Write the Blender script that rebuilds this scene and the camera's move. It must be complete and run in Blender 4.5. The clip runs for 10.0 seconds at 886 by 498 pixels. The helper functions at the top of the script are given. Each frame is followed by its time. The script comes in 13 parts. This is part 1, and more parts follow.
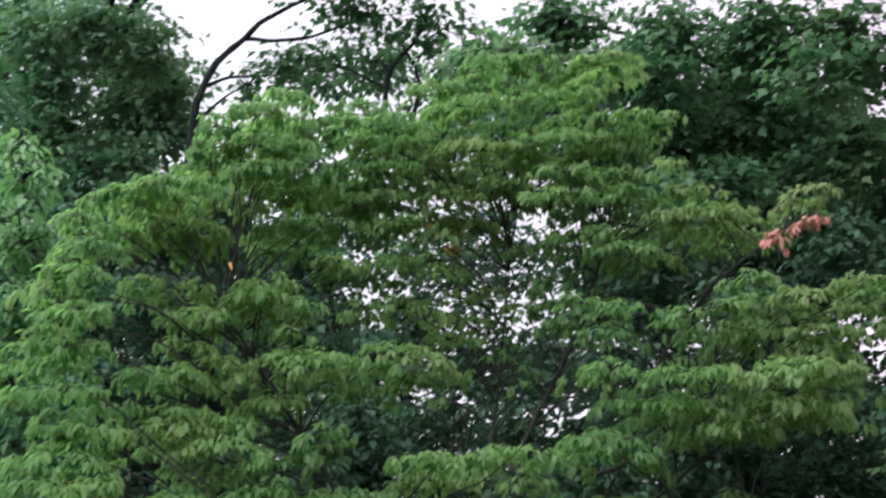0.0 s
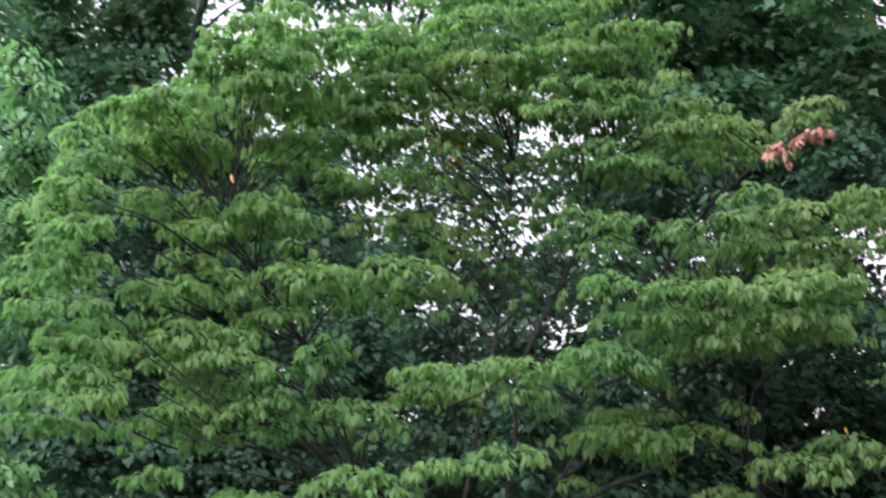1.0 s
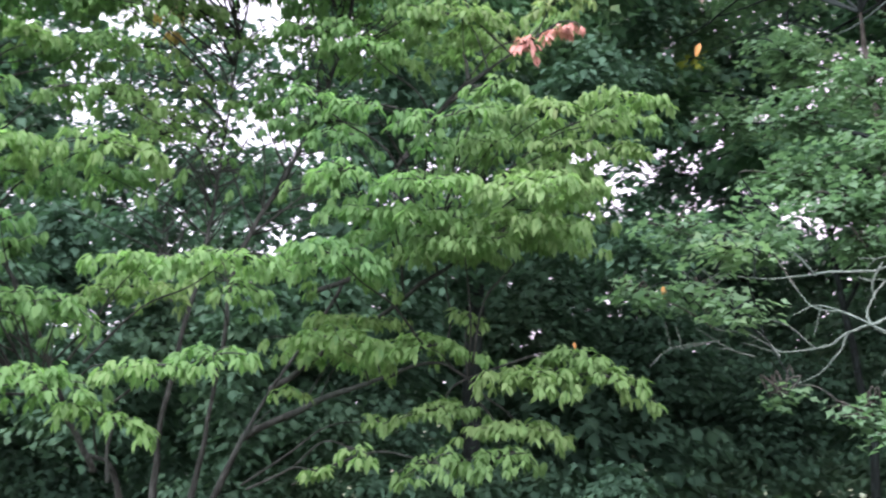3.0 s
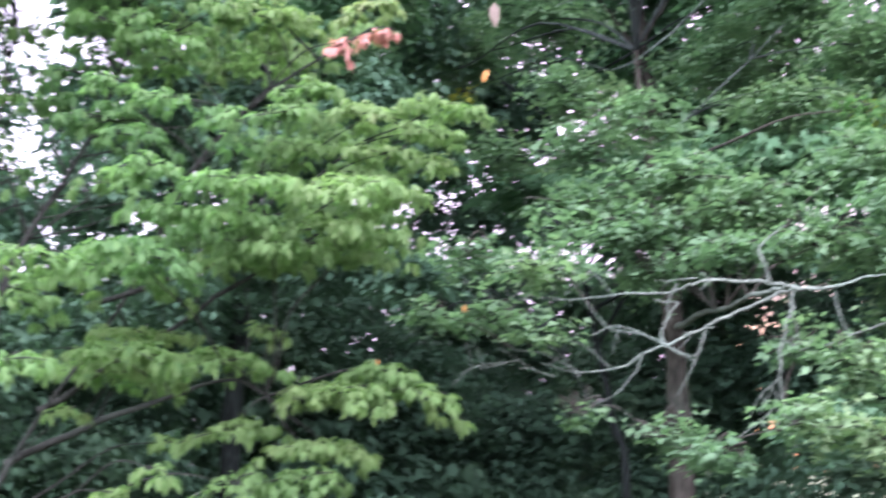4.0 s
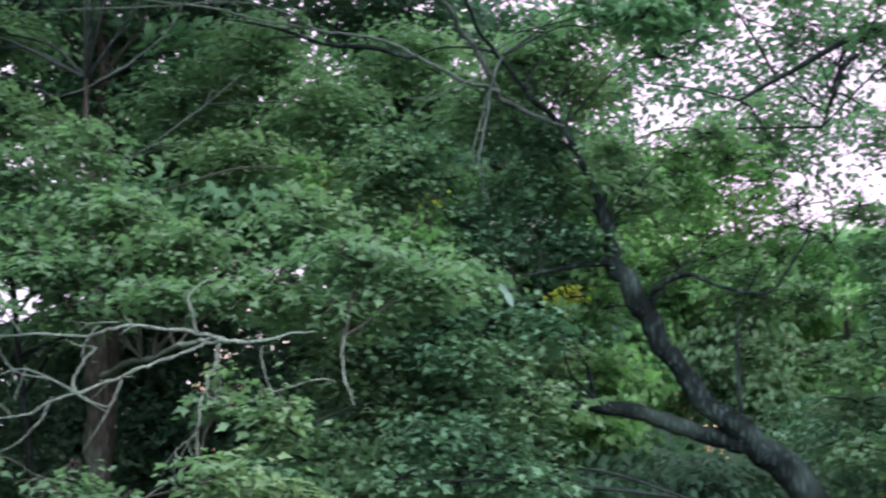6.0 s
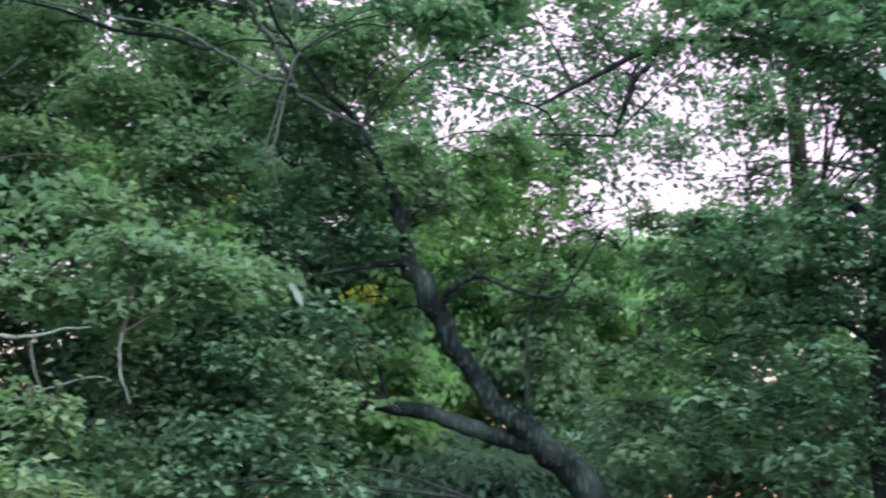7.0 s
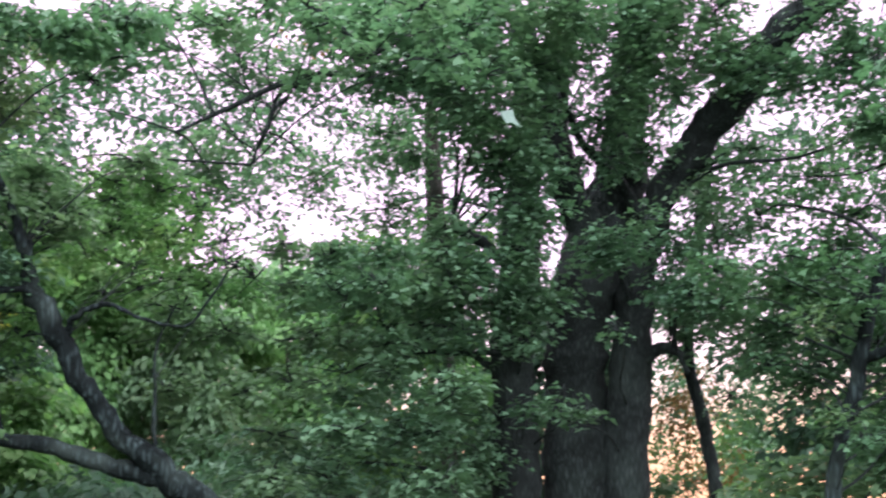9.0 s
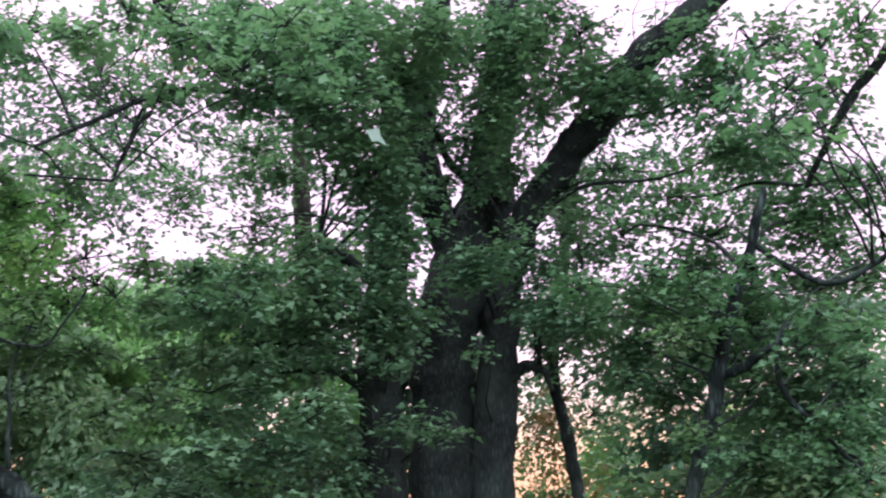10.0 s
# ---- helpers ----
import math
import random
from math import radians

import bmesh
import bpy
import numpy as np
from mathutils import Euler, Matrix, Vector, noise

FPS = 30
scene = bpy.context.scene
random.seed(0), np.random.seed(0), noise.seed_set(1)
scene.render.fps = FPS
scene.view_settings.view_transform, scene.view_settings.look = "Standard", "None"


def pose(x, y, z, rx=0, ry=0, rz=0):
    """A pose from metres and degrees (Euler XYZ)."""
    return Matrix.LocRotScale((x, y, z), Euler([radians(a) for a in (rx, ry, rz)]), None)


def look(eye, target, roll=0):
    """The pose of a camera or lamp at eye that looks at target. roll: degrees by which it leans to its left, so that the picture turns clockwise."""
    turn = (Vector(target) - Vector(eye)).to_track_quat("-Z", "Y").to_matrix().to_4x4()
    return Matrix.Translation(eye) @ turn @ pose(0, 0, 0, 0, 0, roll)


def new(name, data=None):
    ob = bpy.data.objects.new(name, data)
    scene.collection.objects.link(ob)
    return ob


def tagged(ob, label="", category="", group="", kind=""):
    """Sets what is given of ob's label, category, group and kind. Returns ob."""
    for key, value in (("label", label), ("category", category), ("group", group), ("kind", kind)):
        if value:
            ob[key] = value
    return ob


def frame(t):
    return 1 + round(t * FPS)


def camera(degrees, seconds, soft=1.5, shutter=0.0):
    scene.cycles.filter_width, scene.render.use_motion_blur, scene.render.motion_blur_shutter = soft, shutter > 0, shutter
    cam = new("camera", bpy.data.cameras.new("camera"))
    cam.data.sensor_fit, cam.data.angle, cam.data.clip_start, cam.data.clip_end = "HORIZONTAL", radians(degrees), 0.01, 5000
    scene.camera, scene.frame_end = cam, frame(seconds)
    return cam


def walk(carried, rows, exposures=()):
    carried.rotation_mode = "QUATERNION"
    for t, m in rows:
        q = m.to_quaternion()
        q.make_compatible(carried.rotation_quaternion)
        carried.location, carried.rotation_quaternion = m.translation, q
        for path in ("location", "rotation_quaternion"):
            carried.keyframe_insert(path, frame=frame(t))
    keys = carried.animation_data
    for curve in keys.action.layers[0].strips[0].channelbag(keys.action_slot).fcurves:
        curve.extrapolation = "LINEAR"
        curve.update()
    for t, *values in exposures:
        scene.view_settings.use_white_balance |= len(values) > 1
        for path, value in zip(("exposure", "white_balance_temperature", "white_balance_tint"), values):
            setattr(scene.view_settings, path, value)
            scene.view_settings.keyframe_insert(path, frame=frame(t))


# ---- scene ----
cam = camera(38.0, 10.0, 2.15, 0.42)
# seconds, eye, heading and pitch, roll in degrees
PATH = [
    (0.0, (-0.019, -0.012, 1.728), (37.651, 14.331), -0.47),
    (0.5, (-0.026, -0.007, 1.731), (39.303, 12.248), -0.14),
    (1.0, (0.000, 0.000, 1.724), (38.000, 10.500), -0.37),
    (1.5, (-0.012, 0.051, 1.713), (35.468, 8.276), -0.80),
    (2.0, (-0.036, 0.187, 1.698), (33.948, 7.538), -0.74),
    (2.5, (-0.116, 0.337, 1.689), (31.517, 6.943), -0.06),
    (2.7, (-0.153, 0.411, 1.702), (28.942, 6.710), 0.72),
    (3.8, (-0.714, 0.489, 1.550), (15.825, 9.011), 0.07),
    (4.0, (-0.716, 0.542, 1.545), (12.631, 9.665), 0.63),
    (4.5, (-0.723, 0.698, 1.551), (5.817, 10.629), 1.33),
    (5.0, (-0.655, 0.811, 1.551), (0.652, 11.963), 1.52),
    (5.5, (-0.592, 0.866, 1.556), (-5.415, 11.883), 1.26),
    (6.0, (-0.560, 0.904, 1.544), (-11.081, 12.724), 1.12),
    (6.2, (-0.542, 0.913, 1.538), (-12.839, 12.784), 0.81),
    (7.3, (-0.414, 0.927, 1.565), (-22.304, 12.985), 0.67),
    (7.5, (-0.393, 0.916, 1.556), (-24.064, 13.172), 0.42),
    (8.0, (-0.350, 0.892, 1.549), (-28.047, 13.350), -0.42),
    (8.5, (-0.315, 0.869, 1.553), (-31.496, 13.496), -0.92),
    (9.0, (-0.292, 0.847, 1.564), (-35.059, 13.955), -1.56),
    (9.5, (-0.272, 0.831, 1.561), (-38.495, 14.190), -2.40),
    (10.0, (-0.253, 0.830, 1.575), (-40.928, 14.498), -2.80),
]
walk(cam, [(t, pose(*eye, 90 + turn[1], 0, turn[0]) @ pose(0, 0, 0, 0, 0, roll)) for t, eye, turn, roll in PATH],
     [(0.0, 2.68, 6450, 7), (1.0, 3.04, 6400, 8), (1.5, 3.50, 6250, 13), (2.0, 3.81, 6150, 17), (2.5, 3.61, 6300, 12), (4.0, 4.14, 6000, 23), (4.5, 4.16, 5950, 19), (5.0, 4.07, 5950, 16), (5.5, 3.93, 6000, 12), (6.0, 3.12, 6050, 9), (7.5, 3.12, 6100, 11), (8.5, 3.34, 6250, 16), (9.5, 3.22, 6300, 17), (10.0, 3.04, 6300, 17)])
# ---- world, sun ----
world = bpy.data.worlds.new("dusk_sky")
scene.world = world
world.use_nodes = True
wn, wl = world.node_tree.nodes, world.node_tree.links
sky = wn.new("ShaderNodeTexSky")
sky.sky_type = "NISHITA"
sky.sun_disc = False
sky.sun_elevation = radians(70)
sky.sun_rotation = radians(205)
sky.air_density, sky.dust_density, sky.ozone_density = 1.0, 5.0, 1.0
# high thin cloud all over: a pale veil in front of the blue, pinker towards the sunset
veil = wn.new("ShaderNodeMix")
veil.data_type = "RGBA"
veil.inputs["Factor"].default_value = 0.9
side = wn.new("ShaderNodeSeparateXYZ")
wl.new(wn.new("ShaderNodeTexCoord").outputs["Generated"], side.inputs["Vector"])
tint = wn.new("ShaderNodeMix")
tint.data_type = "RGBA"
tint.inputs["A"].default_value = (4.2, 4.0, 4.5, 1)
tint.inputs["B"].default_value = (4.75, 3.3, 4.4, 1)
towards = wn.new("ShaderNodeMapRange")
towards.interpolation_type = "SMOOTHSTEP"
towards.inputs["From Min"].default_value, towards.inputs["From Max"].default_value = -0.75, 0.35
wl.new(side.outputs["X"], towards.inputs["Value"])
wl.new(towards.outputs["Result"], tint.inputs["Factor"])
wl.new(tint.outputs["Result"], veil.inputs["B"])
wl.new(sky.outputs["Color"], veil.inputs["A"])
wn["Background"].inputs["Strength"].default_value = 0.046
wl.new(veil.outputs["Result"], wn["Background"].inputs["Color"])

sun_data = bpy.data.lights.new("sun", "SUN")
sun_data.energy, sun_data.angle, sun_data.color = 2.2, radians(140), (1.0, 0.98, 0.96)
sun = new("sun", sun_data)
sun.matrix_world = look((-2.0, -4.6, 14), (0, 0, 0))


# ---- materials ----
def nodes_of(name):
    mat = bpy.data.materials.new(name)
    mat.use_nodes = True
    return mat, mat.node_tree.nodes, mat.node_tree.links, mat.node_tree.nodes["Principled BSDF"]


def ramp(nodes, stops):
    r = nodes.new("ShaderNodeValToRGB")
    while len(r.color_ramp.elements) < len(stops):
        r.color_ramp.elements.new(0.5)
    for e, (at, col) in zip(r.color_ramp.elements, stops):
        e.position, e.color = at, (*col, 1)
    return r


def leaf_material(name, stops, glow=0.35, rough=0.5, patch=1.3):
    """Leaf: each blade its own tone, broad patches of tone over the crown, light through the blade."""
    mat, n, l, b = nodes_of(name)
    geo = n.new("ShaderNodeNewGeometry")
    tex = n.new("ShaderNodeTexCoord")
    noi = n.new("ShaderNodeTexNoise")
    noi.inputs["Scale"].default_value = patch
    noi.inputs["Detail"].default_value = 3
    l.new(tex.outputs["Object"], noi.inputs["Vector"])
    mix = n.new("ShaderNodeMath")
    mix.operation = "MULTIPLY_ADD"
    mix.inputs[1].default_value = 0.22
    add = n.new("ShaderNodeMath")
    add.operation = "MULTIPLY_ADD"
    add.inputs[1].default_value = 1.5
    add.inputs[2].default_value = -0.62
    l.new(noi.outputs["Fac"], add.inputs[0])
    l.new(geo.outputs["Random Per Island"], mix.inputs[0])
    each = n.new("ShaderNodeObjectInfo")
    shift = n.new("ShaderNodeMath")
    shift.operation = "MULTIPLY_ADD"
    shift.inputs[1].default_value = 0.30
    l.new(each.outputs["Random"], shift.inputs[0])
    l.new(add.outputs[0], shift.inputs[2])
    l.new(shift.outputs[0], mix.inputs[2])
    r = ramp(n, stops)
    l.new(mix.outputs[0], r.inputs["Fac"])
    # fine veins and mottling on the blade
    fine = n.new("ShaderNodeTexNoise")
    fine.inputs["Scale"].default_value = 55
    fine.inputs["Detail"].default_value = 4
    l.new(tex.outputs["Object"], fine.inputs["Vector"])
    hsv = n.new("ShaderNodeHueSaturation")
    val = n.new("ShaderNodeMapRange")
    val.inputs["To Min"].default_value, val.inputs["To Max"].default_value = 0.82, 1.18
    l.new(fine.outputs["Fac"], val.inputs["Value"])
    l.new(val.outputs["Result"], hsv.inputs["Value"])
    l.new(r.outputs["Color"], hsv.inputs["Color"])
    l.new(hsv.outputs["Color"], b.inputs["Base Color"])
    b.inputs["Roughness"].default_value = rough
    b.inputs["Specular IOR Level"].default_value = 0.15
    bump = n.new("ShaderNodeBump")
    bump.inputs["Strength"].default_value = 0.25
    bump.inputs["Distance"].default_value = 0.004
    l.new(fine.outputs["Fac"], bump.inputs["Height"])
    l.new(bump.outputs["Normal"], b.inputs["Normal"])
    tr = n.new("ShaderNodeBsdfTranslucent")
    warm = n.new("ShaderNodeMix")
    warm.data_type, warm.blend_type = "RGBA", "MULTIPLY"
    warm.inputs["Factor"].default_value = 1.0
    warm.inputs["B"].default_value = (1.22, 1.40, 0.97, 1)
    l.new(hsv.outputs["Color"], warm.inputs["A"])
    l.new(warm.outputs["Result"], tr.inputs["Color"])
    ms = n.new("ShaderNodeMixShader")
    ms.inputs["Fac"].default_value = glow
    l.new(b.outputs["BSDF"], ms.inputs[1])
    l.new(tr.outputs["BSDF"], ms.inputs[2])
    l.new(ms.outputs["Shader"], n["Material Output"].inputs["Surface"])
    return mat


def bark_material(name, dark, mid, pale, moss=0.0, ridge=14.0):
    mat, n, l, b = nodes_of(name)
    tex = n.new("ShaderNodeTexCoord")
    mp = n.new("ShaderNodeMapping")
    mp.inputs["Scale"].default_value = (1, 1, 0.22)
    l.new(tex.outputs["Object"], mp.inputs["Vector"])
    furrow = n.new("ShaderNodeTexVoronoi")
    furrow.feature = "DISTANCE_TO_EDGE"
    furrow.inputs["Scale"].default_value = ridge
    l.new(mp.outputs["Vector"], furrow.inputs["Vector"])
    noi = n.new("ShaderNodeTexNoise")
    noi.inputs["Scale"].default_value, noi.inputs["Detail"].default_value = 9, 6
    l.new(tex.outputs["Object"], noi.inputs["Vector"])
    mul = n.new("ShaderNodeMath")
    mul.operation = "MULTIPLY_ADD"
    mul.inputs[1].default_value = 0.9
    l.new(furrow.outputs["Distance"], mul.inputs[0])
    half = n.new("ShaderNodeMath")
    half.operation = "MULTIPLY"
    half.inputs[1].default_value = 0.65
    l.new(noi.outputs["Fac"], half.inputs[0])
    l.new(half.outputs[0], mul.inputs[2])
    r = ramp(n, [(0.22, dark), (0.45, mid), (0.85, pale)])
    l.new(mul.outputs[0], r.inputs["Fac"])
    big = n.new("ShaderNodeTexNoise")
    big.inputs["Scale"].default_value, big.inputs["Detail"].default_value = 2.2, 4
    l.new(tex.outputs["Object"], big.inputs["Vector"])
    mr = n.new("ShaderNodeMapRange")
    mr.inputs["From Min"].default_value, mr.inputs["From Max"].default_value = 0.5, 0.7
    mr.inputs["To Max"].default_value = moss
    l.new(big.outputs["Fac"], mr.inputs["Value"])
    mx = n.new("ShaderNodeMix")
    mx.data_type = "RGBA"
    # moss patches; their teal tone also paints in the trunks' lit side
    mx.inputs["B"].default_value = (0.085, 0.125, 0.112, 1)
    l.new(mr.outputs["Result"], mx.inputs["Factor"])
    l.new(r.outputs["Color"], mx.inputs["A"])
    l.new(mx.outputs["Result"], b.inputs["Base Color"])
    b.inputs["Roughness"].default_value = 0.9
    b.inputs["Specular IOR Level"].default_value = 0.06
    bump = n.new("ShaderNodeBump")
    bump.inputs["Strength"].default_value, bump.inputs["Distance"].default_value = 0.55, 0.02
    l.new(mul.outputs[0], bump.inputs["Height"])
    l.new(bump.outputs["Normal"], b.inputs["Normal"])
    return mat


def ground_material():
    mat, n, l, b = nodes_of("leaf_litter_ground")
    tex = n.new("ShaderNodeTexCoord")
    a = n.new("ShaderNodeTexNoise")
    a.inputs["Scale"].default_value, a.inputs["Detail"].default_value = 0.6, 8
    f = n.new("ShaderNodeTexVoronoi")
    f.inputs["Scale"].default_value = 14
    l.new(tex.outputs["Object"], a.inputs["Vector"])
    l.new(tex.outputs["Object"], f.inputs["Vector"])
    r = ramp(n, [(0.35, (0.02, 0.035, 0.015)), (0.55, (0.035, 0.055, 0.02)), (0.7, (0.06, 0.045, 0.03))])
    l.new(a.outputs["Fac"], r.inputs["Fac"])
    mx = n.new("ShaderNodeMix")
    mx.data_type, mx.blend_type = "RGBA", "OVERLAY"
    mx.inputs["Factor"].default_value = 0.5
    l.new(r.outputs["Color"], mx.inputs["A"])
    l.new(f.outputs["Distance"], mx.inputs["B"])
    l.new(mx.outputs["Result"], b.inputs["Base Color"])
    b.inputs["Roughness"].default_value = 0.95
    bump = n.new("ShaderNodeBump")
    bump.inputs["Distance"].default_value = 0.04
    l.new(f.outputs["Distance"], bump.inputs["Height"])
    l.new(bump.outputs["Normal"], b.inputs["Normal"])
    return mat


DOGWOOD_LEAF = leaf_material("dogwood_leaf", [(0.05, (0.070, 0.146, 0.060)), (0.4, (0.103, 0.189, 0.072)),
                             (0.72, (0.131, 0.205, 0.084)), (0.97, (0.168, 0.201, 0.099))], 0.60, 0.6)
OLIVE_LEAF = leaf_material("olive_dogwood_leaf", [(0.05, (0.073, 0.140, 0.058)), (0.4, (0.102, 0.178, 0.070)),
                           (0.72, (0.127, 0.190, 0.082)), (0.97, (0.160, 0.186, 0.096))], 0.57, 0.6)
MAPLE_LEAF = leaf_material("maple_leaf", [(0.05, (0.074, 0.138, 0.084)), (0.45, (0.096, 0.168, 0.098)),
                           (0.8, (0.128, 0.194, 0.106)), (1.0, (0.180, 0.218, 0.110))], 0.52, 0.55)
OAK_LEAF = leaf_material("dark_oak_leaf", [(0.05, (0.046, 0.106, 0.062)), (0.5, (0.064, 0.137, 0.074)),
                         (0.9, (0.090, 0.152, 0.077)), (1.0, (0.14, 0.155, 0.068))], 0.42, 0.6)
BLUE_GREEN_LEAF = leaf_material("blue_green_maple_leaf", [(0.05, (0.059, 0.128, 0.082)), (0.5, (0.078, 0.154, 0.092)),
                                (0.9, (0.104, 0.178, 0.106)), (1.0, (0.145, 0.190, 0.104))], 0.36, 0.6)
# leaf tone lowered so hollows and back woods look shaded; the shade is colour
SHADE_TINT_LEAF = leaf_material("shade_tinted_leaf", [(0.05, (0.034, 0.074, 0.052)), (0.5, (0.046, 0.095, 0.063)),
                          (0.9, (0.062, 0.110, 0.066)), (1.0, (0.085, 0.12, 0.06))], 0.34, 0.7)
# yellow-green; on the leaning tree and undergrowth it also paints in backlight
LIME_LEAF = leaf_material("lime_backlit_leaf", [(0.05, (0.060, 0.142, 0.058)), (0.5, (0.086, 0.182, 0.068)),
                          (0.9, (0.120, 0.202, 0.074)), (1.0, (0.17, 0.20, 0.078))], 0.48, 0.55)
SHRUB_LEAF = leaf_material("shrub_leaf", [(0.05, (0.056, 0.128, 0.060)), (0.5, (0.086, 0.180, 0.080)),
                           (1.0, (0.106, 0.188, 0.092))], 0.4, 0.5)
YELLOW_LEAF = leaf_material("yellow_leaf", [(0.1, (0.20, 0.25, 0.045)), (0.6, (0.28, 0.32, 0.055)), (1.0, (0.32, 0.30, 0.06))], 0.5, 0.5)
RED_LEAF = leaf_material("red_leaf", [(0.1, (0.25, 0.105, 0.088)), (0.5, (0.31, 0.15, 0.135)), (0.75, (0.34, 0.19, 0.18)), (1.0, (0.27, 0.21, 0.13))], 0.35, 0.45)
BROWN_LEAF = leaf_material("brown_leaf", [(0.1, (0.12, 0.075, 0.03)), (0.6, (0.17, 0.12, 0.045)), (1.0, (0.14, 0.15, 0.05))], 0.3, 0.5)
ORANGE_LEAF = leaf_material("orange_leaf", [(0.1, (0.34, 0.17, 0.06)), (1.0, (0.42, 0.24, 0.09))], 0.3, 0.45)
DEAD_LEAF = leaf_material("dead_leaf", [(0.1, (0.16, 0.13, 0.12)), (1.0, (0.22, 0.18, 0.165))], 0.2, 0.7)
PALE_LEAF = leaf_material("pale_underside_leaf", [(0.1, (0.085, 0.14, 0.12)), (1.0, (0.13, 0.185, 0.165))], 0.2, 0.5)
GREY_BARK = bark_material("pale_grey_bark", (0.034, 0.043, 0.039), (0.080, 0.098, 0.088), (0.140, 0.170, 0.152), 0.4, 46)
# bark colour lowered to carry the canopy's shade on the trunks
SHADE_DARK_BARK = bark_material("shade_darkened_furrowed_bark", (0.005, 0.0066, 0.0066), (0.0105, 0.0142, 0.0142), (0.030, 0.040, 0.040), 0.12, 38)
# near black because the trunk's shade is put into the bark colour
SHADE_BLACK_BARK = bark_material("shade_darkened_mossy_bark", (0.0022, 0.0034, 0.0036), (0.0050, 0.0080, 0.0084), (0.032, 0.050, 0.052), 0.22, 30)
# copy of the pale grey bark at about half its tone
HALF_GREY_BARK = bark_material("half_tone_grey_bark", (0.018, 0.024, 0.023), (0.040, 0.052, 0.049), (0.072, 0.090, 0.086), 0.20, 46)
BROWN_BARK = bark_material("brown_bark", (0.010, 0.010, 0.009), (0.027, 0.026, 0.023), (0.062, 0.061, 0.056), 0.15, 40)
DOGWOOD_BARK = bark_material("dark_dogwood_bark", (0.009, 0.0100, 0.0094), (0.021, 0.0230, 0.0215), (0.045, 0.049, 0.046), 0.12, 44)
LITTER = ground_material()


# ---- mesh helpers ----
def mesh_object(name, verts, faces, material, parent=None, label="", smooth=True):
    """One mesh object from vertices and equal-sized faces, as arrays."""
    me = bpy.data.meshes.new(name)
    verts, faces = np.asarray(verts, np.float32), np.asarray(faces, np.int32)
    k = faces.shape[1]
    me.vertices.add(len(verts))
    me.vertices.foreach_set("co", verts.ravel())
    me.loops.add(faces.size)
    me.loops.foreach_set("vertex_index", faces.ravel())
    me.polygons.add(len(faces))
    me.polygons.foreach_set("loop_start", np.arange(0, faces.size, k, dtype=np.int32))
    me.update(calc_edges=True)
    me.validate()
    me.polygons.foreach_set("use_smooth", np.full(len(me.polygons), smooth))
    me.materials.append(material)
    ob = new(name, me)
    if parent is not None:
        ob.parent = parent
    return tagged(ob, label)


def blade(outline, fold, curl):
    """A leaf blade as a fan of triangles round its midrib: outline of the right half (x, y), mirrored."""
    rib = [(0, 0), (0, 0.36), (0, 0.7), (0, 1.0)]
    right = [(0, 0)] + outline + [(0, 1.0)]
    vs, fs = [], []
    for x, y in rib:
        vs.append((0, y, -curl * y * y))
    for side in (1, -1):
        first = len(vs)
        for x, y in outline:
            vs.append((side * x, y, fold * x - curl * y * y))
        ids = [0] + list(range(first, first + len(outline))) + [3]
        for a, c in zip(ids[:-1], ids[1:]):
            ya = (vs[a][1] + vs[c][1]) / 2
            m = 1 if ya < 0.55 else 2
            tri = (m, a, c) if side > 0 else (m, c, a)
            if len(set(tri)) == 3:
                fs.append(tri)
        fs.append((1, ids[len(ids) // 2], 2) if side > 0 else (1, 2, ids[len(ids) // 2]))
    return np.array(vs), np.array(fs)


def six(r1, r2, fold, curl):
    """A leaf of six triangles: midrib and two rim points a side."""
    v = [(0, 0, 0), (0, 0.5, -0.25 * curl), (0, 1, -curl)]
    for k in (1, -1):
        v += [(k * r1[0], r1[1], fold * r1[0] - curl * r1[1] ** 2), (k * r2[0], r2[1], fold * r2[0] - curl * r2[1] ** 2)]
    return np.array(v), np.array([(0, 3, 1), (1, 3, 4), (1, 4, 2), (0, 1, 5), (1, 6, 5), (1, 2, 6)])


OVAL = six((0.19, 0.30), (0.17, 0.66), 0.3, 0.30)
LOBED = six((0.42, 0.42), (0.17, 0.60), 0.18, 0.16)
PLAIN = (np.array([(0, 0, 0), (0.33, 0.45, 0.08), (0, 1, -0.12), (-0.33, 0.45, 0.08)]), np.array([(0, 1, 2), (0, 2, 3)]))
SIMPLE = blade([(0.26, 0.25), (0.24, 0.66)], 0.25, 0.2)


def leaves_mesh(name, template, at, axis, up, size, material, parent, label=""):
    """All the blades of one spray: place, direction of the midrib, upper side and length of each."""
    tv, tf = template
    axis = axis / np.linalg.norm(axis, axis=1, keepdims=True)
    side = np.cross(axis, up)
    side /= np.linalg.norm(side, axis=1, keepdims=True) + 1e-9
    nor = np.cross(side, axis)
    wide = size * np.random.uniform(0.8, 1.15, len(size))
    v = (at[:, None] + tv[None, :, 0:1] * (side * wide[:, None])[:, None] + tv[None, :, 1:2] * (axis * size[:, None])[:, None]
         + tv[None, :, 2:3] * (nor * size[:, None])[:, None])
    f = tf[None] + (np.arange(len(at)) * len(tv))[:, None, None]
    return mesh_object(name, v.reshape(-1, 3), f.reshape(-1, 3), material, parent, label)


SINGLE = {}


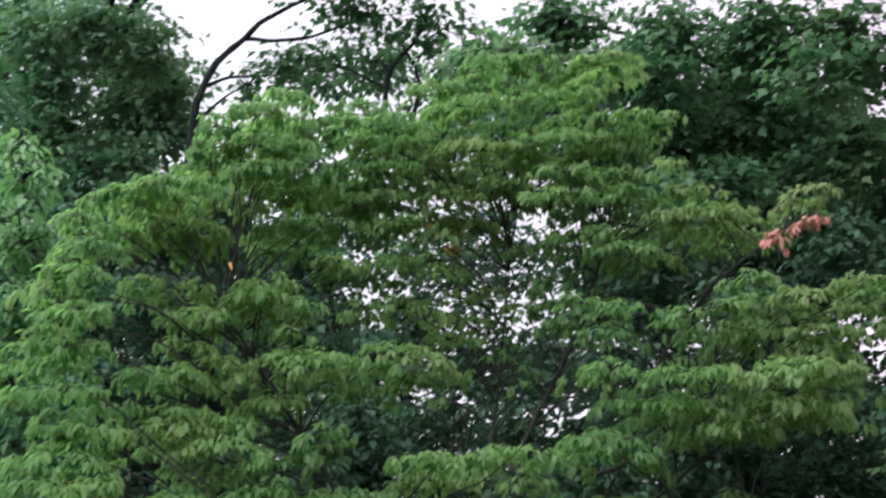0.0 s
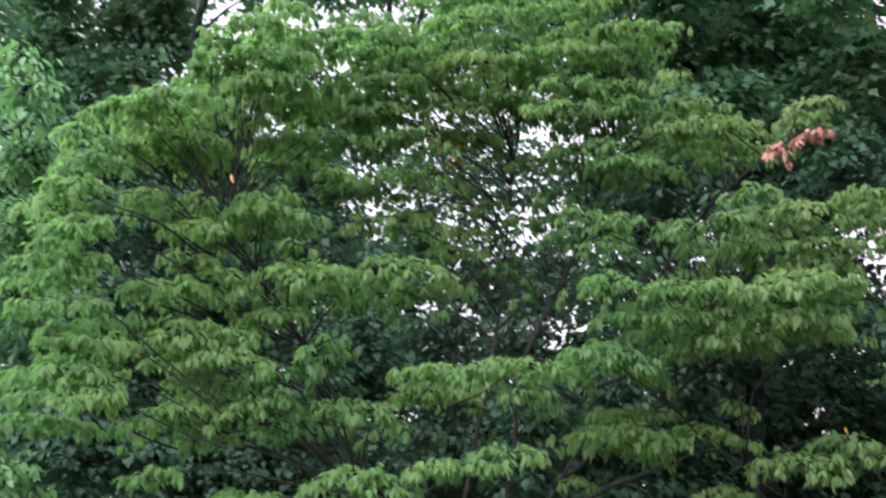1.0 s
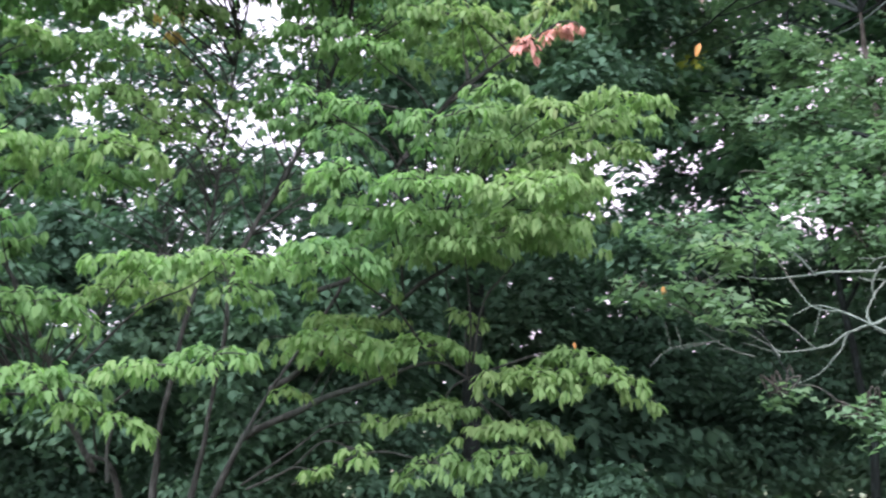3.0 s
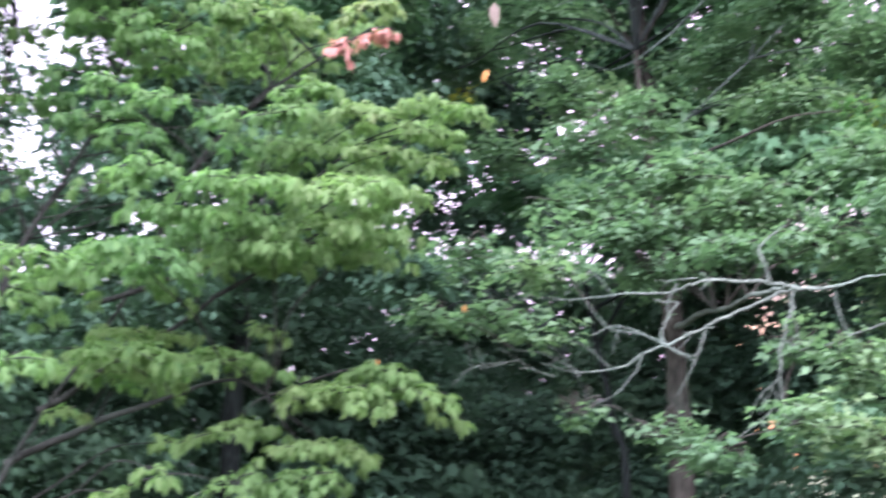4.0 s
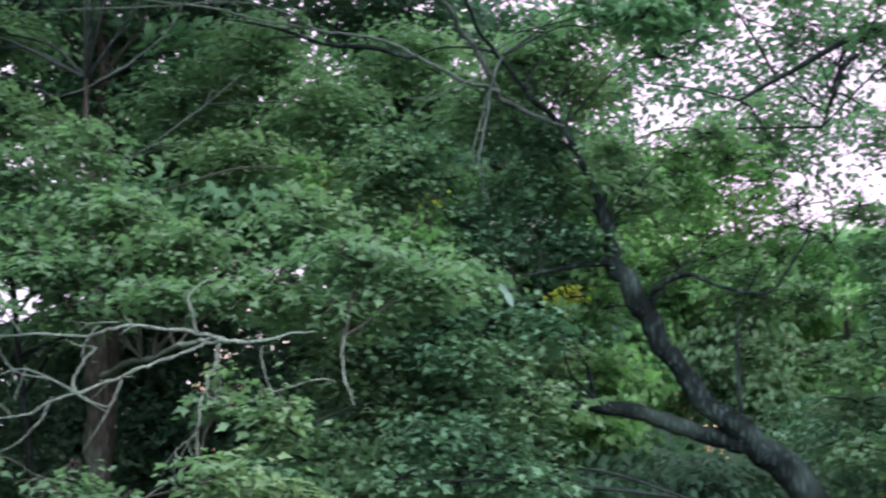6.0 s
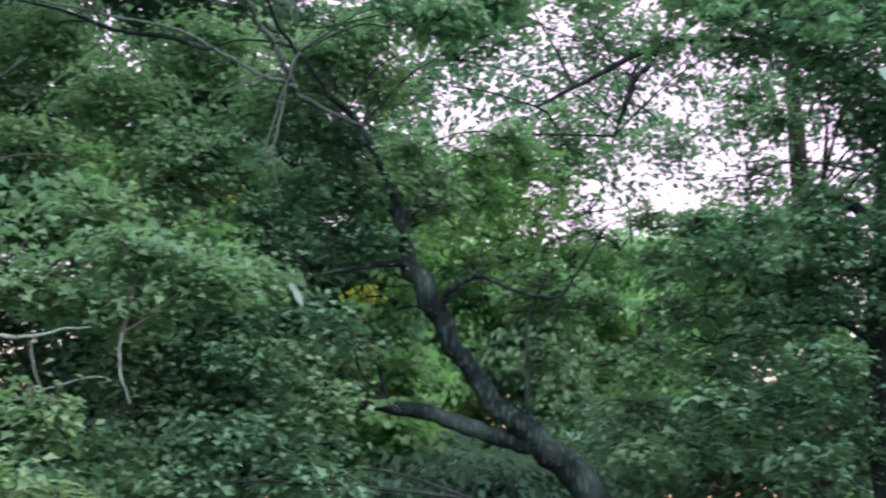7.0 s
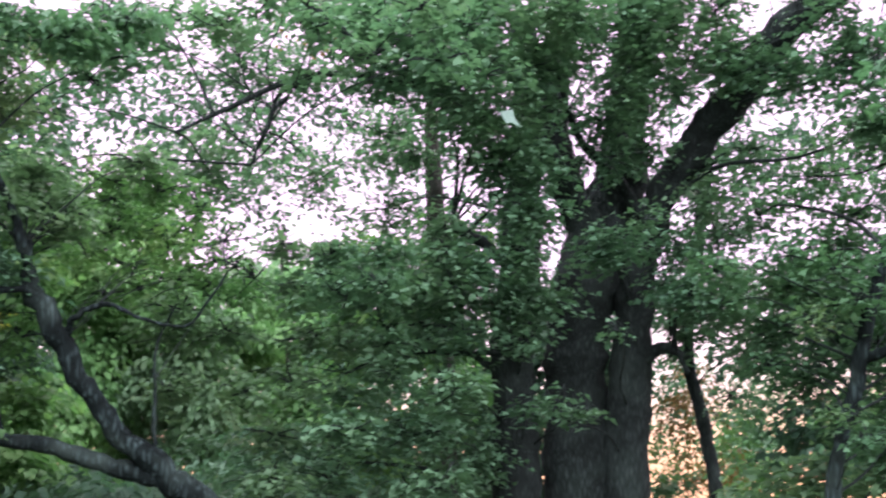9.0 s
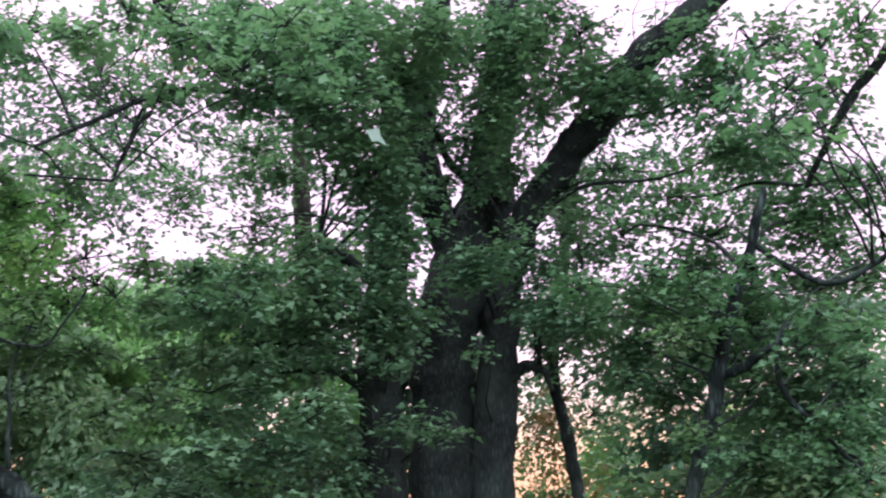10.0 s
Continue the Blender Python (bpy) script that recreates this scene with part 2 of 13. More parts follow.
def single_leaves(parent, template, at, axis, up, size, material, count):
    """The outermost leaves of a spray as parts of their own, all on one mesh a kind."""
    key = (material.name, len(template[0]))
    if key not in SINGLE:
        me = bpy.data.meshes.new("leaf")
        me.from_pydata([tuple(v) for v in template[0]], [], [tuple(int(i) for i in f) for f in template[1]])
        me.materials.append(material)
        me.polygons.foreach_set("use_smooth", np.full(len(me.polygons), True))
        SINGLE[key] = me
    for i in range(min(count, len(at))):
        y = Vector(axis[i]).normalized()
        x = y.cross(Vector(up[i])).normalized()
        m = Matrix((x, y, x.cross(y))).transposed().to_4x4() @ Matrix.Scale(size[i], 4)
        ob = new("leaf", SINGLE[key])
        ob.parent = parent
        ob.matrix_basis = Matrix.Translation(Vector(at[i]) - parent.location) @ m


def smooth_path(points, steps):
    """Catmull-Rom through the points (x, y, z, radius)."""
    p = np.array(points, float)
    p = np.vstack([2 * p[0] - p[1], p, 2 * p[-1] - p[-2]])
    out = []
    for i in range(1, len(p) - 2):
        for s in np.linspace(0, 1, steps, endpoint=False):
            a, b, c, d = p[i - 1:i + 3]
            out.append(0.5 * (2 * b + (c - a) * s + (2 * a - 5 * b + 4 * c - d) * s * s + (3 * b - a - 3 * c + d) * s ** 3))
    out.append(p[-2])
    out = np.array(out)
    out[:, 3] = np.maximum(out[:, 3], 0.0015)
    return out


def tube(points, steps=5, sides=8, rough=0.0, gnarl=0.0):
    """Vertices and quads of a tapered, slightly knotty stem; gnarl: how far it wanders, in its own radii."""
    p = smooth_path(points, steps)
    n = len(p)
    if gnarl:
        w = np.random.normal(size=(n, 3))
        w[1:-1] = (w[:-2] + w[1:-1] + w[2:]) / 2
        w[0] = w[-1] = 0
        p[:, :3] += gnarl * np.minimum(p[:, 3:4], 0.016) * w
    tan = np.gradient(p[:, :3], axis=0)
    tan /= np.linalg.norm(tan, axis=1, keepdims=True) + 1e-9
    ref = np.array([0.31, 0.95, 0.1]) if abs(tan[0][1]) < 0.8 else np.array([1.0, 0.1, 0.2])
    u = np.cross(tan, ref)
    u /= np.linalg.norm(u, axis=1, keepdims=True)
    w = np.cross(tan, u)
    ang = np.linspace(0, 2 * np.pi, sides, endpoint=False)
    rad = np.repeat(p[:, 3:4], sides, 1)
    if rough:
        rad = rad * (1 + rough * np.random.uniform(-1, 1, rad.shape) + rough * np.random.uniform(-1, 1, (n, 1)))
    v = p[:, None, :3] + rad[:, :, None] * (np.cos(ang)[None, :, None] * u[:, None] + np.sin(ang)[None, :, None] * w[:, None])
    i, j = np.meshgrid(np.arange(n - 1), np.arange(sides), indexing="ij")
    k = (j + 1) % sides
    f = np.stack([i * sides + j, i * sides + k, (i + 1) * sides + k, (i + 1) * sides + j], -1).reshape(-1, 4)
    return v.reshape(-1, 3), f


def joined(tubes):
    vs, fs, at = [], [], 0
    for v, f in tubes:
        vs.append(v)
        fs.append(f + at)
        at += len(v)
    return np.vstack(vs), np.vstack(fs)


# ---- trees ----
SKELETON = {}


def tree(name, base, label, category="tree", kind="", group=""):
    ob = new(name)
    ob.empty_display_size = 0.3
    ob.location = base
    SKELETON[ob.name] = []
    return tagged(ob, label, category, group, kind)


def local(parent, ob):
    """The mesh is written in the place's own coordinates: undo the parent's offset."""
    ob.matrix_parent_inverse = Matrix.Translation(parent.location).inverted()
    return ob


def limb(parent, points, bark, name="limb", sides=10, rough=0.085, label="", steps=6, gnarl=0.5):
    v, f = tube(points, steps, sides, rough, gnarl)
    SKELETON[parent.name] += [tuple(q) for q in smooth_path(points, 4)]
    return local(parent, mesh_object(name, v, f, bark, parent, label))


def bough(parent, to, bark, r=0.02, most=9.0):
    """A side branch from the tree's own wood to the middle of a spray."""
    bones = np.array(SKELETON[parent.name])
    if not len(bones):
        return
    to = np.array(to)
    gap = np.linalg.norm(bones[:, :3] - to, axis=1) + 1.6 * np.maximum(bones[:, 2] - to[2] + 0.25, 0)
    a = bones[np.argmin(gap)]
    d = to - a[:3]
    size = np.linalg.norm(d)
    if size > most:   # too far from the wood: only a stub at the outer end is built
        a = np.append(to - d * most / size, 2 * r)
        d, size = to - a[:3], most
    r0 = min(r * (0.6 + 0.5 * size), 0.75 * a[3] + 0.003)
    wob = np.random.uniform(-0.05, 0.05, (2, 3)) * size
    pts = [(*a[:3], r0), (*(a[:3] + 0.35 * d + wob[0] + [0, 0, 0.06 * size]), 0.75 * r0),
           (*(a[:3] + 0.7 * d + wob[1] + [0, 0, 0.05 * size]), 0.5 * r0), (*to, 0.25 * r0)]
    v, f = tube(pts, 4, 6, 0.06)
    local(parent, mesh_object("branch", v, f, bark, parent))


VIEW_GAPS = []   # lines along the camera's sight kept clear of leaves: a point, a direction, a radius


def in_view_gap(pos):
    """Which leaves would hang on one of the cleared camera sight lines; the edges are ragged."""
    hit = np.zeros(len(pos), bool)
    for point, along, radius in VIEW_GAPS:
        d = pos - np.array(point)
        off = np.linalg.norm(d - (d @ np.array(along))[:, None] * np.array(along), axis=1)
        hit |= off < radius * np.random.uniform(0.0, 1.25, len(pos))
    return hit


def spray(parent, at, radii, yaw, tilt=0.0, thick=2.5, leaf=0.09, blades=SIMPLE, material=MAPLE_LEAF, bark=SHADE_DARK_BARK,
          droop=(5, 40, 60), tuft=7, reach=0.6, wood=True, r=0.02, label="", name="leaf_spray"):
    """A spray of foliage: twigs that fan out inside a flat or rounded envelope, with leaves along and at their ends.
    thick: leaves' area over the envelope's face; droop: least, usual and rim angle of the leaves below the level."""
    rng = np.random
    a, b, c = radii
    area = math.pi * a * max(c, 0.05) + 0.35 * math.pi * a * b
    count = max(14, int(thick * area / (0.36 * leaf * leaf)))
    tufts = max(3, count // tuft)
    q = rng.normal(size=(tufts, 3))
    q /= np.linalg.norm(q, axis=1, keepdims=True)
    q *= rng.uniform(0, 1, (tufts, 1)) ** 0.40 * rng.uniform(0.75, 1.2, (tufts, 1))
    m = np.array((Matrix.Rotation(radians(yaw), 3, "Z") @ Matrix.Rotation(radians(-tilt), 3, "Y")))
    tip = np.array(at) + (q * [a, b, c]) @ m.T
    out = (q * [a, b, 0.3 * c]) @ m.T + rng.normal(scale=0.05, size=(tufts, 3))
    out /= np.linalg.norm(out, axis=1, keepdims=True) + 1e-6
    per = np.maximum(2, rng.poisson(tuft, tufts))
    idx = np.repeat(np.arange(tufts), per)
    n = len(idx)
    back = rng.uniform(0, 1, (n, 1)) ** 1.2
    pos = tip[idx] - out[idx] * back * reach * min(a, 0.5) + rng.normal(scale=(0.7 * leaf, 0.7 * leaf, 0.3 * leaf), size=(n, 3))
    yawn = np.arctan2(out[idx, 1], out[idx, 0]) + rng.normal(scale=0.8, size=n)
    rim = np.clip(np.hypot(q[idx, 0], q[idx, 1]) - back[:, 0] * 0.5, 0, 1) ** 2
    dip = np.radians(droop[0] + (droop[1] - droop[0]) * rng.uniform(0, 1, n) + (droop[2] - droop[1]) * rim)
    axis = np.stack([np.cos(yawn) * np.cos(dip), np.sin(yawn) * np.cos(dip), -np.sin(dip)], -1)
    up = np.array([0, 0, 1.0]) + rng.normal(scale=0.35, size=(n, 3))
    size = leaf * rng.uniform(0.6, 1.25, n)
    keep = ~in_view_gap(pos)
    if keep.sum() < 8:
        return None
    pos, axis, up, size = pos[keep], axis[keep], up[keep], size[keep]
    if wood:
        out_most = np.argsort(-np.abs(pos - np.array(at)).sum(1))[:12:3]
        single_leaves(parent, blades, pos[out_most] + 0.01, axis[out_most], up[out_most], size[out_most], material, 2)
    ob = local(parent, leaves_mesh(name, blades, pos, axis, up, size, material, parent, label))
    tagged(ob, "", "", "", "stuff")
    if wood:
        pick = rng.choice(tufts, min(tufts, 12), replace=False)
        tubes = []
        for i in pick:
            d = tip[i] - np.array(at)
            mid = np.array(at) + 0.5 * d + rng.normal(scale=0.04, size=3) + [0, 0, 0.03]
            tubes.append(tube([(*at, 0.006), (*mid, 0.0042), (*tip[i], 0.002)], 3, 4))
        v, f = joined(tubes)
        tagged(local(parent, mesh_object("branchlet", v, f, bark, parent)), "", "", "", "stuff")
        bough(parent, at, bark, r)
    return ob


def dog(at, radii, yaw, tilt=0.0, thick=3.0, leaf=0.052, material=None, wood=True):
    """A shelf of dogwood foliage: whorls of leaves over a low cap, level above, hanging ever steeper towards its rim."""
    rng = np.random
    a, b, c = radii
    whorls = max(7, int(thick * math.pi * a * b / (7 * 0.30 * leaf * leaf)))
    lobes = rng.uniform(0, 2 * math.pi, 3)
    rho, phi = np.sqrt(rng.uniform(0.0, 1, whorls)), rng.uniform(0, 2 * math.pi, whorls)
    edge = 1 + 0.17 * np.sin(3 * phi + lobes[0]) + 0.14 * np.sin(5 * phi + lobes[1]) + 0.12 * np.sin(9 * phi + lobes[2])
    flat = np.stack([a * rho * edge * np.cos(phi), b * rho * edge * np.sin(phi)], -1)
    far = np.clip(np.hypot(flat[:, 0] / a, flat[:, 1] / b), 0, 1.25)
    z = c * (0.8 - 1.15 * far ** 2) + 0.45 * c * np.sin(flat[:, 0] * 17 + lobes[0]) * np.cos(flat[:, 1] * 13 + lobes[1])
    z += rng.normal(scale=0.16 * leaf, size=whorls) - rng.exponential(0.15 * c, whorls)
    m = np.array((Matrix.Rotation(radians(yaw), 3, "Z") @ Matrix.Rotation(radians(-tilt), 3, "Y")))
    heart = np.array(at) + np.column_stack([flat, z]) @ m.T
    out = np.arctan2(flat[:, 1] / b, flat[:, 0] / a) + radians(yaw)
    idx = np.repeat(np.arange(whorls), 7)
    n = len(idx)
    step = np.tile(np.arange(7) - 3, whorls)
    turn = out[idx] + step * (0.82 - 0.28 * np.clip(far[idx], 0, 1)) + rng.normal(scale=0.25, size=n)
    dip = np.radians(np.clip(8 + 40 * far[idx] ** 1.5 + 3 * np.abs(step) + rng.normal(scale=13, size=n), -12, 84))
    axis = np.stack([np.cos(turn) * np.cos(dip), np.sin(turn) * np.cos(dip), -np.sin(dip)], -1)
    pos = heart[idx] + 0.12 * leaf * axis + rng.normal(scale=0.10 * leaf, size=(n, 3))
    up = np.array([0, 0, 1.0]) + rng.normal(scale=0.2, size=(n, 3))
    size = leaf * rng.uniform(0.58, 1.1, n)
    out_most = np.argsort(pos[:, 1] - 0.5 * pos[:, 0])[:24:6]
    single_leaves(dogwood, OVAL, pos[out_most] + 0.008, axis[out_most], up[out_most], size[out_most], material or DOGWOOD_LEAF, 3)
    ob = local(dogwood, leaves_mesh("leaf_shelf", OVAL, pos, axis, up, size, material or DOGWOOD_LEAF, dogwood))
    tagged(ob, "", "", "", "stuff")
    if wood:
        tubes = []
        for i in rng.choice(whorls, min(whorls, 9), replace=False):
            d = heart[i] - np.array(at)
            tubes.append(tube([(*at, 0.003), (*(np.array(at) + 0.5 * d + [0, 0, 0.2 * c]), 0.0024), (*heart[i], 0.0015)], 3, 4))
        v, f = joined(tubes)
        tagged(local(dogwood, mesh_object("branchlet", v, f, DOGWOOD_BARK, dogwood)), "", "", "", "stuff")
        bough(dogwood, at, DOGWOOD_BARK, 0.006, 0.7)
    return ob


def lone_leaf(parent, at, axis, up, size, material, name, label, blades=OVAL):
    """One leaf that stands out by its colour, on its own short stalk."""
    at, axis = np.array(at, float), np.array(axis, float)
    axis /= np.linalg.norm(axis)
    ob = leaves_mesh(name, blades, at[None], axis[None], np.array([up], float), np.array([size]), material, parent, label)
    local(parent, ob)
    v, f = tube([(*(at - 0.5 * size * axis + [0, 0, 0.4 * size]), 0.002), (*(at - 0.2 * size * axis + [0, 0, 0.12 * size]), 0.0015), (*at, 0.001)], 3, 4)
    local(parent, mesh_object("stalk", v, f, BROWN_BARK, ob))
    return ob


def side_twigs(parent, points, bark, count, reach=0.3):
    """Bare twigs that leave a limb at sharp angles and fork once."""
    p = smooth_path(points, 6)
    tubes = []
    for _ in range(count):
        i = np.random.randint(1, len(p) - 1)
        ahead = p[i + 1, :3] - p[i - 1, :3]
        ahead /= np.linalg.norm(ahead) + 1e-9
        side = np.random.normal(size=3)
        side -= ahead * side.dot(ahead)
        side /= np.linalg.norm(side)
        d = (0.75 * ahead + 0.8 * side) * reach * np.random.uniform(0.4, 1.1)
        a = p[i, :3]
        r = min(0.0045, 0.6 * p[i, 3])
        k = a + 0.55 * d + np.random.normal(scale=0.025, size=3)
        e = a + d + np.random.normal(scale=0.04, size=3)
        tubes.append(tube([(*a, r), (*k, 0.7 * r), (*e, 0.35 * r)], 3, 5))
        tubes.append(tube([(*k, 0.6 * r), (*(k + 0.5 * np.linalg.norm(d) * (ahead * 0.6 - side * 0.6)), 0.3 * r)], 3, 4))
    v, f = joined(tubes)
    return tagged(local(parent, mesh_object("bare_twig", v, f, bark, parent)), "", "", "", "stuff")


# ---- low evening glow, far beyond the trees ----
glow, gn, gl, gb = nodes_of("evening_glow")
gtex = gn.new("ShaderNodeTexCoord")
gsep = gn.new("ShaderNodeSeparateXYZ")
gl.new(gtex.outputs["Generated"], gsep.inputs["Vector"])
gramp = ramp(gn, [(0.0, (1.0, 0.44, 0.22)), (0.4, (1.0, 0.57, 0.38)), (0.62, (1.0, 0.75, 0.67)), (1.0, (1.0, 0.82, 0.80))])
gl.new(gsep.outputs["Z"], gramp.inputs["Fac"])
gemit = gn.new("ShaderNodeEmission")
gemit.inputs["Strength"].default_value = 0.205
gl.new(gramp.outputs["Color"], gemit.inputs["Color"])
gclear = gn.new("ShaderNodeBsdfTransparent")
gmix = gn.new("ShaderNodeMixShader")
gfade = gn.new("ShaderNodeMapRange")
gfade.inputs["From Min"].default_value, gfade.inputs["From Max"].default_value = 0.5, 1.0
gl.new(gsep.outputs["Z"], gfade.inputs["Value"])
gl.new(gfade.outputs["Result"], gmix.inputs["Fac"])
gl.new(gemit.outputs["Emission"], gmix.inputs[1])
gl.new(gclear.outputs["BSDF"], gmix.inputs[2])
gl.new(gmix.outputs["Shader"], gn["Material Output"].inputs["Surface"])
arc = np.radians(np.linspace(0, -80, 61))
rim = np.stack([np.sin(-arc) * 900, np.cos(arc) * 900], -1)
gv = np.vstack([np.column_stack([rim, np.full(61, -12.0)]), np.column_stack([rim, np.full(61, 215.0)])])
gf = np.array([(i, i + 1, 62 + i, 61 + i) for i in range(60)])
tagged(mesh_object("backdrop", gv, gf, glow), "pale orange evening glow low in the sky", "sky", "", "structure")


# ---- the ground ----
bm = bmesh.new()
bmesh.ops.create_grid(bm, x_segments=90, y_segments=90, size=1)
for v in bm.verts:
    r = max(abs(v.co.x), abs(v.co.y))
    s = 14 * r + 1900 * r ** 5
    h = 0.06 * noise.noise(Vector((v.co.x * 40, v.co.y * 40, 0.3))) if r < 0.6 else 0
    v.co = Vector((v.co.x / max(r, 1e-6) * s, v.co.y / max(r, 1e-6) * s + 2, h - 0.05))
me = bpy.data.meshes.new("ground")
bm.to_mesh(me)
bm.free()
me.materials.append(LITTER)
ground = tagged(new("ground", me), "rough grass and leaf litter under the trees", "ground", "", "structure")


# ---- leaf gaps placed to fit the camera's view ----
VIEW_GAPS.append(((-3.85, 11.54, 3.79), (-0.3115, 0.9340, 0.1751), 0.42))
VIEW_GAPS.append(((-3.54, 11.62, 3.90), (-0.2850, 0.9406, 0.1843), 0.24))
VIEW_GAPS.append(((-4.80, 11.33, 2.82), (-0.3904, 0.9158, 0.0940), 0.12))
VIEW_GAPS.append(((-4.22, 11.54, 2.93), (-0.3423, 0.9338, 0.1038), 0.09))
VIEW_GAPS.append(((-6.65, 10.29, 5.26), (-0.4943, 0.8123, 0.3095), 0.42))
VIEW_GAPS.append(((-6.07, 10.63, 5.23), (-0.4458, 0.8407, 0.3073), 0.26))
VIEW_GAPS.append(((-5.43, 10.90, 5.34), (-0.3931, 0.8635, 0.3160), 0.21))
VIEW_GAPS.append(((-6.67, 10.66, 4.03), (-0.4958, 0.8435, 0.2067), 0.26))
VIEW_GAPS.append(((-6.28, 10.84, 4.21), (-0.4633, 0.8580, 0.2216), 0.14))
VIEW_GAPS.append(((-3.26, 12.01, 3.98), (-0.2119, 0.9560, 0.2028), 0.18))
VIEW_GAPS.append(((-2.94, 12.03, 4.19), (-0.1856, 0.9577, 0.2202), 0.15))
VIEW_GAPS.append(((-1.48, 12.11, 4.65), (-0.0638, 0.9638, 0.2589), 0.12))
VIEW_GAPS.append(((7.47, 9.44, 4.78), (0.6438, 0.7171, 0.2669), 0.14))
VIEW_GAPS.append(((5.11, 11.02, 4.93), (0.4473, 0.8495, 0.2798), 0.26))
VIEW_GAPS.append(((5.41, 10.93, 4.74), (0.4717, 0.8415, 0.2635), 0.18))
VIEW_GAPS.append(((4.85, 9.96, 5.15), (0.4705, 0.8202, 0.3255), 0.18))
VIEW_GAPS.append(((5.05, 9.88, 5.05), (0.4888, 0.8128, 0.3169), 0.14))
VIEW_GAPS.append(((4.80, 10.18, 4.44), (0.4677, 0.8438, 0.2631), 0.16))
VIEW_GAPS.append(((5.18, 9.92, 4.65), (0.5014, 0.8182, 0.2813), 0.20))
VIEW_GAPS.append(((4.39, 10.44, 4.31), (0.4304, 0.8672, 0.2506), 0.16))
VIEW_GAPS.append(((4.52, 10.43, 4.09), (0.4423, 0.8665, 0.2314), 0.13))
VIEW_GAPS.append(((3.14, 10.81, 5.40), (0.3120, 0.8857, 0.3438), 0.13))
VIEW_GAPS.append(((3.95, 10.27, 5.79), (0.3858, 0.8406, 0.3802), 0.16))
VIEW_GAPS.append(((3.74, 10.33, 5.98), (0.3653, 0.8426, 0.3956), 0.13))
VIEW_GAPS.append(((4.55, 9.89, 6.02), (0.4382, 0.8050, 0.4000), 0.14))
VIEW_GAPS.append(((5.40, 9.82, 4.60), (0.5205, 0.8078, 0.2766), 0.11))
VIEW_GAPS.append(((4.32, 10.53, 4.10), (0.4246, 0.8753, 0.2314), 0.10))
VIEW_GAPS.append(((-5.77, 7.87, 4.01), (-0.5740, 0.7867, 0.2273), 0.05))
VIEW_GAPS.append(((-5.61, 7.85, 4.56), (-0.5559, 0.7821, 0.2815), 0.07))
VIEW_GAPS.append(((-5.55, 8.23, 3.39), (-0.5494, 0.8191, 0.1649), 0.06))
VIEW_GAPS.append(((-6.00, 7.76, 3.77), (-0.5968, 0.7760, 0.2041), 0.06))
VIEW_GAPS.append(((-5.70, 7.85, 4.31), (-0.5654, 0.7837, 0.2573), 0.11))
VIEW_GAPS.append(((-5.80, 8.06, 3.28), (-0.5751, 0.8033, 0.1546), 0.10))
VIEW_GAPS.append(((-5.72, 7.88, 4.15), (-0.5683, 0.7866, 0.2415), 0.09))
VIEW_GAPS.append(((-5.99, 7.86, 3.45), (-0.5953, 0.7850, 0.1712), 0.10))
VIEW_GAPS.append(((-5.77, 7.98, 3.66), (-0.5731, 0.7967, 0.1921), 0.09))
VIEW_GAPS.append(((-5.87, 7.85, 3.82), (-0.5836, 0.7847, 0.2091), 0.06))
VIEW_GAPS.append(((-6.00, 7.94, 3.11), (-0.5947, 0.7922, 0.1370), 0.10))
VIEW_GAPS.append(((-5.80, 7.92, 3.75), (-0.5769, 0.7915, 0.2020), 0.07))
VIEW_GAPS.append(((-5.67, 8.18, 3.19), (-0.5616, 0.8146, 0.1454), 0.10))
VIEW_GAPS.append(((-5.95, 7.78, 3.82), (-0.5924, 0.7781, 0.2088), 0.07))
VIEW_GAPS.append(((-5.90, 7.66, 4.40), (-0.5866, 0.7648, 0.2665), 0.07))
VIEW_GAPS.append(((-6.01, 7.88, 3.31), (-0.5967, 0.7868, 0.1576), 0.05))
VIEW_GAPS.append(((-3.11, 11.58, 3.67), (-0.2185, 0.9575, 0.1886), 0.10))
VIEW_GAPS.append(((-2.69, 11.58, 3.66), (-0.1819, 0.9649, 0.1892), 0.09))
VIEW_GAPS.append(((-3.23, 11.60, 3.56), (-0.2280, 0.9571, 0.1786), 0.06))
VIEW_GAPS.append(((-3.33, 11.70, 3.07), (-0.2363, 0.9624, 0.1342), 0.05))
VIEW_GAPS.append(((-3.21, 11.73, 2.97), (-0.2262, 0.9660, 0.1255), 0.05))
VIEW_GAPS.append(((-2.08, 11.82, 2.59), (-0.1278, 0.9874, 0.0930), 0.05))
VIEW_GAPS.append(((-2.45, 11.89, 2.26), (-0.1596, 0.9852, 0.0627), 0.07))
VIEW_GAPS.append(((-2.32, 11.87, 2.32), (-0.1489, 0.9865, 0.0687), 0.04))
VIEW_GAPS.append(((-2.85, 11.98, 1.77), (-0.1925, 0.9811, 0.0195), 0.05))
VIEW_GAPS.append(((-0.66, 11.83, 2.61), (-0.0000, 0.9954, 0.0957), 0.04))
VIEW_GAPS.append(((-0.61, 11.85, 2.53), (0.0041, 0.9961, 0.0884), 0.03))
VIEW_GAPS.append(((-1.25, 11.40, 4.63), (-0.0540, 0.9589, 0.2787), 0.06))
VIEW_GAPS.append(((-2.92, 11.54, 3.87), (-0.2024, 0.9571, 0.2074), 0.05))
VIEW_GAPS.append(((-1.69, 11.76, 2.91), (-0.0936, 0.9880, 0.1231), 0.03))
VIEW_GAPS.append(((-2.22, 11.78, 2.78), (-0.1404, 0.9839, 0.1105), 0.03))
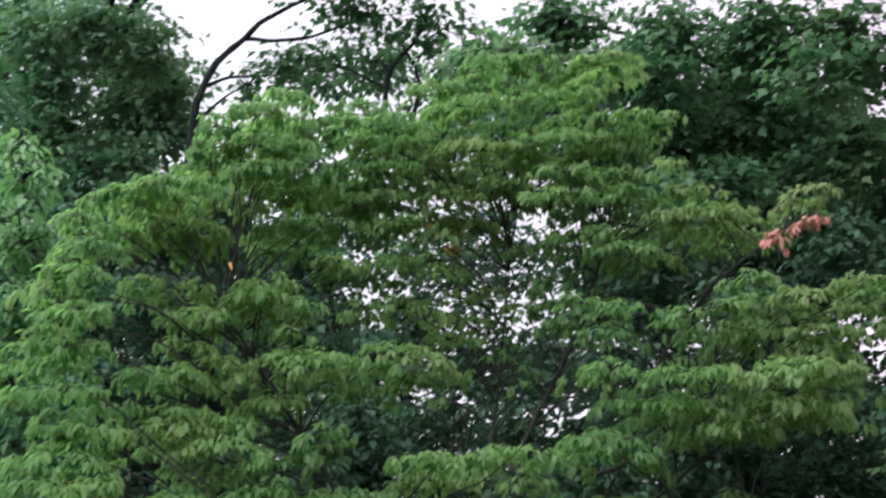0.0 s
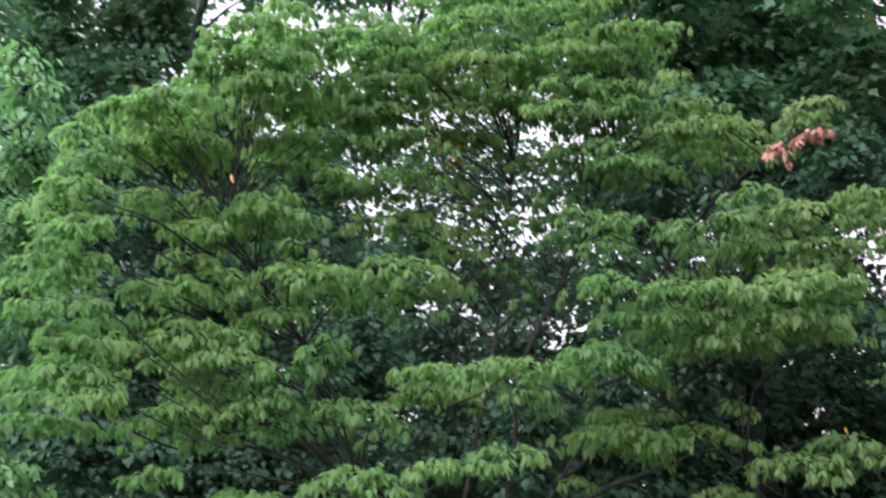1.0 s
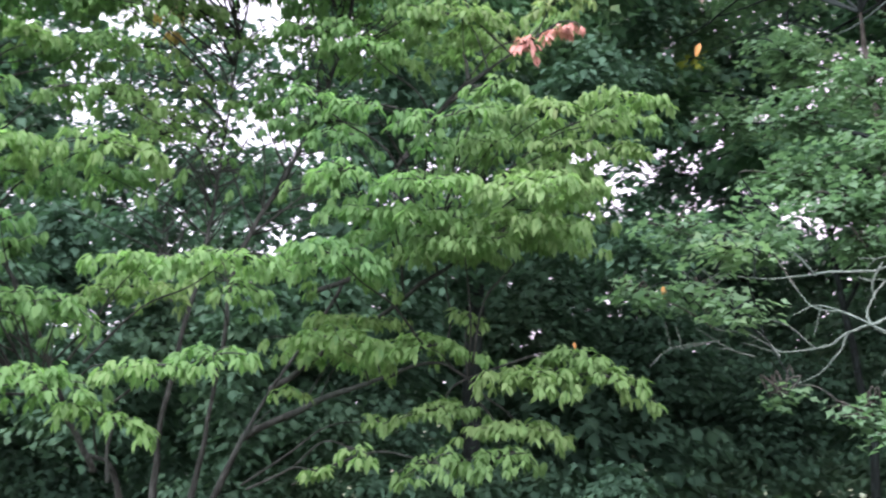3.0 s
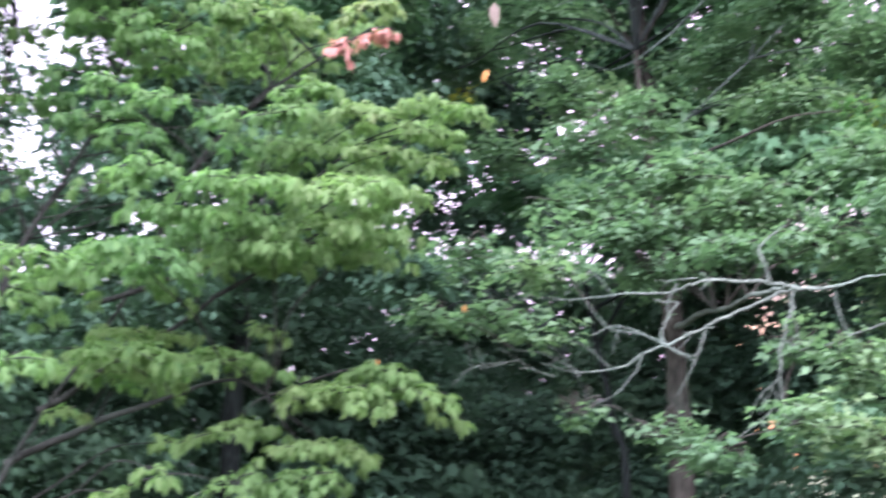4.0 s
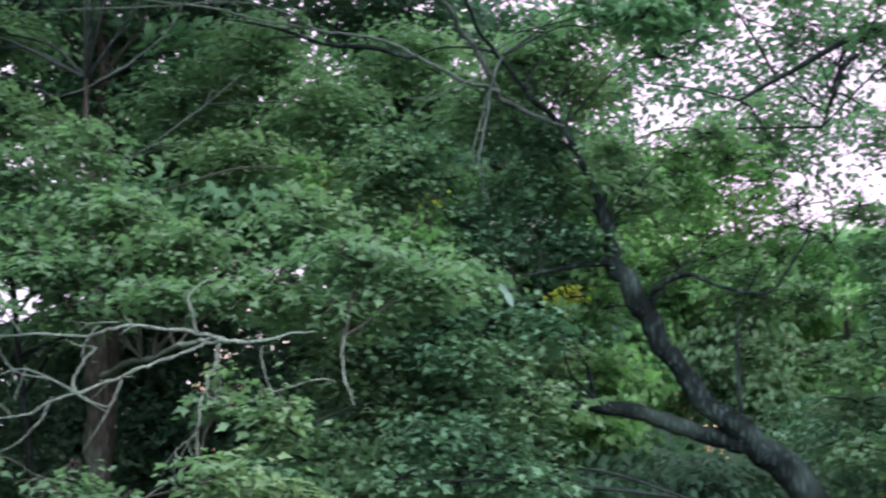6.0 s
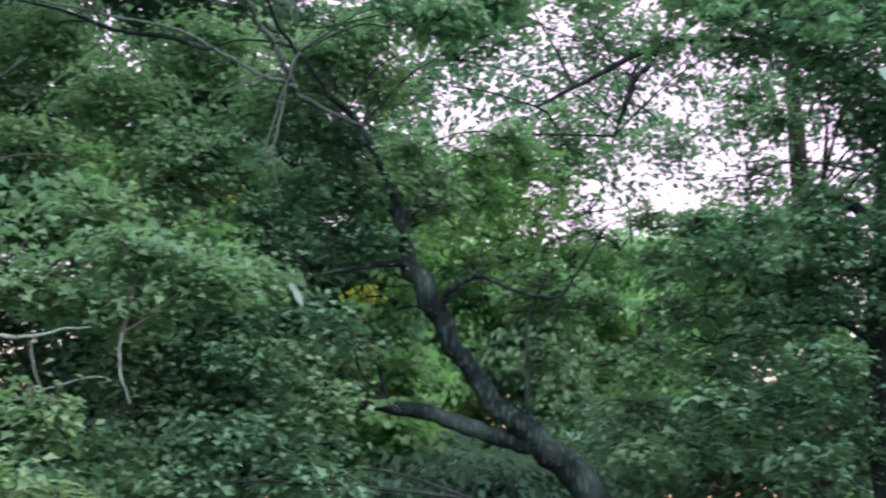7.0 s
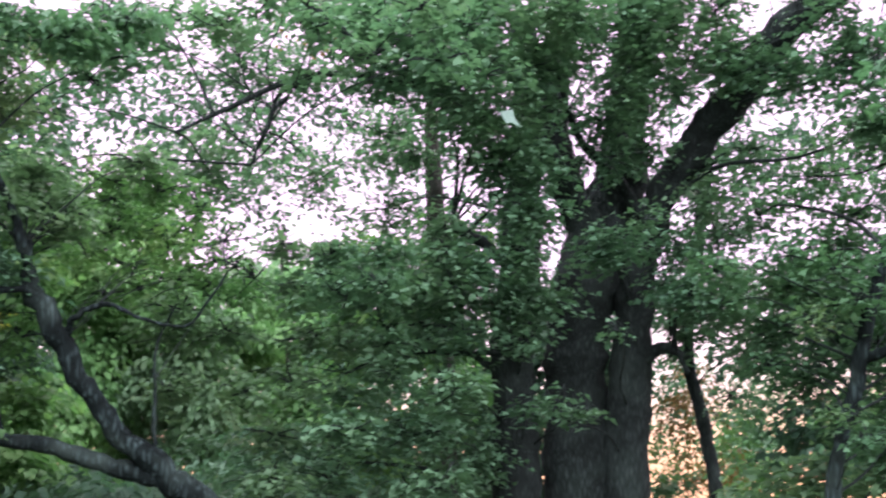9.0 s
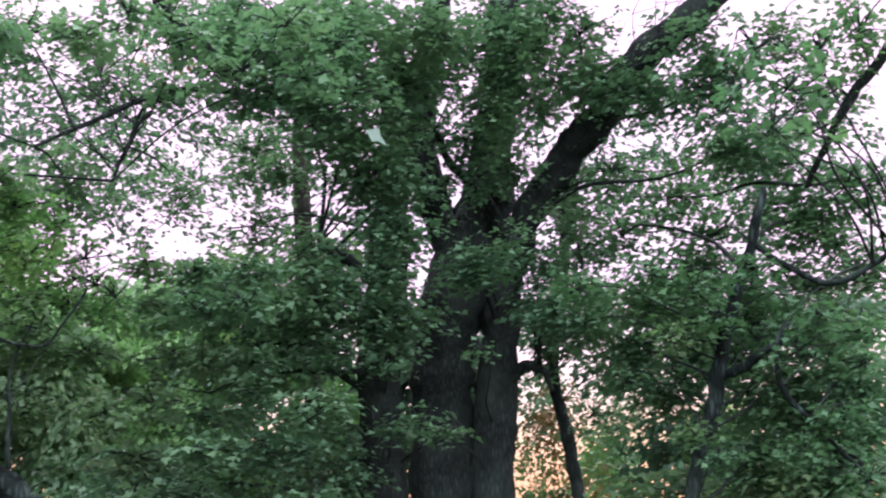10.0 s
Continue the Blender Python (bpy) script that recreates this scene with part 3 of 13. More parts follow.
# ---- the dogwood ----
dogwood = tree("dogwood_tree", (-3.93, 5.14, 0), "wide dogwood in green leaf with tiers of drooping foliage")
limb(dogwood, [(-3.93, 5.14, -0.1, 0.070), (-3.93, 5.14, 0.45, 0.059), (-3.92, 5.13, 1.33, 0.017), (-3.82, 5.10, 1.82, 0.012), (-3.72, 5.14, 2.30, 0.011), (-3.68, 5.20, 2.83, 0.007), (-3.62, 5.22, 3.36, 0.004)], DOGWOOD_BARK, "trunk")
limb(dogwood, [(-3.93, 5.14, -0.1, 0.049), (-3.93, 5.14, 0.45, 0.042), (-3.71, 5.17, 1.42, 0.013), (-3.53, 5.06, 1.97, 0.010), (-3.47, 5.07, 2.33, 0.012), (-3.30, 5.32, 2.89, 0.010), (-3.20, 5.48, 3.41, 0.006)], DOGWOOD_BARK, "limb")
limb(dogwood, [(-3.93, 5.14, -0.1, 0.049), (-3.93, 5.14, 0.45, 0.042), (-3.92, 4.88, 1.35, 0.013), (-3.91, 4.63, 1.51, 0.011), (-3.92, 4.35, 1.96, 0.009), (-4.03, 4.04, 2.46, 0.008), (-4.17, 3.78, 2.87, 0.005)], DOGWOOD_BARK, "limb")
limb(dogwood, [(-3.66, 5.43, 1.54, 0.018), (-3.21, 5.34, 1.71, 0.014), (-2.93, 5.28, 1.79, 0.010), (-2.73, 5.28, 1.86, 0.008), (-2.58, 5.26, 1.87, 0.006), (-2.45, 5.23, 1.81, 0.003)], DOGWOOD_BARK, "limb")
limb(dogwood, [(-3.50, 5.39, 1.76, 0.014), (-2.96, 5.34, 2.06, 0.010), (-2.66, 5.27, 2.22, 0.010), (-2.50, 5.24, 2.30, 0.006)], DOGWOOD_BARK, "limb")
limb(dogwood, [(-3.29, 5.34, 2.18, 0.011), (-2.84, 5.26, 2.29, 0.011), (-2.67, 5.24, 2.34, 0.008), (-2.57, 5.18, 2.40, 0.005)], DOGWOOD_BARK, "limb")
limb(dogwood, [(-3.76, 4.53, 1.42, 0.014), (-3.74, 4.40, 1.55, 0.011), (-3.71, 4.29, 1.64, 0.007), (-3.64, 4.08, 1.71, 0.004)], DOGWOOD_BARK, "limb")
limb(dogwood, [(-3.85, 4.73, 1.36, 0.008), (-3.84, 4.71, 1.51, 0.007), (-3.79, 4.72, 1.66, 0.004)], DOGWOOD_BARK, "limb")
limb(dogwood, [(-3.93, 5.14, -0.1, 0.042), (-3.93, 5.14, 0.45, 0.036), (-3.45, 5.12, 1.55, 0.010), (-3.17, 5.40, 2.18, 0.008), (-2.85, 5.38, 2.76, 0.009), (-2.53, 5.36, 3.06, 0.007), (-2.08, 5.27, 3.27, 0.004)], DOGWOOD_BARK, "limb")
dog((-3.59, 3.40, 1.67), (0.23, 0.16, 0.058), 34, 5)
dog((-3.27, 3.60, 1.74), (0.23, 0.17, 0.063), 34, 6)
dog((-3.06, 3.76, 1.64), (0.16, 0.11, 0.037), 34, -14)
dog((-3.00, 3.83, 1.80), (0.16, 0.12, 0.028), 34, 4)
dog((-2.83, 4.00, 1.85), (0.16, 0.12, 0.039), 34)
dog((-3.12, 3.99, 2.18), (0.21, 0.15, 0.039), 34, 3)
dog((-2.87, 4.15, 2.20), (0.17, 0.12, 0.061), 34, -5)
dog((-2.63, 4.44, 2.23), (0.24, 0.17, 0.060), 34, -5)
dog((-3.52, 3.74, 2.05), (0.14, 0.10, 0.028), 34, -4)
dog((-3.33, 3.82, 2.02), (0.14, 0.10, 0.053), 34, -7)
dog((-3.87, 3.27, 2.00), (0.21, 0.15, 0.059), 34)
dog((-3.63, 3.49, 2.05), (0.19, 0.14, 0.050), 34, 11)
dog((-3.64, 3.55, 1.97), (0.12, 0.09, 0.028), 34)
dog((-3.41, 3.60, 2.27), (0.11, 0.08, 0.028), 34, 29)
dog((-3.57, 3.51, 2.18), (0.15, 0.11, 0.039), 34, 12)
dog((-3.78, 3.42, 2.23), (0.19, 0.14, 0.028), 34, 3)
dog((-3.89, 3.48, 2.11), (0.14, 0.10, 0.028), 34, 7)
dog((-3.95, 3.29, 2.30), (0.18, 0.13, 0.031), 34, 3)
dog((-3.80, 3.51, 2.33), (0.14, 0.10, 0.028), 34)
dog((-3.80, 3.11, 1.78), (0.13, 0.09, 0.031), 34, 4)
dog((-3.87, 3.41, 1.91), (0.09, 0.07, 0.028), 34, 10)
dog((-3.70, 3.78, 2.59), (0.26, 0.19, 0.053), 34, 5)
dog((-3.49, 4.16, 2.65), (0.22, 0.16, 0.059), 34)
dog((-3.71, 3.75, 2.72), (0.08, 0.07, 0.028), 34, -5)
dog((-3.96, 3.45, 2.78), (0.15, 0.11, 0.028), 34, -3)
dog((-3.90, 3.72, 2.88), (0.21, 0.15, 0.037), 34, 4)
dog((-3.72, 3.85, 2.84), (0.09, 0.07, 0.028), 34, -19)
dog((-3.71, 4.21, 2.90), (0.12, 0.09, 0.039), 34, 11)
dog((-3.93, 3.81, 2.97), (0.15, 0.10, 0.028), 34, -4)
dog((-4.12, 3.32, 2.93), (0.12, 0.08, 0.028), 34, 4)
dog((-4.03, 3.51, 2.91), (0.08, 0.07, 0.028), 34)
dog((-3.83, 4.10, 3.10), (0.15, 0.11, 0.028), 34, -7)
dog((-4.05, 3.80, 3.32), (0.09, 0.07, 0.028), 34)
dog((-3.98, 4.09, 3.30), (0.21, 0.15, 0.028), 34, 3)
dog((-3.91, 4.35, 3.43), (0.09, 0.07, 0.028), 34, -3)
dog((-4.16, 3.49, 3.20), (0.25, 0.18, 0.028), 34, -3)
dog((-4.28, 3.52, 3.33), (0.20, 0.14, 0.028), 34, 3)
dog((-4.00, 3.35, 2.53), (0.20, 0.15, 0.028), 34, -5)
dog((-3.99, 3.45, 2.66), (0.13, 0.09, 0.028), 34, -10)
dog((-3.87, 3.55, 2.58), (0.10, 0.07, 0.028), 34, -34)
dog((-3.99, 3.32, 2.38), (0.18, 0.13, 0.028), 34)
dog((-3.81, 3.73, 2.44), (0.15, 0.11, 0.028), 34, 4)
dog((-3.99, 4.63, 3.61), (0.21, 0.15, 0.028), 34, -4)
dog((-3.92, 4.59, 3.40), (0.18, 0.13, 0.028), 34)
dog((-3.58, 5.04, 3.61), (0.26, 0.19, 0.033), 34, -4)
dog((-3.74, 4.96, 3.45), (0.19, 0.14, 0.028), 34)
dog((-2.99, 5.09, 3.47), (0.28, 0.20, 0.045), 34, 5)
dog((-2.49, 5.21, 3.32), (0.27, 0.19, 0.028), 34, -5, material=OLIVE_LEAF)
dog((-2.59, 5.24, 3.47), (0.14, 0.10, 0.028), 34, -9, material=OLIVE_LEAF)
dog((-2.11, 5.33, 3.38), (0.14, 0.10, 0.028), 34, 16, material=OLIVE_LEAF)
dog((-2.83, 5.00, 3.18), (0.18, 0.13, 0.028), 34, -6)
dog((-3.04, 5.16, 3.60), (0.25, 0.18, 0.028), 34)
dog((-2.78, 4.48, 2.85), (0.10, 0.07, 0.032), 34, 11)
dog((-2.60, 4.60, 2.82), (0.13, 0.10, 0.029), 34, -6)
dog((-2.44, 4.66, 2.76), (0.08, 0.07, 0.032), 34, 5)
dog((-2.28, 4.82, 2.81), (0.15, 0.11, 0.028), 34, 8, material=OLIVE_LEAF)
dog((-2.23, 4.96, 2.94), (0.13, 0.10, 0.028), 34, 6, material=OLIVE_LEAF)
dog((-1.99, 5.01, 2.84), (0.17, 0.12, 0.033), 34, -6, material=OLIVE_LEAF)
dog((-1.75, 5.10, 2.89), (0.17, 0.12, 0.028), 34, material=OLIVE_LEAF)
dog((-1.83, 5.13, 2.80), (0.11, 0.08, 0.028), 34, -4, material=OLIVE_LEAF)
dog((-2.47, 4.83, 2.71), (0.12, 0.09, 0.028), 34)
dog((-2.25, 4.98, 2.71), (0.15, 0.10, 0.028), 34, -5, material=OLIVE_LEAF)
dog((-1.96, 5.05, 2.70), (0.17, 0.12, 0.028), 34, -8, material=OLIVE_LEAF)
dog((-2.58, 4.42, 2.53), (0.13, 0.10, 0.040), 34, -12)
dog((-2.34, 4.59, 2.50), (0.22, 0.16, 0.050), 34, 6)
dog((-1.99, 4.82, 2.51), (0.27, 0.19, 0.057), 34, 5, material=OLIVE_LEAF)
dog((-2.48, 4.63, 2.40), (0.25, 0.18, 0.032), 34, -3)
dog((-2.08, 4.90, 2.39), (0.27, 0.20, 0.029), 34, material=OLIVE_LEAF)
dog((-2.28, 4.78, 2.31), (0.21, 0.15, 0.028), 34, material=OLIVE_LEAF)
dog((-2.04, 5.13, 2.63), (0.17, 0.13, 0.028), 34, material=OLIVE_LEAF)
dog((-2.88, 4.92, 1.96), (0.24, 0.17, 0.033), 34, -4)
dog((-2.59, 5.12, 1.93), (0.26, 0.19, 0.048), 34)
dog((-2.44, 5.20, 2.06), (0.08, 0.07, 0.028), 34, -8, material=OLIVE_LEAF)
dog((-2.97, 5.21, 2.06), (0.20, 0.15, 0.028), 34)
dog((-2.13, 5.08, 1.81), (0.22, 0.16, 0.060), 34, 3, material=OLIVE_LEAF)
dog((-1.87, 5.26, 1.82), (0.21, 0.15, 0.060), 34, -11, material=OLIVE_LEAF)
dog((-2.01, 5.27, 1.91), (0.15, 0.11, 0.028), 34, material=OLIVE_LEAF)
dog((-2.57, 5.17, 1.68), (0.19, 0.14, 0.033), 34, 4, material=OLIVE_LEAF)
dog((-2.20, 5.19, 1.61), (0.22, 0.16, 0.039), 34, -3, material=OLIVE_LEAF)
dog((-2.46, 4.91, 1.48), (0.15, 0.11, 0.066), 34, 8, material=OLIVE_LEAF)
dog((-2.23, 5.06, 1.50), (0.17, 0.12, 0.048), 34, 4, material=OLIVE_LEAF)
dog((-2.71, 4.51, 1.45), (0.06, 0.07, 0.028), 34, -3)
dog((-2.59, 4.58, 1.53), (0.05, 0.07, 0.028), 34, -9)
dog((-3.25, 5.19, 1.74), (0.09, 0.07, 0.032), 34, 8)
dog((-2.81, 5.14, 1.63), (0.06, 0.07, 0.028), 34, -12)
dog((-3.95, 3.74, 3.72), (0.26, 0.19, 0.028), 38, 5)
dog((-3.91, 3.69, 3.56), (0.27, 0.19, 0.028), 38)
dog((-3.76, 4.27, 3.77), (0.29, 0.21, 0.028), 38)
dog((-3.50, 4.67, 3.93), (0.22, 0.16, 0.039), 38, 6)
dog((-3.46, 5.00, 4.23), (0.29, 0.21, 0.028), 38, 4)
dog((-3.21, 5.00, 4.00), (0.21, 0.15, 0.042), 38, 8)
dog((-3.11, 5.27, 4.23), (0.27, 0.20, 0.028), 38, 7)
dog((-2.85, 5.19, 3.87), (0.23, 0.17, 0.028), 38)
dog((-3.83, 4.39, 3.61), (0.27, 0.19, 0.035), 38)
dog((-3.47, 4.76, 3.72), (0.30, 0.22, 0.028), 38, 3)
dog((-4.02, 3.30, 3.30), (0.26, 0.18, 0.028), 38, 3)
dog((-3.87, 3.76, 3.45), (0.25, 0.18, 0.028), 38)
dog((-3.14, 5.01, 3.76), (0.27, 0.20, 0.028), 38)
dog((-2.59, 4.99, 3.54), (0.07, 0.07, 0.028), 38, -10)
dog((-3.07, 4.86, 3.56), (0.17, 0.12, 0.028), 38)
dog((-3.83, 4.43, 3.48), (0.19, 0.14, 0.028), 38)
dog((-3.39, 4.88, 3.56), (0.16, 0.12, 0.028), 38, -7)
dog((-4.07, 2.94, 3.09), (0.12, 0.08, 0.028), 38, 7)
dog((-3.96, 2.84, 2.84), (0.15, 0.11, 0.036), 38)
dog((-4.00, 2.91, 2.96), (0.13, 0.09, 0.028), 38, 4)
dog((-3.91, 2.81, 2.68), (0.18, 0.13, 0.034), 38, 6)
dog((-3.95, 2.82, 2.56), (0.18, 0.13, 0.028), 38, 6)
dog((-3.90, 2.78, 2.39), (0.19, 0.13, 0.028), 38)
dog((-3.88, 2.83, 2.26), (0.18, 0.13, 0.028), 38, 3)
dog((-3.87, 2.75, 2.14), (0.21, 0.15, 0.028), 38, -5)
dog((-3.83, 2.75, 2.05), (0.23, 0.16, 0.028), 38)
dog((-4.05, 3.16, 3.26), (0.15, 0.11, 0.028), 38)
dog((-3.97, 3.94, 3.88), (0.14, 0.10, 0.028), 38, -4)
dog((-4.12, 3.63, 3.67), (0.11, 0.08, 0.028), 38, 5)
dog((-4.11, 5.24, 3.53), (0.21, 0.16, 0.07), 38, 0, 0.9, 0.075, BROWN_LEAF)
dog((-3.74, 5.18, 2.91), (0.17, 0.13, 0.09), 38, 0, 0.9)
dog((-3.57, 5.09, 2.71), (0.22, 0.17, 0.11), 38, 0, 1.0)
dog((-4.28, 5.17, 3.31), (0.33, 0.25, 0.18), 38, 0, 0.35)
dog((-3.99, 5.49, 3.42), (0.28, 0.21, 0.25), 38, 0, 0.3)
dog((-3.30, 5.51, 3.25), (0.32, 0.24, 0.14), 38, 0, 0.6)
dog((-3.60, 4.49, 2.14), (0.24, 0.21, 0.059), 34, 5, 2.4)
dog((-3.19, 4.59, 2.16), (0.19, 0.17, 0.085), 34, -8, 2.4)
dog((-2.98, 4.93, 2.26), (0.26, 0.24, 0.084), 34, -3, 2.4)
dog((-3.85, 4.07, 2.02), (0.15, 0.14, 0.040), 34, -8, 2.4)
dog((-3.72, 4.23, 2.00), (0.15, 0.14, 0.075), 34, -8, 2.4)
dog((-4.22, 3.58, 1.98), (0.23, 0.20, 0.081), 34, 0, 2.4)
dog((-4.18, 3.95, 2.07), (0.21, 0.19, 0.073), 34, 13, 2.4)
dog((-3.89, 3.90, 1.96), (0.13, 0.12, 0.028), 34, 8, 2.4)
dog((-3.78, 4.03, 2.25), (0.13, 0.12, 0.037), 34, 33, 2.4)
dog((-4.18, 3.94, 2.17), (0.17, 0.15, 0.059), 34, 11, 2.4)
dog((-4.35, 3.86, 2.19), (0.22, 0.19, 0.028), 34, 0, 2.4)
dog((-4.37, 3.76, 2.07), (0.15, 0.14, 0.028), 34, 2, 2.4)
dog((-4.33, 3.67, 2.27), (0.20, 0.18, 0.047), 34, 1, 2.4)
dog((-4.22, 3.75, 2.36), (0.15, 0.14, 0.028), 34, 6, 2.4)
dog((-4.01, 4.24, 2.59), (0.29, 0.24, 0.076), 34, 3, 2.4)
dog((-3.91, 4.69, 2.65), (0.25, 0.22, 0.084), 34, -2, 2.4)
dog((-4.19, 3.73, 2.82), (0.16, 0.15, 0.028), 34, -2, 2.4)
dog((-4.21, 4.02, 2.88), (0.23, 0.21, 0.051), 34, 7, 2.4)
dog((-4.31, 4.12, 3.01), (0.16, 0.14, 0.028), 34, -7, 2.4)
dog((-4.66, 3.77, 3.01), (0.13, 0.12, 0.033), 34, 3, 2.4)
dog((-4.07, 4.50, 3.16), (0.16, 0.15, 0.040), 34, -11, 2.4)
dog((-4.55, 4.52, 3.42), (0.23, 0.21, 0.028), 34, 3, 2.4)
dog((-4.50, 3.73, 3.26), (0.27, 0.24, 0.030), 34, -5, 2.4)
dog((-4.70, 3.84, 3.37), (0.22, 0.20, 0.028), 34, 3, 2.4)
dog((-4.35, 3.70, 2.57), (0.23, 0.20, 0.034), 34, -6, 2.4)
dog((-4.24, 3.79, 2.65), (0.14, 0.13, 0.028), 34, -5, 2.4)
dog((-4.25, 3.87, 2.57), (0.11, 0.10, 0.037), 34, -32, 2.4)
dog((-4.46, 3.81, 2.36), (0.21, 0.19, 0.034), 34, -2, 2.4)
dog((-4.28, 4.11, 2.48), (0.17, 0.15, 0.028), 34, 4, 2.4)
dog((-3.22, 5.68, 3.50), (0.31, 0.24, 0.069), 34, 4, 2.4)
dog((-2.75, 5.86, 3.40), (0.30, 0.24, 0.039), 34, -6, 2.4, material=OLIVE_LEAF)
dog((-2.80, 5.60, 3.56), (0.15, 0.14, 0.028), 34, -5, 2.4)
dog((-2.33, 5.79, 3.43), (0.15, 0.14, 0.028), 34, 20, 2.4, material=OLIVE_LEAF)
dog((-2.98, 5.42, 3.24), (0.19, 0.17, 0.028), 34, -2, 2.4)
dog((-3.35, 5.45, 3.62), (0.27, 0.24, 0.028), 34, 5, 2.4)
dog((-3.08, 5.09, 2.89), (0.12, 0.10, 0.048), 34, 10, 2.4)
dog((-2.92, 4.95, 2.79), (0.15, 0.13, 0.042), 34, -7, 2.4)
dog((-2.40, 5.22, 2.79), (0.17, 0.15, 0.031), 34, 4, 2.4, material=OLIVE_LEAF)
dog((-2.40, 5.37, 2.96), (0.14, 0.13, 0.028), 34, 5, 2.4, material=OLIVE_LEAF)
dog((-2.33, 5.58, 2.90), (0.19, 0.17, 0.049), 34, -5, 2.4, material=OLIVE_LEAF)
dog((-1.94, 5.62, 2.94), (0.19, 0.17, 0.028), 34, -1, 2.4, material=OLIVE_LEAF)
dog((-1.90, 5.60, 2.78), (0.12, 0.11, 0.028), 34, -4, 2.4, material=OLIVE_LEAF)
dog((-2.78, 5.47, 2.72), (0.13, 0.12, 0.028), 34, -3, 2.4)
dog((-2.50, 5.37, 2.73), (0.16, 0.14, 0.038), 34, -4, 2.4, material=OLIVE_LEAF)
dog((-2.16, 5.46, 2.71), (0.18, 0.16, 0.040), 34, -8, 2.4, material=OLIVE_LEAF)
dog((-2.88, 4.78, 2.56), (0.15, 0.13, 0.056), 34, -9, 2.4)
dog((-2.57, 5.10, 2.48), (0.24, 0.22, 0.071), 34, 2, 2.4)
dog((-2.21, 5.36, 2.51), (0.30, 0.24, 0.083), 34, 3, 2.4, material=OLIVE_LEAF)
dog((-2.77, 5.20, 2.40), (0.28, 0.24, 0.050), 34, -2, 2.4)
dog((-2.22, 5.27, 2.38), (0.29, 0.24, 0.042), 34, 0, 2.4, material=OLIVE_LEAF)
dog((-2.47, 5.10, 2.32), (0.23, 0.21, 0.028), 34, 1, 2.4, material=OLIVE_LEAF)
dog((-2.32, 5.69, 2.67), (0.20, 0.18, 0.029), 34, -3, 2.4, material=OLIVE_LEAF)
dog((-3.18, 5.46, 1.92), (0.26, 0.24, 0.050), 34, -7, 2.4)
dog((-3.19, 5.57, 1.98), (0.22, 0.20, 0.035), 34, -2, 2.4)
dog((-4.23, 4.06, 3.72), (0.28, 0.24, 0.028), 38, 4, 2.4)
dog((-4.43, 4.07, 3.62), (0.30, 0.24, 0.033), 38, -1, 2.4)
dog((-3.98, 4.62, 3.84), (0.31, 0.24, 0.043), 38, -2, 2.4)
dog((-3.95, 5.12, 4.10), (0.24, 0.22, 0.053), 38, 10, 2.4)
dog((-3.88, 5.45, 4.34), (0.31, 0.24, 0.028), 38, 3, 2.4)
dog((-3.48, 5.46, 4.05), (0.22, 0.20, 0.056), 38, 9, 2.4)
dog((-3.46, 5.78, 4.36), (0.30, 0.24, 0.028), 38, 9, 2.4)
dog((-3.13, 5.47, 3.94), (0.25, 0.22, 0.028), 38, -2, 2.4)
dog((-4.18, 4.68, 3.62), (0.29, 0.24, 0.050), 38, 3, 2.4)
dog((-3.78, 5.35, 3.82), (0.33, 0.24, 0.047), 38, 2, 2.4)
dog((-4.40, 3.68, 3.42), (0.28, 0.24, 0.028), 38, 6, 2.4)
dog((-4.24, 4.20, 3.52), (0.27, 0.24, 0.028), 38, 3, 2.4)
dog((-3.31, 5.49, 3.86), (0.29, 0.24, 0.028), 38, 0, 2.4)
dog((-3.42, 5.44, 3.62), (0.19, 0.17, 0.028), 38, -3, 2.4)
dog((-4.11, 4.82, 3.54), (0.20, 0.18, 0.028), 38, 0, 2.4)
dog((-3.57, 5.27, 3.64), (0.17, 0.16, 0.034), 38, -3, 2.4)
dog((-4.43, 3.25, 3.16), (0.13, 0.11, 0.034), 38, 11, 2.4)
dog((-4.46, 3.11, 2.88), (0.16, 0.15, 0.052), 38, -2, 2.4)
dog((-4.31, 3.13, 3.03), (0.14, 0.13, 0.028), 38, 6, 2.4)
dog((-4.53, 3.15, 2.70), (0.20, 0.18, 0.052), 38, 4, 2.4)
dog((-4.44, 3.09, 2.57), (0.19, 0.17, 0.028), 38, 2, 2.4)
dog((-4.27, 3.15, 2.37), (0.21, 0.19, 0.028), 38, 6, 2.4)
dog((-4.28, 3.15, 2.26), (0.20, 0.18, 0.030), 38, 4, 2.4)
dog((-4.52, 3.15, 2.16), (0.24, 0.22, 0.032), 38, -6, 2.4)
dog((-4.22, 2.93, 1.98), (0.24, 0.22, 0.035), 38, -2, 2.4)
dog((-4.49, 3.39, 3.33), (0.16, 0.15, 0.028), 38, 6, 2.4)
dog((-4.34, 4.23, 3.91), (0.15, 0.14, 0.028), 38, -3, 2.4)
dog((-4.34, 3.98, 3.67), (0.12, 0.11, 0.028), 38, 2, 2.4)
dog((-4.12, 4.68, 4.03), (0.26, 0.23, 0.028), 38, -3, 2.6)
dog((-3.90, 4.77, 3.90), (0.26, 0.23, 0.028), 38, 2, 2.6)
dog((-4.01, 4.72, 3.78), (0.26, 0.23, 0.028), 38, -2, 2.6)
dog((-3.88, 4.97, 3.72), (0.23, 0.21, 0.028), 38, -2, 2.6)
dog((-4.21, 4.49, 3.61), (0.22, 0.20, 0.028), 38, -4, 2.6)
dog((-3.58, 5.12, 3.96), (0.20, 0.18, 0.028), 38, 2, 2.6)
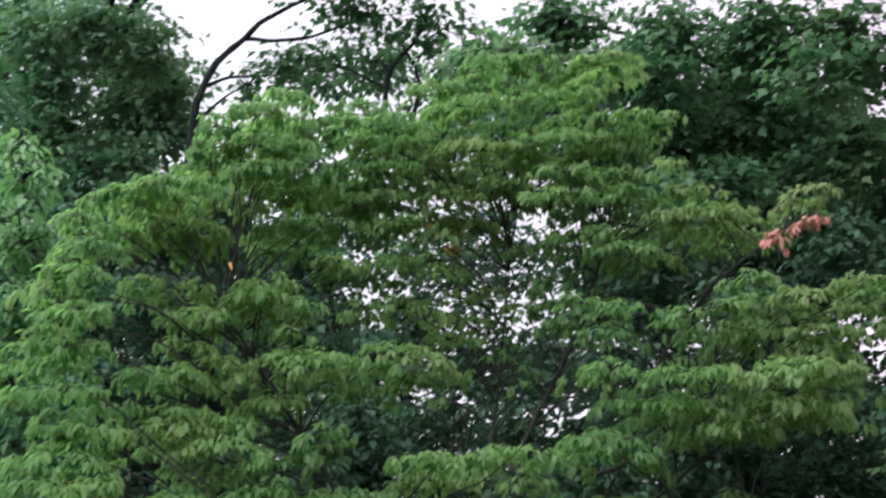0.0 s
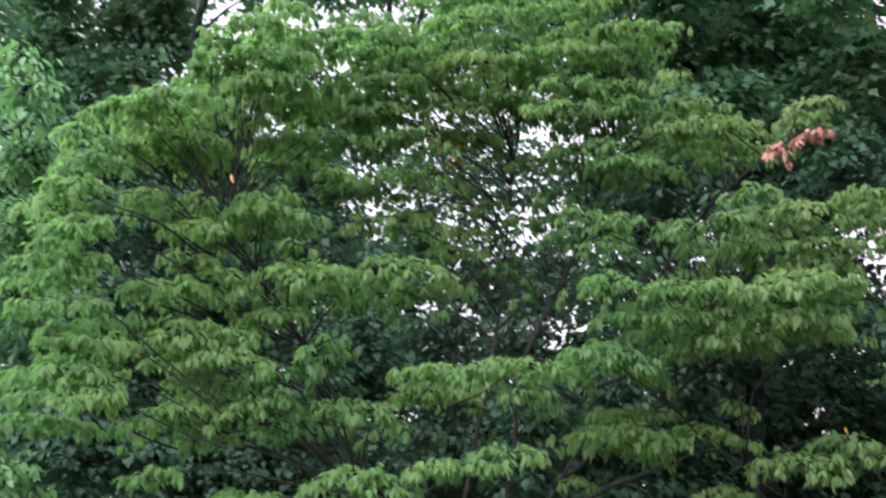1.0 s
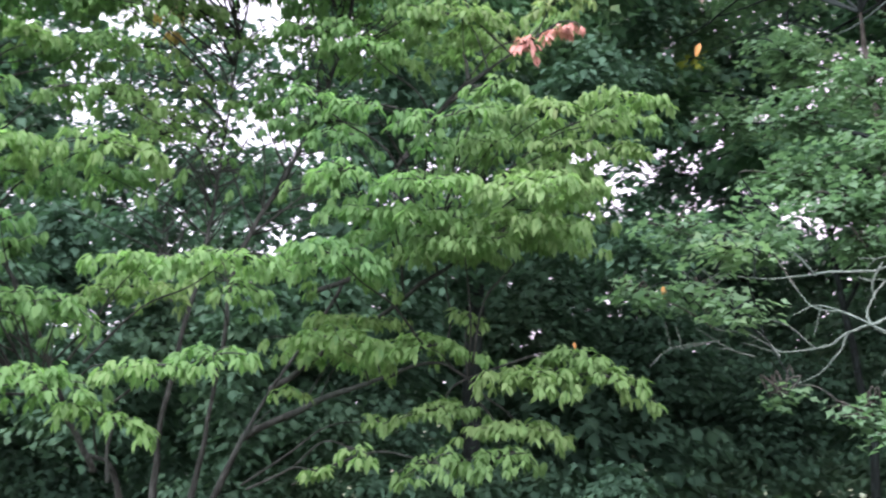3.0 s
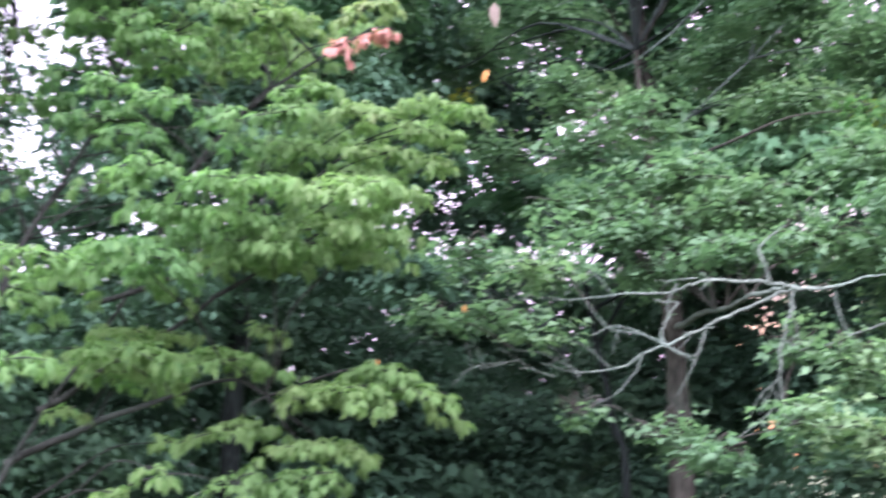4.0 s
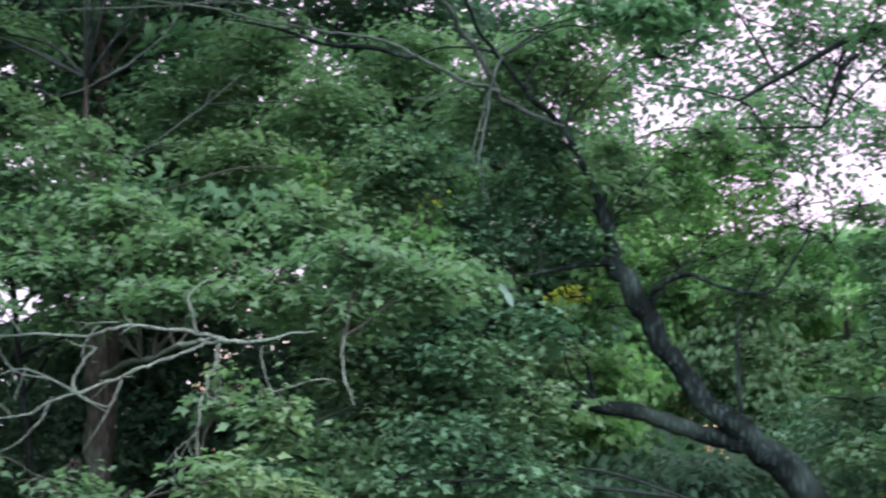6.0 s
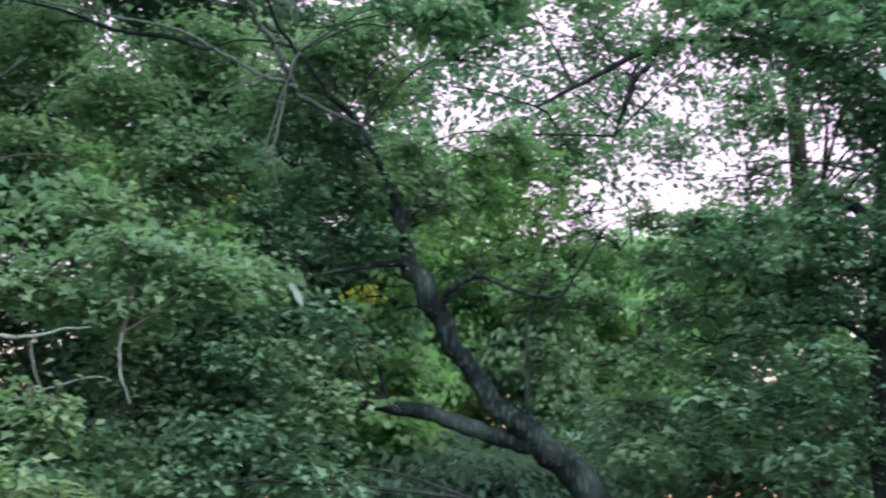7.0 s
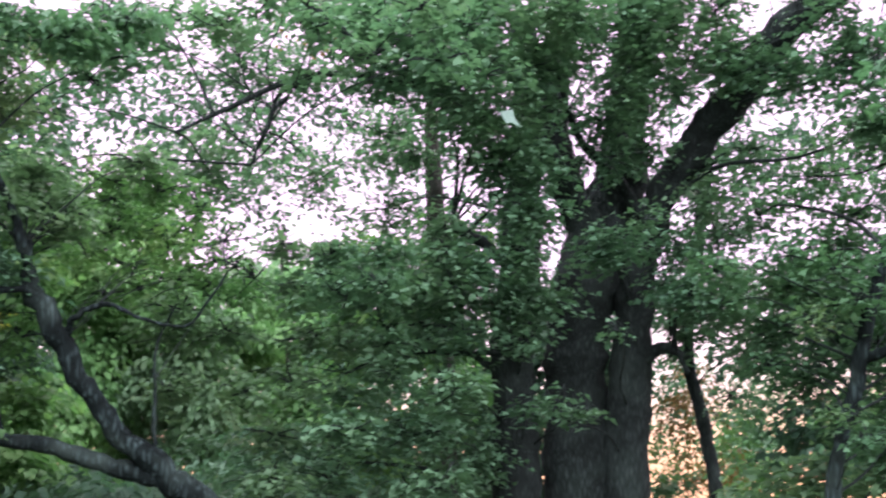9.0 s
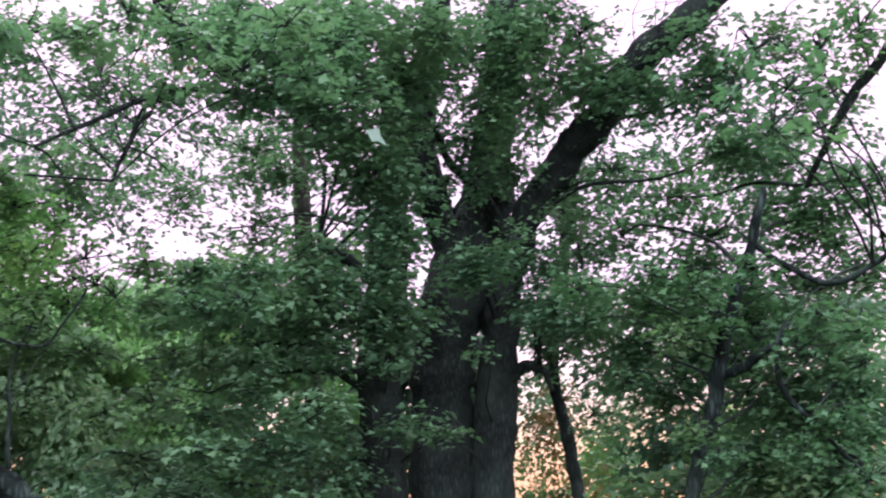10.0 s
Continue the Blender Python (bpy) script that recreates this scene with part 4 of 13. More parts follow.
dog((-3.82, 4.88, 4.14), (0.22, 0.20, 0.028), 38, 2, 2.6)
dog((-4.23, 4.15, 3.82), (0.19, 0.17, 0.028), 38, -2, 2.6)
dog((-4.23, 3.72, 3.52), (0.18, 0.16, 0.028), 38, 0, 2.6)
dog((-3.47, 5.15, 3.74), (0.20, 0.18, 0.028), 38, -2, 2.6)
dog((-4.30, 4.47, 3.39), (0.21, 0.19, 0.028), 34, 4, 2.2)
dog((-4.32, 4.65, 3.64), (0.21, 0.19, 0.028), 34, 4, 2.2)
dog((-4.12, 4.50, 3.15), (0.13, 0.12, 0.028), 34, -3, 2.2)
dog((-4.26, 4.15, 3.22), (0.14, 0.13, 0.028), 34, 5, 2.2)
dog((-4.53, 3.85, 3.23), (0.23, 0.20, 0.028), 34, -3, 2.2)
dog((-4.47, 3.81, 2.96), (0.17, 0.15, 0.028), 34, -2, 2.2)

dog((-2.09, 5.03, 3.14), (0.060, 0.040, 0.014), 38, 20, 1.1, 0.046, RED_LEAF)
dog((-2.02, 5.08, 3.18), (0.060, 0.040, 0.014), 38, 24, 1.1, 0.044, RED_LEAF)
dog((-1.96, 5.11, 3.21), (0.028, 0.025, 0.012), 38, 10, 0.8, 0.038, RED_LEAF)
dog((-2.13, 5.01, 3.11), (0.035, 0.035, 0.030), 38, 10, 0.9, 0.046, RED_LEAF)
dog((-3.06, 4.79, 3.43), (0.20, 0.16, 0.044), 38, 0, 1.3, 0.052)
dog((-3.05, 4.98, 3.26), (0.22, 0.18, 0.048), 38, 0, 2.4, 0.052)
dog((-3.44, 5.18, 3.31), (0.14, 0.11, 0.031), 38, 0, 0.8, 0.052)
dog((-3.25, 5.13, 3.10), (0.20, 0.16, 0.044), 38, 0, 1.2, 0.052)
dog((-3.53, 5.20, 3.03), (0.14, 0.11, 0.031), 38, 0, 0.7, 0.052)
dog((-3.09, 5.06, 2.90), (0.20, 0.16, 0.044), 38, 0, 2.4, 0.052)
dog((-3.73, 4.43, 3.32), (0.20, 0.16, 0.044), 38, 0, 2.2, 0.052)
dog((-3.78, 4.45, 3.14), (0.20, 0.16, 0.044), 38, 0, 2.4, 0.052)
dog((-3.81, 4.62, 2.97), (0.20, 0.16, 0.044), 38, 0, 2.0, 0.052)
dog((-3.61, 4.72, 3.50), (0.18, 0.14, 0.040), 38, 0, 1.6, 0.052)
dog((-3.74, 4.84, 2.84), (0.17, 0.14, 0.037), 38, 0, 1.5, 0.052)

# ---- trees behind the dogwood ----

old_oak = tree("broadleaf_tree", (-10.82, 7.86, 0), "tall dark broadleaf tree behind the dogwood", "tree")
limb(old_oak, [(-10.95, 8.01, -0.1, 0.177), (-10.95, 8.01, 1.83, 0.148), (-10.95, 8.01, 5.22, 0.123), (-10.67, 8.03, 5.97, 0.105), (-10.48, 8.03, 6.40, 0.068), (-10.30, 7.73, 7.24, 0.043)], SHADE_DARK_BARK, "trunk")
limb(old_oak, [(-10.67, 8.03, 5.97, 0.068), (-10.42, 8.18, 6.27, 0.049), (-9.99, 8.35, 6.32, 0.030)], SHADE_DARK_BARK, "limb")
spray(old_oak, (-10.85, 7.02, 7.15), (0.86, 0.69, 0.68), 38, thick=4, leaf=0.13, blades=LOBED, material=OAK_LEAF)
spray(old_oak, (-10.30, 7.73, 7.24), (0.68, 0.54, 0.49), 38, thick=4, leaf=0.13, blades=LOBED, material=OAK_LEAF)
spray(old_oak, (-10.48, 8.26, 6.88), (0.57, 0.42, 0.50), 38, thick=4, leaf=0.13, blades=LOBED, material=OAK_LEAF)
spray(old_oak, (-10.93, 7.41, 6.42), (0.80, 0.64, 0.61), 38, thick=4, leaf=0.13, blades=LOBED, material=OAK_LEAF)
spray(old_oak, (-10.13, 8.37, 6.57), (0.37, 0.28, 0.37), 38, thick=4, leaf=0.13, blades=LOBED, material=OAK_LEAF)
spray(old_oak, (-11.12, 7.54, 5.69), (0.80, 0.64, 0.68), 38, thick=4, leaf=0.13, blades=LOBED, material=OAK_LEAF)
spray(old_oak, (-11.08, 8.44, 5.77), (0.64, 0.51, 0.38), 38, thick=4, leaf=0.13, blades=LOBED, material=OAK_LEAF)

gap_tree = tree("thin_tree", (-9.10, 8.41, 0), "thin tree with a bare leaning branch against the sky", "tree")
limb(gap_tree, [(-8.71, 7.43, -0.1, 0.057), (-8.71, 7.43, 1.88, 0.048), (-8.71, 7.43, 5.36, 0.040), (-8.36, 7.37, 6.19, 0.032), (-8.09, 7.49, 6.49, 0.026), (-7.76, 7.66, 6.74, 0.018), (-7.24, 8.00, 6.99, 0.013)], SHADE_DARK_BARK, "trunk")
limb(gap_tree, [(-8.09, 7.49, 6.49, 0.021), (-7.76, 7.81, 6.51, 0.016), (-7.34, 8.11, 6.66, 0.011)], SHADE_DARK_BARK, "limb")
limb(gap_tree, [(-7.36, 8.63, 5.66, 0.026), (-7.18, 8.49, 6.24, 0.024), (-6.90, 8.56, 6.53, 0.016)], SHADE_DARK_BARK, "limb")
limb(gap_tree, [(-7.20, 8.76, 5.66, 0.024), (-7.00, 8.69, 6.15, 0.018), (-7.05, 8.42, 6.58, 0.013)], SHADE_DARK_BARK, "limb")
spray(gap_tree, (-7.31, 8.08, 6.76), (0.69, 0.55, 0.21), 38, thick=1.3, leaf=0.10, blades=LOBED, material=OAK_LEAF)
spray(gap_tree, (-7.79, 8.15, 6.40), (0.43, 0.32, 0.21), 38, thick=1.3, leaf=0.10, blades=LOBED, material=OAK_LEAF)
spray(gap_tree, (-6.78, 8.58, 6.67), (0.58, 0.43, 0.37), 38, thick=1.3, leaf=0.10, blades=LOBED, material=OAK_LEAF)
spray(gap_tree, (-6.25, 8.54, 6.24), (0.30, 0.23, 0.25), 38, thick=1.3, leaf=0.10, blades=LOBED, material=OAK_LEAF)
spray(gap_tree, (-8.15, 7.64, 6.11), (0.21, 0.16, 0.21), 38, thick=1.3, leaf=0.10, blades=LOBED, material=OAK_LEAF)
spray(gap_tree, (-8.11, 8.03, 6.33), (0.49, 0.36, 0.27), 38, thick=1.3, leaf=0.10, blades=LOBED, material=OAK_LEAF)
spray(gap_tree, (-7.58, 8.71, 6.53), (0.66, 0.53, 0.33), 38, thick=1.3, leaf=0.10, blades=LOBED, material=OAK_LEAF)

dark_maple = tree("dark_maple_tree", (-3.58, 8.64, 0), "dark green maple standing close behind the dogwood", "tree")
limb(dark_maple, [(-3.98, 8.71, -0.1, 0.091), (-3.98, 8.71, 0.82, 0.076), (-3.98, 8.71, 2.35, 0.063), (-3.90, 8.61, 3.39, 0.055), (-3.72, 8.48, 4.61, 0.047), (-3.55, 8.35, 5.41, 0.034), (-3.39, 8.14, 6.00, 0.026)], SHADE_DARK_BARK, "trunk")
spray(dark_maple, (-4.40, 6.93, 5.41), (0.51, 0.39, 0.24), 38, thick=3.6, leaf=0.088, blades=LOBED, material=OAK_LEAF)
spray(dark_maple, (-3.77, 7.36, 5.26), (0.51, 0.39, 0.32), 38, thick=3.6, leaf=0.088, blades=LOBED, material=OAK_LEAF)
spray(dark_maple, (-3.20, 7.64, 5.24), (0.51, 0.39, 0.36), 38, thick=3.6, leaf=0.088, blades=LOBED, material=OAK_LEAF)
spray(dark_maple, (-2.72, 7.88, 5.11), (0.47, 0.36, 0.40), 38, thick=3.6, leaf=0.088, blades=LOBED, material=OAK_LEAF)
spray(dark_maple, (-4.01, 7.76, 4.91), (0.53, 0.40, 0.29), 38, thick=3.6, leaf=0.088, blades=LOBED, material=OAK_LEAF)
spray(dark_maple, (-3.43, 8.08, 4.78), (0.53, 0.40, 0.33), 38, thick=3.6, leaf=0.088, blades=LOBED, material=OAK_LEAF)
spray(dark_maple, (-2.82, 8.09, 4.48), (0.43, 0.33, 0.32), 38, thick=3.6, leaf=0.088, blades=LOBED, material=OAK_LEAF)
spray(dark_maple, (-4.09, 8.75, 4.30), (0.70, 0.56, 0.40), 38, thick=3.6, leaf=0.088, blades=LOBED, material=MAPLE_LEAF)
spray(dark_maple, (-3.35, 9.10, 4.16), (0.53, 0.40, 0.40), 38, thick=3.6, leaf=0.088, blades=LOBED, material=MAPLE_LEAF)
spray(dark_maple, (-4.62, 8.60, 4.68), (0.49, 0.37, 0.27), 38, thick=3.6, leaf=0.088, blades=LOBED, material=MAPLE_LEAF)
spray(dark_maple, (-4.51, 6.54, 5.03), (0.49, 0.37, 0.19), 38, thick=3.4, leaf=0.10, blades=LOBED, material=MAPLE_LEAF)
spray(dark_maple, (-4.14, 7.07, 4.94), (0.35, 0.26, 0.19), 38, thick=3.4, leaf=0.10, blades=LOBED, material=MAPLE_LEAF)

under_left = tree("understorey_shrub", (-6.98, 5.59, 0), "understorey shrub behind the dogwood, leaves darkened for shade", "shrub")
spray(under_left, (-7.55, 5.36, 3.84), (0.67, 0.53, 0.50), 38, thick=3.5, leaf=0.072, blades=PLAIN, material=SHADE_TINT_LEAF)
spray(under_left, (-7.11, 6.19, 3.54), (0.72, 0.57, 0.51), 38, thick=3.5, leaf=0.072, blades=PLAIN, material=SHADE_TINT_LEAF)
spray(under_left, (-7.24, 5.23, 2.87), (0.71, 0.57, 0.47), 38, thick=3.5, leaf=0.072, blades=PLAIN, material=SHADE_TINT_LEAF)
spray(under_left, (-6.91, 6.30, 2.70), (0.83, 0.66, 0.50), 38, thick=3.5, leaf=0.072, blades=PLAIN, material=SHADE_TINT_LEAF)
spray(under_left, (-6.91, 5.12, 2.03), (0.83, 0.66, 0.42), 38, thick=3.5, leaf=0.072, blades=PLAIN, material=SHADE_TINT_LEAF)
spray(under_left, (-6.41, 6.02, 1.89), (0.85, 0.68, 0.35), 38, thick=3.5, leaf=0.072, blades=PLAIN, material=SHADE_TINT_LEAF)
spray(under_left, (-7.35, 6.26, 4.32), (0.70, 0.56, 0.40), 38, thick=3.5, leaf=0.072, blades=PLAIN, material=SHADE_TINT_LEAF)

under_mid = tree("understorey_shrub", (-5.50, 7.47, 0), "understorey shrub behind the dogwood, leaves darkened for shade", "shrub")
spray(under_mid, (-6.22, 7.00, 2.55), (0.70, 0.56, 0.37), 38, thick=3.5, leaf=0.072, blades=PLAIN, material=SHADE_TINT_LEAF)
spray(under_mid, (-5.57, 7.56, 2.22), (0.83, 0.66, 0.37), 38, thick=3.5, leaf=0.072, blades=PLAIN, material=SHADE_TINT_LEAF)
spray(under_mid, (-4.79, 8.07, 2.29), (0.78, 0.63, 0.37), 38, thick=3.5, leaf=0.072, blades=PLAIN, material=SHADE_TINT_LEAF)
spray(under_mid, (-4.17, 8.38, 2.60), (0.62, 0.50, 0.33), 38, thick=3.5, leaf=0.072, blades=PLAIN, material=SHADE_TINT_LEAF)
spray(under_mid, (-5.80, 6.88, 1.78), (0.91, 0.73, 0.24), 38, thick=3.5, leaf=0.072, blades=PLAIN, material=SHADE_TINT_LEAF)
spray(under_mid, (-5.19, 8.07, 1.65), (0.97, 0.78, 0.21), 38, thick=3.5, leaf=0.072, blades=PLAIN, material=SHADE_TINT_LEAF)
spray(under_mid, (-6.73, 7.03, 4.02), (0.40, 0.30, 0.31), 38, thick=3.5, leaf=0.072, blades=PLAIN, material=SHADE_TINT_LEAF)
spray(under_mid, (-4.51, 8.50, 3.56), (0.52, 0.39, 0.30), 38, thick=3.5, leaf=0.072, blades=PLAIN, material=SHADE_TINT_LEAF)
spray(under_mid, (-6.68, 7.24, 3.42), (0.35, 0.26, 0.26), 38, thick=3.5, leaf=0.072, blades=PLAIN, material=SHADE_TINT_LEAF)
spray(under_mid, (-4.88, 8.36, 3.24), (0.47, 0.36, 0.22), 38, thick=3.5, leaf=0.072, blades=PLAIN, material=SHADE_TINT_LEAF)

spray(under_left, (-8.41, 4.94, 4.38), (0.36, 0.30, 0.26), 34, thick=3.0, leaf=0.072, blades=PLAIN, material=SHADE_TINT_LEAF, wood=False)
spray(under_left, (-7.40, 4.34, 3.73), (0.36, 0.30, 0.26), 34, thick=3.0, leaf=0.072, blades=PLAIN, material=SHADE_TINT_LEAF, wood=False)
spray(under_left, (-7.64, 4.47, 3.35), (0.36, 0.30, 0.26), 34, thick=3.0, leaf=0.072, blades=PLAIN, material=SHADE_TINT_LEAF, wood=False)
spray(under_left, (-7.56, 4.54, 2.99), (0.36, 0.30, 0.26), 34, thick=3.0, leaf=0.072, blades=PLAIN, material=SHADE_TINT_LEAF, wood=False)
spray(under_left, (-8.77, 5.27, 2.81), (0.36, 0.30, 0.26), 34, thick=3.0, leaf=0.072, blades=PLAIN, material=SHADE_TINT_LEAF, wood=False)
spray(under_left, (-8.69, 5.14, 2.36), (0.36, 0.30, 0.26), 34, thick=3.0, leaf=0.072, blades=PLAIN, material=SHADE_TINT_LEAF, wood=False)
spray(under_left, (-7.98, 4.74, 2.02), (0.36, 0.30, 0.26), 34, thick=3.0, leaf=0.072, blades=PLAIN, material=SHADE_TINT_LEAF, wood=False)
spray(under_left, (-8.72, 5.27, 1.63), (0.36, 0.30, 0.26), 34, thick=3.0, leaf=0.072, blades=PLAIN, material=SHADE_TINT_LEAF, wood=False)
spray(under_left, (-8.00, 4.78, 1.18), (0.36, 0.30, 0.26), 34, thick=3.0, leaf=0.072, blades=PLAIN, material=SHADE_TINT_LEAF, wood=False)
spray(under_left, (-6.96, 4.51, 4.07), (0.36, 0.30, 0.26), 34, thick=3.0, leaf=0.072, blades=PLAIN, material=SHADE_TINT_LEAF, wood=False)
spray(under_left, (-7.30, 4.78, 3.82), (0.36, 0.30, 0.26), 34, thick=3.0, leaf=0.072, blades=PLAIN, material=SHADE_TINT_LEAF, wood=False)
spray(under_left, (-7.39, 4.77, 3.47), (0.36, 0.30, 0.26), 34, thick=3.0, leaf=0.072, blades=PLAIN, material=SHADE_TINT_LEAF, wood=False)
spray(under_left, (-8.27, 5.40, 3.17), (0.36, 0.30, 0.26), 34, thick=3.0, leaf=0.072, blades=PLAIN, material=SHADE_TINT_LEAF, wood=False)
spray(under_left, (-8.17, 5.52, 2.83), (0.36, 0.30, 0.26), 34, thick=3.0, leaf=0.072, blades=PLAIN, material=SHADE_TINT_LEAF, wood=False)
spray(under_left, (-7.16, 4.79, 2.22), (0.36, 0.30, 0.26), 34, thick=3.0, leaf=0.072, blades=PLAIN, material=SHADE_TINT_LEAF, wood=False)
spray(under_left, (-7.72, 5.22, 1.96), (0.36, 0.30, 0.26), 34, thick=3.0, leaf=0.072, blades=PLAIN, material=SHADE_TINT_LEAF, wood=False)
spray(under_left, (-8.22, 5.56, 1.52), (0.36, 0.30, 0.26), 34, thick=3.0, leaf=0.072, blades=PLAIN, material=SHADE_TINT_LEAF, wood=False)
spray(under_left, (-7.99, 5.31, 1.22), (0.36, 0.30, 0.26), 34, thick=3.0, leaf=0.072, blades=PLAIN, material=SHADE_TINT_LEAF, wood=False)
spray(under_left, (-7.53, 5.53, 4.33), (0.36, 0.30, 0.26), 34, thick=3.0, leaf=0.072, blades=PLAIN, material=SHADE_TINT_LEAF, wood=False)
spray(under_left, (-7.78, 5.72, 4.14), (0.36, 0.30, 0.26), 34, thick=3.0, leaf=0.072, blades=PLAIN, material=SHADE_TINT_LEAF, wood=False)
spray(under_left, (-7.24, 5.28, 3.43), (0.36, 0.30, 0.26), 34, thick=3.0, leaf=0.072, blades=PLAIN, material=SHADE_TINT_LEAF, wood=False)
spray(under_left, (-6.61, 4.92, 2.93), (0.36, 0.30, 0.26), 34, thick=3.0, leaf=0.072, blades=PLAIN, material=SHADE_TINT_LEAF, wood=False)
spray(under_left, (-6.69, 4.88, 2.70), (0.36, 0.30, 0.26), 34, thick=3.0, leaf=0.072, blades=PLAIN, material=SHADE_TINT_LEAF, wood=False)
spray(under_left, (-7.00, 5.14, 2.25), (0.36, 0.30, 0.26), 34, thick=3.0, leaf=0.072, blades=PLAIN, material=SHADE_TINT_LEAF, wood=False)
spray(under_left, (-7.42, 5.39, 1.89), (0.36, 0.30, 0.26), 34, thick=3.0, leaf=0.072, blades=PLAIN, material=SHADE_TINT_LEAF, wood=False)
spray(under_left, (-7.83, 5.80, 1.54), (0.36, 0.30, 0.26), 34, thick=3.0, leaf=0.072, blades=PLAIN, material=SHADE_TINT_LEAF, wood=False)
spray(under_left, (-7.35, 5.40, 1.26), (0.36, 0.30, 0.26), 34, thick=3.0, leaf=0.072, blades=PLAIN, material=SHADE_TINT_LEAF, wood=False)
spray(under_left, (-6.49, 5.28, 4.10), (0.36, 0.30, 0.26), 34, thick=3.0, leaf=0.072, blades=PLAIN, material=SHADE_TINT_LEAF, wood=False)
spray(under_left, (-7.29, 5.86, 4.13), (0.36, 0.30, 0.26), 34, thick=3.0, leaf=0.072, blades=PLAIN, material=SHADE_TINT_LEAF, wood=False)
spray(under_left, (-6.54, 5.25, 3.45), (0.36, 0.30, 0.26), 34, thick=3.0, leaf=0.072, blades=PLAIN, material=SHADE_TINT_LEAF, wood=False)
spray(under_left, (-6.52, 5.49, 3.14), (0.36, 0.30, 0.26), 34, thick=3.0, leaf=0.072, blades=PLAIN, material=SHADE_TINT_LEAF, wood=False)
spray(under_left, (-6.92, 5.74, 2.80), (0.36, 0.30, 0.26), 34, thick=3.0, leaf=0.072, blades=PLAIN, material=SHADE_TINT_LEAF, wood=False)
spray(under_left, (-7.04, 5.77, 2.45), (0.36, 0.30, 0.26), 34, thick=3.0, leaf=0.072, blades=PLAIN, material=SHADE_TINT_LEAF, wood=False)
spray(under_left, (-7.58, 6.19, 2.04), (0.36, 0.30, 0.26), 34, thick=3.0, leaf=0.072, blades=PLAIN, material=SHADE_TINT_LEAF, wood=False)
spray(under_left, (-6.65, 5.62, 1.59), (0.36, 0.30, 0.26), 34, thick=3.0, leaf=0.072, blades=PLAIN, material=SHADE_TINT_LEAF, wood=False)
spray(under_left, (-6.79, 5.49, 1.18), (0.36, 0.30, 0.26), 34, thick=3.0, leaf=0.072, blades=PLAIN, material=SHADE_TINT_LEAF, wood=False)
spray(under_left, (-5.87, 5.24, 3.99), (0.36, 0.30, 0.26), 34, thick=3.0, leaf=0.072, blades=PLAIN, material=SHADE_TINT_LEAF, wood=False)
spray(under_left, (-6.01, 5.47, 3.83), (0.36, 0.30, 0.26), 34, thick=3.0, leaf=0.072, blades=PLAIN, material=SHADE_TINT_LEAF, wood=False)
spray(under_left, (-6.75, 6.06, 3.51), (0.36, 0.30, 0.26), 34, thick=3.0, leaf=0.072, blades=PLAIN, material=SHADE_TINT_LEAF, wood=False)
spray(under_left, (-6.47, 5.84, 3.09), (0.36, 0.30, 0.26), 34, thick=3.0, leaf=0.072, blades=PLAIN, material=SHADE_TINT_LEAF, wood=False)
spray(under_left, (-6.85, 6.13, 2.80), (0.36, 0.30, 0.26), 34, thick=3.0, leaf=0.072, blades=PLAIN, material=SHADE_TINT_LEAF, wood=False)
spray(under_left, (-6.38, 5.75, 2.37), (0.36, 0.30, 0.26), 34, thick=3.0, leaf=0.072, blades=PLAIN, material=SHADE_TINT_LEAF, wood=False)
spray(under_left, (-6.49, 5.82, 1.90), (0.36, 0.30, 0.26), 34, thick=3.0, leaf=0.072, blades=PLAIN, material=SHADE_TINT_LEAF, wood=False)
spray(under_left, (-6.86, 6.37, 1.56), (0.36, 0.30, 0.26), 34, thick=3.0, leaf=0.072, blades=PLAIN, material=SHADE_TINT_LEAF, wood=False)
spray(under_left, (-6.08, 5.68, 1.24), (0.36, 0.30, 0.26), 34, thick=3.0, leaf=0.072, blades=PLAIN, material=SHADE_TINT_LEAF, wood=False)
spray(under_left, (-5.99, 5.97, 4.58), (0.36, 0.30, 0.26), 34, thick=3.0, leaf=0.072, blades=PLAIN, material=SHADE_TINT_LEAF, wood=False)
spray(under_mid, (-5.88, 6.12, 4.22), (0.36, 0.30, 0.26), 34, thick=3.0, leaf=0.072, blades=PLAIN, material=SHADE_TINT_LEAF, wood=False)
spray(under_mid, (-6.40, 6.63, 3.96), (0.36, 0.30, 0.26), 34, thick=3.0, leaf=0.072, blades=PLAIN, material=SHADE_TINT_LEAF, wood=False)
spray(under_left, (-6.00, 6.06, 3.40), (0.36, 0.30, 0.26), 34, thick=3.0, leaf=0.072, blades=PLAIN, material=SHADE_TINT_LEAF, wood=False)
spray(under_left, (-6.16, 6.21, 3.14), (0.36, 0.30, 0.26), 34, thick=3.0, leaf=0.072, blades=PLAIN, material=SHADE_TINT_LEAF, wood=False)
spray(under_mid, (-6.03, 6.33, 2.65), (0.36, 0.30, 0.26), 34, thick=3.0, leaf=0.072, blades=PLAIN, material=SHADE_TINT_LEAF, wood=False)
spray(under_mid, (-5.54, 5.81, 2.28), (0.36, 0.30, 0.26), 34, thick=3.0, leaf=0.072, blades=PLAIN, material=SHADE_TINT_LEAF, wood=False)
spray(under_left, (-6.41, 6.57, 1.92), (0.36, 0.30, 0.26), 34, thick=3.0, leaf=0.072, blades=PLAIN, material=SHADE_TINT_LEAF, wood=False)
spray(under_mid, (-6.30, 6.55, 1.65), (0.36, 0.30, 0.26), 34, thick=3.0, leaf=0.072, blades=PLAIN, material=SHADE_TINT_LEAF, wood=False)
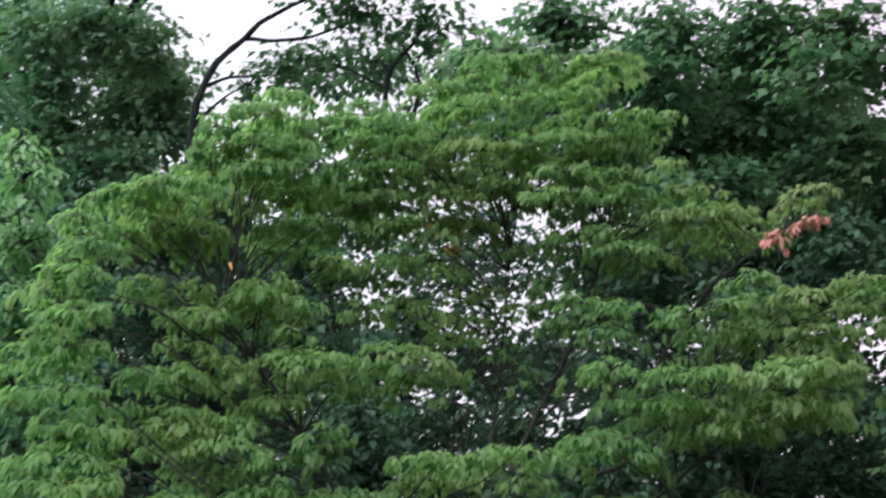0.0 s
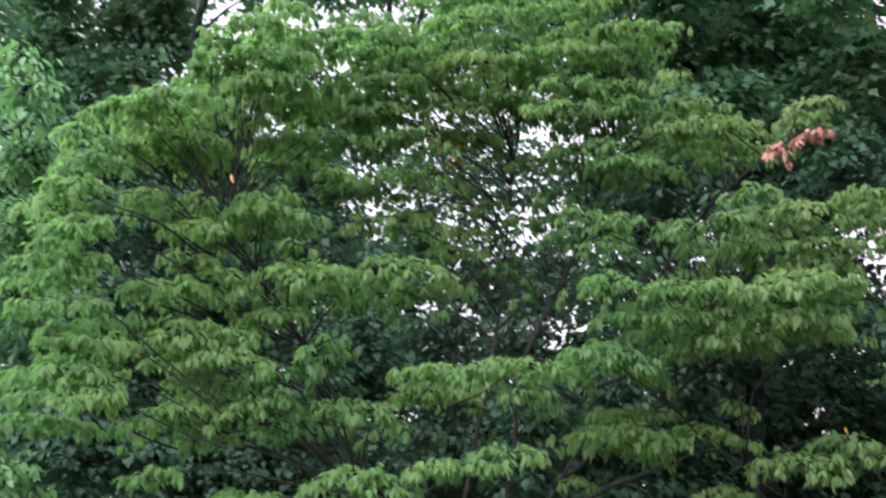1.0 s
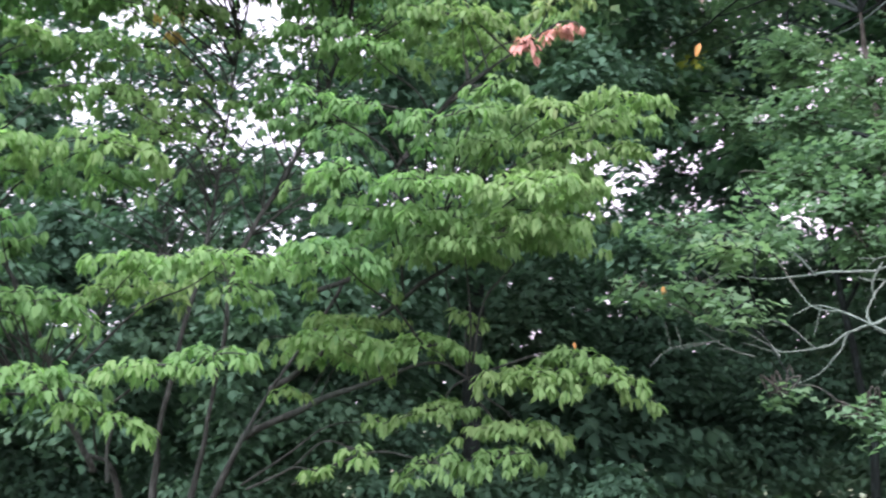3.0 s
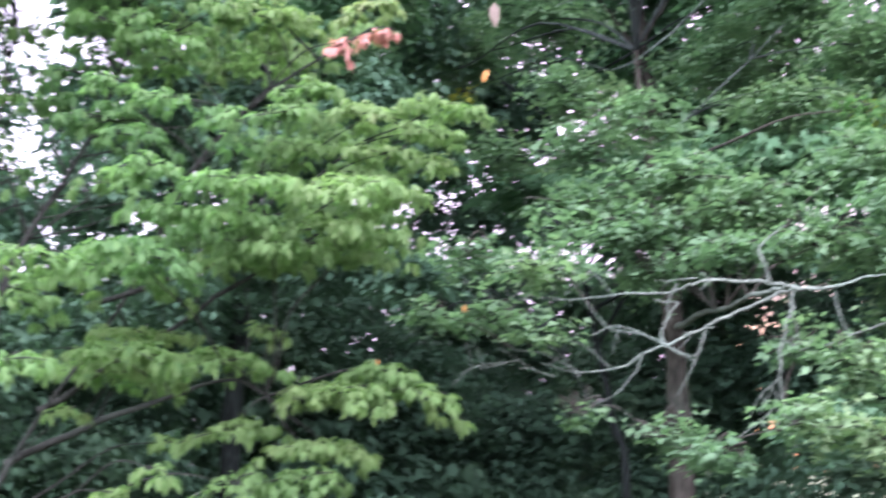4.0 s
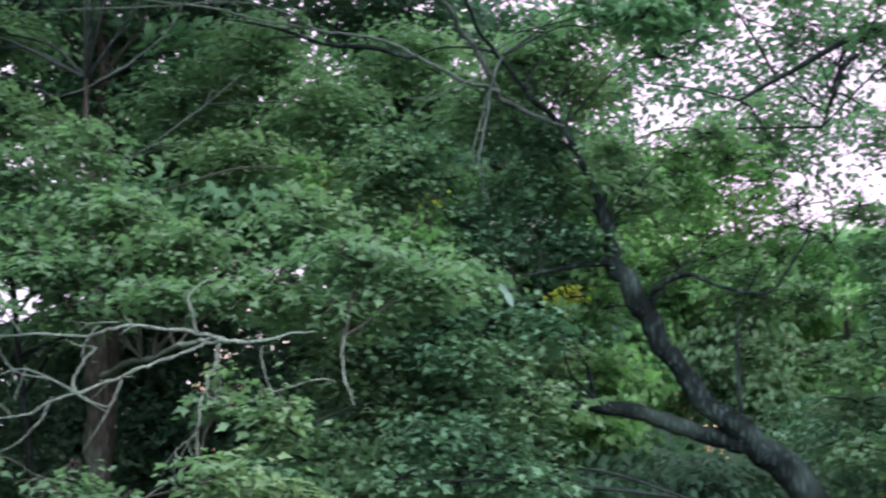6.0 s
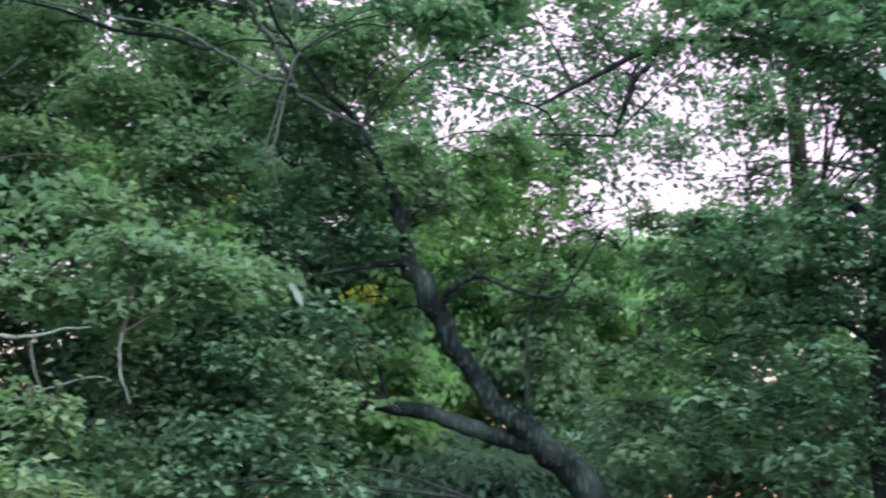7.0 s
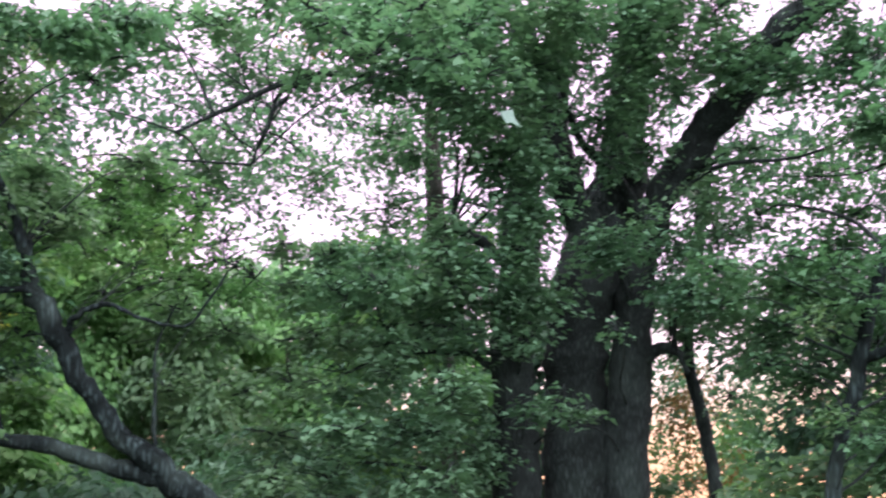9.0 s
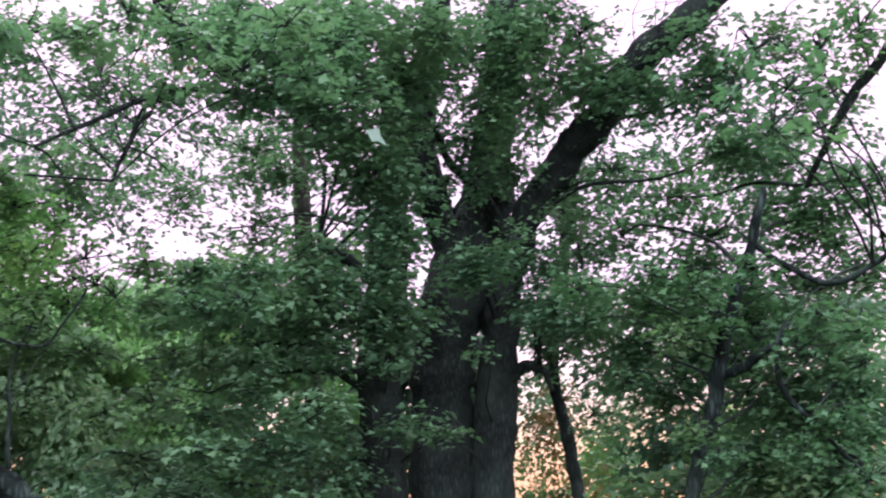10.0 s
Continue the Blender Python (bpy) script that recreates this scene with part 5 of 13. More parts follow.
spray(under_mid, (-6.30, 6.67, 1.21), (0.36, 0.30, 0.26), 34, thick=3.0, leaf=0.072, blades=PLAIN, material=SHADE_TINT_LEAF, wood=False)
spray(under_mid, (-5.94, 6.78, 3.24), (0.36, 0.30, 0.26), 34, thick=3.0, leaf=0.072, blades=PLAIN, material=SHADE_TINT_LEAF, wood=False)
spray(under_mid, (-5.54, 6.27, 2.71), (0.36, 0.30, 0.26), 34, thick=3.0, leaf=0.072, blades=PLAIN, material=SHADE_TINT_LEAF, wood=False)
spray(under_mid, (-5.97, 6.78, 2.41), (0.36, 0.30, 0.26), 34, thick=3.0, leaf=0.072, blades=PLAIN, material=SHADE_TINT_LEAF, wood=False)
spray(under_mid, (-5.31, 6.16, 1.88), (0.36, 0.30, 0.26), 34, thick=3.0, leaf=0.072, blades=PLAIN, material=SHADE_TINT_LEAF, wood=False)
spray(under_mid, (-5.27, 6.10, 1.64), (0.36, 0.30, 0.26), 34, thick=3.0, leaf=0.072, blades=PLAIN, material=SHADE_TINT_LEAF, wood=False)
spray(under_mid, (-6.01, 6.89, 1.13), (0.36, 0.30, 0.26), 34, thick=3.0, leaf=0.072, blades=PLAIN, material=SHADE_TINT_LEAF, wood=False)
spray(under_mid, (-5.51, 7.09, 4.83), (0.36, 0.30, 0.26), 34, thick=3.0, leaf=0.072, blades=PLAIN, material=SHADE_TINT_LEAF, wood=False)
spray(under_mid, (-4.92, 6.32, 2.69), (0.36, 0.30, 0.26), 34, thick=3.0, leaf=0.072, blades=PLAIN, material=SHADE_TINT_LEAF, wood=False)
spray(under_mid, (-5.22, 6.79, 2.29), (0.36, 0.30, 0.26), 34, thick=3.0, leaf=0.072, blades=PLAIN, material=SHADE_TINT_LEAF, wood=False)
spray(under_mid, (-5.10, 6.69, 1.96), (0.36, 0.30, 0.26), 34, thick=3.0, leaf=0.072, blades=PLAIN, material=SHADE_TINT_LEAF, wood=False)
spray(under_mid, (-5.37, 6.80, 1.60), (0.36, 0.30, 0.26), 34, thick=3.0, leaf=0.072, blades=PLAIN, material=SHADE_TINT_LEAF, wood=False)
spray(under_mid, (-5.65, 7.46, 1.13), (0.36, 0.30, 0.26), 34, thick=3.0, leaf=0.072, blades=PLAIN, material=SHADE_TINT_LEAF, wood=False)
spray(under_mid, (-4.75, 7.22, 5.12), (0.36, 0.30, 0.26), 34, thick=3.0, leaf=0.072, blades=PLAIN, material=SHADE_TINT_LEAF, wood=False)
spray(under_mid, (-4.33, 6.19, 4.33), (0.36, 0.30, 0.26), 34, thick=3.0, leaf=0.072, blades=PLAIN, material=SHADE_TINT_LEAF, wood=False)
spray(under_mid, (-4.82, 7.21, 3.03), (0.36, 0.30, 0.26), 34, thick=3.0, leaf=0.072, blades=PLAIN, material=SHADE_TINT_LEAF, wood=False)
spray(under_mid, (-4.80, 6.97, 2.65), (0.36, 0.30, 0.26), 34, thick=3.0, leaf=0.072, blades=PLAIN, material=SHADE_TINT_LEAF, wood=False)
spray(under_mid, (-4.39, 6.53, 2.18), (0.36, 0.30, 0.26), 34, thick=3.0, leaf=0.072, blades=PLAIN, material=SHADE_TINT_LEAF, wood=False)
spray(under_mid, (-4.49, 6.45, 1.92), (0.36, 0.30, 0.26), 34, thick=3.0, leaf=0.072, blades=PLAIN, material=SHADE_TINT_LEAF, wood=False)
spray(under_mid, (-4.62, 6.70, 1.57), (0.36, 0.30, 0.26), 34, thick=3.0, leaf=0.072, blades=PLAIN, material=SHADE_TINT_LEAF, wood=False)
spray(under_mid, (-4.78, 6.78, 1.16), (0.36, 0.30, 0.26), 34, thick=3.0, leaf=0.072, blades=PLAIN, material=SHADE_TINT_LEAF, wood=False)
spray(under_mid, (-4.46, 7.63, 5.26), (0.36, 0.30, 0.26), 34, thick=3.0, leaf=0.072, blades=PLAIN, material=SHADE_TINT_LEAF, wood=False)
spray(under_mid, (-4.09, 6.81, 4.48), (0.36, 0.30, 0.26), 34, thick=3.0, leaf=0.072, blades=PLAIN, material=SHADE_TINT_LEAF, wood=False)
spray(under_mid, (-4.30, 7.45, 4.35), (0.36, 0.30, 0.26), 34, thick=3.0, leaf=0.072, blades=PLAIN, material=SHADE_TINT_LEAF, wood=False)
spray(under_mid, (-4.42, 7.34, 3.86), (0.36, 0.30, 0.26), 34, thick=3.0, leaf=0.072, blades=PLAIN, material=SHADE_TINT_LEAF, wood=False)
spray(under_mid, (-4.23, 7.22, 3.42), (0.36, 0.30, 0.26), 34, thick=3.0, leaf=0.072, blades=PLAIN, material=SHADE_TINT_LEAF, wood=False)
spray(under_mid, (-4.04, 6.75, 3.03), (0.36, 0.30, 0.26), 34, thick=3.0, leaf=0.072, blades=PLAIN, material=SHADE_TINT_LEAF, wood=False)
spray(under_mid, (-4.61, 7.50, 2.64), (0.36, 0.30, 0.26), 34, thick=3.0, leaf=0.072, blades=PLAIN, material=SHADE_TINT_LEAF, wood=False)
spray(under_mid, (-4.10, 7.02, 2.25), (0.36, 0.30, 0.26), 34, thick=3.0, leaf=0.072, blades=PLAIN, material=SHADE_TINT_LEAF, wood=False)
spray(under_mid, (-4.96, 7.97, 1.94), (0.36, 0.30, 0.26), 34, thick=3.0, leaf=0.072, blades=PLAIN, material=SHADE_TINT_LEAF, wood=False)
spray(under_mid, (-4.30, 7.28, 1.62), (0.36, 0.30, 0.26), 34, thick=3.0, leaf=0.072, blades=PLAIN, material=SHADE_TINT_LEAF, wood=False)
spray(under_mid, (-4.75, 7.66, 1.18), (0.36, 0.30, 0.26), 34, thick=3.0, leaf=0.072, blades=PLAIN, material=SHADE_TINT_LEAF, wood=False)
spray(dark_maple, (-3.66, 7.05, 4.85), (0.36, 0.30, 0.26), 34, thick=2.6, leaf=0.085, blades=LOBED, material=OAK_LEAF, wood=False)
spray(dark_maple, (-3.89, 7.50, 4.67), (0.36, 0.30, 0.26), 34, thick=2.6, leaf=0.085, blades=LOBED, material=OAK_LEAF, wood=False)
spray(dark_maple, (-3.67, 6.88, 3.96), (0.36, 0.30, 0.26), 34, thick=2.6, leaf=0.085, blades=LOBED, material=OAK_LEAF, wood=False)
spray(under_mid, (-3.88, 7.23, 3.71), (0.36, 0.30, 0.26), 34, thick=3.0, leaf=0.072, blades=PLAIN, material=SHADE_TINT_LEAF, wood=False)
spray(under_mid, (-4.24, 7.86, 3.60), (0.36, 0.30, 0.26), 34, thick=3.0, leaf=0.072, blades=PLAIN, material=SHADE_TINT_LEAF, wood=False)
spray(under_mid, (-4.13, 8.05, 3.12), (0.36, 0.30, 0.26), 34, thick=3.0, leaf=0.072, blades=PLAIN, material=SHADE_TINT_LEAF, wood=False)
spray(under_mid, (-3.81, 7.27, 2.57), (0.36, 0.30, 0.26), 34, thick=3.0, leaf=0.072, blades=PLAIN, material=SHADE_TINT_LEAF, wood=False)
spray(under_mid, (-4.05, 7.70, 2.24), (0.36, 0.30, 0.26), 34, thick=3.0, leaf=0.072, blades=PLAIN, material=SHADE_TINT_LEAF, wood=False)
spray(under_mid, (-4.37, 8.14, 1.96), (0.36, 0.30, 0.26), 34, thick=3.0, leaf=0.072, blades=PLAIN, material=SHADE_TINT_LEAF, wood=False)
spray(under_mid, (-4.16, 7.89, 1.56), (0.36, 0.30, 0.26), 34, thick=3.0, leaf=0.072, blades=PLAIN, material=SHADE_TINT_LEAF, wood=False)
spray(under_mid, (-4.08, 7.51, 1.12), (0.36, 0.30, 0.26), 34, thick=3.0, leaf=0.072, blades=PLAIN, material=SHADE_TINT_LEAF, wood=False)
spray(dark_maple, (-3.59, 8.14, 5.23), (0.36, 0.30, 0.26), 34, thick=2.6, leaf=0.085, blades=LOBED, material=OAK_LEAF, wood=False)
spray(dark_maple, (-3.58, 7.87, 4.62), (0.36, 0.30, 0.26), 34, thick=2.6, leaf=0.085, blades=LOBED, material=OAK_LEAF, wood=False)
spray(dark_maple, (-3.34, 7.32, 4.16), (0.36, 0.30, 0.26), 34, thick=2.6, leaf=0.085, blades=LOBED, material=OAK_LEAF, wood=False)
spray(under_mid, (-3.67, 8.16, 3.86), (0.36, 0.30, 0.26), 34, thick=3.0, leaf=0.072, blades=PLAIN, material=SHADE_TINT_LEAF, wood=False)
spray(under_mid, (-3.24, 7.10, 3.30), (0.36, 0.30, 0.26), 34, thick=3.0, leaf=0.072, blades=PLAIN, material=SHADE_TINT_LEAF, wood=False)
spray(under_mid, (-3.57, 8.09, 3.06), (0.36, 0.30, 0.26), 34, thick=3.0, leaf=0.072, blades=PLAIN, material=SHADE_TINT_LEAF, wood=False)
spray(under_mid, (-3.55, 7.91, 2.76), (0.36, 0.30, 0.26), 34, thick=3.0, leaf=0.072, blades=PLAIN, material=SHADE_TINT_LEAF, wood=False)
spray(under_mid, (-3.86, 8.40, 1.14), (0.36, 0.30, 0.26), 34, thick=3.0, leaf=0.072, blades=PLAIN, material=SHADE_TINT_LEAF, wood=False)
spray(dark_maple, (-2.71, 7.19, 4.69), (0.36, 0.30, 0.26), 34, thick=2.6, leaf=0.085, blades=LOBED, material=OAK_LEAF, wood=False)
spray(dark_maple, (-3.24, 8.64, 4.91), (0.36, 0.30, 0.26), 34, thick=2.6, leaf=0.085, blades=LOBED, material=OAK_LEAF, wood=False)
spray(dark_maple, (-3.11, 7.95, 4.30), (0.36, 0.30, 0.26), 34, thick=2.6, leaf=0.085, blades=LOBED, material=OAK_LEAF, wood=False)
spray(under_mid, (-2.74, 7.55, 3.71), (0.36, 0.30, 0.26), 34, thick=3.0, leaf=0.072, blades=PLAIN, material=SHADE_TINT_LEAF, wood=False)
spray(under_mid, (-3.23, 8.18, 3.57), (0.36, 0.30, 0.26), 34, thick=3.0, leaf=0.072, blades=PLAIN, material=SHADE_TINT_LEAF, wood=False)
spray(under_mid, (-2.99, 7.68, 2.93), (0.36, 0.30, 0.26), 34, thick=3.0, leaf=0.072, blades=PLAIN, material=SHADE_TINT_LEAF, wood=False)
spray(under_mid, (-3.03, 7.88, 2.72), (0.36, 0.30, 0.26), 34, thick=3.0, leaf=0.072, blades=PLAIN, material=SHADE_TINT_LEAF, wood=False)
spray(under_mid, (-3.55, 8.89, 1.09), (0.36, 0.30, 0.26), 34, thick=3.0, leaf=0.072, blades=PLAIN, material=SHADE_TINT_LEAF, wood=False)
spray(under_mid, (-2.71, 8.87, 5.28), (0.36, 0.30, 0.26), 34, thick=3.0, leaf=0.072, blades=PLAIN, material=SHADE_TINT_LEAF, wood=False)
spray(under_mid, (-2.71, 8.72, 4.69), (0.36, 0.30, 0.26), 34, thick=3.0, leaf=0.072, blades=PLAIN, material=SHADE_TINT_LEAF, wood=False)
spray(under_mid, (-2.64, 8.53, 4.31), (0.36, 0.30, 0.26), 34, thick=3.0, leaf=0.072, blades=PLAIN, material=SHADE_TINT_LEAF, wood=False)
spray(under_mid, (-2.74, 8.30, 3.80), (0.36, 0.30, 0.26), 34, thick=3.0, leaf=0.072, blades=PLAIN, material=SHADE_TINT_LEAF, wood=False)
spray(under_mid, (-2.60, 7.99, 3.37), (0.36, 0.30, 0.26), 34, thick=3.0, leaf=0.072, blades=PLAIN, material=SHADE_TINT_LEAF, wood=False)
spray(under_mid, (-2.53, 7.81, 2.67), (0.36, 0.30, 0.26), 34, thick=3.0, leaf=0.072, blades=PLAIN, material=SHADE_TINT_LEAF, wood=False)
spray(under_mid, (-2.70, 8.05, 1.18), (0.36, 0.30, 0.26), 34, thick=3.0, leaf=0.072, blades=PLAIN, material=SHADE_TINT_LEAF, wood=False)

shrub = tree("bright_shrub", (-5.72, 3.77, 0), "light green leafy shrub at the edge of the wood", "shrub")
spray(shrub, (-4.81, 3.16, 3.45), (0.14, 0.11, 0.16), 38, thick=4, leaf=0.068, blades=OVAL, material=SHRUB_LEAF)
spray(shrub, (-5.02, 3.33, 3.23), (0.19, 0.14, 0.16), 38, thick=4, leaf=0.068, blades=OVAL, material=SHRUB_LEAF)
spray(shrub, (-5.04, 3.26, 3.68), (0.14, 0.10, 0.08), 38, thick=4, leaf=0.068, blades=OVAL, material=SHRUB_LEAF)
spray(shrub, (-5.63, 3.40, 3.49), (0.24, 0.18, 0.36), 38, thick=4, leaf=0.068, blades=OVAL, material=SHRUB_LEAF)
spray(shrub, (-5.75, 3.78, 3.05), (0.22, 0.16, 0.25), 38, thick=4, leaf=0.068, blades=OVAL, material=SHRUB_LEAF)
spray(shrub, (-5.78, 3.86, 2.65), (0.25, 0.18, 0.25), 38, thick=4, leaf=0.068, blades=OVAL, material=SHRUB_LEAF)
spray(shrub, (-5.34, 3.53, 1.75), (0.17, 0.13, 0.14), 38, thick=4, leaf=0.068, blades=OVAL, material=SHRUB_LEAF)
spray(shrub, (-5.94, 3.67, 2.20), (0.25, 0.18, 0.31), 38, thick=4, leaf=0.068, blades=OVAL, material=SHRUB_LEAF)

# ---- the maple with bare grey branches ----

maple = tree("grey_branched_maple", (-0.98, 7.69, 0), "maple with bare pale grey lower branches", "tree")
limb(maple, [(-0.98, 7.69, -0.1, 0.088), (-0.98, 7.69, 0.56, 0.074), (-0.98, 7.69, 1.59, 0.061), (-0.99, 7.69, 1.88, 0.058), (-1.01, 7.65, 2.31, 0.052), (-1.07, 7.68, 2.81, 0.041), (-1.14, 7.71, 3.33, 0.025), (-1.20, 7.69, 3.92, 0.010)], BROWN_BARK, "trunk")
limb(maple, [(-1.00, 7.66, 2.32, 0.0187), (-0.78, 6.96, 2.33, 0.0133), (-0.58, 6.36, 2.32, 0.0109), (-0.45, 6.15, 2.32, 0.0101), (-0.35, 6.10, 2.30, 0.0086), (-0.18, 6.03, 2.33, 0.0055), (-0.07, 6.02, 2.35, 0.0023)], GREY_BARK, "limb", gnarl=0.7)
limb(maple, [(-0.43, 6.15, 2.32, 0.0086), (-0.54, 6.13, 2.34, 0.0086), (-0.66, 6.11, 2.34, 0.0070), (-0.81, 6.10, 2.35, 0.0062), (-0.97, 6.10, 2.30, 0.0062), (-1.18, 6.08, 2.29, 0.0047), (-1.37, 6.06, 2.27, 0.0031), (-1.56, 6.08, 2.29, 0.0016)], GREY_BARK, "limb", gnarl=0.7)
limb(maple, [(-0.45, 6.15, 2.31, 0.0062), (-0.52, 6.14, 2.28, 0.0070), (-0.66, 6.13, 2.22, 0.0070), (-0.76, 6.12, 2.18, 0.0070), (-0.85, 6.11, 2.13, 0.0062), (-0.99, 6.07, 2.07, 0.0062), (-1.08, 6.07, 2.03, 0.0055), (-1.17, 6.05, 1.98, 0.0047), (-1.34, 6.01, 1.95, 0.0031), (-1.50, 5.98, 1.99, 0.0016)], GREY_BARK, "limb", gnarl=0.7)
limb(maple, [(-0.44, 6.15, 2.31, 0.0078), (-0.46, 6.13, 2.21, 0.0078), (-0.49, 6.11, 2.11, 0.0070), (-0.51, 6.09, 2.02, 0.0062), (-0.51, 6.08, 1.86, 0.0055), (-0.47, 6.05, 1.72, 0.0031)], GREY_BARK, "limb", gnarl=0.7)
limb(maple, [(-0.54, 6.13, 2.34, 0.0062), (-0.57, 6.14, 2.44, 0.0055), (-0.58, 6.15, 2.49, 0.0047), (-0.54, 6.17, 2.54, 0.0031), (-0.47, 6.21, 2.60, 0.0023)], GREY_BARK, "branch", gnarl=0.7)
limb(maple, [(-0.99, 6.07, 2.07, 0.0055), (-1.00, 6.09, 2.12, 0.0047), (-0.96, 6.11, 2.22, 0.0039), (-0.93, 6.14, 2.26, 0.0031), (-1.02, 6.15, 2.27, 0.0016)], GREY_BARK, "branch", gnarl=0.7)
limb(maple, [(-0.99, 6.07, 2.07, 0.0047), (-1.09, 6.08, 2.12, 0.0039), (-1.21, 6.09, 2.14, 0.0031), (-1.27, 6.10, 2.20, 0.0023), (-1.33, 6.12, 2.28, 0.0016)], GREY_BARK, "branch", gnarl=0.7)
limb(maple, [(-0.99, 6.07, 2.07, 0.0047), (-0.88, 6.06, 2.02, 0.0031), (-0.83, 6.04, 2.05, 0.0016)], GREY_BARK, "branch", gnarl=0.7)
limb(maple, [(-1.08, 6.07, 2.03, 0.0047), (-1.12, 6.06, 1.94, 0.0039), (-1.19, 6.03, 1.86, 0.0023), (-1.29, 6.01, 1.81, 0.0016)], GREY_BARK, "branch", gnarl=0.7)
limb(maple, [(-0.28, 6.10, 2.29, 0.0047), (-0.27, 6.09, 2.20, 0.0039), (-0.22, 6.07, 2.08, 0.0023)], GREY_BARK, "branch", gnarl=0.7)
limb(maple, [(-0.34, 6.10, 2.06, 0.0023), (-0.20, 6.06, 2.11, 0.0039), (-0.04, 6.04, 2.16, 0.0031), (0.02, 6.03, 2.15, 0.0016)], GREY_BARK, "branch", gnarl=0.7)
limb(maple, [(0.08, 6.30, 2.38, 0.0047), (0.07, 6.27, 2.23, 0.0055), (0.12, 6.23, 2.08, 0.0023)], GREY_BARK, "branch", gnarl=0.7)
limb(maple, [(-0.49, 6.11, 2.09, 0.0039), (-0.42, 6.08, 2.04, 0.0039), (-0.38, 6.06, 2.09, 0.0016)], GREY_BARK, "branch", gnarl=0.7)
limb(maple, [(-1.34, 6.01, 1.95, 0.0031), (-1.49, 6.02, 2.03, 0.0023), (-1.62, 6.00, 2.05, 0.0016)], GREY_BARK, "branch", gnarl=0.7)
limb(maple, [(-1.21, 6.04, 1.97, 0.0023), (-1.31, 6.05, 2.06, 0.0023), (-1.42, 6.05, 2.10, 0.0016)], GREY_BARK, "branch", gnarl=0.7)
side_twigs(maple, [(-0.52, 6.05, 2.26, 0.009), (-0.70, 6.06, 2.17, 0.009), (-0.93, 6.02, 2.08, 0.009), (-1.12, 5.97, 1.97, 0.009), (-1.44, 5.94, 1.93, 0.007), (-1.64, 5.89, 2.04, 0.003)], GREY_BARK, 7, 0.26)
side_twigs(maple, [(-0.21, 5.97, 2.31, 0.012), (-0.45, 6.04, 2.30, 0.013), (-0.84, 6.04, 2.35, 0.009), (-1.08, 6.04, 2.27, 0.008), (-1.46, 5.99, 2.31, 0.006), (-1.78, 5.94, 2.30, 0.004)], GREY_BARK, 7, 0.26)
side_twigs(maple, [(-0.45, 6.04, 2.28, 0.012), (-0.48, 6.01, 2.11, 0.012), (-0.51, 5.98, 1.95, 0.009), (-0.53, 5.99, 1.79, 0.008), (-0.50, 5.89, 1.59, 0.006)], GREY_BARK, 6, 0.2)
spray(maple, (-1.45, 7.12, 2.91), (0.38, 0.28, 0.10), 6, thick=3.2, leaf=0.054, blades=LOBED, material=MAPLE_LEAF, droop=(-8, 22, 45), bark=BROWN_BARK, r=0.009)
spray(maple, (-0.95, 6.93, 2.99), (0.42, 0.32, 0.12), 6, thick=3.2, leaf=0.054, blades=LOBED, material=MAPLE_LEAF, droop=(-8, 22, 45), bark=BROWN_BARK, r=0.009)
spray(maple, (-1.13, 6.78, 2.67), (0.41, 0.31, 0.10), 6, thick=3.2, leaf=0.054, blades=LOBED, material=MAPLE_LEAF, droop=(-8, 22, 45), bark=BROWN_BARK, r=0.009)
spray(maple, (-0.59, 6.77, 2.81), (0.38, 0.29, 0.14), 6, thick=3.2, leaf=0.054, blades=LOBED, material=MAPLE_LEAF, droop=(-8, 22, 45), bark=BROWN_BARK, r=0.009)
spray(maple, (-0.29, 6.59, 2.59), (0.40, 0.30, 0.11), 6, thick=3.2, leaf=0.054, blades=LOBED, material=MAPLE_LEAF, droop=(-8, 22, 45), bark=BROWN_BARK, r=0.009)
spray(maple, (0.14, 6.51, 2.76), (0.40, 0.30, 0.13), 6, thick=3.2, leaf=0.054, blades=LOBED, material=MAPLE_LEAF, droop=(-8, 22, 45), bark=BROWN_BARK, r=0.009)
spray(maple, (0.45, 6.48, 2.65), (0.32, 0.24, 0.16), 6, thick=3.2, leaf=0.054, blades=LOBED, material=MAPLE_LEAF, droop=(-8, 22, 45), bark=BROWN_BARK, r=0.009)
spray(maple, (0.09, 6.57, 2.51), (0.40, 0.30, 0.11), 6, thick=3.2, leaf=0.054, blades=LOBED, material=MAPLE_LEAF, droop=(-8, 22, 45), bark=BROWN_BARK, r=0.009)
spray(maple, (-1.53, 6.47, 2.47), (0.36, 0.27, 0.08), 6, thick=3.2, leaf=0.054, blades=LOBED, material=MAPLE_LEAF, droop=(-8, 22, 45), bark=BROWN_BARK, r=0.009)
spray(maple, (-2.01, 6.11, 2.21), (0.16, 0.12, 0.09), 6, thick=3.2, leaf=0.054, blades=LOBED, material=MAPLE_LEAF, droop=(-8, 22, 45), bark=BROWN_BARK, r=0.009)
spray(maple, (-1.72, 6.17, 2.20), (0.17, 0.13, 0.07), 6, thick=3.2, leaf=0.054, blades=LOBED, material=MAPLE_LEAF, droop=(-8, 22, 45), bark=BROWN_BARK, r=0.009)
spray(maple, (-1.99, 6.68, 2.60), (0.33, 0.25, 0.09), 6, thick=3.2, leaf=0.054, blades=LOBED, material=MAPLE_LEAF, droop=(-8, 22, 45), bark=BROWN_BARK, r=0.009)
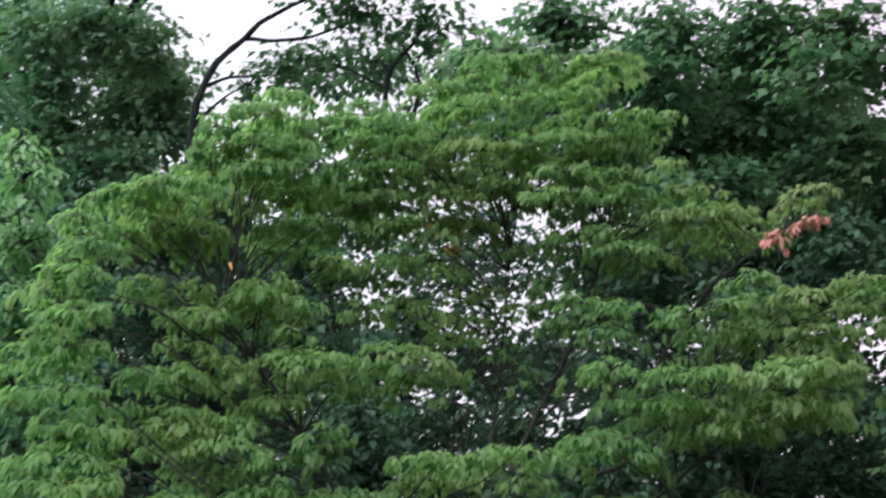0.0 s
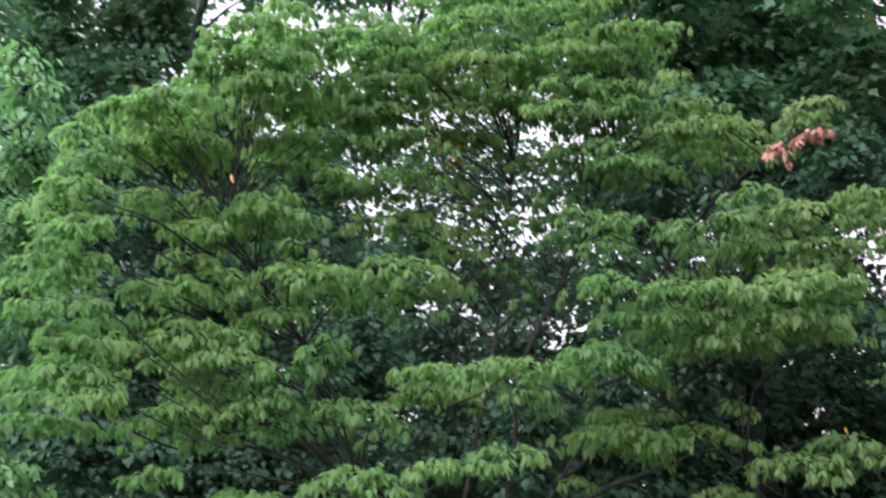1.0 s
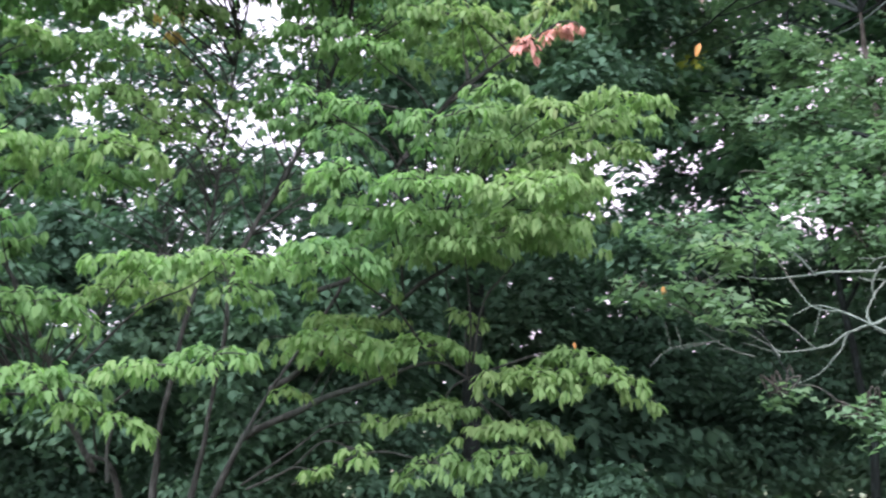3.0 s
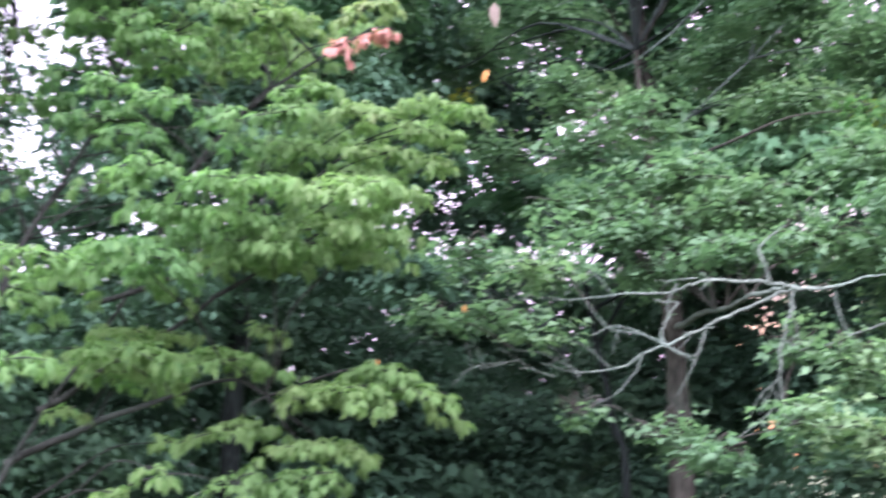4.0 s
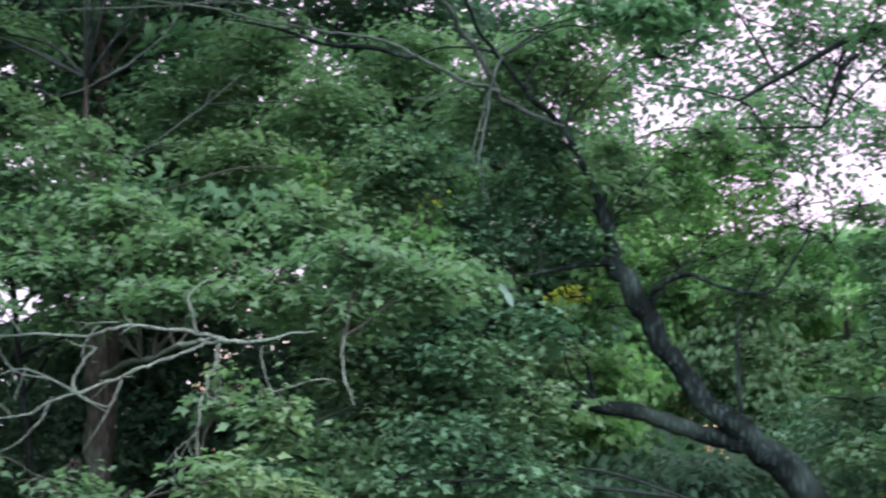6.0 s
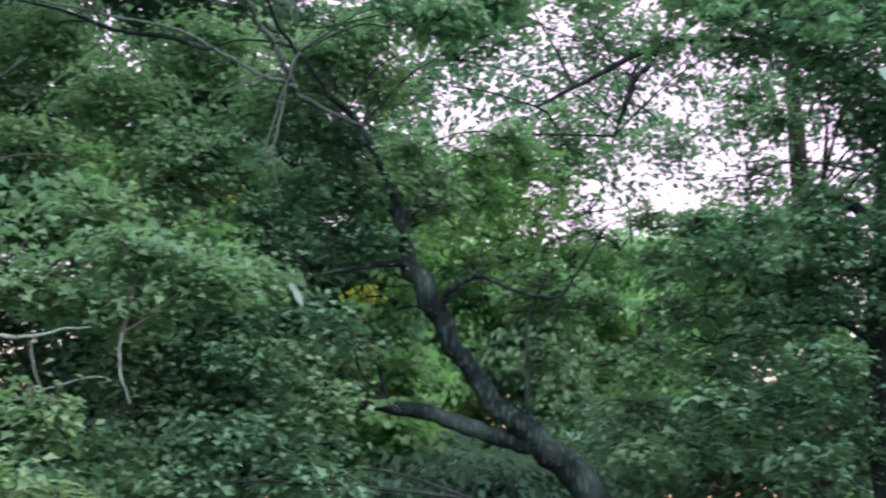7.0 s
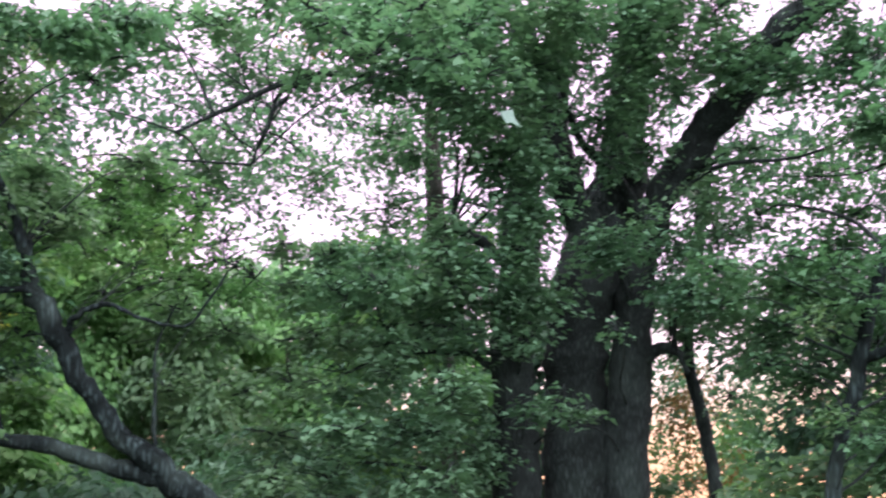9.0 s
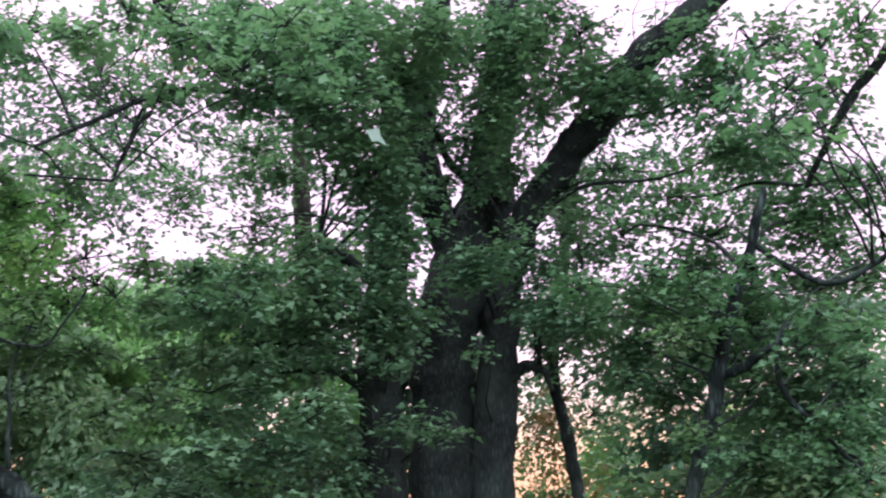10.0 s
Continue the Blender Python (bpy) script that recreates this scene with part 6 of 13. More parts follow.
spray(maple, (-1.32, 5.96, 1.77), (0.10, 0.08, 0.05), 6, thick=3.2, leaf=0.054, blades=LOBED, material=MAPLE_LEAF, droop=(-8, 22, 45), bark=BROWN_BARK, r=0.009)
spray(maple, (-0.97, 5.89, 1.69), (0.18, 0.14, 0.08), 6, thick=3.2, leaf=0.054, blades=LOBED, material=MAPLE_LEAF, droop=(-8, 22, 45), bark=BROWN_BARK, r=0.009)
spray(maple, (-0.79, 5.80, 1.60), (0.22, 0.17, 0.07), 6, thick=3.2, leaf=0.054, blades=LOBED, material=MAPLE_LEAF, droop=(-8, 22, 45), bark=BROWN_BARK, r=0.009)
spray(maple, (-0.42, 5.79, 1.74), (0.25, 0.18, 0.11), 6, thick=3.2, leaf=0.054, blades=LOBED, material=MAPLE_LEAF, droop=(-8, 22, 45), bark=BROWN_BARK, r=0.009)
spray(maple, (-0.22, 6.06, 1.98), (0.21, 0.16, 0.12), 6, thick=3.2, leaf=0.054, blades=LOBED, material=MAPLE_LEAF, droop=(-8, 22, 45), bark=BROWN_BARK, r=0.009)
spray(maple, (-0.13, 5.86, 1.66), (0.21, 0.15, 0.09), 6, thick=3.2, leaf=0.054, blades=LOBED, material=MAPLE_LEAF, droop=(-8, 22, 45), bark=BROWN_BARK, r=0.009)
spray(maple, (-0.44, 6.17, 2.08), (0.14, 0.11, 0.10), 6, thick=3.2, leaf=0.054, blades=LOBED, material=MAPLE_LEAF, droop=(-8, 22, 45), bark=BROWN_BARK, r=0.009)
spray(maple, (-1.62, 7.91, 3.76), (0.30, 0.23, 0.23), 6, thick=3, leaf=0.054, blades=LOBED, material=MAPLE_LEAF, droop=(-8, 22, 45), r=0.012)
spray(maple, (-1.34, 8.17, 3.69), (0.31, 0.23, 0.24), 6, thick=3, leaf=0.054, blades=LOBED, material=MAPLE_LEAF, droop=(-8, 22, 45), r=0.012)
spray(maple, (-2.09, 8.34, 3.49), (0.32, 0.24, 0.14), 6, thick=3, leaf=0.054, blades=LOBED, material=MAPLE_LEAF, droop=(-8, 22, 45), r=0.012)
spray(maple, (-1.87, 8.60, 4.47), (0.56, 0.42, 0.22), 6, thick=3, leaf=0.054, blades=LOBED, material=MAPLE_LEAF, droop=(-8, 22, 45), r=0.012)
spray(maple, (-2.48, 9.05, 4.40), (0.51, 0.39, 0.36), 6, thick=3, leaf=0.054, blades=LOBED, material=MAPLE_LEAF, droop=(-8, 22, 45), r=0.012)
spray(maple, (-3.02, 9.18, 4.28), (0.53, 0.39, 0.32), 6, thick=3, leaf=0.054, blades=LOBED, material=MAPLE_LEAF, droop=(-8, 22, 45), r=0.012)

back_maple = tree("woodland_maple", (-0.55, 11.12, 0), "woodland maple deep in shade", "tree")
limb(back_maple, [(-1.49, 10.27, -0.1, 0.045), (-1.49, 10.27, 0.54, 0.038), (-1.49, 10.27, 1.55, 0.032), (-1.62, 10.45, 2.01, 0.030), (-1.84, 10.72, 3.08, 0.025), (-2.06, 10.73, 4.34, 0.018), (-2.15, 10.55, 5.19, 0.009)], SHADE_DARK_BARK, "trunk")
spray(back_maple, (-3.74, 9.72, 4.63), (0.79, 0.63, 0.44), 6, thick=3.5, leaf=0.11, blades=LOBED, material=OAK_LEAF)
spray(back_maple, (-3.14, 10.54, 4.29), (0.65, 0.52, 0.37), 6, thick=3.5, leaf=0.11, blades=LOBED, material=OAK_LEAF)
spray(back_maple, (-1.24, 10.59, 5.04), (0.83, 0.66, 0.51), 6, thick=3.5, leaf=0.11, blades=LOBED, material=OAK_LEAF)
spray(back_maple, (-0.43, 10.25, 4.51), (0.75, 0.60, 0.48), 6, thick=3.5, leaf=0.11, blades=LOBED, material=OAK_LEAF)
spray(back_maple, (-0.37, 9.61, 4.82), (0.71, 0.57, 0.38), 6, thick=3.5, leaf=0.11, blades=LOBED, material=OAK_LEAF)
spray(back_maple, (-0.97, 10.90, 4.42), (0.56, 0.42, 0.33), 6, thick=3.5, leaf=0.11, blades=LOBED, material=OAK_LEAF)
spray(back_maple, (0.30, 11.74, 4.60), (0.56, 0.42, 0.45), 6, thick=3, leaf=0.11, blades=LOBED, material=LIME_LEAF)
spray(back_maple, (1.15, 11.72, 4.24), (0.61, 0.48, 0.45), 6, thick=3, leaf=0.11, blades=LOBED, material=LIME_LEAF)
spray(back_maple, (1.42, 11.09, 4.47), (0.43, 0.33, 0.39), 6, thick=3, leaf=0.11, blades=LOBED, material=LIME_LEAF)

under_right = tree("understorey_shrub", (-2.20, 11.59, 0), "understorey shrub deep in shade", "shrub")
spray(under_right, (-4.15, 10.04, 2.53), (0.97, 0.77, 0.53), 6, thick=3.5, leaf=0.072, blades=PLAIN, material=SHADE_TINT_LEAF)
spray(under_right, (-3.38, 10.84, 2.17), (0.83, 0.66, 0.55), 6, thick=3.5, leaf=0.072, blades=PLAIN, material=SHADE_TINT_LEAF)
spray(under_right, (-2.43, 11.56, 1.86), (0.97, 0.77, 0.43), 6, thick=3.5, leaf=0.072, blades=PLAIN, material=SHADE_TINT_LEAF)
spray(under_right, (-1.52, 12.15, 2.29), (1.01, 0.81, 0.56), 6, thick=3.5, leaf=0.072, blades=PLAIN, material=SHADE_TINT_LEAF)
spray(under_right, (-0.63, 12.16, 2.50), (0.91, 0.73, 0.51), 6, thick=3.5, leaf=0.072, blades=PLAIN, material=SHADE_TINT_LEAF)
spray(under_right, (0.45, 12.08, 2.71), (1.11, 0.89, 0.61), 6, thick=3.5, leaf=0.072, blades=PLAIN, material=SHADE_TINT_LEAF)
spray(under_right, (-3.26, 11.18, 3.72), (0.58, 0.43, 0.24), 6, thick=3.5, leaf=0.072, blades=PLAIN, material=SHADE_TINT_LEAF)
spray(under_right, (-3.79, 10.63, 3.05), (0.69, 0.55, 0.37), 6, thick=3.5, leaf=0.072, blades=PLAIN, material=SHADE_TINT_LEAF)

# ---- the leaning tree ----

leaner = tree("leaning_tree", (3.44, 8.61, 0), "tree that leans over with a low side limb, bark darkened for shade", "tree")
limb(leaner, [(3.38, 8.11, -0.10, 0.146), (3.36, 8.11, 0.60, 0.125), (3.30, 8.11, 1.30, 0.112), (3.10, 8.16, 1.89, 0.104), (2.83, 8.24, 2.14, 0.087), (2.63, 8.30, 2.33, 0.069), (2.43, 8.35, 2.54, 0.063), (2.27, 8.36, 2.78, 0.065), (2.13, 8.37, 3.03, 0.071), (2.01, 8.39, 3.22, 0.065), (1.96, 8.37, 3.39, 0.039), (1.93, 8.35, 3.52, 0.030)], SHADE_BLACK_BARK, "trunk", sides=16, rough=0.13, gnarl=0.9)
limb(leaner, [(2.80, 8.26, 2.13, 0.059), (2.64, 8.33, 2.18, 0.059), (2.29, 8.48, 2.30, 0.053), (1.95, 8.53, 2.37, 0.040), (1.60, 8.72, 2.36, 0.025), (1.24, 8.81, 2.32, 0.013), (0.98, 8.82, 2.33, 0.007)], SHADE_BLACK_BARK, "limb")
limb(leaner, [(2.02, 8.38, 3.20, 0.028), (1.89, 8.33, 3.22, 0.021), (1.65, 8.35, 3.18, 0.015), (1.38, 8.40, 3.12, 0.008)], SHADE_BLACK_BARK, "limb")
limb(leaner, [(2.21, 8.35, 2.98, 0.023), (2.21, 8.21, 3.06, 0.019), (2.29, 8.14, 3.12, 0.017), (2.36, 7.99, 3.11, 0.014), (2.53, 7.82, 3.00, 0.010), (2.69, 7.74, 2.97, 0.008), (2.78, 7.66, 3.08, 0.008), (2.88, 7.55, 3.29, 0.007)], SHADE_BLACK_BARK, "limb")
limb(leaner, [(2.70, 8.14, 2.32, 0.014), (2.66, 8.08, 2.63, 0.012), (2.60, 7.93, 2.86, 0.008), (2.64, 7.73, 3.10, 0.005)], SHADE_BLACK_BARK, "limb")
limb(leaner, [(1.89, 8.45, 2.37, 0.015), (1.84, 8.43, 2.52, 0.014), (1.76, 8.33, 2.64, 0.010), (1.64, 8.36, 2.73, 0.008)], SHADE_BLACK_BARK, "branch")
limb(leaner, [(1.89, 8.24, 3.44, 0.038), (1.75, 8.10, 3.70, 0.024), (1.56, 7.98, 3.95, 0.019), (1.32, 7.89, 4.11, 0.015), (1.12, 7.78, 4.27, 0.013), (0.94, 7.68, 4.43, 0.011), (0.81, 7.55, 4.63, 0.008)], SHADE_BLACK_BARK, "limb")
limb(leaner, [(1.55, 7.98, 3.97, 0.012), (1.17, 7.83, 4.02, 0.015), (1.06, 7.73, 4.10, 0.017), (0.95, 7.62, 4.20, 0.017), (0.85, 7.52, 4.29, 0.015), (0.74, 7.42, 4.36, 0.014), (0.62, 7.31, 4.47, 0.011)], HALF_GREY_BARK, "limb", gnarl=0.7)
limb(leaner, [(1.09, 7.73, 4.06, 0.014), (0.96, 7.66, 4.05, 0.012), (0.75, 7.58, 4.10, 0.010), (0.51, 7.51, 4.17, 0.009), (0.25, 7.45, 4.21, 0.009), (0.00, 7.49, 4.24, 0.007), (-0.27, 7.44, 4.24, 0.006), (-0.52, 7.38, 4.25, 0.006), (-0.84, 7.43, 4.29, 0.004), (-1.21, 7.40, 4.28, 0.004)], HALF_GREY_BARK, "limb", gnarl=0.7)
limb(leaner, [(0.57, 7.50, 4.14, 0.014), (0.29, 7.55, 4.19, 0.014), (0.05, 7.59, 4.20, 0.011), (-0.24, 7.53, 4.24, 0.009), (-0.48, 7.57, 4.28, 0.006)], SHADE_BLACK_BARK, "limb")
limb(leaner, [(0.00, 7.49, 4.24, 0.006), (-0.19, 7.41, 4.29, 0.005), (-0.40, 7.34, 4.29, 0.004), (-0.69, 7.41, 4.28, 0.004), (-1.07, 7.39, 4.21, 0.004), (-1.40, 7.36, 4.15, 0.002), (-1.62, 7.42, 4.12, 0.002)], HALF_GREY_BARK, "limb", gnarl=0.7)
limb(leaner, [(1.00, 7.21, 4.12, 0.006), (0.92, 7.17, 3.92, 0.006), (0.90, 7.22, 3.75, 0.006), (0.85, 7.18, 3.49, 0.006), (0.87, 7.20, 3.37, 0.004), (0.92, 7.22, 3.25, 0.004)], HALF_GREY_BARK, "hanging_stem", gnarl=0.7)
limb(leaner, [(0.91, 7.18, 3.89, 0.004), (0.87, 7.22, 3.73, 0.004), (0.82, 7.18, 3.53, 0.004), (0.82, 7.20, 3.43, 0.002)], HALF_GREY_BARK, "hanging_stem", gnarl=0.7)
limb(leaner, [(0.95, 7.23, 4.10, 0.005), (1.00, 7.21, 4.15, 0.004), (1.04, 7.19, 4.20, 0.003)], HALF_GREY_BARK, "branch", gnarl=0.7)
limb(leaner, [(0.91, 7.56, 4.06, 0.005), (0.81, 7.49, 3.99, 0.005), (0.68, 7.53, 3.93, 0.004), (0.51, 7.47, 3.88, 0.003)], HALF_GREY_BARK, "branch", gnarl=0.7)
limb(leaner, [(-0.70, 7.50, 4.33, 0.005), (-0.80, 7.56, 4.16, 0.005), (-0.95, 7.62, 4.03, 0.005), (-1.08, 7.57, 3.90, 0.004), (-1.22, 7.61, 3.82, 0.004), (-1.34, 7.64, 3.79, 0.002)], HALF_GREY_BARK, "branch", gnarl=0.7)
limb(leaner, [(-0.37, 7.62, 4.00, 0.003), (-0.62, 7.71, 3.78, 0.004), (-0.77, 7.67, 3.63, 0.004), (-0.93, 7.73, 3.51, 0.004), (-1.06, 7.77, 3.44, 0.003)], HALF_GREY_BARK, "branch", gnarl=0.7)
spray(leaner, (1.55, 8.37, 3.72), (0.56, 0.42, 0.25), -24, thick=3.4, leaf=0.054, blades=LOBED, material=MAPLE_LEAF, droop=(-8, 22, 45), r=0.014)
spray(leaner, (1.69, 8.43, 3.35), (0.46, 0.34, 0.18), -24, thick=3.4, leaf=0.054, blades=LOBED, material=BLUE_GREEN_LEAF, droop=(-8, 22, 45), r=0.014)
spray(leaner, (0.99, 8.38, 3.34), (0.51, 0.39, 0.24), -24, thick=3.4, leaf=0.054, blades=LOBED, material=BLUE_GREEN_LEAF, droop=(-8, 22, 45), r=0.014)
spray(leaner, (0.52, 8.17, 3.64), (0.53, 0.40, 0.30), -24, thick=3.4, leaf=0.054, blades=LOBED, material=MAPLE_LEAF, droop=(-8, 22, 45), r=0.014)
spray(leaner, (0.61, 7.90, 3.01), (0.47, 0.36, 0.19), -24, thick=3.4, leaf=0.054, blades=LOBED, material=BLUE_GREEN_LEAF, droop=(-8, 22, 45), r=0.014)
spray(leaner, (1.09, 7.94, 2.87), (0.38, 0.29, 0.16), -24, thick=3.4, leaf=0.054, blades=LOBED, material=BLUE_GREEN_LEAF, droop=(-8, 22, 45), r=0.014)
spray(leaner, (0.36, 8.17, 3.29), (0.40, 0.30, 0.26), -24, thick=3.4, leaf=0.054, blades=LOBED, material=MAPLE_LEAF, droop=(-8, 22, 45), r=0.014)
spray(leaner, (0.48, 7.79, 2.55), (0.46, 0.35, 0.25), -24, thick=3.4, leaf=0.054, blades=LOBED, material=BLUE_GREEN_LEAF, droop=(-8, 22, 45), r=0.014)
spray(leaner, (0.90, 7.95, 2.36), (0.47, 0.36, 0.25), -24, thick=3.4, leaf=0.054, blades=LOBED, material=BLUE_GREEN_LEAF, droop=(-8, 22, 45), r=0.014)
spray(leaner, (0.58, 7.83, 2.09), (0.55, 0.42, 0.28), -24, thick=3.4, leaf=0.054, blades=LOBED, material=MAPLE_LEAF, droop=(-8, 22, 45), r=0.014)
spray(leaner, (1.18, 8.13, 1.98), (0.55, 0.41, 0.23), -24, thick=3.4, leaf=0.054, blades=LOBED, material=BLUE_GREEN_LEAF, droop=(-8, 22, 45), r=0.014)
spray(leaner, (0.43, 7.86, 1.83), (0.46, 0.35, 0.18), -24, thick=3.4, leaf=0.054, blades=LOBED, material=BLUE_GREEN_LEAF, droop=(-8, 22, 45), r=0.014)
spray(leaner, (1.54, 8.40, 2.64), (0.38, 0.28, 0.14), -24, thick=3.4, leaf=0.054, blades=LOBED, material=MAPLE_LEAF, droop=(-8, 22, 45), r=0.014)
spray(leaner, (0.42, 7.68, 2.83), (0.46, 0.35, 0.18), -6, thick=3.4, leaf=0.054, blades=LOBED, material=BLUE_GREEN_LEAF, droop=(-8, 22, 45), r=0.014)
spray(leaner, (0.72, 7.65, 2.65), (0.46, 0.35, 0.18), -6, thick=3.4, leaf=0.054, blades=LOBED, material=BLUE_GREEN_LEAF, droop=(-8, 22, 45), r=0.014)
spray(leaner, (0.28, 7.76, 2.40), (0.37, 0.28, 0.22), -6, thick=3.4, leaf=0.054, blades=LOBED, material=MAPLE_LEAF, droop=(-8, 22, 45), r=0.014)
spray(leaner, (0.62, 7.94, 2.12), (0.44, 0.33, 0.25), -6, thick=3.4, leaf=0.054, blades=LOBED, material=BLUE_GREEN_LEAF, droop=(-8, 22, 45), r=0.014)
spray(leaner, (0.97, 8.09, 1.89), (0.52, 0.39, 0.23), -6, thick=3.4, leaf=0.054, blades=LOBED, material=BLUE_GREEN_LEAF, droop=(-8, 22, 45), r=0.014)
spray(leaner, (0.10, 7.42, 1.89), (0.43, 0.33, 0.20), -6, thick=3.4, leaf=0.054, blades=LOBED, material=MAPLE_LEAF, droop=(-8, 22, 45), r=0.014)
spray(leaner, (0.04, 7.54, 2.67), (0.36, 0.27, 0.18), -6, thick=3.4, leaf=0.054, blades=LOBED, material=BLUE_GREEN_LEAF, droop=(-8, 22, 45), r=0.014)
spray(leaner, (-0.22, 6.85, 1.76), (0.37, 0.28, 0.13), -6, thick=3.4, leaf=0.054, blades=LOBED, material=BLUE_GREEN_LEAF, droop=(-8, 22, 45), r=0.014)
spray(leaner, (-0.36, 8.16, 3.66), (0.50, 0.38, 0.20), -6, thick=3.4, leaf=0.054, blades=LOBED, material=MAPLE_LEAF, droop=(-8, 22, 45), r=0.014)
spray(leaner, (0.16, 8.42, 4.09), (0.53, 0.40, 0.28), -6, thick=3.4, leaf=0.054, blades=LOBED, material=MAPLE_LEAF, droop=(-8, 22, 45), r=0.014)
spray(leaner, (0.66, 8.24, 3.77), (0.51, 0.39, 0.24), -6, thick=3.4, leaf=0.054, blades=LOBED, material=BLUE_GREEN_LEAF, droop=(-8, 22, 45), r=0.014)
spray(leaner, (1.12, 8.26, 4.09), (0.49, 0.37, 0.25), -6, thick=3.4, leaf=0.054, blades=LOBED, material=MAPLE_LEAF, droop=(-8, 22, 45), r=0.014)
spray(leaner, (1.33, 8.10, 4.37), (0.49, 0.37, 0.21), -6, thick=3.4, leaf=0.054, blades=LOBED, material=MAPLE_LEAF, droop=(-8, 22, 45), r=0.014)
spray(leaner, (0.72, 8.60, 4.56), (0.55, 0.42, 0.26), -6, thick=3.4, leaf=0.054, blades=LOBED, material=MAPLE_LEAF, droop=(-8, 22, 45), r=0.014)
spray(leaner, (-0.18, 8.89, 4.61), (0.57, 0.42, 0.30), -6, thick=3.4, leaf=0.054, blades=LOBED, material=MAPLE_LEAF, droop=(-8, 22, 45), r=0.014)
spray(leaner, (-0.68, 9.22, 4.31), (0.54, 0.41, 0.31), -6, thick=3.4, leaf=0.054, blades=LOBED, material=MAPLE_LEAF, droop=(-8, 22, 45), r=0.014)
spray(leaner, (1.38, 8.35, 3.58), (0.46, 0.34, 0.21), -6, thick=3.4, leaf=0.054, blades=LOBED, material=BLUE_GREEN_LEAF, droop=(-8, 22, 45), r=0.014)

# ---- light undergrowth beyond ----

beyond = tree("pale_undergrowth", (3.91, 13.09, 0), "yellow-green sunlit undergrowth beyond the trees", "shrub")
spray(beyond, (6.40, 10.08, 3.12), (0.30, 0.23, 0.30), -40, leaf=0.12, blades=PLAIN, material=LIME_LEAF, wood=False)
spray(beyond, (10.82, 10.86, 2.92), (0.59, 0.44, 0.40), -40, leaf=0.084, blades=PLAIN, material=OAK_LEAF, wood=False)
spray(beyond, (11.10, 10.44, 3.53), (0.53, 0.40, 0.53), -40, leaf=0.084, blades=PLAIN, material=OAK_LEAF, wood=False, thick=0.6)
spray(beyond, (10.91, 9.18, 2.87), (0.92, 0.74, 0.49), -40, leaf=0.12, blades=PLAIN, material=LIME_LEAF, wood=False)

# ---- the great tree with several stems ----

great = tree("great_maple", (6.36, 8.30, 0), "great dark maple with twin stems and forking limbs", "tree")
limb(great, [(6.23, 8.42, -0.1, 0.325), (6.23, 8.42, 0.74, 0.273), (6.23, 8.42, 2.12, 0.285), (6.20, 8.39, 2.71, 0.264), (6.18, 8.31, 3.23, 0.246), (6.22, 8.11, 3.82, 0.264), (6.32, 7.95, 4.25, 0.247), (6.34, 7.82, 4.68, 0.186), (6.32, 7.66, 5.33, 0.148), (6.25, 7.45, 6.05, 0.127)], SHADE_DARK_BARK, "trunk")
limb(great, [(6.42, 8.13, -0.1, 0.237), (6.42, 8.13, 0.73, 0.200), (6.42, 8.13, 2.10, 0.187), (6.44, 8.04, 2.68, 0.174), (6.43, 7.97, 3.15, 0.157), (6.45, 7.89, 3.62, 0.153), (6.45, 7.82, 4.06, 0.132)], SHADE_DARK_BARK, "stem")
limb(great, [(6.44, 7.76, 3.86, 0.130), (6.41, 7.50, 4.24, 0.125), (6.47, 7.14, 4.60, 0.128), (6.52, 6.81, 4.82, 0.131), (6.55, 6.42, 5.14, 0.129), (6.60, 6.07, 5.31, 0.111), (6.68, 5.62, 5.52, 0.094)], SHADE_DARK_BARK, "limb")
limb(great, [(6.15, 8.11, 4.04, 0.132), (5.97, 8.10, 4.47, 0.136), (5.90, 8.13, 4.88, 0.124), (5.88, 8.00, 5.45, 0.116), (5.88, 7.82, 6.00, 0.113), (5.84, 7.65, 6.31, 0.100)], SHADE_DARK_BARK, "limb")
limb(great, [(6.36, 7.63, 4.04, 0.047), (6.09, 7.63, 4.32, 0.043), (5.79, 7.65, 4.58, 0.034), (5.59, 7.59, 4.79, 0.021)], SHADE_DARK_BARK, "limb")
limb(great, [(6.43, 7.92, 3.01, 0.052), (6.51, 7.75, 3.12, 0.047), (6.57, 7.63, 3.08, 0.030), (6.60, 7.56, 2.92, 0.017)], SHADE_DARK_BARK, "limb")
limb(great, [(5.88, 8.13, 4.60, 0.044), (5.35, 8.18, 4.83, 0.039), (4.93, 8.16, 4.97, 0.034), (4.23, 8.27, 5.16, 0.029), (3.79, 8.30, 5.36, 0.020), (3.60, 8.17, 5.56, 0.016)], SHADE_DARK_BARK, "limb")
limb(great, [(5.36, 8.19, 4.79, 0.034), (4.64, 8.32, 5.05, 0.030), (4.06, 8.53, 5.08, 0.025), (3.60, 8.74, 4.88, 0.021), (3.12, 8.95, 4.60, 0.012)], SHADE_DARK_BARK, "limb")
limb(great, [(4.07, 8.54, 5.06, 0.019), (3.84, 8.71, 4.96, 0.017), (3.78, 8.85, 4.69, 0.010)], SHADE_DARK_BARK, "branch")

limb(great, [(3.69, 7.22, 4.69, 0.018), (3.48, 7.21, 4.80, 0.021), (3.31, 7.19, 4.86, 0.024), (3.13, 7.17, 4.96, 0.024), (2.95, 7.14, 5.10, 0.022)], SHADE_DARK_BARK, "limb")
limb(great, [(3.42, 7.86, 4.56, 0.018), (3.37, 7.92, 4.49, 0.016), (3.33, 8.02, 4.32, 0.015), (3.29, 8.10, 4.15, 0.009)], SHADE_DARK_BARK, "branch")

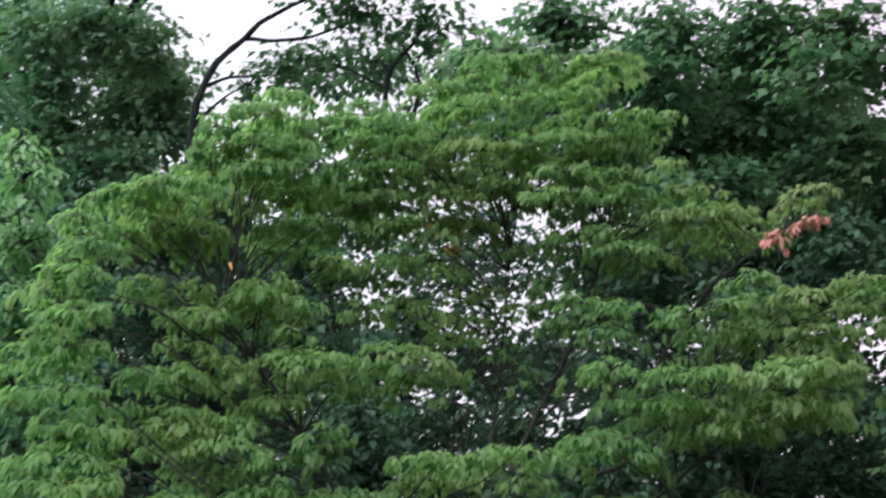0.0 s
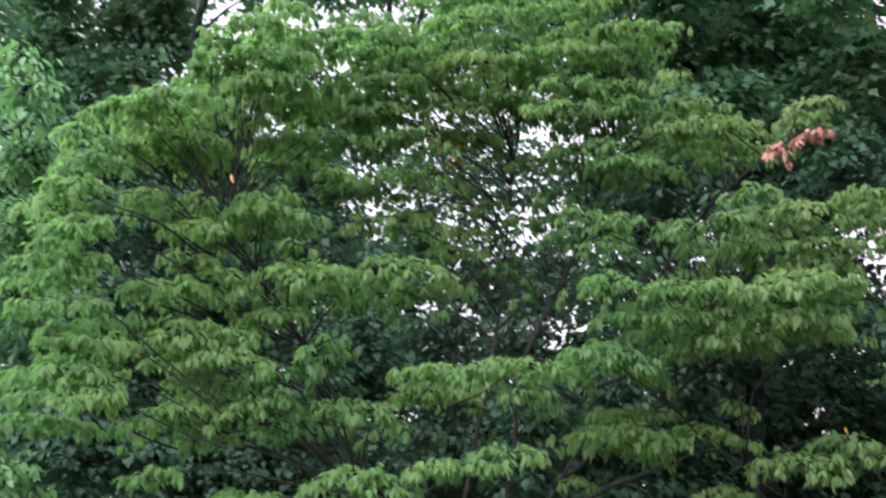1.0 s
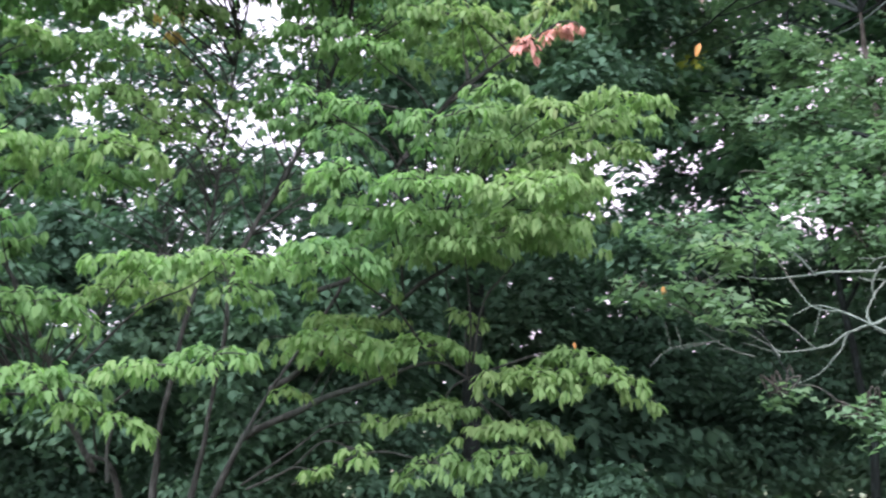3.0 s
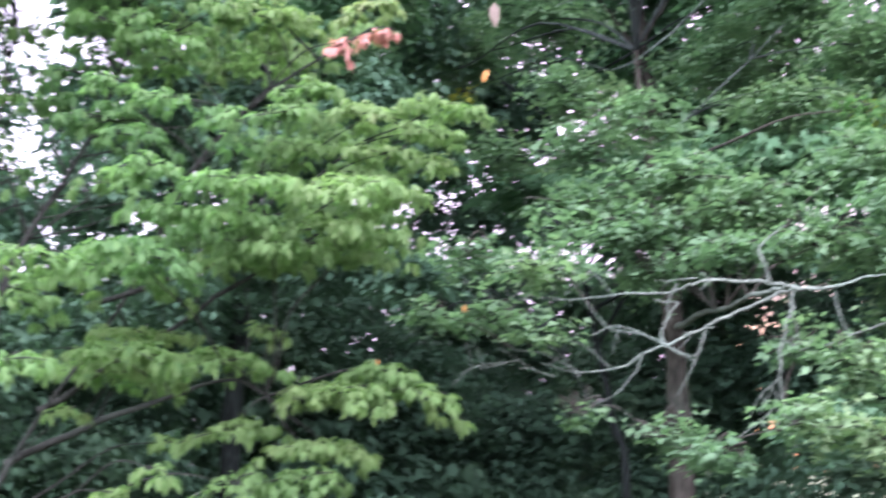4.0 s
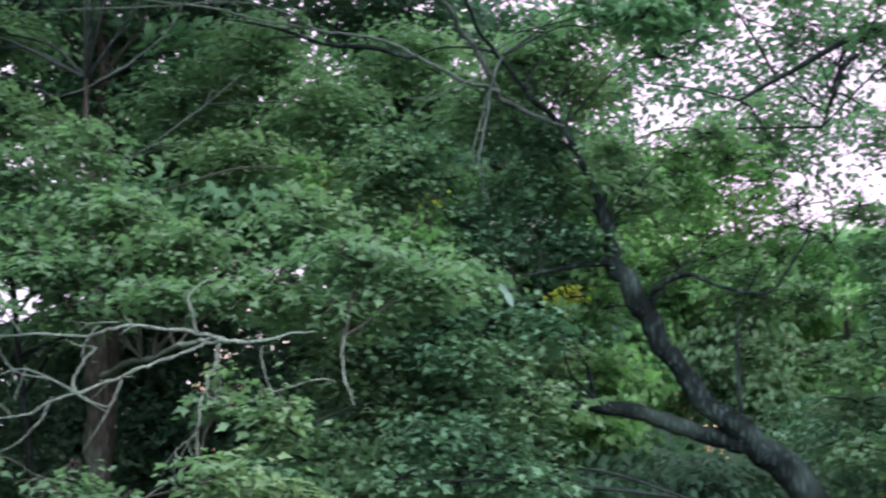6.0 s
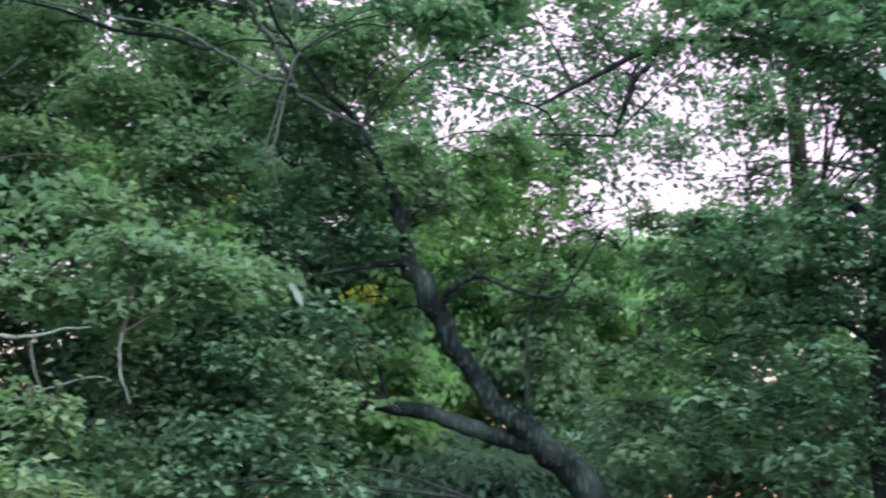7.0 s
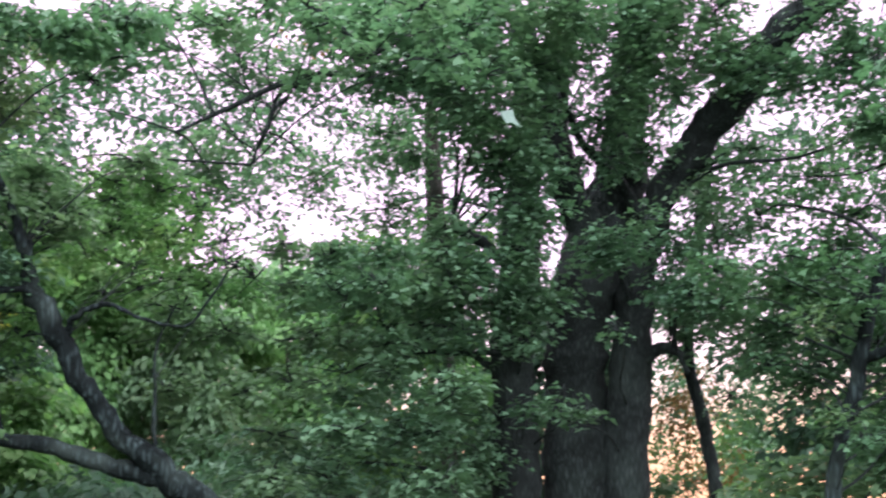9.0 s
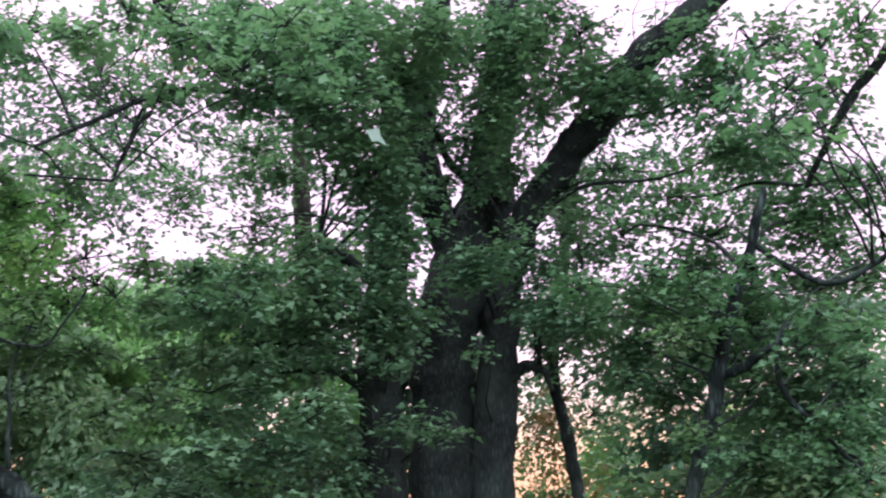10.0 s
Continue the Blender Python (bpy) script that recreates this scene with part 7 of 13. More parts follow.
second = tree("maple_tree", (5.62, 8.39, 0), "dark maple standing beside the great tree", "tree")
limb(second, [(5.62, 8.40, -0.1, 0.250), (5.62, 8.40, 0.74, 0.210), (5.62, 8.40, 2.12, 0.177), (5.60, 8.36, 2.69, 0.173), (5.55, 8.30, 3.18, 0.164), (5.57, 8.23, 3.68, 0.157), (5.57, 8.14, 4.19, 0.141), (5.56, 8.02, 4.83, 0.116), (5.42, 7.87, 5.61, 0.096)], SHADE_DARK_BARK, "trunk")
limb(second, [(5.46, 8.23, 3.76, 0.046), (5.23, 8.23, 3.90, 0.042), (4.99, 8.25, 4.00, 0.033)], SHADE_DARK_BARK, "broken_limb")
limb(second, [(5.49, 8.39, 2.98, 0.030), (5.10, 8.40, 3.16, 0.025), (4.86, 8.41, 3.27, 0.025), (4.54, 8.50, 3.25, 0.014)], SHADE_DARK_BARK, "limb")
limb(second, [(5.43, 8.29, 3.09, 0.021), (4.74, 8.53, 3.10, 0.016), (4.33, 8.69, 2.93, 0.008)], SHADE_DARK_BARK, "branch")

sapling = tree("sapling", (5.97, 9.83, 0), "slender grey sapling among the trees", "tree")
limb(sapling, [(6.02, 9.85, -0.1, 0.111), (6.02, 9.85, 0.78, 0.093), (6.02, 9.85, 2.22, 0.077), (5.98, 9.78, 2.96, 0.077), (5.84, 9.63, 4.09, 0.082), (5.66, 9.44, 5.02, 0.068), (5.54, 9.25, 5.64, 0.043)], BROWN_BARK, "trunk")

sapling_b = tree("sapling", (7.31, 8.08, 0), "thin leaning sapling beside the great tree", "tree")
limb(sapling_b, [(7.33, 8.08, -0.1, 0.080), (7.33, 8.08, 0.73, 0.067), (7.33, 8.08, 2.09, 0.055), (7.26, 8.08, 2.63, 0.055), (7.16, 8.09, 3.17, 0.051), (7.14, 8.00, 3.62, 0.051), (7.13, 7.83, 4.19, 0.046), (7.09, 7.67, 4.67, 0.037), (7.02, 7.49, 5.19, 0.023)], SHADE_DARK_BARK, "trunk")

right_tree = tree("young_maple", (6.26, 6.07, 0), "young dark maple with spreading side branches", "tree")
limb(right_tree, [(6.26, 6.07, -0.10, 0.071), (6.26, 6.07, 0.80, 0.060), (6.26, 6.07, 1.94, 0.049), (6.31, 5.95, 2.42, 0.049), (6.34, 5.81, 2.84, 0.049), (6.37, 5.67, 3.22, 0.043), (6.39, 5.51, 3.56, 0.035), (6.38, 5.38, 3.89, 0.023)], SHADE_BLACK_BARK, "trunk")
limb(right_tree, [(6.35, 5.83, 2.75, 0.035), (6.39, 5.61, 2.82, 0.032), (6.40, 5.41, 2.92, 0.025), (6.43, 5.32, 3.05, 0.014)], SHADE_BLACK_BARK, "limb")
limb(right_tree, [(6.40, 5.41, 2.92, 0.017), (6.36, 5.39, 2.64, 0.017), (6.42, 5.20, 2.34, 0.014), (6.57, 5.00, 2.03, 0.011)], SHADE_BLACK_BARK, "limb")
limb(right_tree, [(6.39, 5.51, 3.56, 0.018), (6.52, 5.11, 3.23, 0.020), (6.54, 4.69, 3.31, 0.020), (6.64, 4.48, 3.39, 0.017)], SHADE_BLACK_BARK, "limb")
limb(right_tree, [(6.89, 5.38, 3.98, 0.019), (6.74, 5.08, 4.21, 0.026), (6.69, 4.80, 4.45, 0.034), (6.67, 4.45, 4.66, 0.037)], SHADE_DARK_BARK, "limb")
spray(second, (4.71, 7.46, 4.54), (0.49, 0.37, 0.34), -40, thick=2.6, tuft=4, leaf=0.064, blades=LOBED, material=BLUE_GREEN_LEAF, droop=(-10, 18, 40), r=0.014)
spray(second, (4.53, 7.58, 4.87), (0.54, 0.40, 0.24), -40, thick=2.6, tuft=4, leaf=0.064, blades=LOBED, material=BLUE_GREEN_LEAF, droop=(-10, 18, 40), r=0.014)
spray(second, (5.07, 7.45, 3.87), (0.36, 0.27, 0.29), -40, thick=2.6, tuft=4, leaf=0.064, blades=LOBED, material=BLUE_GREEN_LEAF, droop=(-10, 18, 40), r=0.014)
spray(second, (4.81, 8.04, 3.40), (0.68, 0.54, 0.30), -40, thick=2.6, tuft=4, leaf=0.064, blades=LOBED, material=BLUE_GREEN_LEAF, droop=(-10, 18, 40), r=0.014)
spray(second, (4.27, 8.36, 3.53), (0.64, 0.51, 0.30), -40, thick=2.6, tuft=4, leaf=0.064, blades=LOBED, material=BLUE_GREEN_LEAF, droop=(-10, 18, 40), r=0.014)
spray(second, (5.25, 7.72, 3.38), (0.45, 0.34, 0.30), -40, thick=2.6, tuft=4, leaf=0.064, blades=LOBED, material=BLUE_GREEN_LEAF, droop=(-10, 18, 40), r=0.014)
spray(second, (4.79, 8.60, 3.17), (0.62, 0.50, 0.31), -40, thick=2.6, tuft=4, leaf=0.064, blades=LOBED, material=BLUE_GREEN_LEAF, droop=(-10, 18, 40), r=0.014)
spray(second, (4.95, 7.66, 4.27), (0.32, 0.24, 0.35), -40, thick=2.6, tuft=4, leaf=0.064, blades=LOBED, material=BLUE_GREEN_LEAF, droop=(-10, 18, 40), r=0.014)
spray(second, (5.14, 7.40, 4.23), (0.27, 0.20, 0.24), -40, thick=2.6, tuft=4, leaf=0.064, blades=LOBED, material=BLUE_GREEN_LEAF, droop=(-10, 18, 40), r=0.014)
spray(second, (5.15, 8.56, 2.69), (0.53, 0.39, 0.42), -40, thick=1.5, tuft=4, leaf=0.064, blades=LOBED, material=BLUE_GREEN_LEAF, droop=(-10, 18, 40), r=0.014)
spray(second, (4.73, 8.97, 2.56), (0.82, 0.66, 0.42), -40, thick=1.5, tuft=4, leaf=0.064, blades=LOBED, material=BLUE_GREEN_LEAF, droop=(-10, 18, 40), r=0.014)
spray(second, (4.06, 9.15, 2.37), (0.90, 0.72, 0.31), -40, thick=1.5, tuft=4, leaf=0.064, blades=LOBED, material=BLUE_GREEN_LEAF, droop=(-10, 18, 40), r=0.014)
spray(second, (5.18, 8.34, 2.31), (0.47, 0.35, 0.31), -40, thick=1.5, tuft=4, leaf=0.064, blades=LOBED, material=BLUE_GREEN_LEAF, droop=(-10, 18, 40), r=0.014)
spray(great, (4.41, 7.14, 5.09), (0.65, 0.52, 0.33), -40, thick=2.6, tuft=4, leaf=0.064, blades=LOBED, material=BLUE_GREEN_LEAF, droop=(-10, 18, 40), r=0.014)
spray(great, (5.00, 6.92, 5.16), (0.49, 0.37, 0.29), -40, thick=2.6, tuft=4, leaf=0.064, blades=LOBED, material=BLUE_GREEN_LEAF, droop=(-10, 18, 40), r=0.014)
spray(great, (5.08, 7.28, 4.89), (0.41, 0.31, 0.30), -40, thick=2.6, tuft=4, leaf=0.064, blades=LOBED, material=BLUE_GREEN_LEAF, droop=(-10, 18, 40), r=0.014)
spray(great, (5.72, 7.05, 4.78), (0.42, 0.31, 0.40), -40, thick=2.6, tuft=4, leaf=0.064, blades=LOBED, material=BLUE_GREEN_LEAF, droop=(-10, 18, 40), r=0.014)
spray(great, (5.76, 6.77, 5.21), (0.42, 0.31, 0.36), -40, thick=2.6, tuft=4, leaf=0.064, blades=LOBED, material=BLUE_GREEN_LEAF, droop=(-10, 18, 40), r=0.014)
spray(great, (5.57, 7.22, 3.68), (0.40, 0.30, 0.20), -40, thick=2.6, tuft=4, leaf=0.064, blades=LOBED, material=BLUE_GREEN_LEAF, droop=(-10, 18, 40), r=0.014)
spray(great, (6.07, 6.99, 3.33), (0.36, 0.27, 0.20), -40, thick=2.6, tuft=4, leaf=0.064, blades=LOBED, material=BLUE_GREEN_LEAF, droop=(-10, 18, 40), r=0.014)
spray(great, (6.23, 6.69, 5.03), (0.43, 0.32, 0.36), -40, leaf=0.064, blades=LOBED, material=BLUE_GREEN_LEAF, droop=(-10, 18, 40), r=0.014)
spray(great, (6.44, 6.26, 4.80), (0.42, 0.31, 0.30), -40, leaf=0.064, blades=LOBED, material=BLUE_GREEN_LEAF, droop=(-10, 18, 40), r=0.014)
spray(great, (6.54, 5.80, 4.76), (0.45, 0.34, 0.35), -40, leaf=0.064, blades=LOBED, material=BLUE_GREEN_LEAF, droop=(-10, 18, 40), r=0.014)
spray(great, (6.72, 5.80, 4.34), (0.50, 0.37, 0.30), -40, leaf=0.064, blades=LOBED, material=BLUE_GREEN_LEAF, droop=(-10, 18, 40), r=0.014)
spray(great, (6.64, 6.85, 4.46), (0.43, 0.33, 0.32), -40, leaf=0.064, blades=LOBED, material=BLUE_GREEN_LEAF, droop=(-10, 18, 40), r=0.014, thick=0.9)
spray(great, (6.39, 5.78, 5.09), (0.55, 0.41, 0.20), -40, leaf=0.064, blades=LOBED, material=BLUE_GREEN_LEAF, droop=(-10, 18, 40), r=0.014, thick=0.9)
spray(great, (4.00, 7.89, 5.18), (0.55, 0.41, 0.25), -40, leaf=0.064, blades=LOBED, material=BLUE_GREEN_LEAF, droop=(-10, 18, 40), r=0.014)
spray(great, (3.83, 8.36, 4.93), (0.51, 0.38, 0.20), -40, leaf=0.064, blades=LOBED, material=BLUE_GREEN_LEAF, droop=(-10, 18, 40), r=0.014, thick=0.8)
spray(great, (3.72, 9.19, 5.36), (0.86, 0.69, 0.49), -40, thick=1.1, tuft=4, leaf=0.064, blades=LOBED, material=BLUE_GREEN_LEAF, droop=(-10, 18, 40), r=0.012)
spray(great, (3.83, 9.98, 4.71), (0.74, 0.59, 0.52), -40, thick=1.1, tuft=4, leaf=0.064, blades=LOBED, material=BLUE_GREEN_LEAF, droop=(-10, 18, 40), r=0.012)
spray(great, (4.85, 10.03, 4.79), (0.83, 0.66, 0.48), -40, thick=1.1, tuft=4, leaf=0.064, blades=LOBED, material=BLUE_GREEN_LEAF, droop=(-10, 18, 40), r=0.012)
spray(great, (5.06, 9.22, 4.99), (0.58, 0.44, 0.41), -40, thick=1.1, tuft=4, leaf=0.064, blades=LOBED, material=BLUE_GREEN_LEAF, droop=(-10, 18, 40), r=0.012)
spray(great, (5.15, 9.37, 4.43), (0.53, 0.40, 0.35), -40, thick=1.1, tuft=4, leaf=0.064, blades=LOBED, material=BLUE_GREEN_LEAF, droop=(-10, 18, 40), r=0.012)
spray(great, (3.16, 9.33, 5.59), (0.66, 0.53, 0.39), -40, thick=1.1, tuft=4, leaf=0.064, blades=LOBED, material=BLUE_GREEN_LEAF, droop=(-10, 18, 40), r=0.012)
spray(great, (4.63, 7.99, 5.46), (0.43, 0.32, 0.31), -40, thick=1.1, tuft=4, leaf=0.064, blades=LOBED, material=BLUE_GREEN_LEAF, droop=(-10, 18, 40), r=0.012)
spray(right_tree, (6.66, 6.61, 3.40), (0.46, 0.35, 0.25), -40, thick=2.5, tuft=4, leaf=0.064, blades=LOBED, material=OAK_LEAF, droop=(-10, 18, 40), r=0.012)
spray(right_tree, (6.61, 6.76, 3.09), (0.32, 0.24, 0.25), -40, thick=2.5, tuft=4, leaf=0.064, blades=LOBED, material=OAK_LEAF, droop=(-10, 18, 40), r=0.012)
spray(right_tree, (6.63, 6.51, 2.74), (0.41, 0.31, 0.25), -40, thick=2.5, tuft=4, leaf=0.064, blades=LOBED, material=OAK_LEAF, droop=(-10, 18, 40), r=0.012)
spray(right_tree, (6.92, 6.39, 3.62), (0.42, 0.32, 0.25), -40, thick=2.5, tuft=4, leaf=0.064, blades=LOBED, material=OAK_LEAF, droop=(-10, 18, 40), r=0.012)
spray(right_tree, (7.03, 6.03, 3.24), (0.46, 0.34, 0.30), -40, thick=2.5, tuft=4, leaf=0.064, blades=LOBED, material=OAK_LEAF, droop=(-10, 18, 40), r=0.012)
spray(right_tree, (7.21, 5.64, 3.03), (0.50, 0.37, 0.30), -40, thick=2.5, tuft=4, leaf=0.064, blades=LOBED, material=OAK_LEAF, droop=(-10, 18, 40), r=0.012)
spray(right_tree, (7.13, 5.86, 2.68), (0.55, 0.41, 0.30), -40, thick=2.5, tuft=4, leaf=0.064, blades=LOBED, material=OAK_LEAF, droop=(-10, 18, 40), r=0.012)
spray(right_tree, (7.20, 5.39, 2.62), (0.44, 0.33, 0.39), -40, thick=2.5, tuft=4, leaf=0.064, blades=LOBED, material=OAK_LEAF, droop=(-10, 18, 40), r=0.012)
spray(right_tree, (7.13, 5.58, 2.20), (0.58, 0.43, 0.34), -40, thick=2.5, tuft=4, leaf=0.064, blades=LOBED, material=OAK_LEAF, droop=(-10, 18, 40), r=0.012)
spray(right_tree, (7.01, 6.10, 2.25), (0.50, 0.37, 0.30), -40, thick=2.5, tuft=4, leaf=0.064, blades=LOBED, material=OAK_LEAF, droop=(-10, 18, 40), r=0.012)
spray(right_tree, (7.06, 5.56, 3.82), (0.50, 0.37, 0.25), -40, thick=2.5, tuft=4, leaf=0.064, blades=LOBED, material=OAK_LEAF, droop=(-10, 18, 40), r=0.012)
spray(right_tree, (7.15, 6.66, 4.28), (0.65, 0.52, 0.38), -40, thick=1.0, tuft=4, leaf=0.064, blades=LOBED, material=OAK_LEAF, droop=(-10, 18, 40), r=0.012)
spray(right_tree, (7.07, 7.17, 4.08), (0.51, 0.38, 0.33), -40, thick=1.0, tuft=4, leaf=0.064, blades=LOBED, material=OAK_LEAF, droop=(-10, 18, 40), r=0.012)
spray(right_tree, (7.24, 5.80, 4.32), (0.57, 0.43, 0.31), -40, thick=1.0, tuft=4, leaf=0.064, blades=LOBED, material=OAK_LEAF, droop=(-10, 18, 40), r=0.012)
spray(right_tree, (7.19, 5.27, 4.00), (0.50, 0.37, 0.30), -40, thick=1.0, tuft=4, leaf=0.064, blades=LOBED, material=OAK_LEAF, droop=(-10, 18, 40), r=0.012)
spray(right_tree, (6.66, 5.08, 4.42), (0.52, 0.39, 0.33), -40, thick=1.0, tuft=4, leaf=0.064, blades=LOBED, material=OAK_LEAF, droop=(-10, 18, 40), r=0.012)
spray(right_tree, (6.53, 4.67, 4.71), (0.42, 0.32, 0.32), -40, thick=1.0, tuft=4, leaf=0.064, blades=LOBED, material=OAK_LEAF, droop=(-10, 18, 40), r=0.012)
spray(right_tree, (6.75, 5.37, 4.94), (0.45, 0.34, 0.35), -40, thick=1.0, tuft=4, leaf=0.064, blades=LOBED, material=OAK_LEAF, droop=(-10, 18, 40), r=0.012)
spray(right_tree, (7.34, 5.27, 3.47), (0.41, 0.31, 0.30), -40, thick=1.0, tuft=4, leaf=0.064, blades=LOBED, material=OAK_LEAF, droop=(-10, 18, 40), r=0.012)
spray(leaner, (1.71, 7.00, 4.30), (0.28, 0.21, 0.12), -24, thick=4, leaf=0.068, blades=LOBED, material=OAK_LEAF, r=0.012)
spray(leaner, (1.42, 7.08, 4.34), (0.22, 0.16, 0.09), -24, thick=4, leaf=0.068, blades=LOBED, material=OAK_LEAF, r=0.012)
spray(leaner, (2.02, 7.05, 4.45), (0.22, 0.17, 0.09), -24, thick=4, leaf=0.068, blades=LOBED, material=OAK_LEAF, r=0.012)

spray(beyond, (1.49, 12.17, 3.87), (0.50, 0.40, 0.34), -31, thick=2.0, leaf=0.105, blades=PLAIN, material=LIME_LEAF, wood=False)
spray(beyond, (1.63, 13.11, 3.33), (0.58, 0.44, 0.40), -31, thick=2.6, leaf=0.105, blades=PLAIN, material=LIME_LEAF, wood=False)
spray(beyond, (1.62, 12.60, 2.88), (0.58, 0.44, 0.40), -31, thick=2.6, leaf=0.105, blades=PLAIN, material=LIME_LEAF, wood=False)
spray(beyond, (1.83, 12.92, 2.48), (0.58, 0.44, 0.40), -31, thick=2.6, leaf=0.105, blades=PLAIN, material=LIME_LEAF, wood=False)
spray(beyond, (2.22, 12.24, 3.89), (0.58, 0.44, 0.40), -31, thick=2.6, leaf=0.105, blades=PLAIN, material=LIME_LEAF, wood=False)
spray(beyond, (2.16, 12.17, 3.32), (0.58, 0.44, 0.40), -31, thick=2.6, leaf=0.105, blades=PLAIN, material=LIME_LEAF, wood=False)
spray(beyond, (2.11, 12.51, 2.84), (0.58, 0.44, 0.40), -31, thick=2.6, leaf=0.105, blades=PLAIN, material=LIME_LEAF, wood=False)
spray(beyond, (2.13, 12.59, 2.42), (0.58, 0.44, 0.40), -31, thick=2.6, leaf=0.105, blades=PLAIN, material=LIME_LEAF, wood=False)
spray(beyond, (2.67, 12.54, 3.82), (0.58, 0.44, 0.40), -31, thick=2.6, leaf=0.105, blades=PLAIN, material=LIME_LEAF, wood=False)
spray(beyond, (2.79, 12.74, 3.38), (0.58, 0.44, 0.40), -31, thick=2.6, leaf=0.105, blades=PLAIN, material=LIME_LEAF, wood=False)
spray(beyond, (2.88, 13.27, 3.10), (0.58, 0.44, 0.40), -31, thick=2.6, leaf=0.105, blades=PLAIN, material=LIME_LEAF, wood=False)
spray(beyond, (2.96, 12.56, 2.43), (0.58, 0.44, 0.40), -31, thick=2.6, leaf=0.105, blades=PLAIN, material=LIME_LEAF, wood=False)
spray(beyond, (3.22, 12.27, 3.00), (0.58, 0.44, 0.40), -31, thick=2.6, leaf=0.105, blades=PLAIN, material=LIME_LEAF, wood=False)
spray(beyond, (3.05, 11.83, 2.46), (0.58, 0.44, 0.40), -31, thick=2.6, leaf=0.105, blades=PLAIN, material=LIME_LEAF, wood=False)
spray(beyond, (5.66, 10.70, 4.30), (0.58, 0.44, 0.40), -31, thick=2.6, leaf=0.105, blades=PLAIN, material=LIME_LEAF, wood=False)
spray(beyond, (6.01, 11.26, 3.97), (0.58, 0.44, 0.40), -31, thick=2.6, leaf=0.105, blades=PLAIN, material=LIME_LEAF, wood=False)
spray(beyond, (6.18, 11.30, 3.62), (0.58, 0.44, 0.40), -31, thick=2.6, leaf=0.105, blades=PLAIN, material=LIME_LEAF, wood=False)
spray(beyond, (6.26, 11.39, 3.00), (0.58, 0.44, 0.40), -31, thick=2.6, leaf=0.105, blades=PLAIN, material=LIME_LEAF, wood=False)
spray(beyond, (5.25, 9.89, 2.41), (0.58, 0.44, 0.40), -31, thick=2.6, leaf=0.105, blades=PLAIN, material=LIME_LEAF, wood=False)
spray(beyond, (6.49, 10.45, 4.51), (0.58, 0.44, 0.40), -31, thick=2.6, leaf=0.105, blades=PLAIN, material=LIME_LEAF, wood=False)
spray(beyond, (5.51, 9.45, 3.60), (0.58, 0.44, 0.40), -31, thick=2.6, leaf=0.105, blades=PLAIN, material=LIME_LEAF, wood=False)
spray(beyond, (6.69, 10.83, 3.60), (0.58, 0.44, 0.40), -31, thick=2.6, leaf=0.105, blades=PLAIN, material=LIME_LEAF, wood=False)
spray(beyond, (6.76, 11.05, 2.90), (0.50, 0.40, 0.34), -31, thick=2.0, leaf=0.105, blades=PLAIN, material=LIME_LEAF, wood=False)
spray(beyond, (6.81, 11.15, 2.47), (0.50, 0.40, 0.34), -31, thick=2.0, leaf=0.105, blades=PLAIN, material=LIME_LEAF, wood=False)
spray(second, (3.02, 8.55, 3.25), (0.30, 0.24, 0.15), -31, thick=2.3, leaf=0.070, blades=LOBED, material=MAPLE_LEAF, tuft=6, droop=(-10, 18, 40), r=0.003)
spray(second, (3.08, 8.88, 3.17), (0.30, 0.24, 0.15), -31, thick=2.3, leaf=0.070, blades=LOBED, material=MAPLE_LEAF, tuft=6, droop=(-10, 18, 40), r=0.003)
spray(second, (2.98, 8.65, 2.73), (0.30, 0.24, 0.15), -31, thick=2.3, leaf=0.070, blades=LOBED, material=MAPLE_LEAF, tuft=6, droop=(-10, 18, 40), r=0.003)
spray(second, (3.36, 8.58, 3.13), (0.30, 0.24, 0.15), -31, thick=2.3, leaf=0.070, blades=LOBED, material=MAPLE_LEAF, tuft=6, droop=(-10, 18, 40), r=0.003)
spray(second, (3.36, 8.30, 2.69), (0.30, 0.24, 0.15), -31, thick=2.3, leaf=0.070, blades=LOBED, material=MAPLE_LEAF, tuft=6, droop=(-10, 18, 40), r=0.003)
spray(second, (3.53, 8.12, 3.65), (0.30, 0.24, 0.15), -31, thick=2.3, leaf=0.070, blades=LOBED, material=MAPLE_LEAF, tuft=6, droop=(-10, 18, 40), r=0.003)
spray(second, (3.66, 8.13, 3.34), (0.30, 0.24, 0.15), -31, thick=2.3, leaf=0.070, blades=LOBED, material=MAPLE_LEAF, tuft=6, droop=(-10, 18, 40), r=0.003)
spray(second, (3.84, 8.37, 3.10), (0.30, 0.24, 0.15), -31, thick=2.3, leaf=0.070, blades=LOBED, material=MAPLE_LEAF, tuft=6, droop=(-10, 18, 40), r=0.003)
spray(second, (3.67, 8.23, 2.75), (0.30, 0.24, 0.15), -31, thick=2.3, leaf=0.070, blades=LOBED, material=MAPLE_LEAF, tuft=6, droop=(-10, 18, 40), r=0.003)
spray(second, (3.76, 8.65, 2.47), (0.30, 0.24, 0.15), -31, thick=2.3, leaf=0.070, blades=LOBED, material=MAPLE_LEAF, tuft=6, droop=(-10, 18, 40), r=0.003)
spray(second, (3.43, 8.01, 2.11), (0.30, 0.24, 0.15), -31, thick=2.3, leaf=0.070, blades=LOBED, material=MAPLE_LEAF, tuft=6, droop=(-10, 18, 40), r=0.003)
spray(second, (3.80, 7.95, 3.58), (0.30, 0.24, 0.15), -31, thick=2.3, leaf=0.070, blades=LOBED, material=BLUE_GREEN_LEAF, tuft=6, droop=(-10, 18, 40), r=0.003)
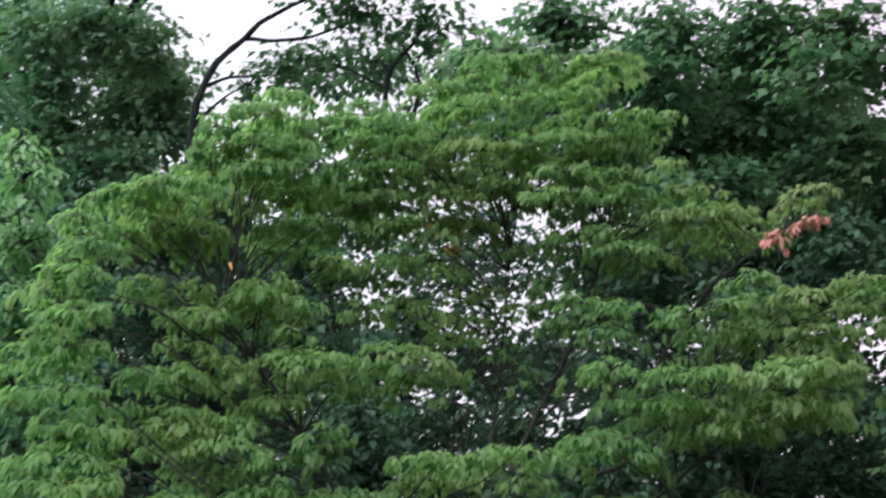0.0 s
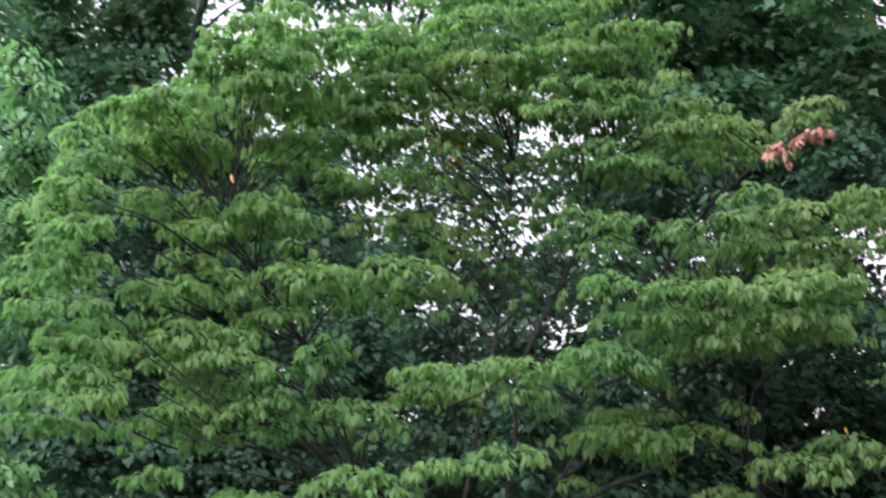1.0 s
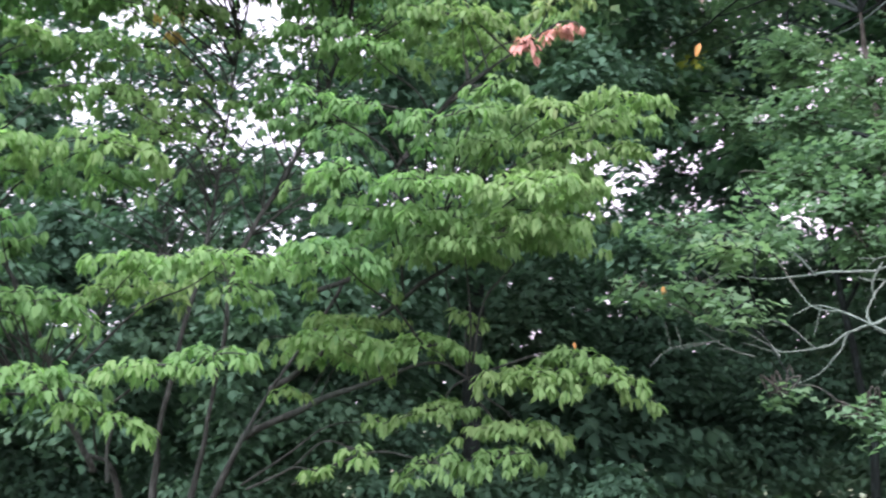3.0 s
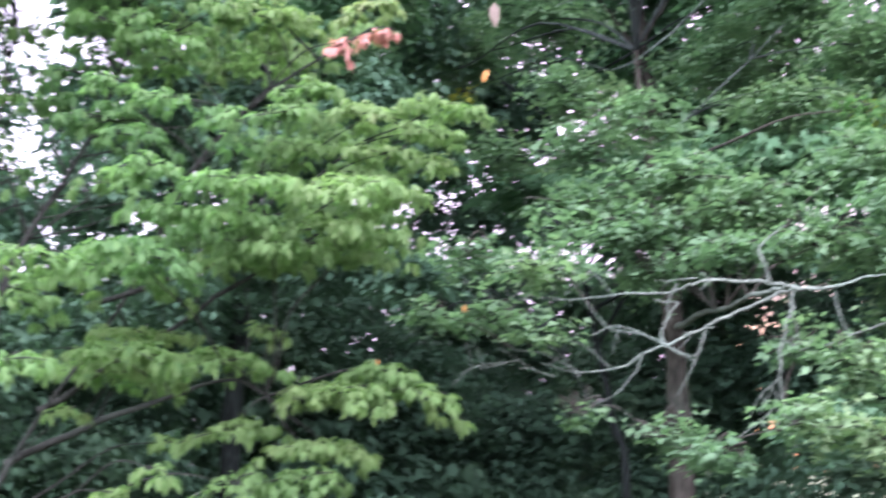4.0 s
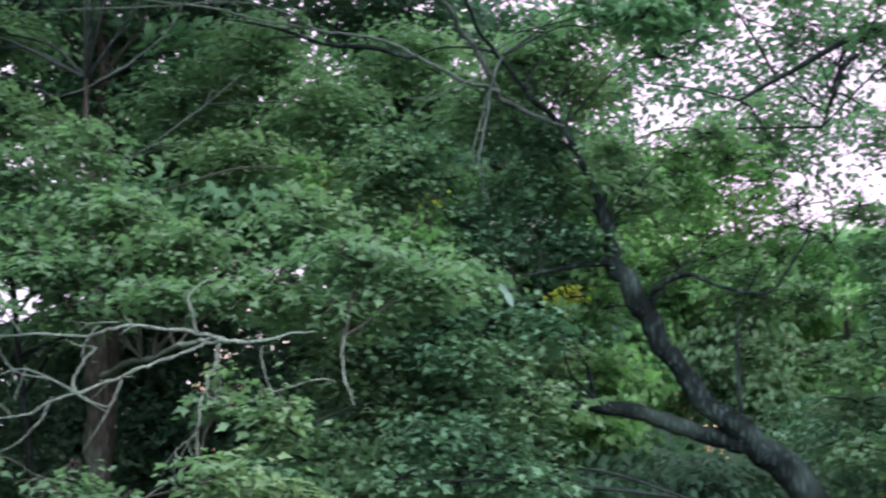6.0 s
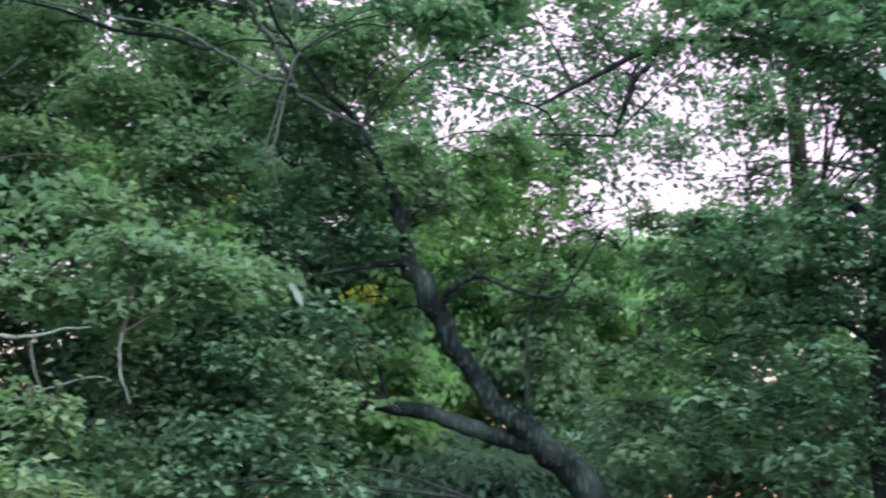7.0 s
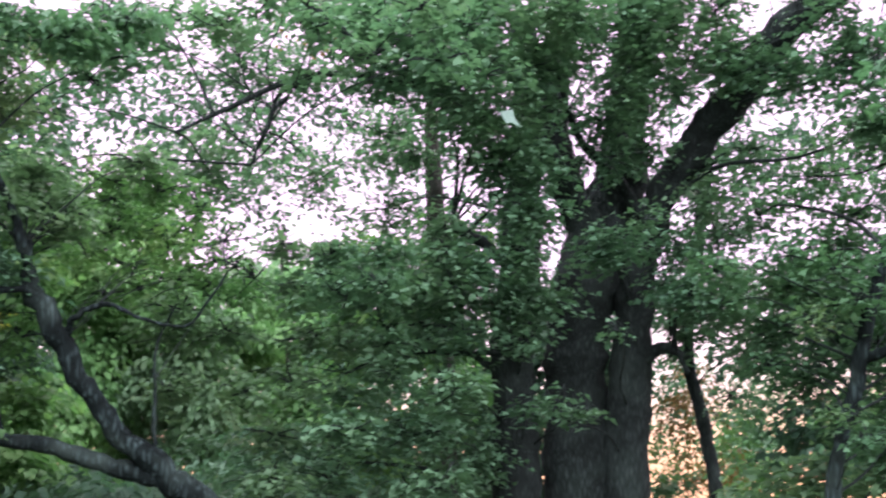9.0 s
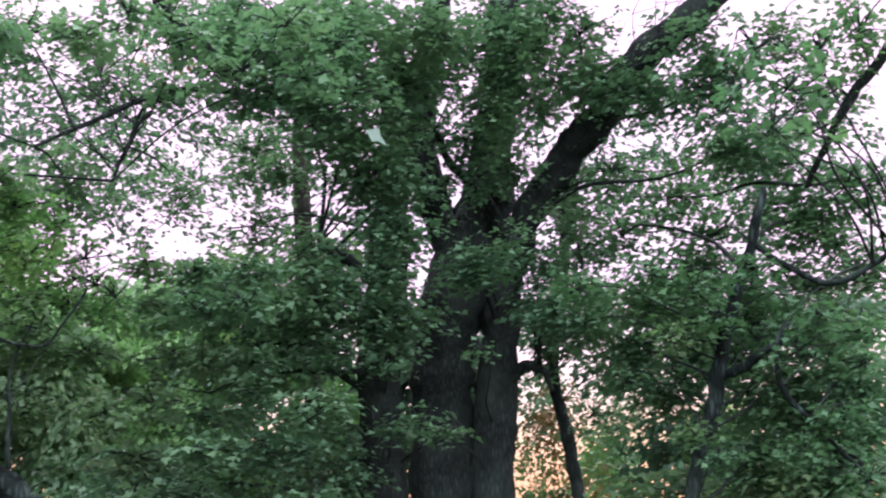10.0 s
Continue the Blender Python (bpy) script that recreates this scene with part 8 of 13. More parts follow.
spray(second, (3.64, 7.64, 3.25), (0.30, 0.24, 0.15), -31, thick=2.3, leaf=0.070, blades=LOBED, material=BLUE_GREEN_LEAF, tuft=6, droop=(-10, 18, 40), r=0.003)
spray(second, (4.19, 8.37, 3.07), (0.30, 0.24, 0.15), -31, thick=2.3, leaf=0.070, blades=LOBED, material=BLUE_GREEN_LEAF, tuft=6, droop=(-10, 18, 40), r=0.003)
spray(second, (4.14, 8.31, 2.70), (0.30, 0.24, 0.15), -31, thick=2.3, leaf=0.070, blades=LOBED, material=BLUE_GREEN_LEAF, tuft=6, droop=(-10, 18, 40), r=0.003)
spray(second, (3.79, 7.76, 2.39), (0.30, 0.24, 0.15), -31, thick=2.3, leaf=0.070, blades=LOBED, material=BLUE_GREEN_LEAF, tuft=6, droop=(-10, 18, 40), r=0.003)
spray(second, (3.89, 8.11, 2.13), (0.30, 0.24, 0.15), -31, thick=2.3, leaf=0.070, blades=LOBED, material=BLUE_GREEN_LEAF, tuft=6, droop=(-10, 18, 40), r=0.003)
spray(second, (4.02, 7.64, 3.51), (0.30, 0.24, 0.15), -31, thick=2.3, leaf=0.070, blades=LOBED, material=BLUE_GREEN_LEAF, tuft=6, droop=(-10, 18, 40), r=0.003)
spray(second, (3.87, 7.42, 3.27), (0.30, 0.24, 0.15), -31, thick=2.3, leaf=0.070, blades=LOBED, material=BLUE_GREEN_LEAF, tuft=6, droop=(-10, 18, 40), r=0.003)
spray(second, (4.17, 7.85, 3.00), (0.30, 0.24, 0.15), -31, thick=2.3, leaf=0.070, blades=LOBED, material=BLUE_GREEN_LEAF, tuft=6, droop=(-10, 18, 40), r=0.003)
spray(second, (4.17, 7.87, 2.78), (0.30, 0.24, 0.15), -31, thick=2.3, leaf=0.070, blades=LOBED, material=BLUE_GREEN_LEAF, tuft=6, droop=(-10, 18, 40), r=0.003)
spray(second, (4.31, 7.93, 2.44), (0.30, 0.24, 0.15), -31, thick=2.3, leaf=0.070, blades=LOBED, material=BLUE_GREEN_LEAF, tuft=6, droop=(-10, 18, 40), r=0.003)
spray(second, (4.53, 8.17, 2.11), (0.30, 0.24, 0.15), -31, thick=2.3, leaf=0.070, blades=LOBED, material=BLUE_GREEN_LEAF, tuft=6, droop=(-10, 18, 40), r=0.003)
spray(second, (4.56, 7.70, 3.62), (0.30, 0.24, 0.15), -31, thick=2.3, leaf=0.070, blades=LOBED, material=BLUE_GREEN_LEAF, tuft=6, droop=(-10, 18, 40), r=0.003)
spray(second, (4.56, 7.69, 3.40), (0.30, 0.24, 0.15), -31, thick=2.3, leaf=0.070, blades=LOBED, material=BLUE_GREEN_LEAF, tuft=6, droop=(-10, 18, 40), r=0.003)
spray(second, (4.75, 7.82, 3.09), (0.30, 0.24, 0.15), -31, thick=2.3, leaf=0.070, blades=LOBED, material=BLUE_GREEN_LEAF, tuft=6, droop=(-10, 18, 40), r=0.003)
spray(second, (4.32, 7.30, 2.63), (0.30, 0.24, 0.15), -31, thick=2.3, leaf=0.070, blades=LOBED, material=BLUE_GREEN_LEAF, tuft=6, droop=(-10, 18, 40), r=0.003)
spray(second, (4.51, 7.83, 2.44), (0.30, 0.24, 0.15), -31, thick=2.3, leaf=0.070, blades=LOBED, material=BLUE_GREEN_LEAF, tuft=6, droop=(-10, 18, 40), r=0.003)
spray(second, (4.40, 7.65, 2.06), (0.30, 0.24, 0.15), -31, thick=2.3, leaf=0.070, blades=LOBED, material=BLUE_GREEN_LEAF, tuft=6, droop=(-10, 18, 40), r=0.003)
spray(leaner, (2.67, 8.95, 4.17), (0.30, 0.24, 0.18), -31, thick=1.6, leaf=0.054, blades=LOBED, material=LIME_LEAF, tuft=6, droop=(-8, 22, 45), r=0.003)
spray(leaner, (2.86, 8.59, 4.02), (0.30, 0.24, 0.18), -31, thick=1.6, leaf=0.054, blades=LOBED, material=LIME_LEAF, tuft=6, droop=(-8, 22, 45), r=0.003)
spray(leaner, (3.11, 8.50, 3.92), (0.30, 0.24, 0.18), -31, thick=0.9, leaf=0.054, blades=LOBED, material=LIME_LEAF, tuft=6, droop=(-8, 22, 45), r=0.003)
spray(leaner, (3.38, 8.68, 3.78), (0.30, 0.24, 0.18), -31, thick=0.9, leaf=0.054, blades=LOBED, material=LIME_LEAF, tuft=6, droop=(-8, 22, 45), r=0.003)
spray(leaner, (3.51, 8.77, 3.63), (0.30, 0.24, 0.18), -31, thick=0.9, leaf=0.054, blades=LOBED, material=LIME_LEAF, tuft=6, droop=(-8, 22, 45), r=0.003)
spray(leaner, (2.86, 8.39, 3.63), (0.30, 0.24, 0.18), -31, thick=0.9, leaf=0.054, blades=LOBED, material=LIME_LEAF, tuft=6, droop=(-8, 22, 45), r=0.003)
spray(leaner, (2.71, 9.01, 3.83), (0.30, 0.24, 0.18), -31, thick=0.9, leaf=0.054, blades=LOBED, material=LIME_LEAF, tuft=6, droop=(-8, 22, 45), r=0.003)
spray(leaner, (3.28, 8.69, 3.47), (0.30, 0.24, 0.18), -31, thick=0.9, leaf=0.054, blades=LOBED, material=LIME_LEAF, tuft=6, droop=(-8, 22, 45), r=0.003)
spray(leaner, (2.86, 8.86, 3.42), (0.30, 0.24, 0.18), -31, thick=0.9, leaf=0.054, blades=LOBED, material=LIME_LEAF, tuft=6, droop=(-8, 22, 45), r=0.003)
spray(leaner, (2.31, 8.91, 3.99), (0.30, 0.24, 0.18), -31, thick=0.9, leaf=0.054, blades=LOBED, material=LIME_LEAF, tuft=6, droop=(-8, 22, 45), r=0.003)
spray(leaner, (3.49, 8.43, 3.48), (0.30, 0.24, 0.18), -31, thick=0.9, leaf=0.054, blades=LOBED, material=LIME_LEAF, tuft=6, droop=(-8, 22, 45), r=0.003)

maple_stem = tree("slender_maple", (-1.13, 10.72, 0), "slender brown-stemmed maple in the shade", "tree")
limb(maple_stem, [(-1.13, 10.68, -0.10, 0.082), (-1.13, 10.68, 0.90, 0.069), (-1.13, 10.68, 3.12, 0.055), (-1.22, 10.47, 4.11, 0.053), (-1.28, 10.38, 4.56, 0.051), (-1.33, 10.29, 5.01, 0.046), (-1.40, 10.17, 5.59, 0.038)], BROWN_BARK, "trunk")
limb(maple_stem, [(-1.28, 10.38, 4.56, 0.019), (-1.45, 10.23, 4.89, 0.015), (-1.67, 10.11, 5.18, 0.010)], BROWN_BARK, "limb")
limb(maple_stem, [(-1.31, 10.32, 4.85, 0.019), (-1.10, 10.11, 5.14, 0.015), (-0.99, 9.92, 5.39, 0.010)], BROWN_BARK, "limb")
spray(maple_stem, (-1.58, 9.97, 5.22), (0.34, 0.28, 0.18), -11, thick=1.6, leaf=0.085, blades=LOBED, material=OAK_LEAF, r=0.008)
spray(maple_stem, (-0.95, 9.81, 5.39), (0.34, 0.28, 0.18), -11, thick=1.6, leaf=0.085, blades=LOBED, material=OAK_LEAF, r=0.008)

spray(right_tree, (5.62, 6.36, 3.35), (0.26, 0.21, 0.14), -38, thick=1.7, leaf=0.068, blades=LOBED, material=OAK_LEAF, tuft=5, droop=(-10, 18, 40), r=0.008)
spray(right_tree, (6.23, 6.85, 3.27), (0.26, 0.21, 0.14), -38, thick=1.7, leaf=0.068, blades=LOBED, material=OAK_LEAF, tuft=5, droop=(-10, 18, 40), r=0.008)
spray(right_tree, (6.03, 6.04, 3.42), (0.26, 0.21, 0.14), -38, thick=1.7, leaf=0.068, blades=LOBED, material=OAK_LEAF, tuft=5, droop=(-10, 18, 40), r=0.008)
spray(right_tree, (6.51, 6.59, 3.10), (0.26, 0.21, 0.14), -38, thick=1.7, leaf=0.068, blades=LOBED, material=OAK_LEAF, tuft=5, droop=(-10, 18, 40), r=0.008)
spray(right_tree, (6.20, 6.50, 2.79), (0.26, 0.21, 0.14), -38, thick=1.7, leaf=0.068, blades=LOBED, material=OAK_LEAF, tuft=5, droop=(-10, 18, 40), r=0.008)
spray(right_tree, (6.15, 5.81, 3.29), (0.26, 0.21, 0.14), -38, thick=1.7, leaf=0.068, blades=LOBED, material=OAK_LEAF, tuft=5, droop=(-10, 18, 40), r=0.008)
spray(right_tree, (6.19, 5.81, 3.08), (0.26, 0.21, 0.14), -38, thick=1.7, leaf=0.068, blades=LOBED, material=OAK_LEAF, tuft=5, droop=(-10, 18, 40), r=0.008)
spray(right_tree, (6.61, 6.33, 2.82), (0.26, 0.21, 0.14), -38, thick=1.7, leaf=0.068, blades=LOBED, material=OAK_LEAF, tuft=5, droop=(-10, 18, 40), r=0.008)
spray(right_tree, (6.54, 5.68, 3.30), (0.26, 0.21, 0.14), -38, thick=1.7, leaf=0.068, blades=LOBED, material=OAK_LEAF, tuft=5, droop=(-10, 18, 40), r=0.008)
spray(right_tree, (6.65, 5.74, 3.01), (0.26, 0.21, 0.14), -38, thick=1.7, leaf=0.068, blades=LOBED, material=OAK_LEAF, tuft=5, droop=(-10, 18, 40), r=0.008)
spray(right_tree, (6.91, 6.07, 2.70), (0.26, 0.21, 0.14), -38, thick=1.7, leaf=0.068, blades=LOBED, material=OAK_LEAF, tuft=5, droop=(-10, 18, 40), r=0.008)
spray(right_tree, (7.41, 5.73, 3.41), (0.26, 0.21, 0.14), -38, thick=1.7, leaf=0.068, blades=LOBED, material=OAK_LEAF, tuft=5, droop=(-10, 18, 40), r=0.008)
spray(right_tree, (6.96, 5.59, 3.04), (0.26, 0.21, 0.14), -38, thick=1.7, leaf=0.068, blades=LOBED, material=OAK_LEAF, tuft=5, droop=(-10, 18, 40), r=0.008)
spray(right_tree, (7.62, 5.94, 2.85), (0.26, 0.21, 0.14), -38, thick=1.7, leaf=0.068, blades=LOBED, material=OAK_LEAF, tuft=5, droop=(-10, 18, 40), r=0.008)
spray(right_tree, (7.27, 5.33, 3.37), (0.26, 0.21, 0.14), -38, thick=1.7, leaf=0.068, blades=LOBED, material=OAK_LEAF, tuft=5, droop=(-10, 18, 40), r=0.008)
spray(right_tree, (6.88, 5.15, 2.96), (0.26, 0.21, 0.14), -38, thick=1.7, leaf=0.068, blades=LOBED, material=OAK_LEAF, tuft=5, droop=(-10, 18, 40), r=0.008)
spray(right_tree, (7.48, 5.63, 2.71), (0.26, 0.21, 0.14), -38, thick=1.7, leaf=0.068, blades=LOBED, material=OAK_LEAF, tuft=5, droop=(-10, 18, 40), r=0.008)
spray(right_tree, (4.44, 4.00, 3.86), (0.20, 0.16, 0.12), -38, thick=0.5, leaf=0.075, blades=LOBED, material=OAK_LEAF, tuft=3, droop=(0, 35, 60), r=0.006)
spray(right_tree, (4.72, 4.04, 3.74), (0.20, 0.16, 0.12), -38, thick=0.5, leaf=0.075, blades=LOBED, material=OAK_LEAF, tuft=3, droop=(0, 35, 60), r=0.006)
spray(right_tree, (4.79, 3.99, 3.52), (0.20, 0.16, 0.12), -38, thick=0.5, leaf=0.075, blades=LOBED, material=OAK_LEAF, tuft=3, droop=(0, 35, 60), r=0.006)
spray(right_tree, (4.56, 4.04, 3.52), (0.20, 0.16, 0.12), -38, thick=0.5, leaf=0.075, blades=LOBED, material=OAK_LEAF, tuft=3, droop=(0, 35, 60), r=0.006)
spray(right_tree, (4.63, 4.28, 3.78), (0.20, 0.16, 0.12), -38, thick=0.5, leaf=0.075, blades=LOBED, material=OAK_LEAF, tuft=3, droop=(0, 35, 60), r=0.006)
spray(right_tree, (4.88, 3.94, 3.94), (0.20, 0.16, 0.12), -38, thick=0.5, leaf=0.075, blades=LOBED, material=OAK_LEAF, tuft=3, droop=(0, 35, 60), r=0.006)
spray(beyond, (2.86, 11.83, 4.45), (0.46, 0.36, 0.30), -31, thick=2.0, leaf=0.105, blades=PLAIN, material=LIME_LEAF, wood=False)
spray(beyond, (3.02, 11.63, 4.07), (0.46, 0.36, 0.30), -31, thick=2.0, leaf=0.105, blades=PLAIN, material=LIME_LEAF, wood=False)
spray(beyond, (2.81, 11.87, 3.85), (0.46, 0.36, 0.30), -31, thick=2.0, leaf=0.105, blades=PLAIN, material=LIME_LEAF, wood=False)
spray(leaner, (2.70, 9.97, 4.19), (0.36, 0.30, 0.20), -31, thick=0.9, leaf=0.060, blades=LOBED, material=LIME_LEAF, tuft=6, droop=(-8, 22, 45), r=0.003)
spray(leaner, (2.75, 9.13, 4.11), (0.36, 0.30, 0.20), -31, thick=0.9, leaf=0.060, blades=LOBED, material=LIME_LEAF, tuft=6, droop=(-8, 22, 45), r=0.003)
spray(leaner, (3.26, 9.84, 4.18), (0.36, 0.30, 0.20), -31, thick=0.9, leaf=0.060, blades=LOBED, material=LIME_LEAF, tuft=6, droop=(-8, 22, 45), r=0.003)
spray(leaner, (3.33, 9.18, 3.90), (0.36, 0.30, 0.20), -31, thick=0.9, leaf=0.060, blades=LOBED, material=LIME_LEAF, tuft=6, droop=(-8, 22, 45), r=0.003)
spray(leaner, (3.48, 9.03, 3.72), (0.36, 0.30, 0.20), -31, thick=0.9, leaf=0.060, blades=LOBED, material=LIME_LEAF, tuft=6, droop=(-8, 22, 45), r=0.003)
spray(leaner, (2.75, 9.58, 3.80), (0.36, 0.30, 0.20), -31, thick=0.9, leaf=0.060, blades=LOBED, material=LIME_LEAF, tuft=6, droop=(-8, 22, 45), r=0.003)
spray(leaner, (2.94, 9.15, 3.64), (0.36, 0.30, 0.20), -31, thick=0.9, leaf=0.060, blades=LOBED, material=LIME_LEAF, tuft=6, droop=(-8, 22, 45), r=0.003)
spray(leaner, (3.27, 9.19, 3.56), (0.36, 0.30, 0.20), -31, thick=0.9, leaf=0.060, blades=LOBED, material=LIME_LEAF, tuft=6, droop=(-8, 22, 45), r=0.003)
spray(leaner, (3.71, 9.11, 3.51), (0.36, 0.30, 0.20), -31, thick=0.9, leaf=0.060, blades=LOBED, material=LIME_LEAF, tuft=6, droop=(-8, 22, 45), r=0.003)
spray(leaner, (2.61, 10.09, 3.94), (0.36, 0.30, 0.20), -31, thick=0.9, leaf=0.060, blades=LOBED, material=LIME_LEAF, tuft=6, droop=(-8, 22, 45), r=0.003)
spray(leaner, (2.82, 9.38, 3.48), (0.36, 0.30, 0.20), -31, thick=0.9, leaf=0.060, blades=LOBED, material=LIME_LEAF, tuft=6, droop=(-8, 22, 45), r=0.003)
spray(leaner, (3.18, 9.33, 4.30), (0.36, 0.30, 0.20), -31, thick=1.6, leaf=0.060, blades=LOBED, material=LIME_LEAF, tuft=6, droop=(-8, 22, 45), r=0.003)
spray(great, (2.19, 7.92, 4.85), (0.26, 0.21, 0.15), -38, thick=1.5, leaf=0.068, blades=LOBED, material=BLUE_GREEN_LEAF, tuft=5, droop=(-10, 18, 40), r=0.005)
spray(great, (2.16, 7.53, 4.46), (0.26, 0.21, 0.15), -38, thick=1.5, leaf=0.068, blades=LOBED, material=BLUE_GREEN_LEAF, tuft=5, droop=(-10, 18, 40), r=0.005)
spray(great, (2.19, 8.07, 4.51), (0.26, 0.21, 0.15), -38, thick=1.5, leaf=0.068, blades=LOBED, material=BLUE_GREEN_LEAF, tuft=5, droop=(-10, 18, 40), r=0.005)
spray(great, (2.41, 7.75, 4.77), (0.26, 0.21, 0.15), -38, thick=1.5, leaf=0.068, blades=LOBED, material=BLUE_GREEN_LEAF, tuft=5, droop=(-10, 18, 40), r=0.005)
spray(great, (2.59, 7.05, 4.57), (0.26, 0.21, 0.15), -38, thick=1.5, leaf=0.068, blades=LOBED, material=BLUE_GREEN_LEAF, tuft=5, droop=(-10, 18, 40), r=0.005)
spray(great, (2.83, 6.98, 4.74), (0.26, 0.21, 0.15), -38, thick=1.5, leaf=0.068, blades=LOBED, material=BLUE_GREEN_LEAF, tuft=5, droop=(-10, 18, 40), r=0.005)
spray(great, (3.72, 7.01, 4.80), (0.26, 0.21, 0.15), -38, thick=1.5, leaf=0.068, blades=LOBED, material=BLUE_GREEN_LEAF, tuft=5, droop=(-10, 18, 40), r=0.005)
spray(great, (3.53, 6.26, 4.28), (0.26, 0.21, 0.15), -38, thick=1.5, leaf=0.068, blades=LOBED, material=BLUE_GREEN_LEAF, tuft=5, droop=(-10, 18, 40), r=0.005)
spray(great, (3.45, 7.10, 4.59), (0.26, 0.21, 0.15), -38, thick=1.5, leaf=0.068, blades=LOBED, material=BLUE_GREEN_LEAF, tuft=5, droop=(-10, 18, 40), r=0.005)
spray(great, (3.39, 6.26, 4.55), (0.26, 0.21, 0.15), -38, thick=1.5, leaf=0.068, blades=LOBED, material=BLUE_GREEN_LEAF, tuft=5, droop=(-10, 18, 40), r=0.005)
spray(great, (3.99, 6.61, 4.72), (0.26, 0.21, 0.15), -38, thick=1.5, leaf=0.068, blades=LOBED, material=BLUE_GREEN_LEAF, tuft=5, droop=(-10, 18, 40), r=0.005)
spray(great, (4.11, 6.62, 4.43), (0.26, 0.21, 0.15), -38, thick=1.5, leaf=0.068, blades=LOBED, material=BLUE_GREEN_LEAF, tuft=5, droop=(-10, 18, 40), r=0.005)
spray(great, (3.12, 6.91, 4.63), (0.26, 0.21, 0.15), -38, thick=1.5, leaf=0.068, blades=LOBED, material=BLUE_GREEN_LEAF, tuft=5, droop=(-10, 18, 40), r=0.005)
spray(old_oak, (-9.91, 6.53, 6.72), (0.55, 0.45, 0.40), 38, thick=2.4, leaf=0.100, blades=LOBED, material=BLUE_GREEN_LEAF, r=0.006)
spray(old_oak, (-9.32, 6.73, 6.73), (0.55, 0.45, 0.40), 38, thick=2.4, leaf=0.100, blades=LOBED, material=BLUE_GREEN_LEAF, r=0.006)
spray(old_oak, (-9.05, 7.18, 6.53), (0.55, 0.45, 0.40), 38, thick=2.4, leaf=0.100, blades=LOBED, material=BLUE_GREEN_LEAF, r=0.006)
spray(old_oak, (-9.43, 7.78, 6.47), (0.55, 0.45, 0.40), 38, thick=2.4, leaf=0.100, blades=LOBED, material=BLUE_GREEN_LEAF, r=0.006)
spray(old_oak, (-9.78, 6.73, 6.24), (0.55, 0.45, 0.40), 38, thick=2.4, leaf=0.100, blades=LOBED, material=BLUE_GREEN_LEAF, r=0.006)
spray(old_oak, (-9.67, 7.44, 6.13), (0.55, 0.45, 0.40), 38, thick=2.4, leaf=0.100, blades=LOBED, material=BLUE_GREEN_LEAF, r=0.006)
spray(old_oak, (-10.51, 7.01, 6.03), (0.55, 0.45, 0.40), 38, thick=2.4, leaf=0.100, blades=LOBED, material=BLUE_GREEN_LEAF, r=0.006)
spray(old_oak, (-9.47, 7.77, 5.95), (0.55, 0.45, 0.40), 38, thick=2.4, leaf=0.100, blades=LOBED, material=BLUE_GREEN_LEAF, r=0.006)
spray(old_oak, (-9.64, 7.00, 5.50), (0.55, 0.45, 0.40), 38, thick=2.4, leaf=0.100, blades=LOBED, material=BLUE_GREEN_LEAF, r=0.006)
spray(old_oak, (-10.18, 6.59, 5.34), (0.55, 0.45, 0.40), 38, thick=2.4, leaf=0.100, blades=LOBED, material=BLUE_GREEN_LEAF, r=0.006)
spray(old_oak, (-9.23, 7.14, 5.39), (0.55, 0.45, 0.40), 38, thick=2.4, leaf=0.100, blades=LOBED, material=BLUE_GREEN_LEAF, r=0.006)
spray(leaner, (0.13, 8.72, 3.81), (0.13, 0.10, 0.08), 1, thick=2.2, leaf=0.054, blades=LOBED, material=YELLOW_LEAF, tuft=4, r=0.003)
spray(leaner, (0.23, 8.84, 3.75), (0.10, 0.08, 0.05), 1, thick=2.0, leaf=0.054, blades=LOBED, material=YELLOW_LEAF, tuft=4, r=0.003)
spray(leaner, (0.87, 9.19, 3.58), (0.24, 0.18, 0.14), 1, thick=1.0, leaf=0.054, blades=LOBED, material=YELLOW_LEAF, tuft=4, r=0.003)
spray(leaner, (1.00, 9.35, 3.80), (0.18, 0.14, 0.12), 1, thick=0.8, leaf=0.054, blades=LOBED, material=YELLOW_LEAF, tuft=4, r=0.003)
spray(leaner, (2.14, 9.88, 3.30), (0.22, 0.17, 0.16), 1, thick=0.9, leaf=0.054, blades=LOBED, material=YELLOW_LEAF, tuft=4, r=0.003)
spray(leaner, (-2.46, 8.94, 4.11), (0.10, 0.08, 0.06), 1, thick=0.9, leaf=0.054, blades=LOBED, material=YELLOW_LEAF, tuft=4, r=0.003)
# leaf layers added behind the front crown to keep top light off the hollow
spray(back_maple, (-1.20, 9.00, 3.50), (0.80, 0.70, 0.22), 6, thick=3.0, leaf=0.10, blades=LOBED, material=OAK_LEAF, r=0.01)
spray(back_maple, (-0.40, 9.60, 3.70), (0.80, 0.70, 0.22), 6, thick=3.0, leaf=0.10, blades=LOBED, material=OAK_LEAF, r=0.01)
spray(back_maple, (0.40, 9.00, 3.50), (0.80, 0.70, 0.22), 6, thick=3.0, leaf=0.10, blades=LOBED, material=OAK_LEAF, r=0.01)
spray(back_maple, (-2.00, 9.60, 3.60), (0.80, 0.70, 0.22), 6, thick=3.0, leaf=0.10, blades=LOBED, material=OAK_LEAF, r=0.01)
spray(back_maple, (-1.00, 10.60, 3.90), (0.80, 0.70, 0.22), 6, thick=3.0, leaf=0.10, blades=LOBED, material=OAK_LEAF, r=0.01)
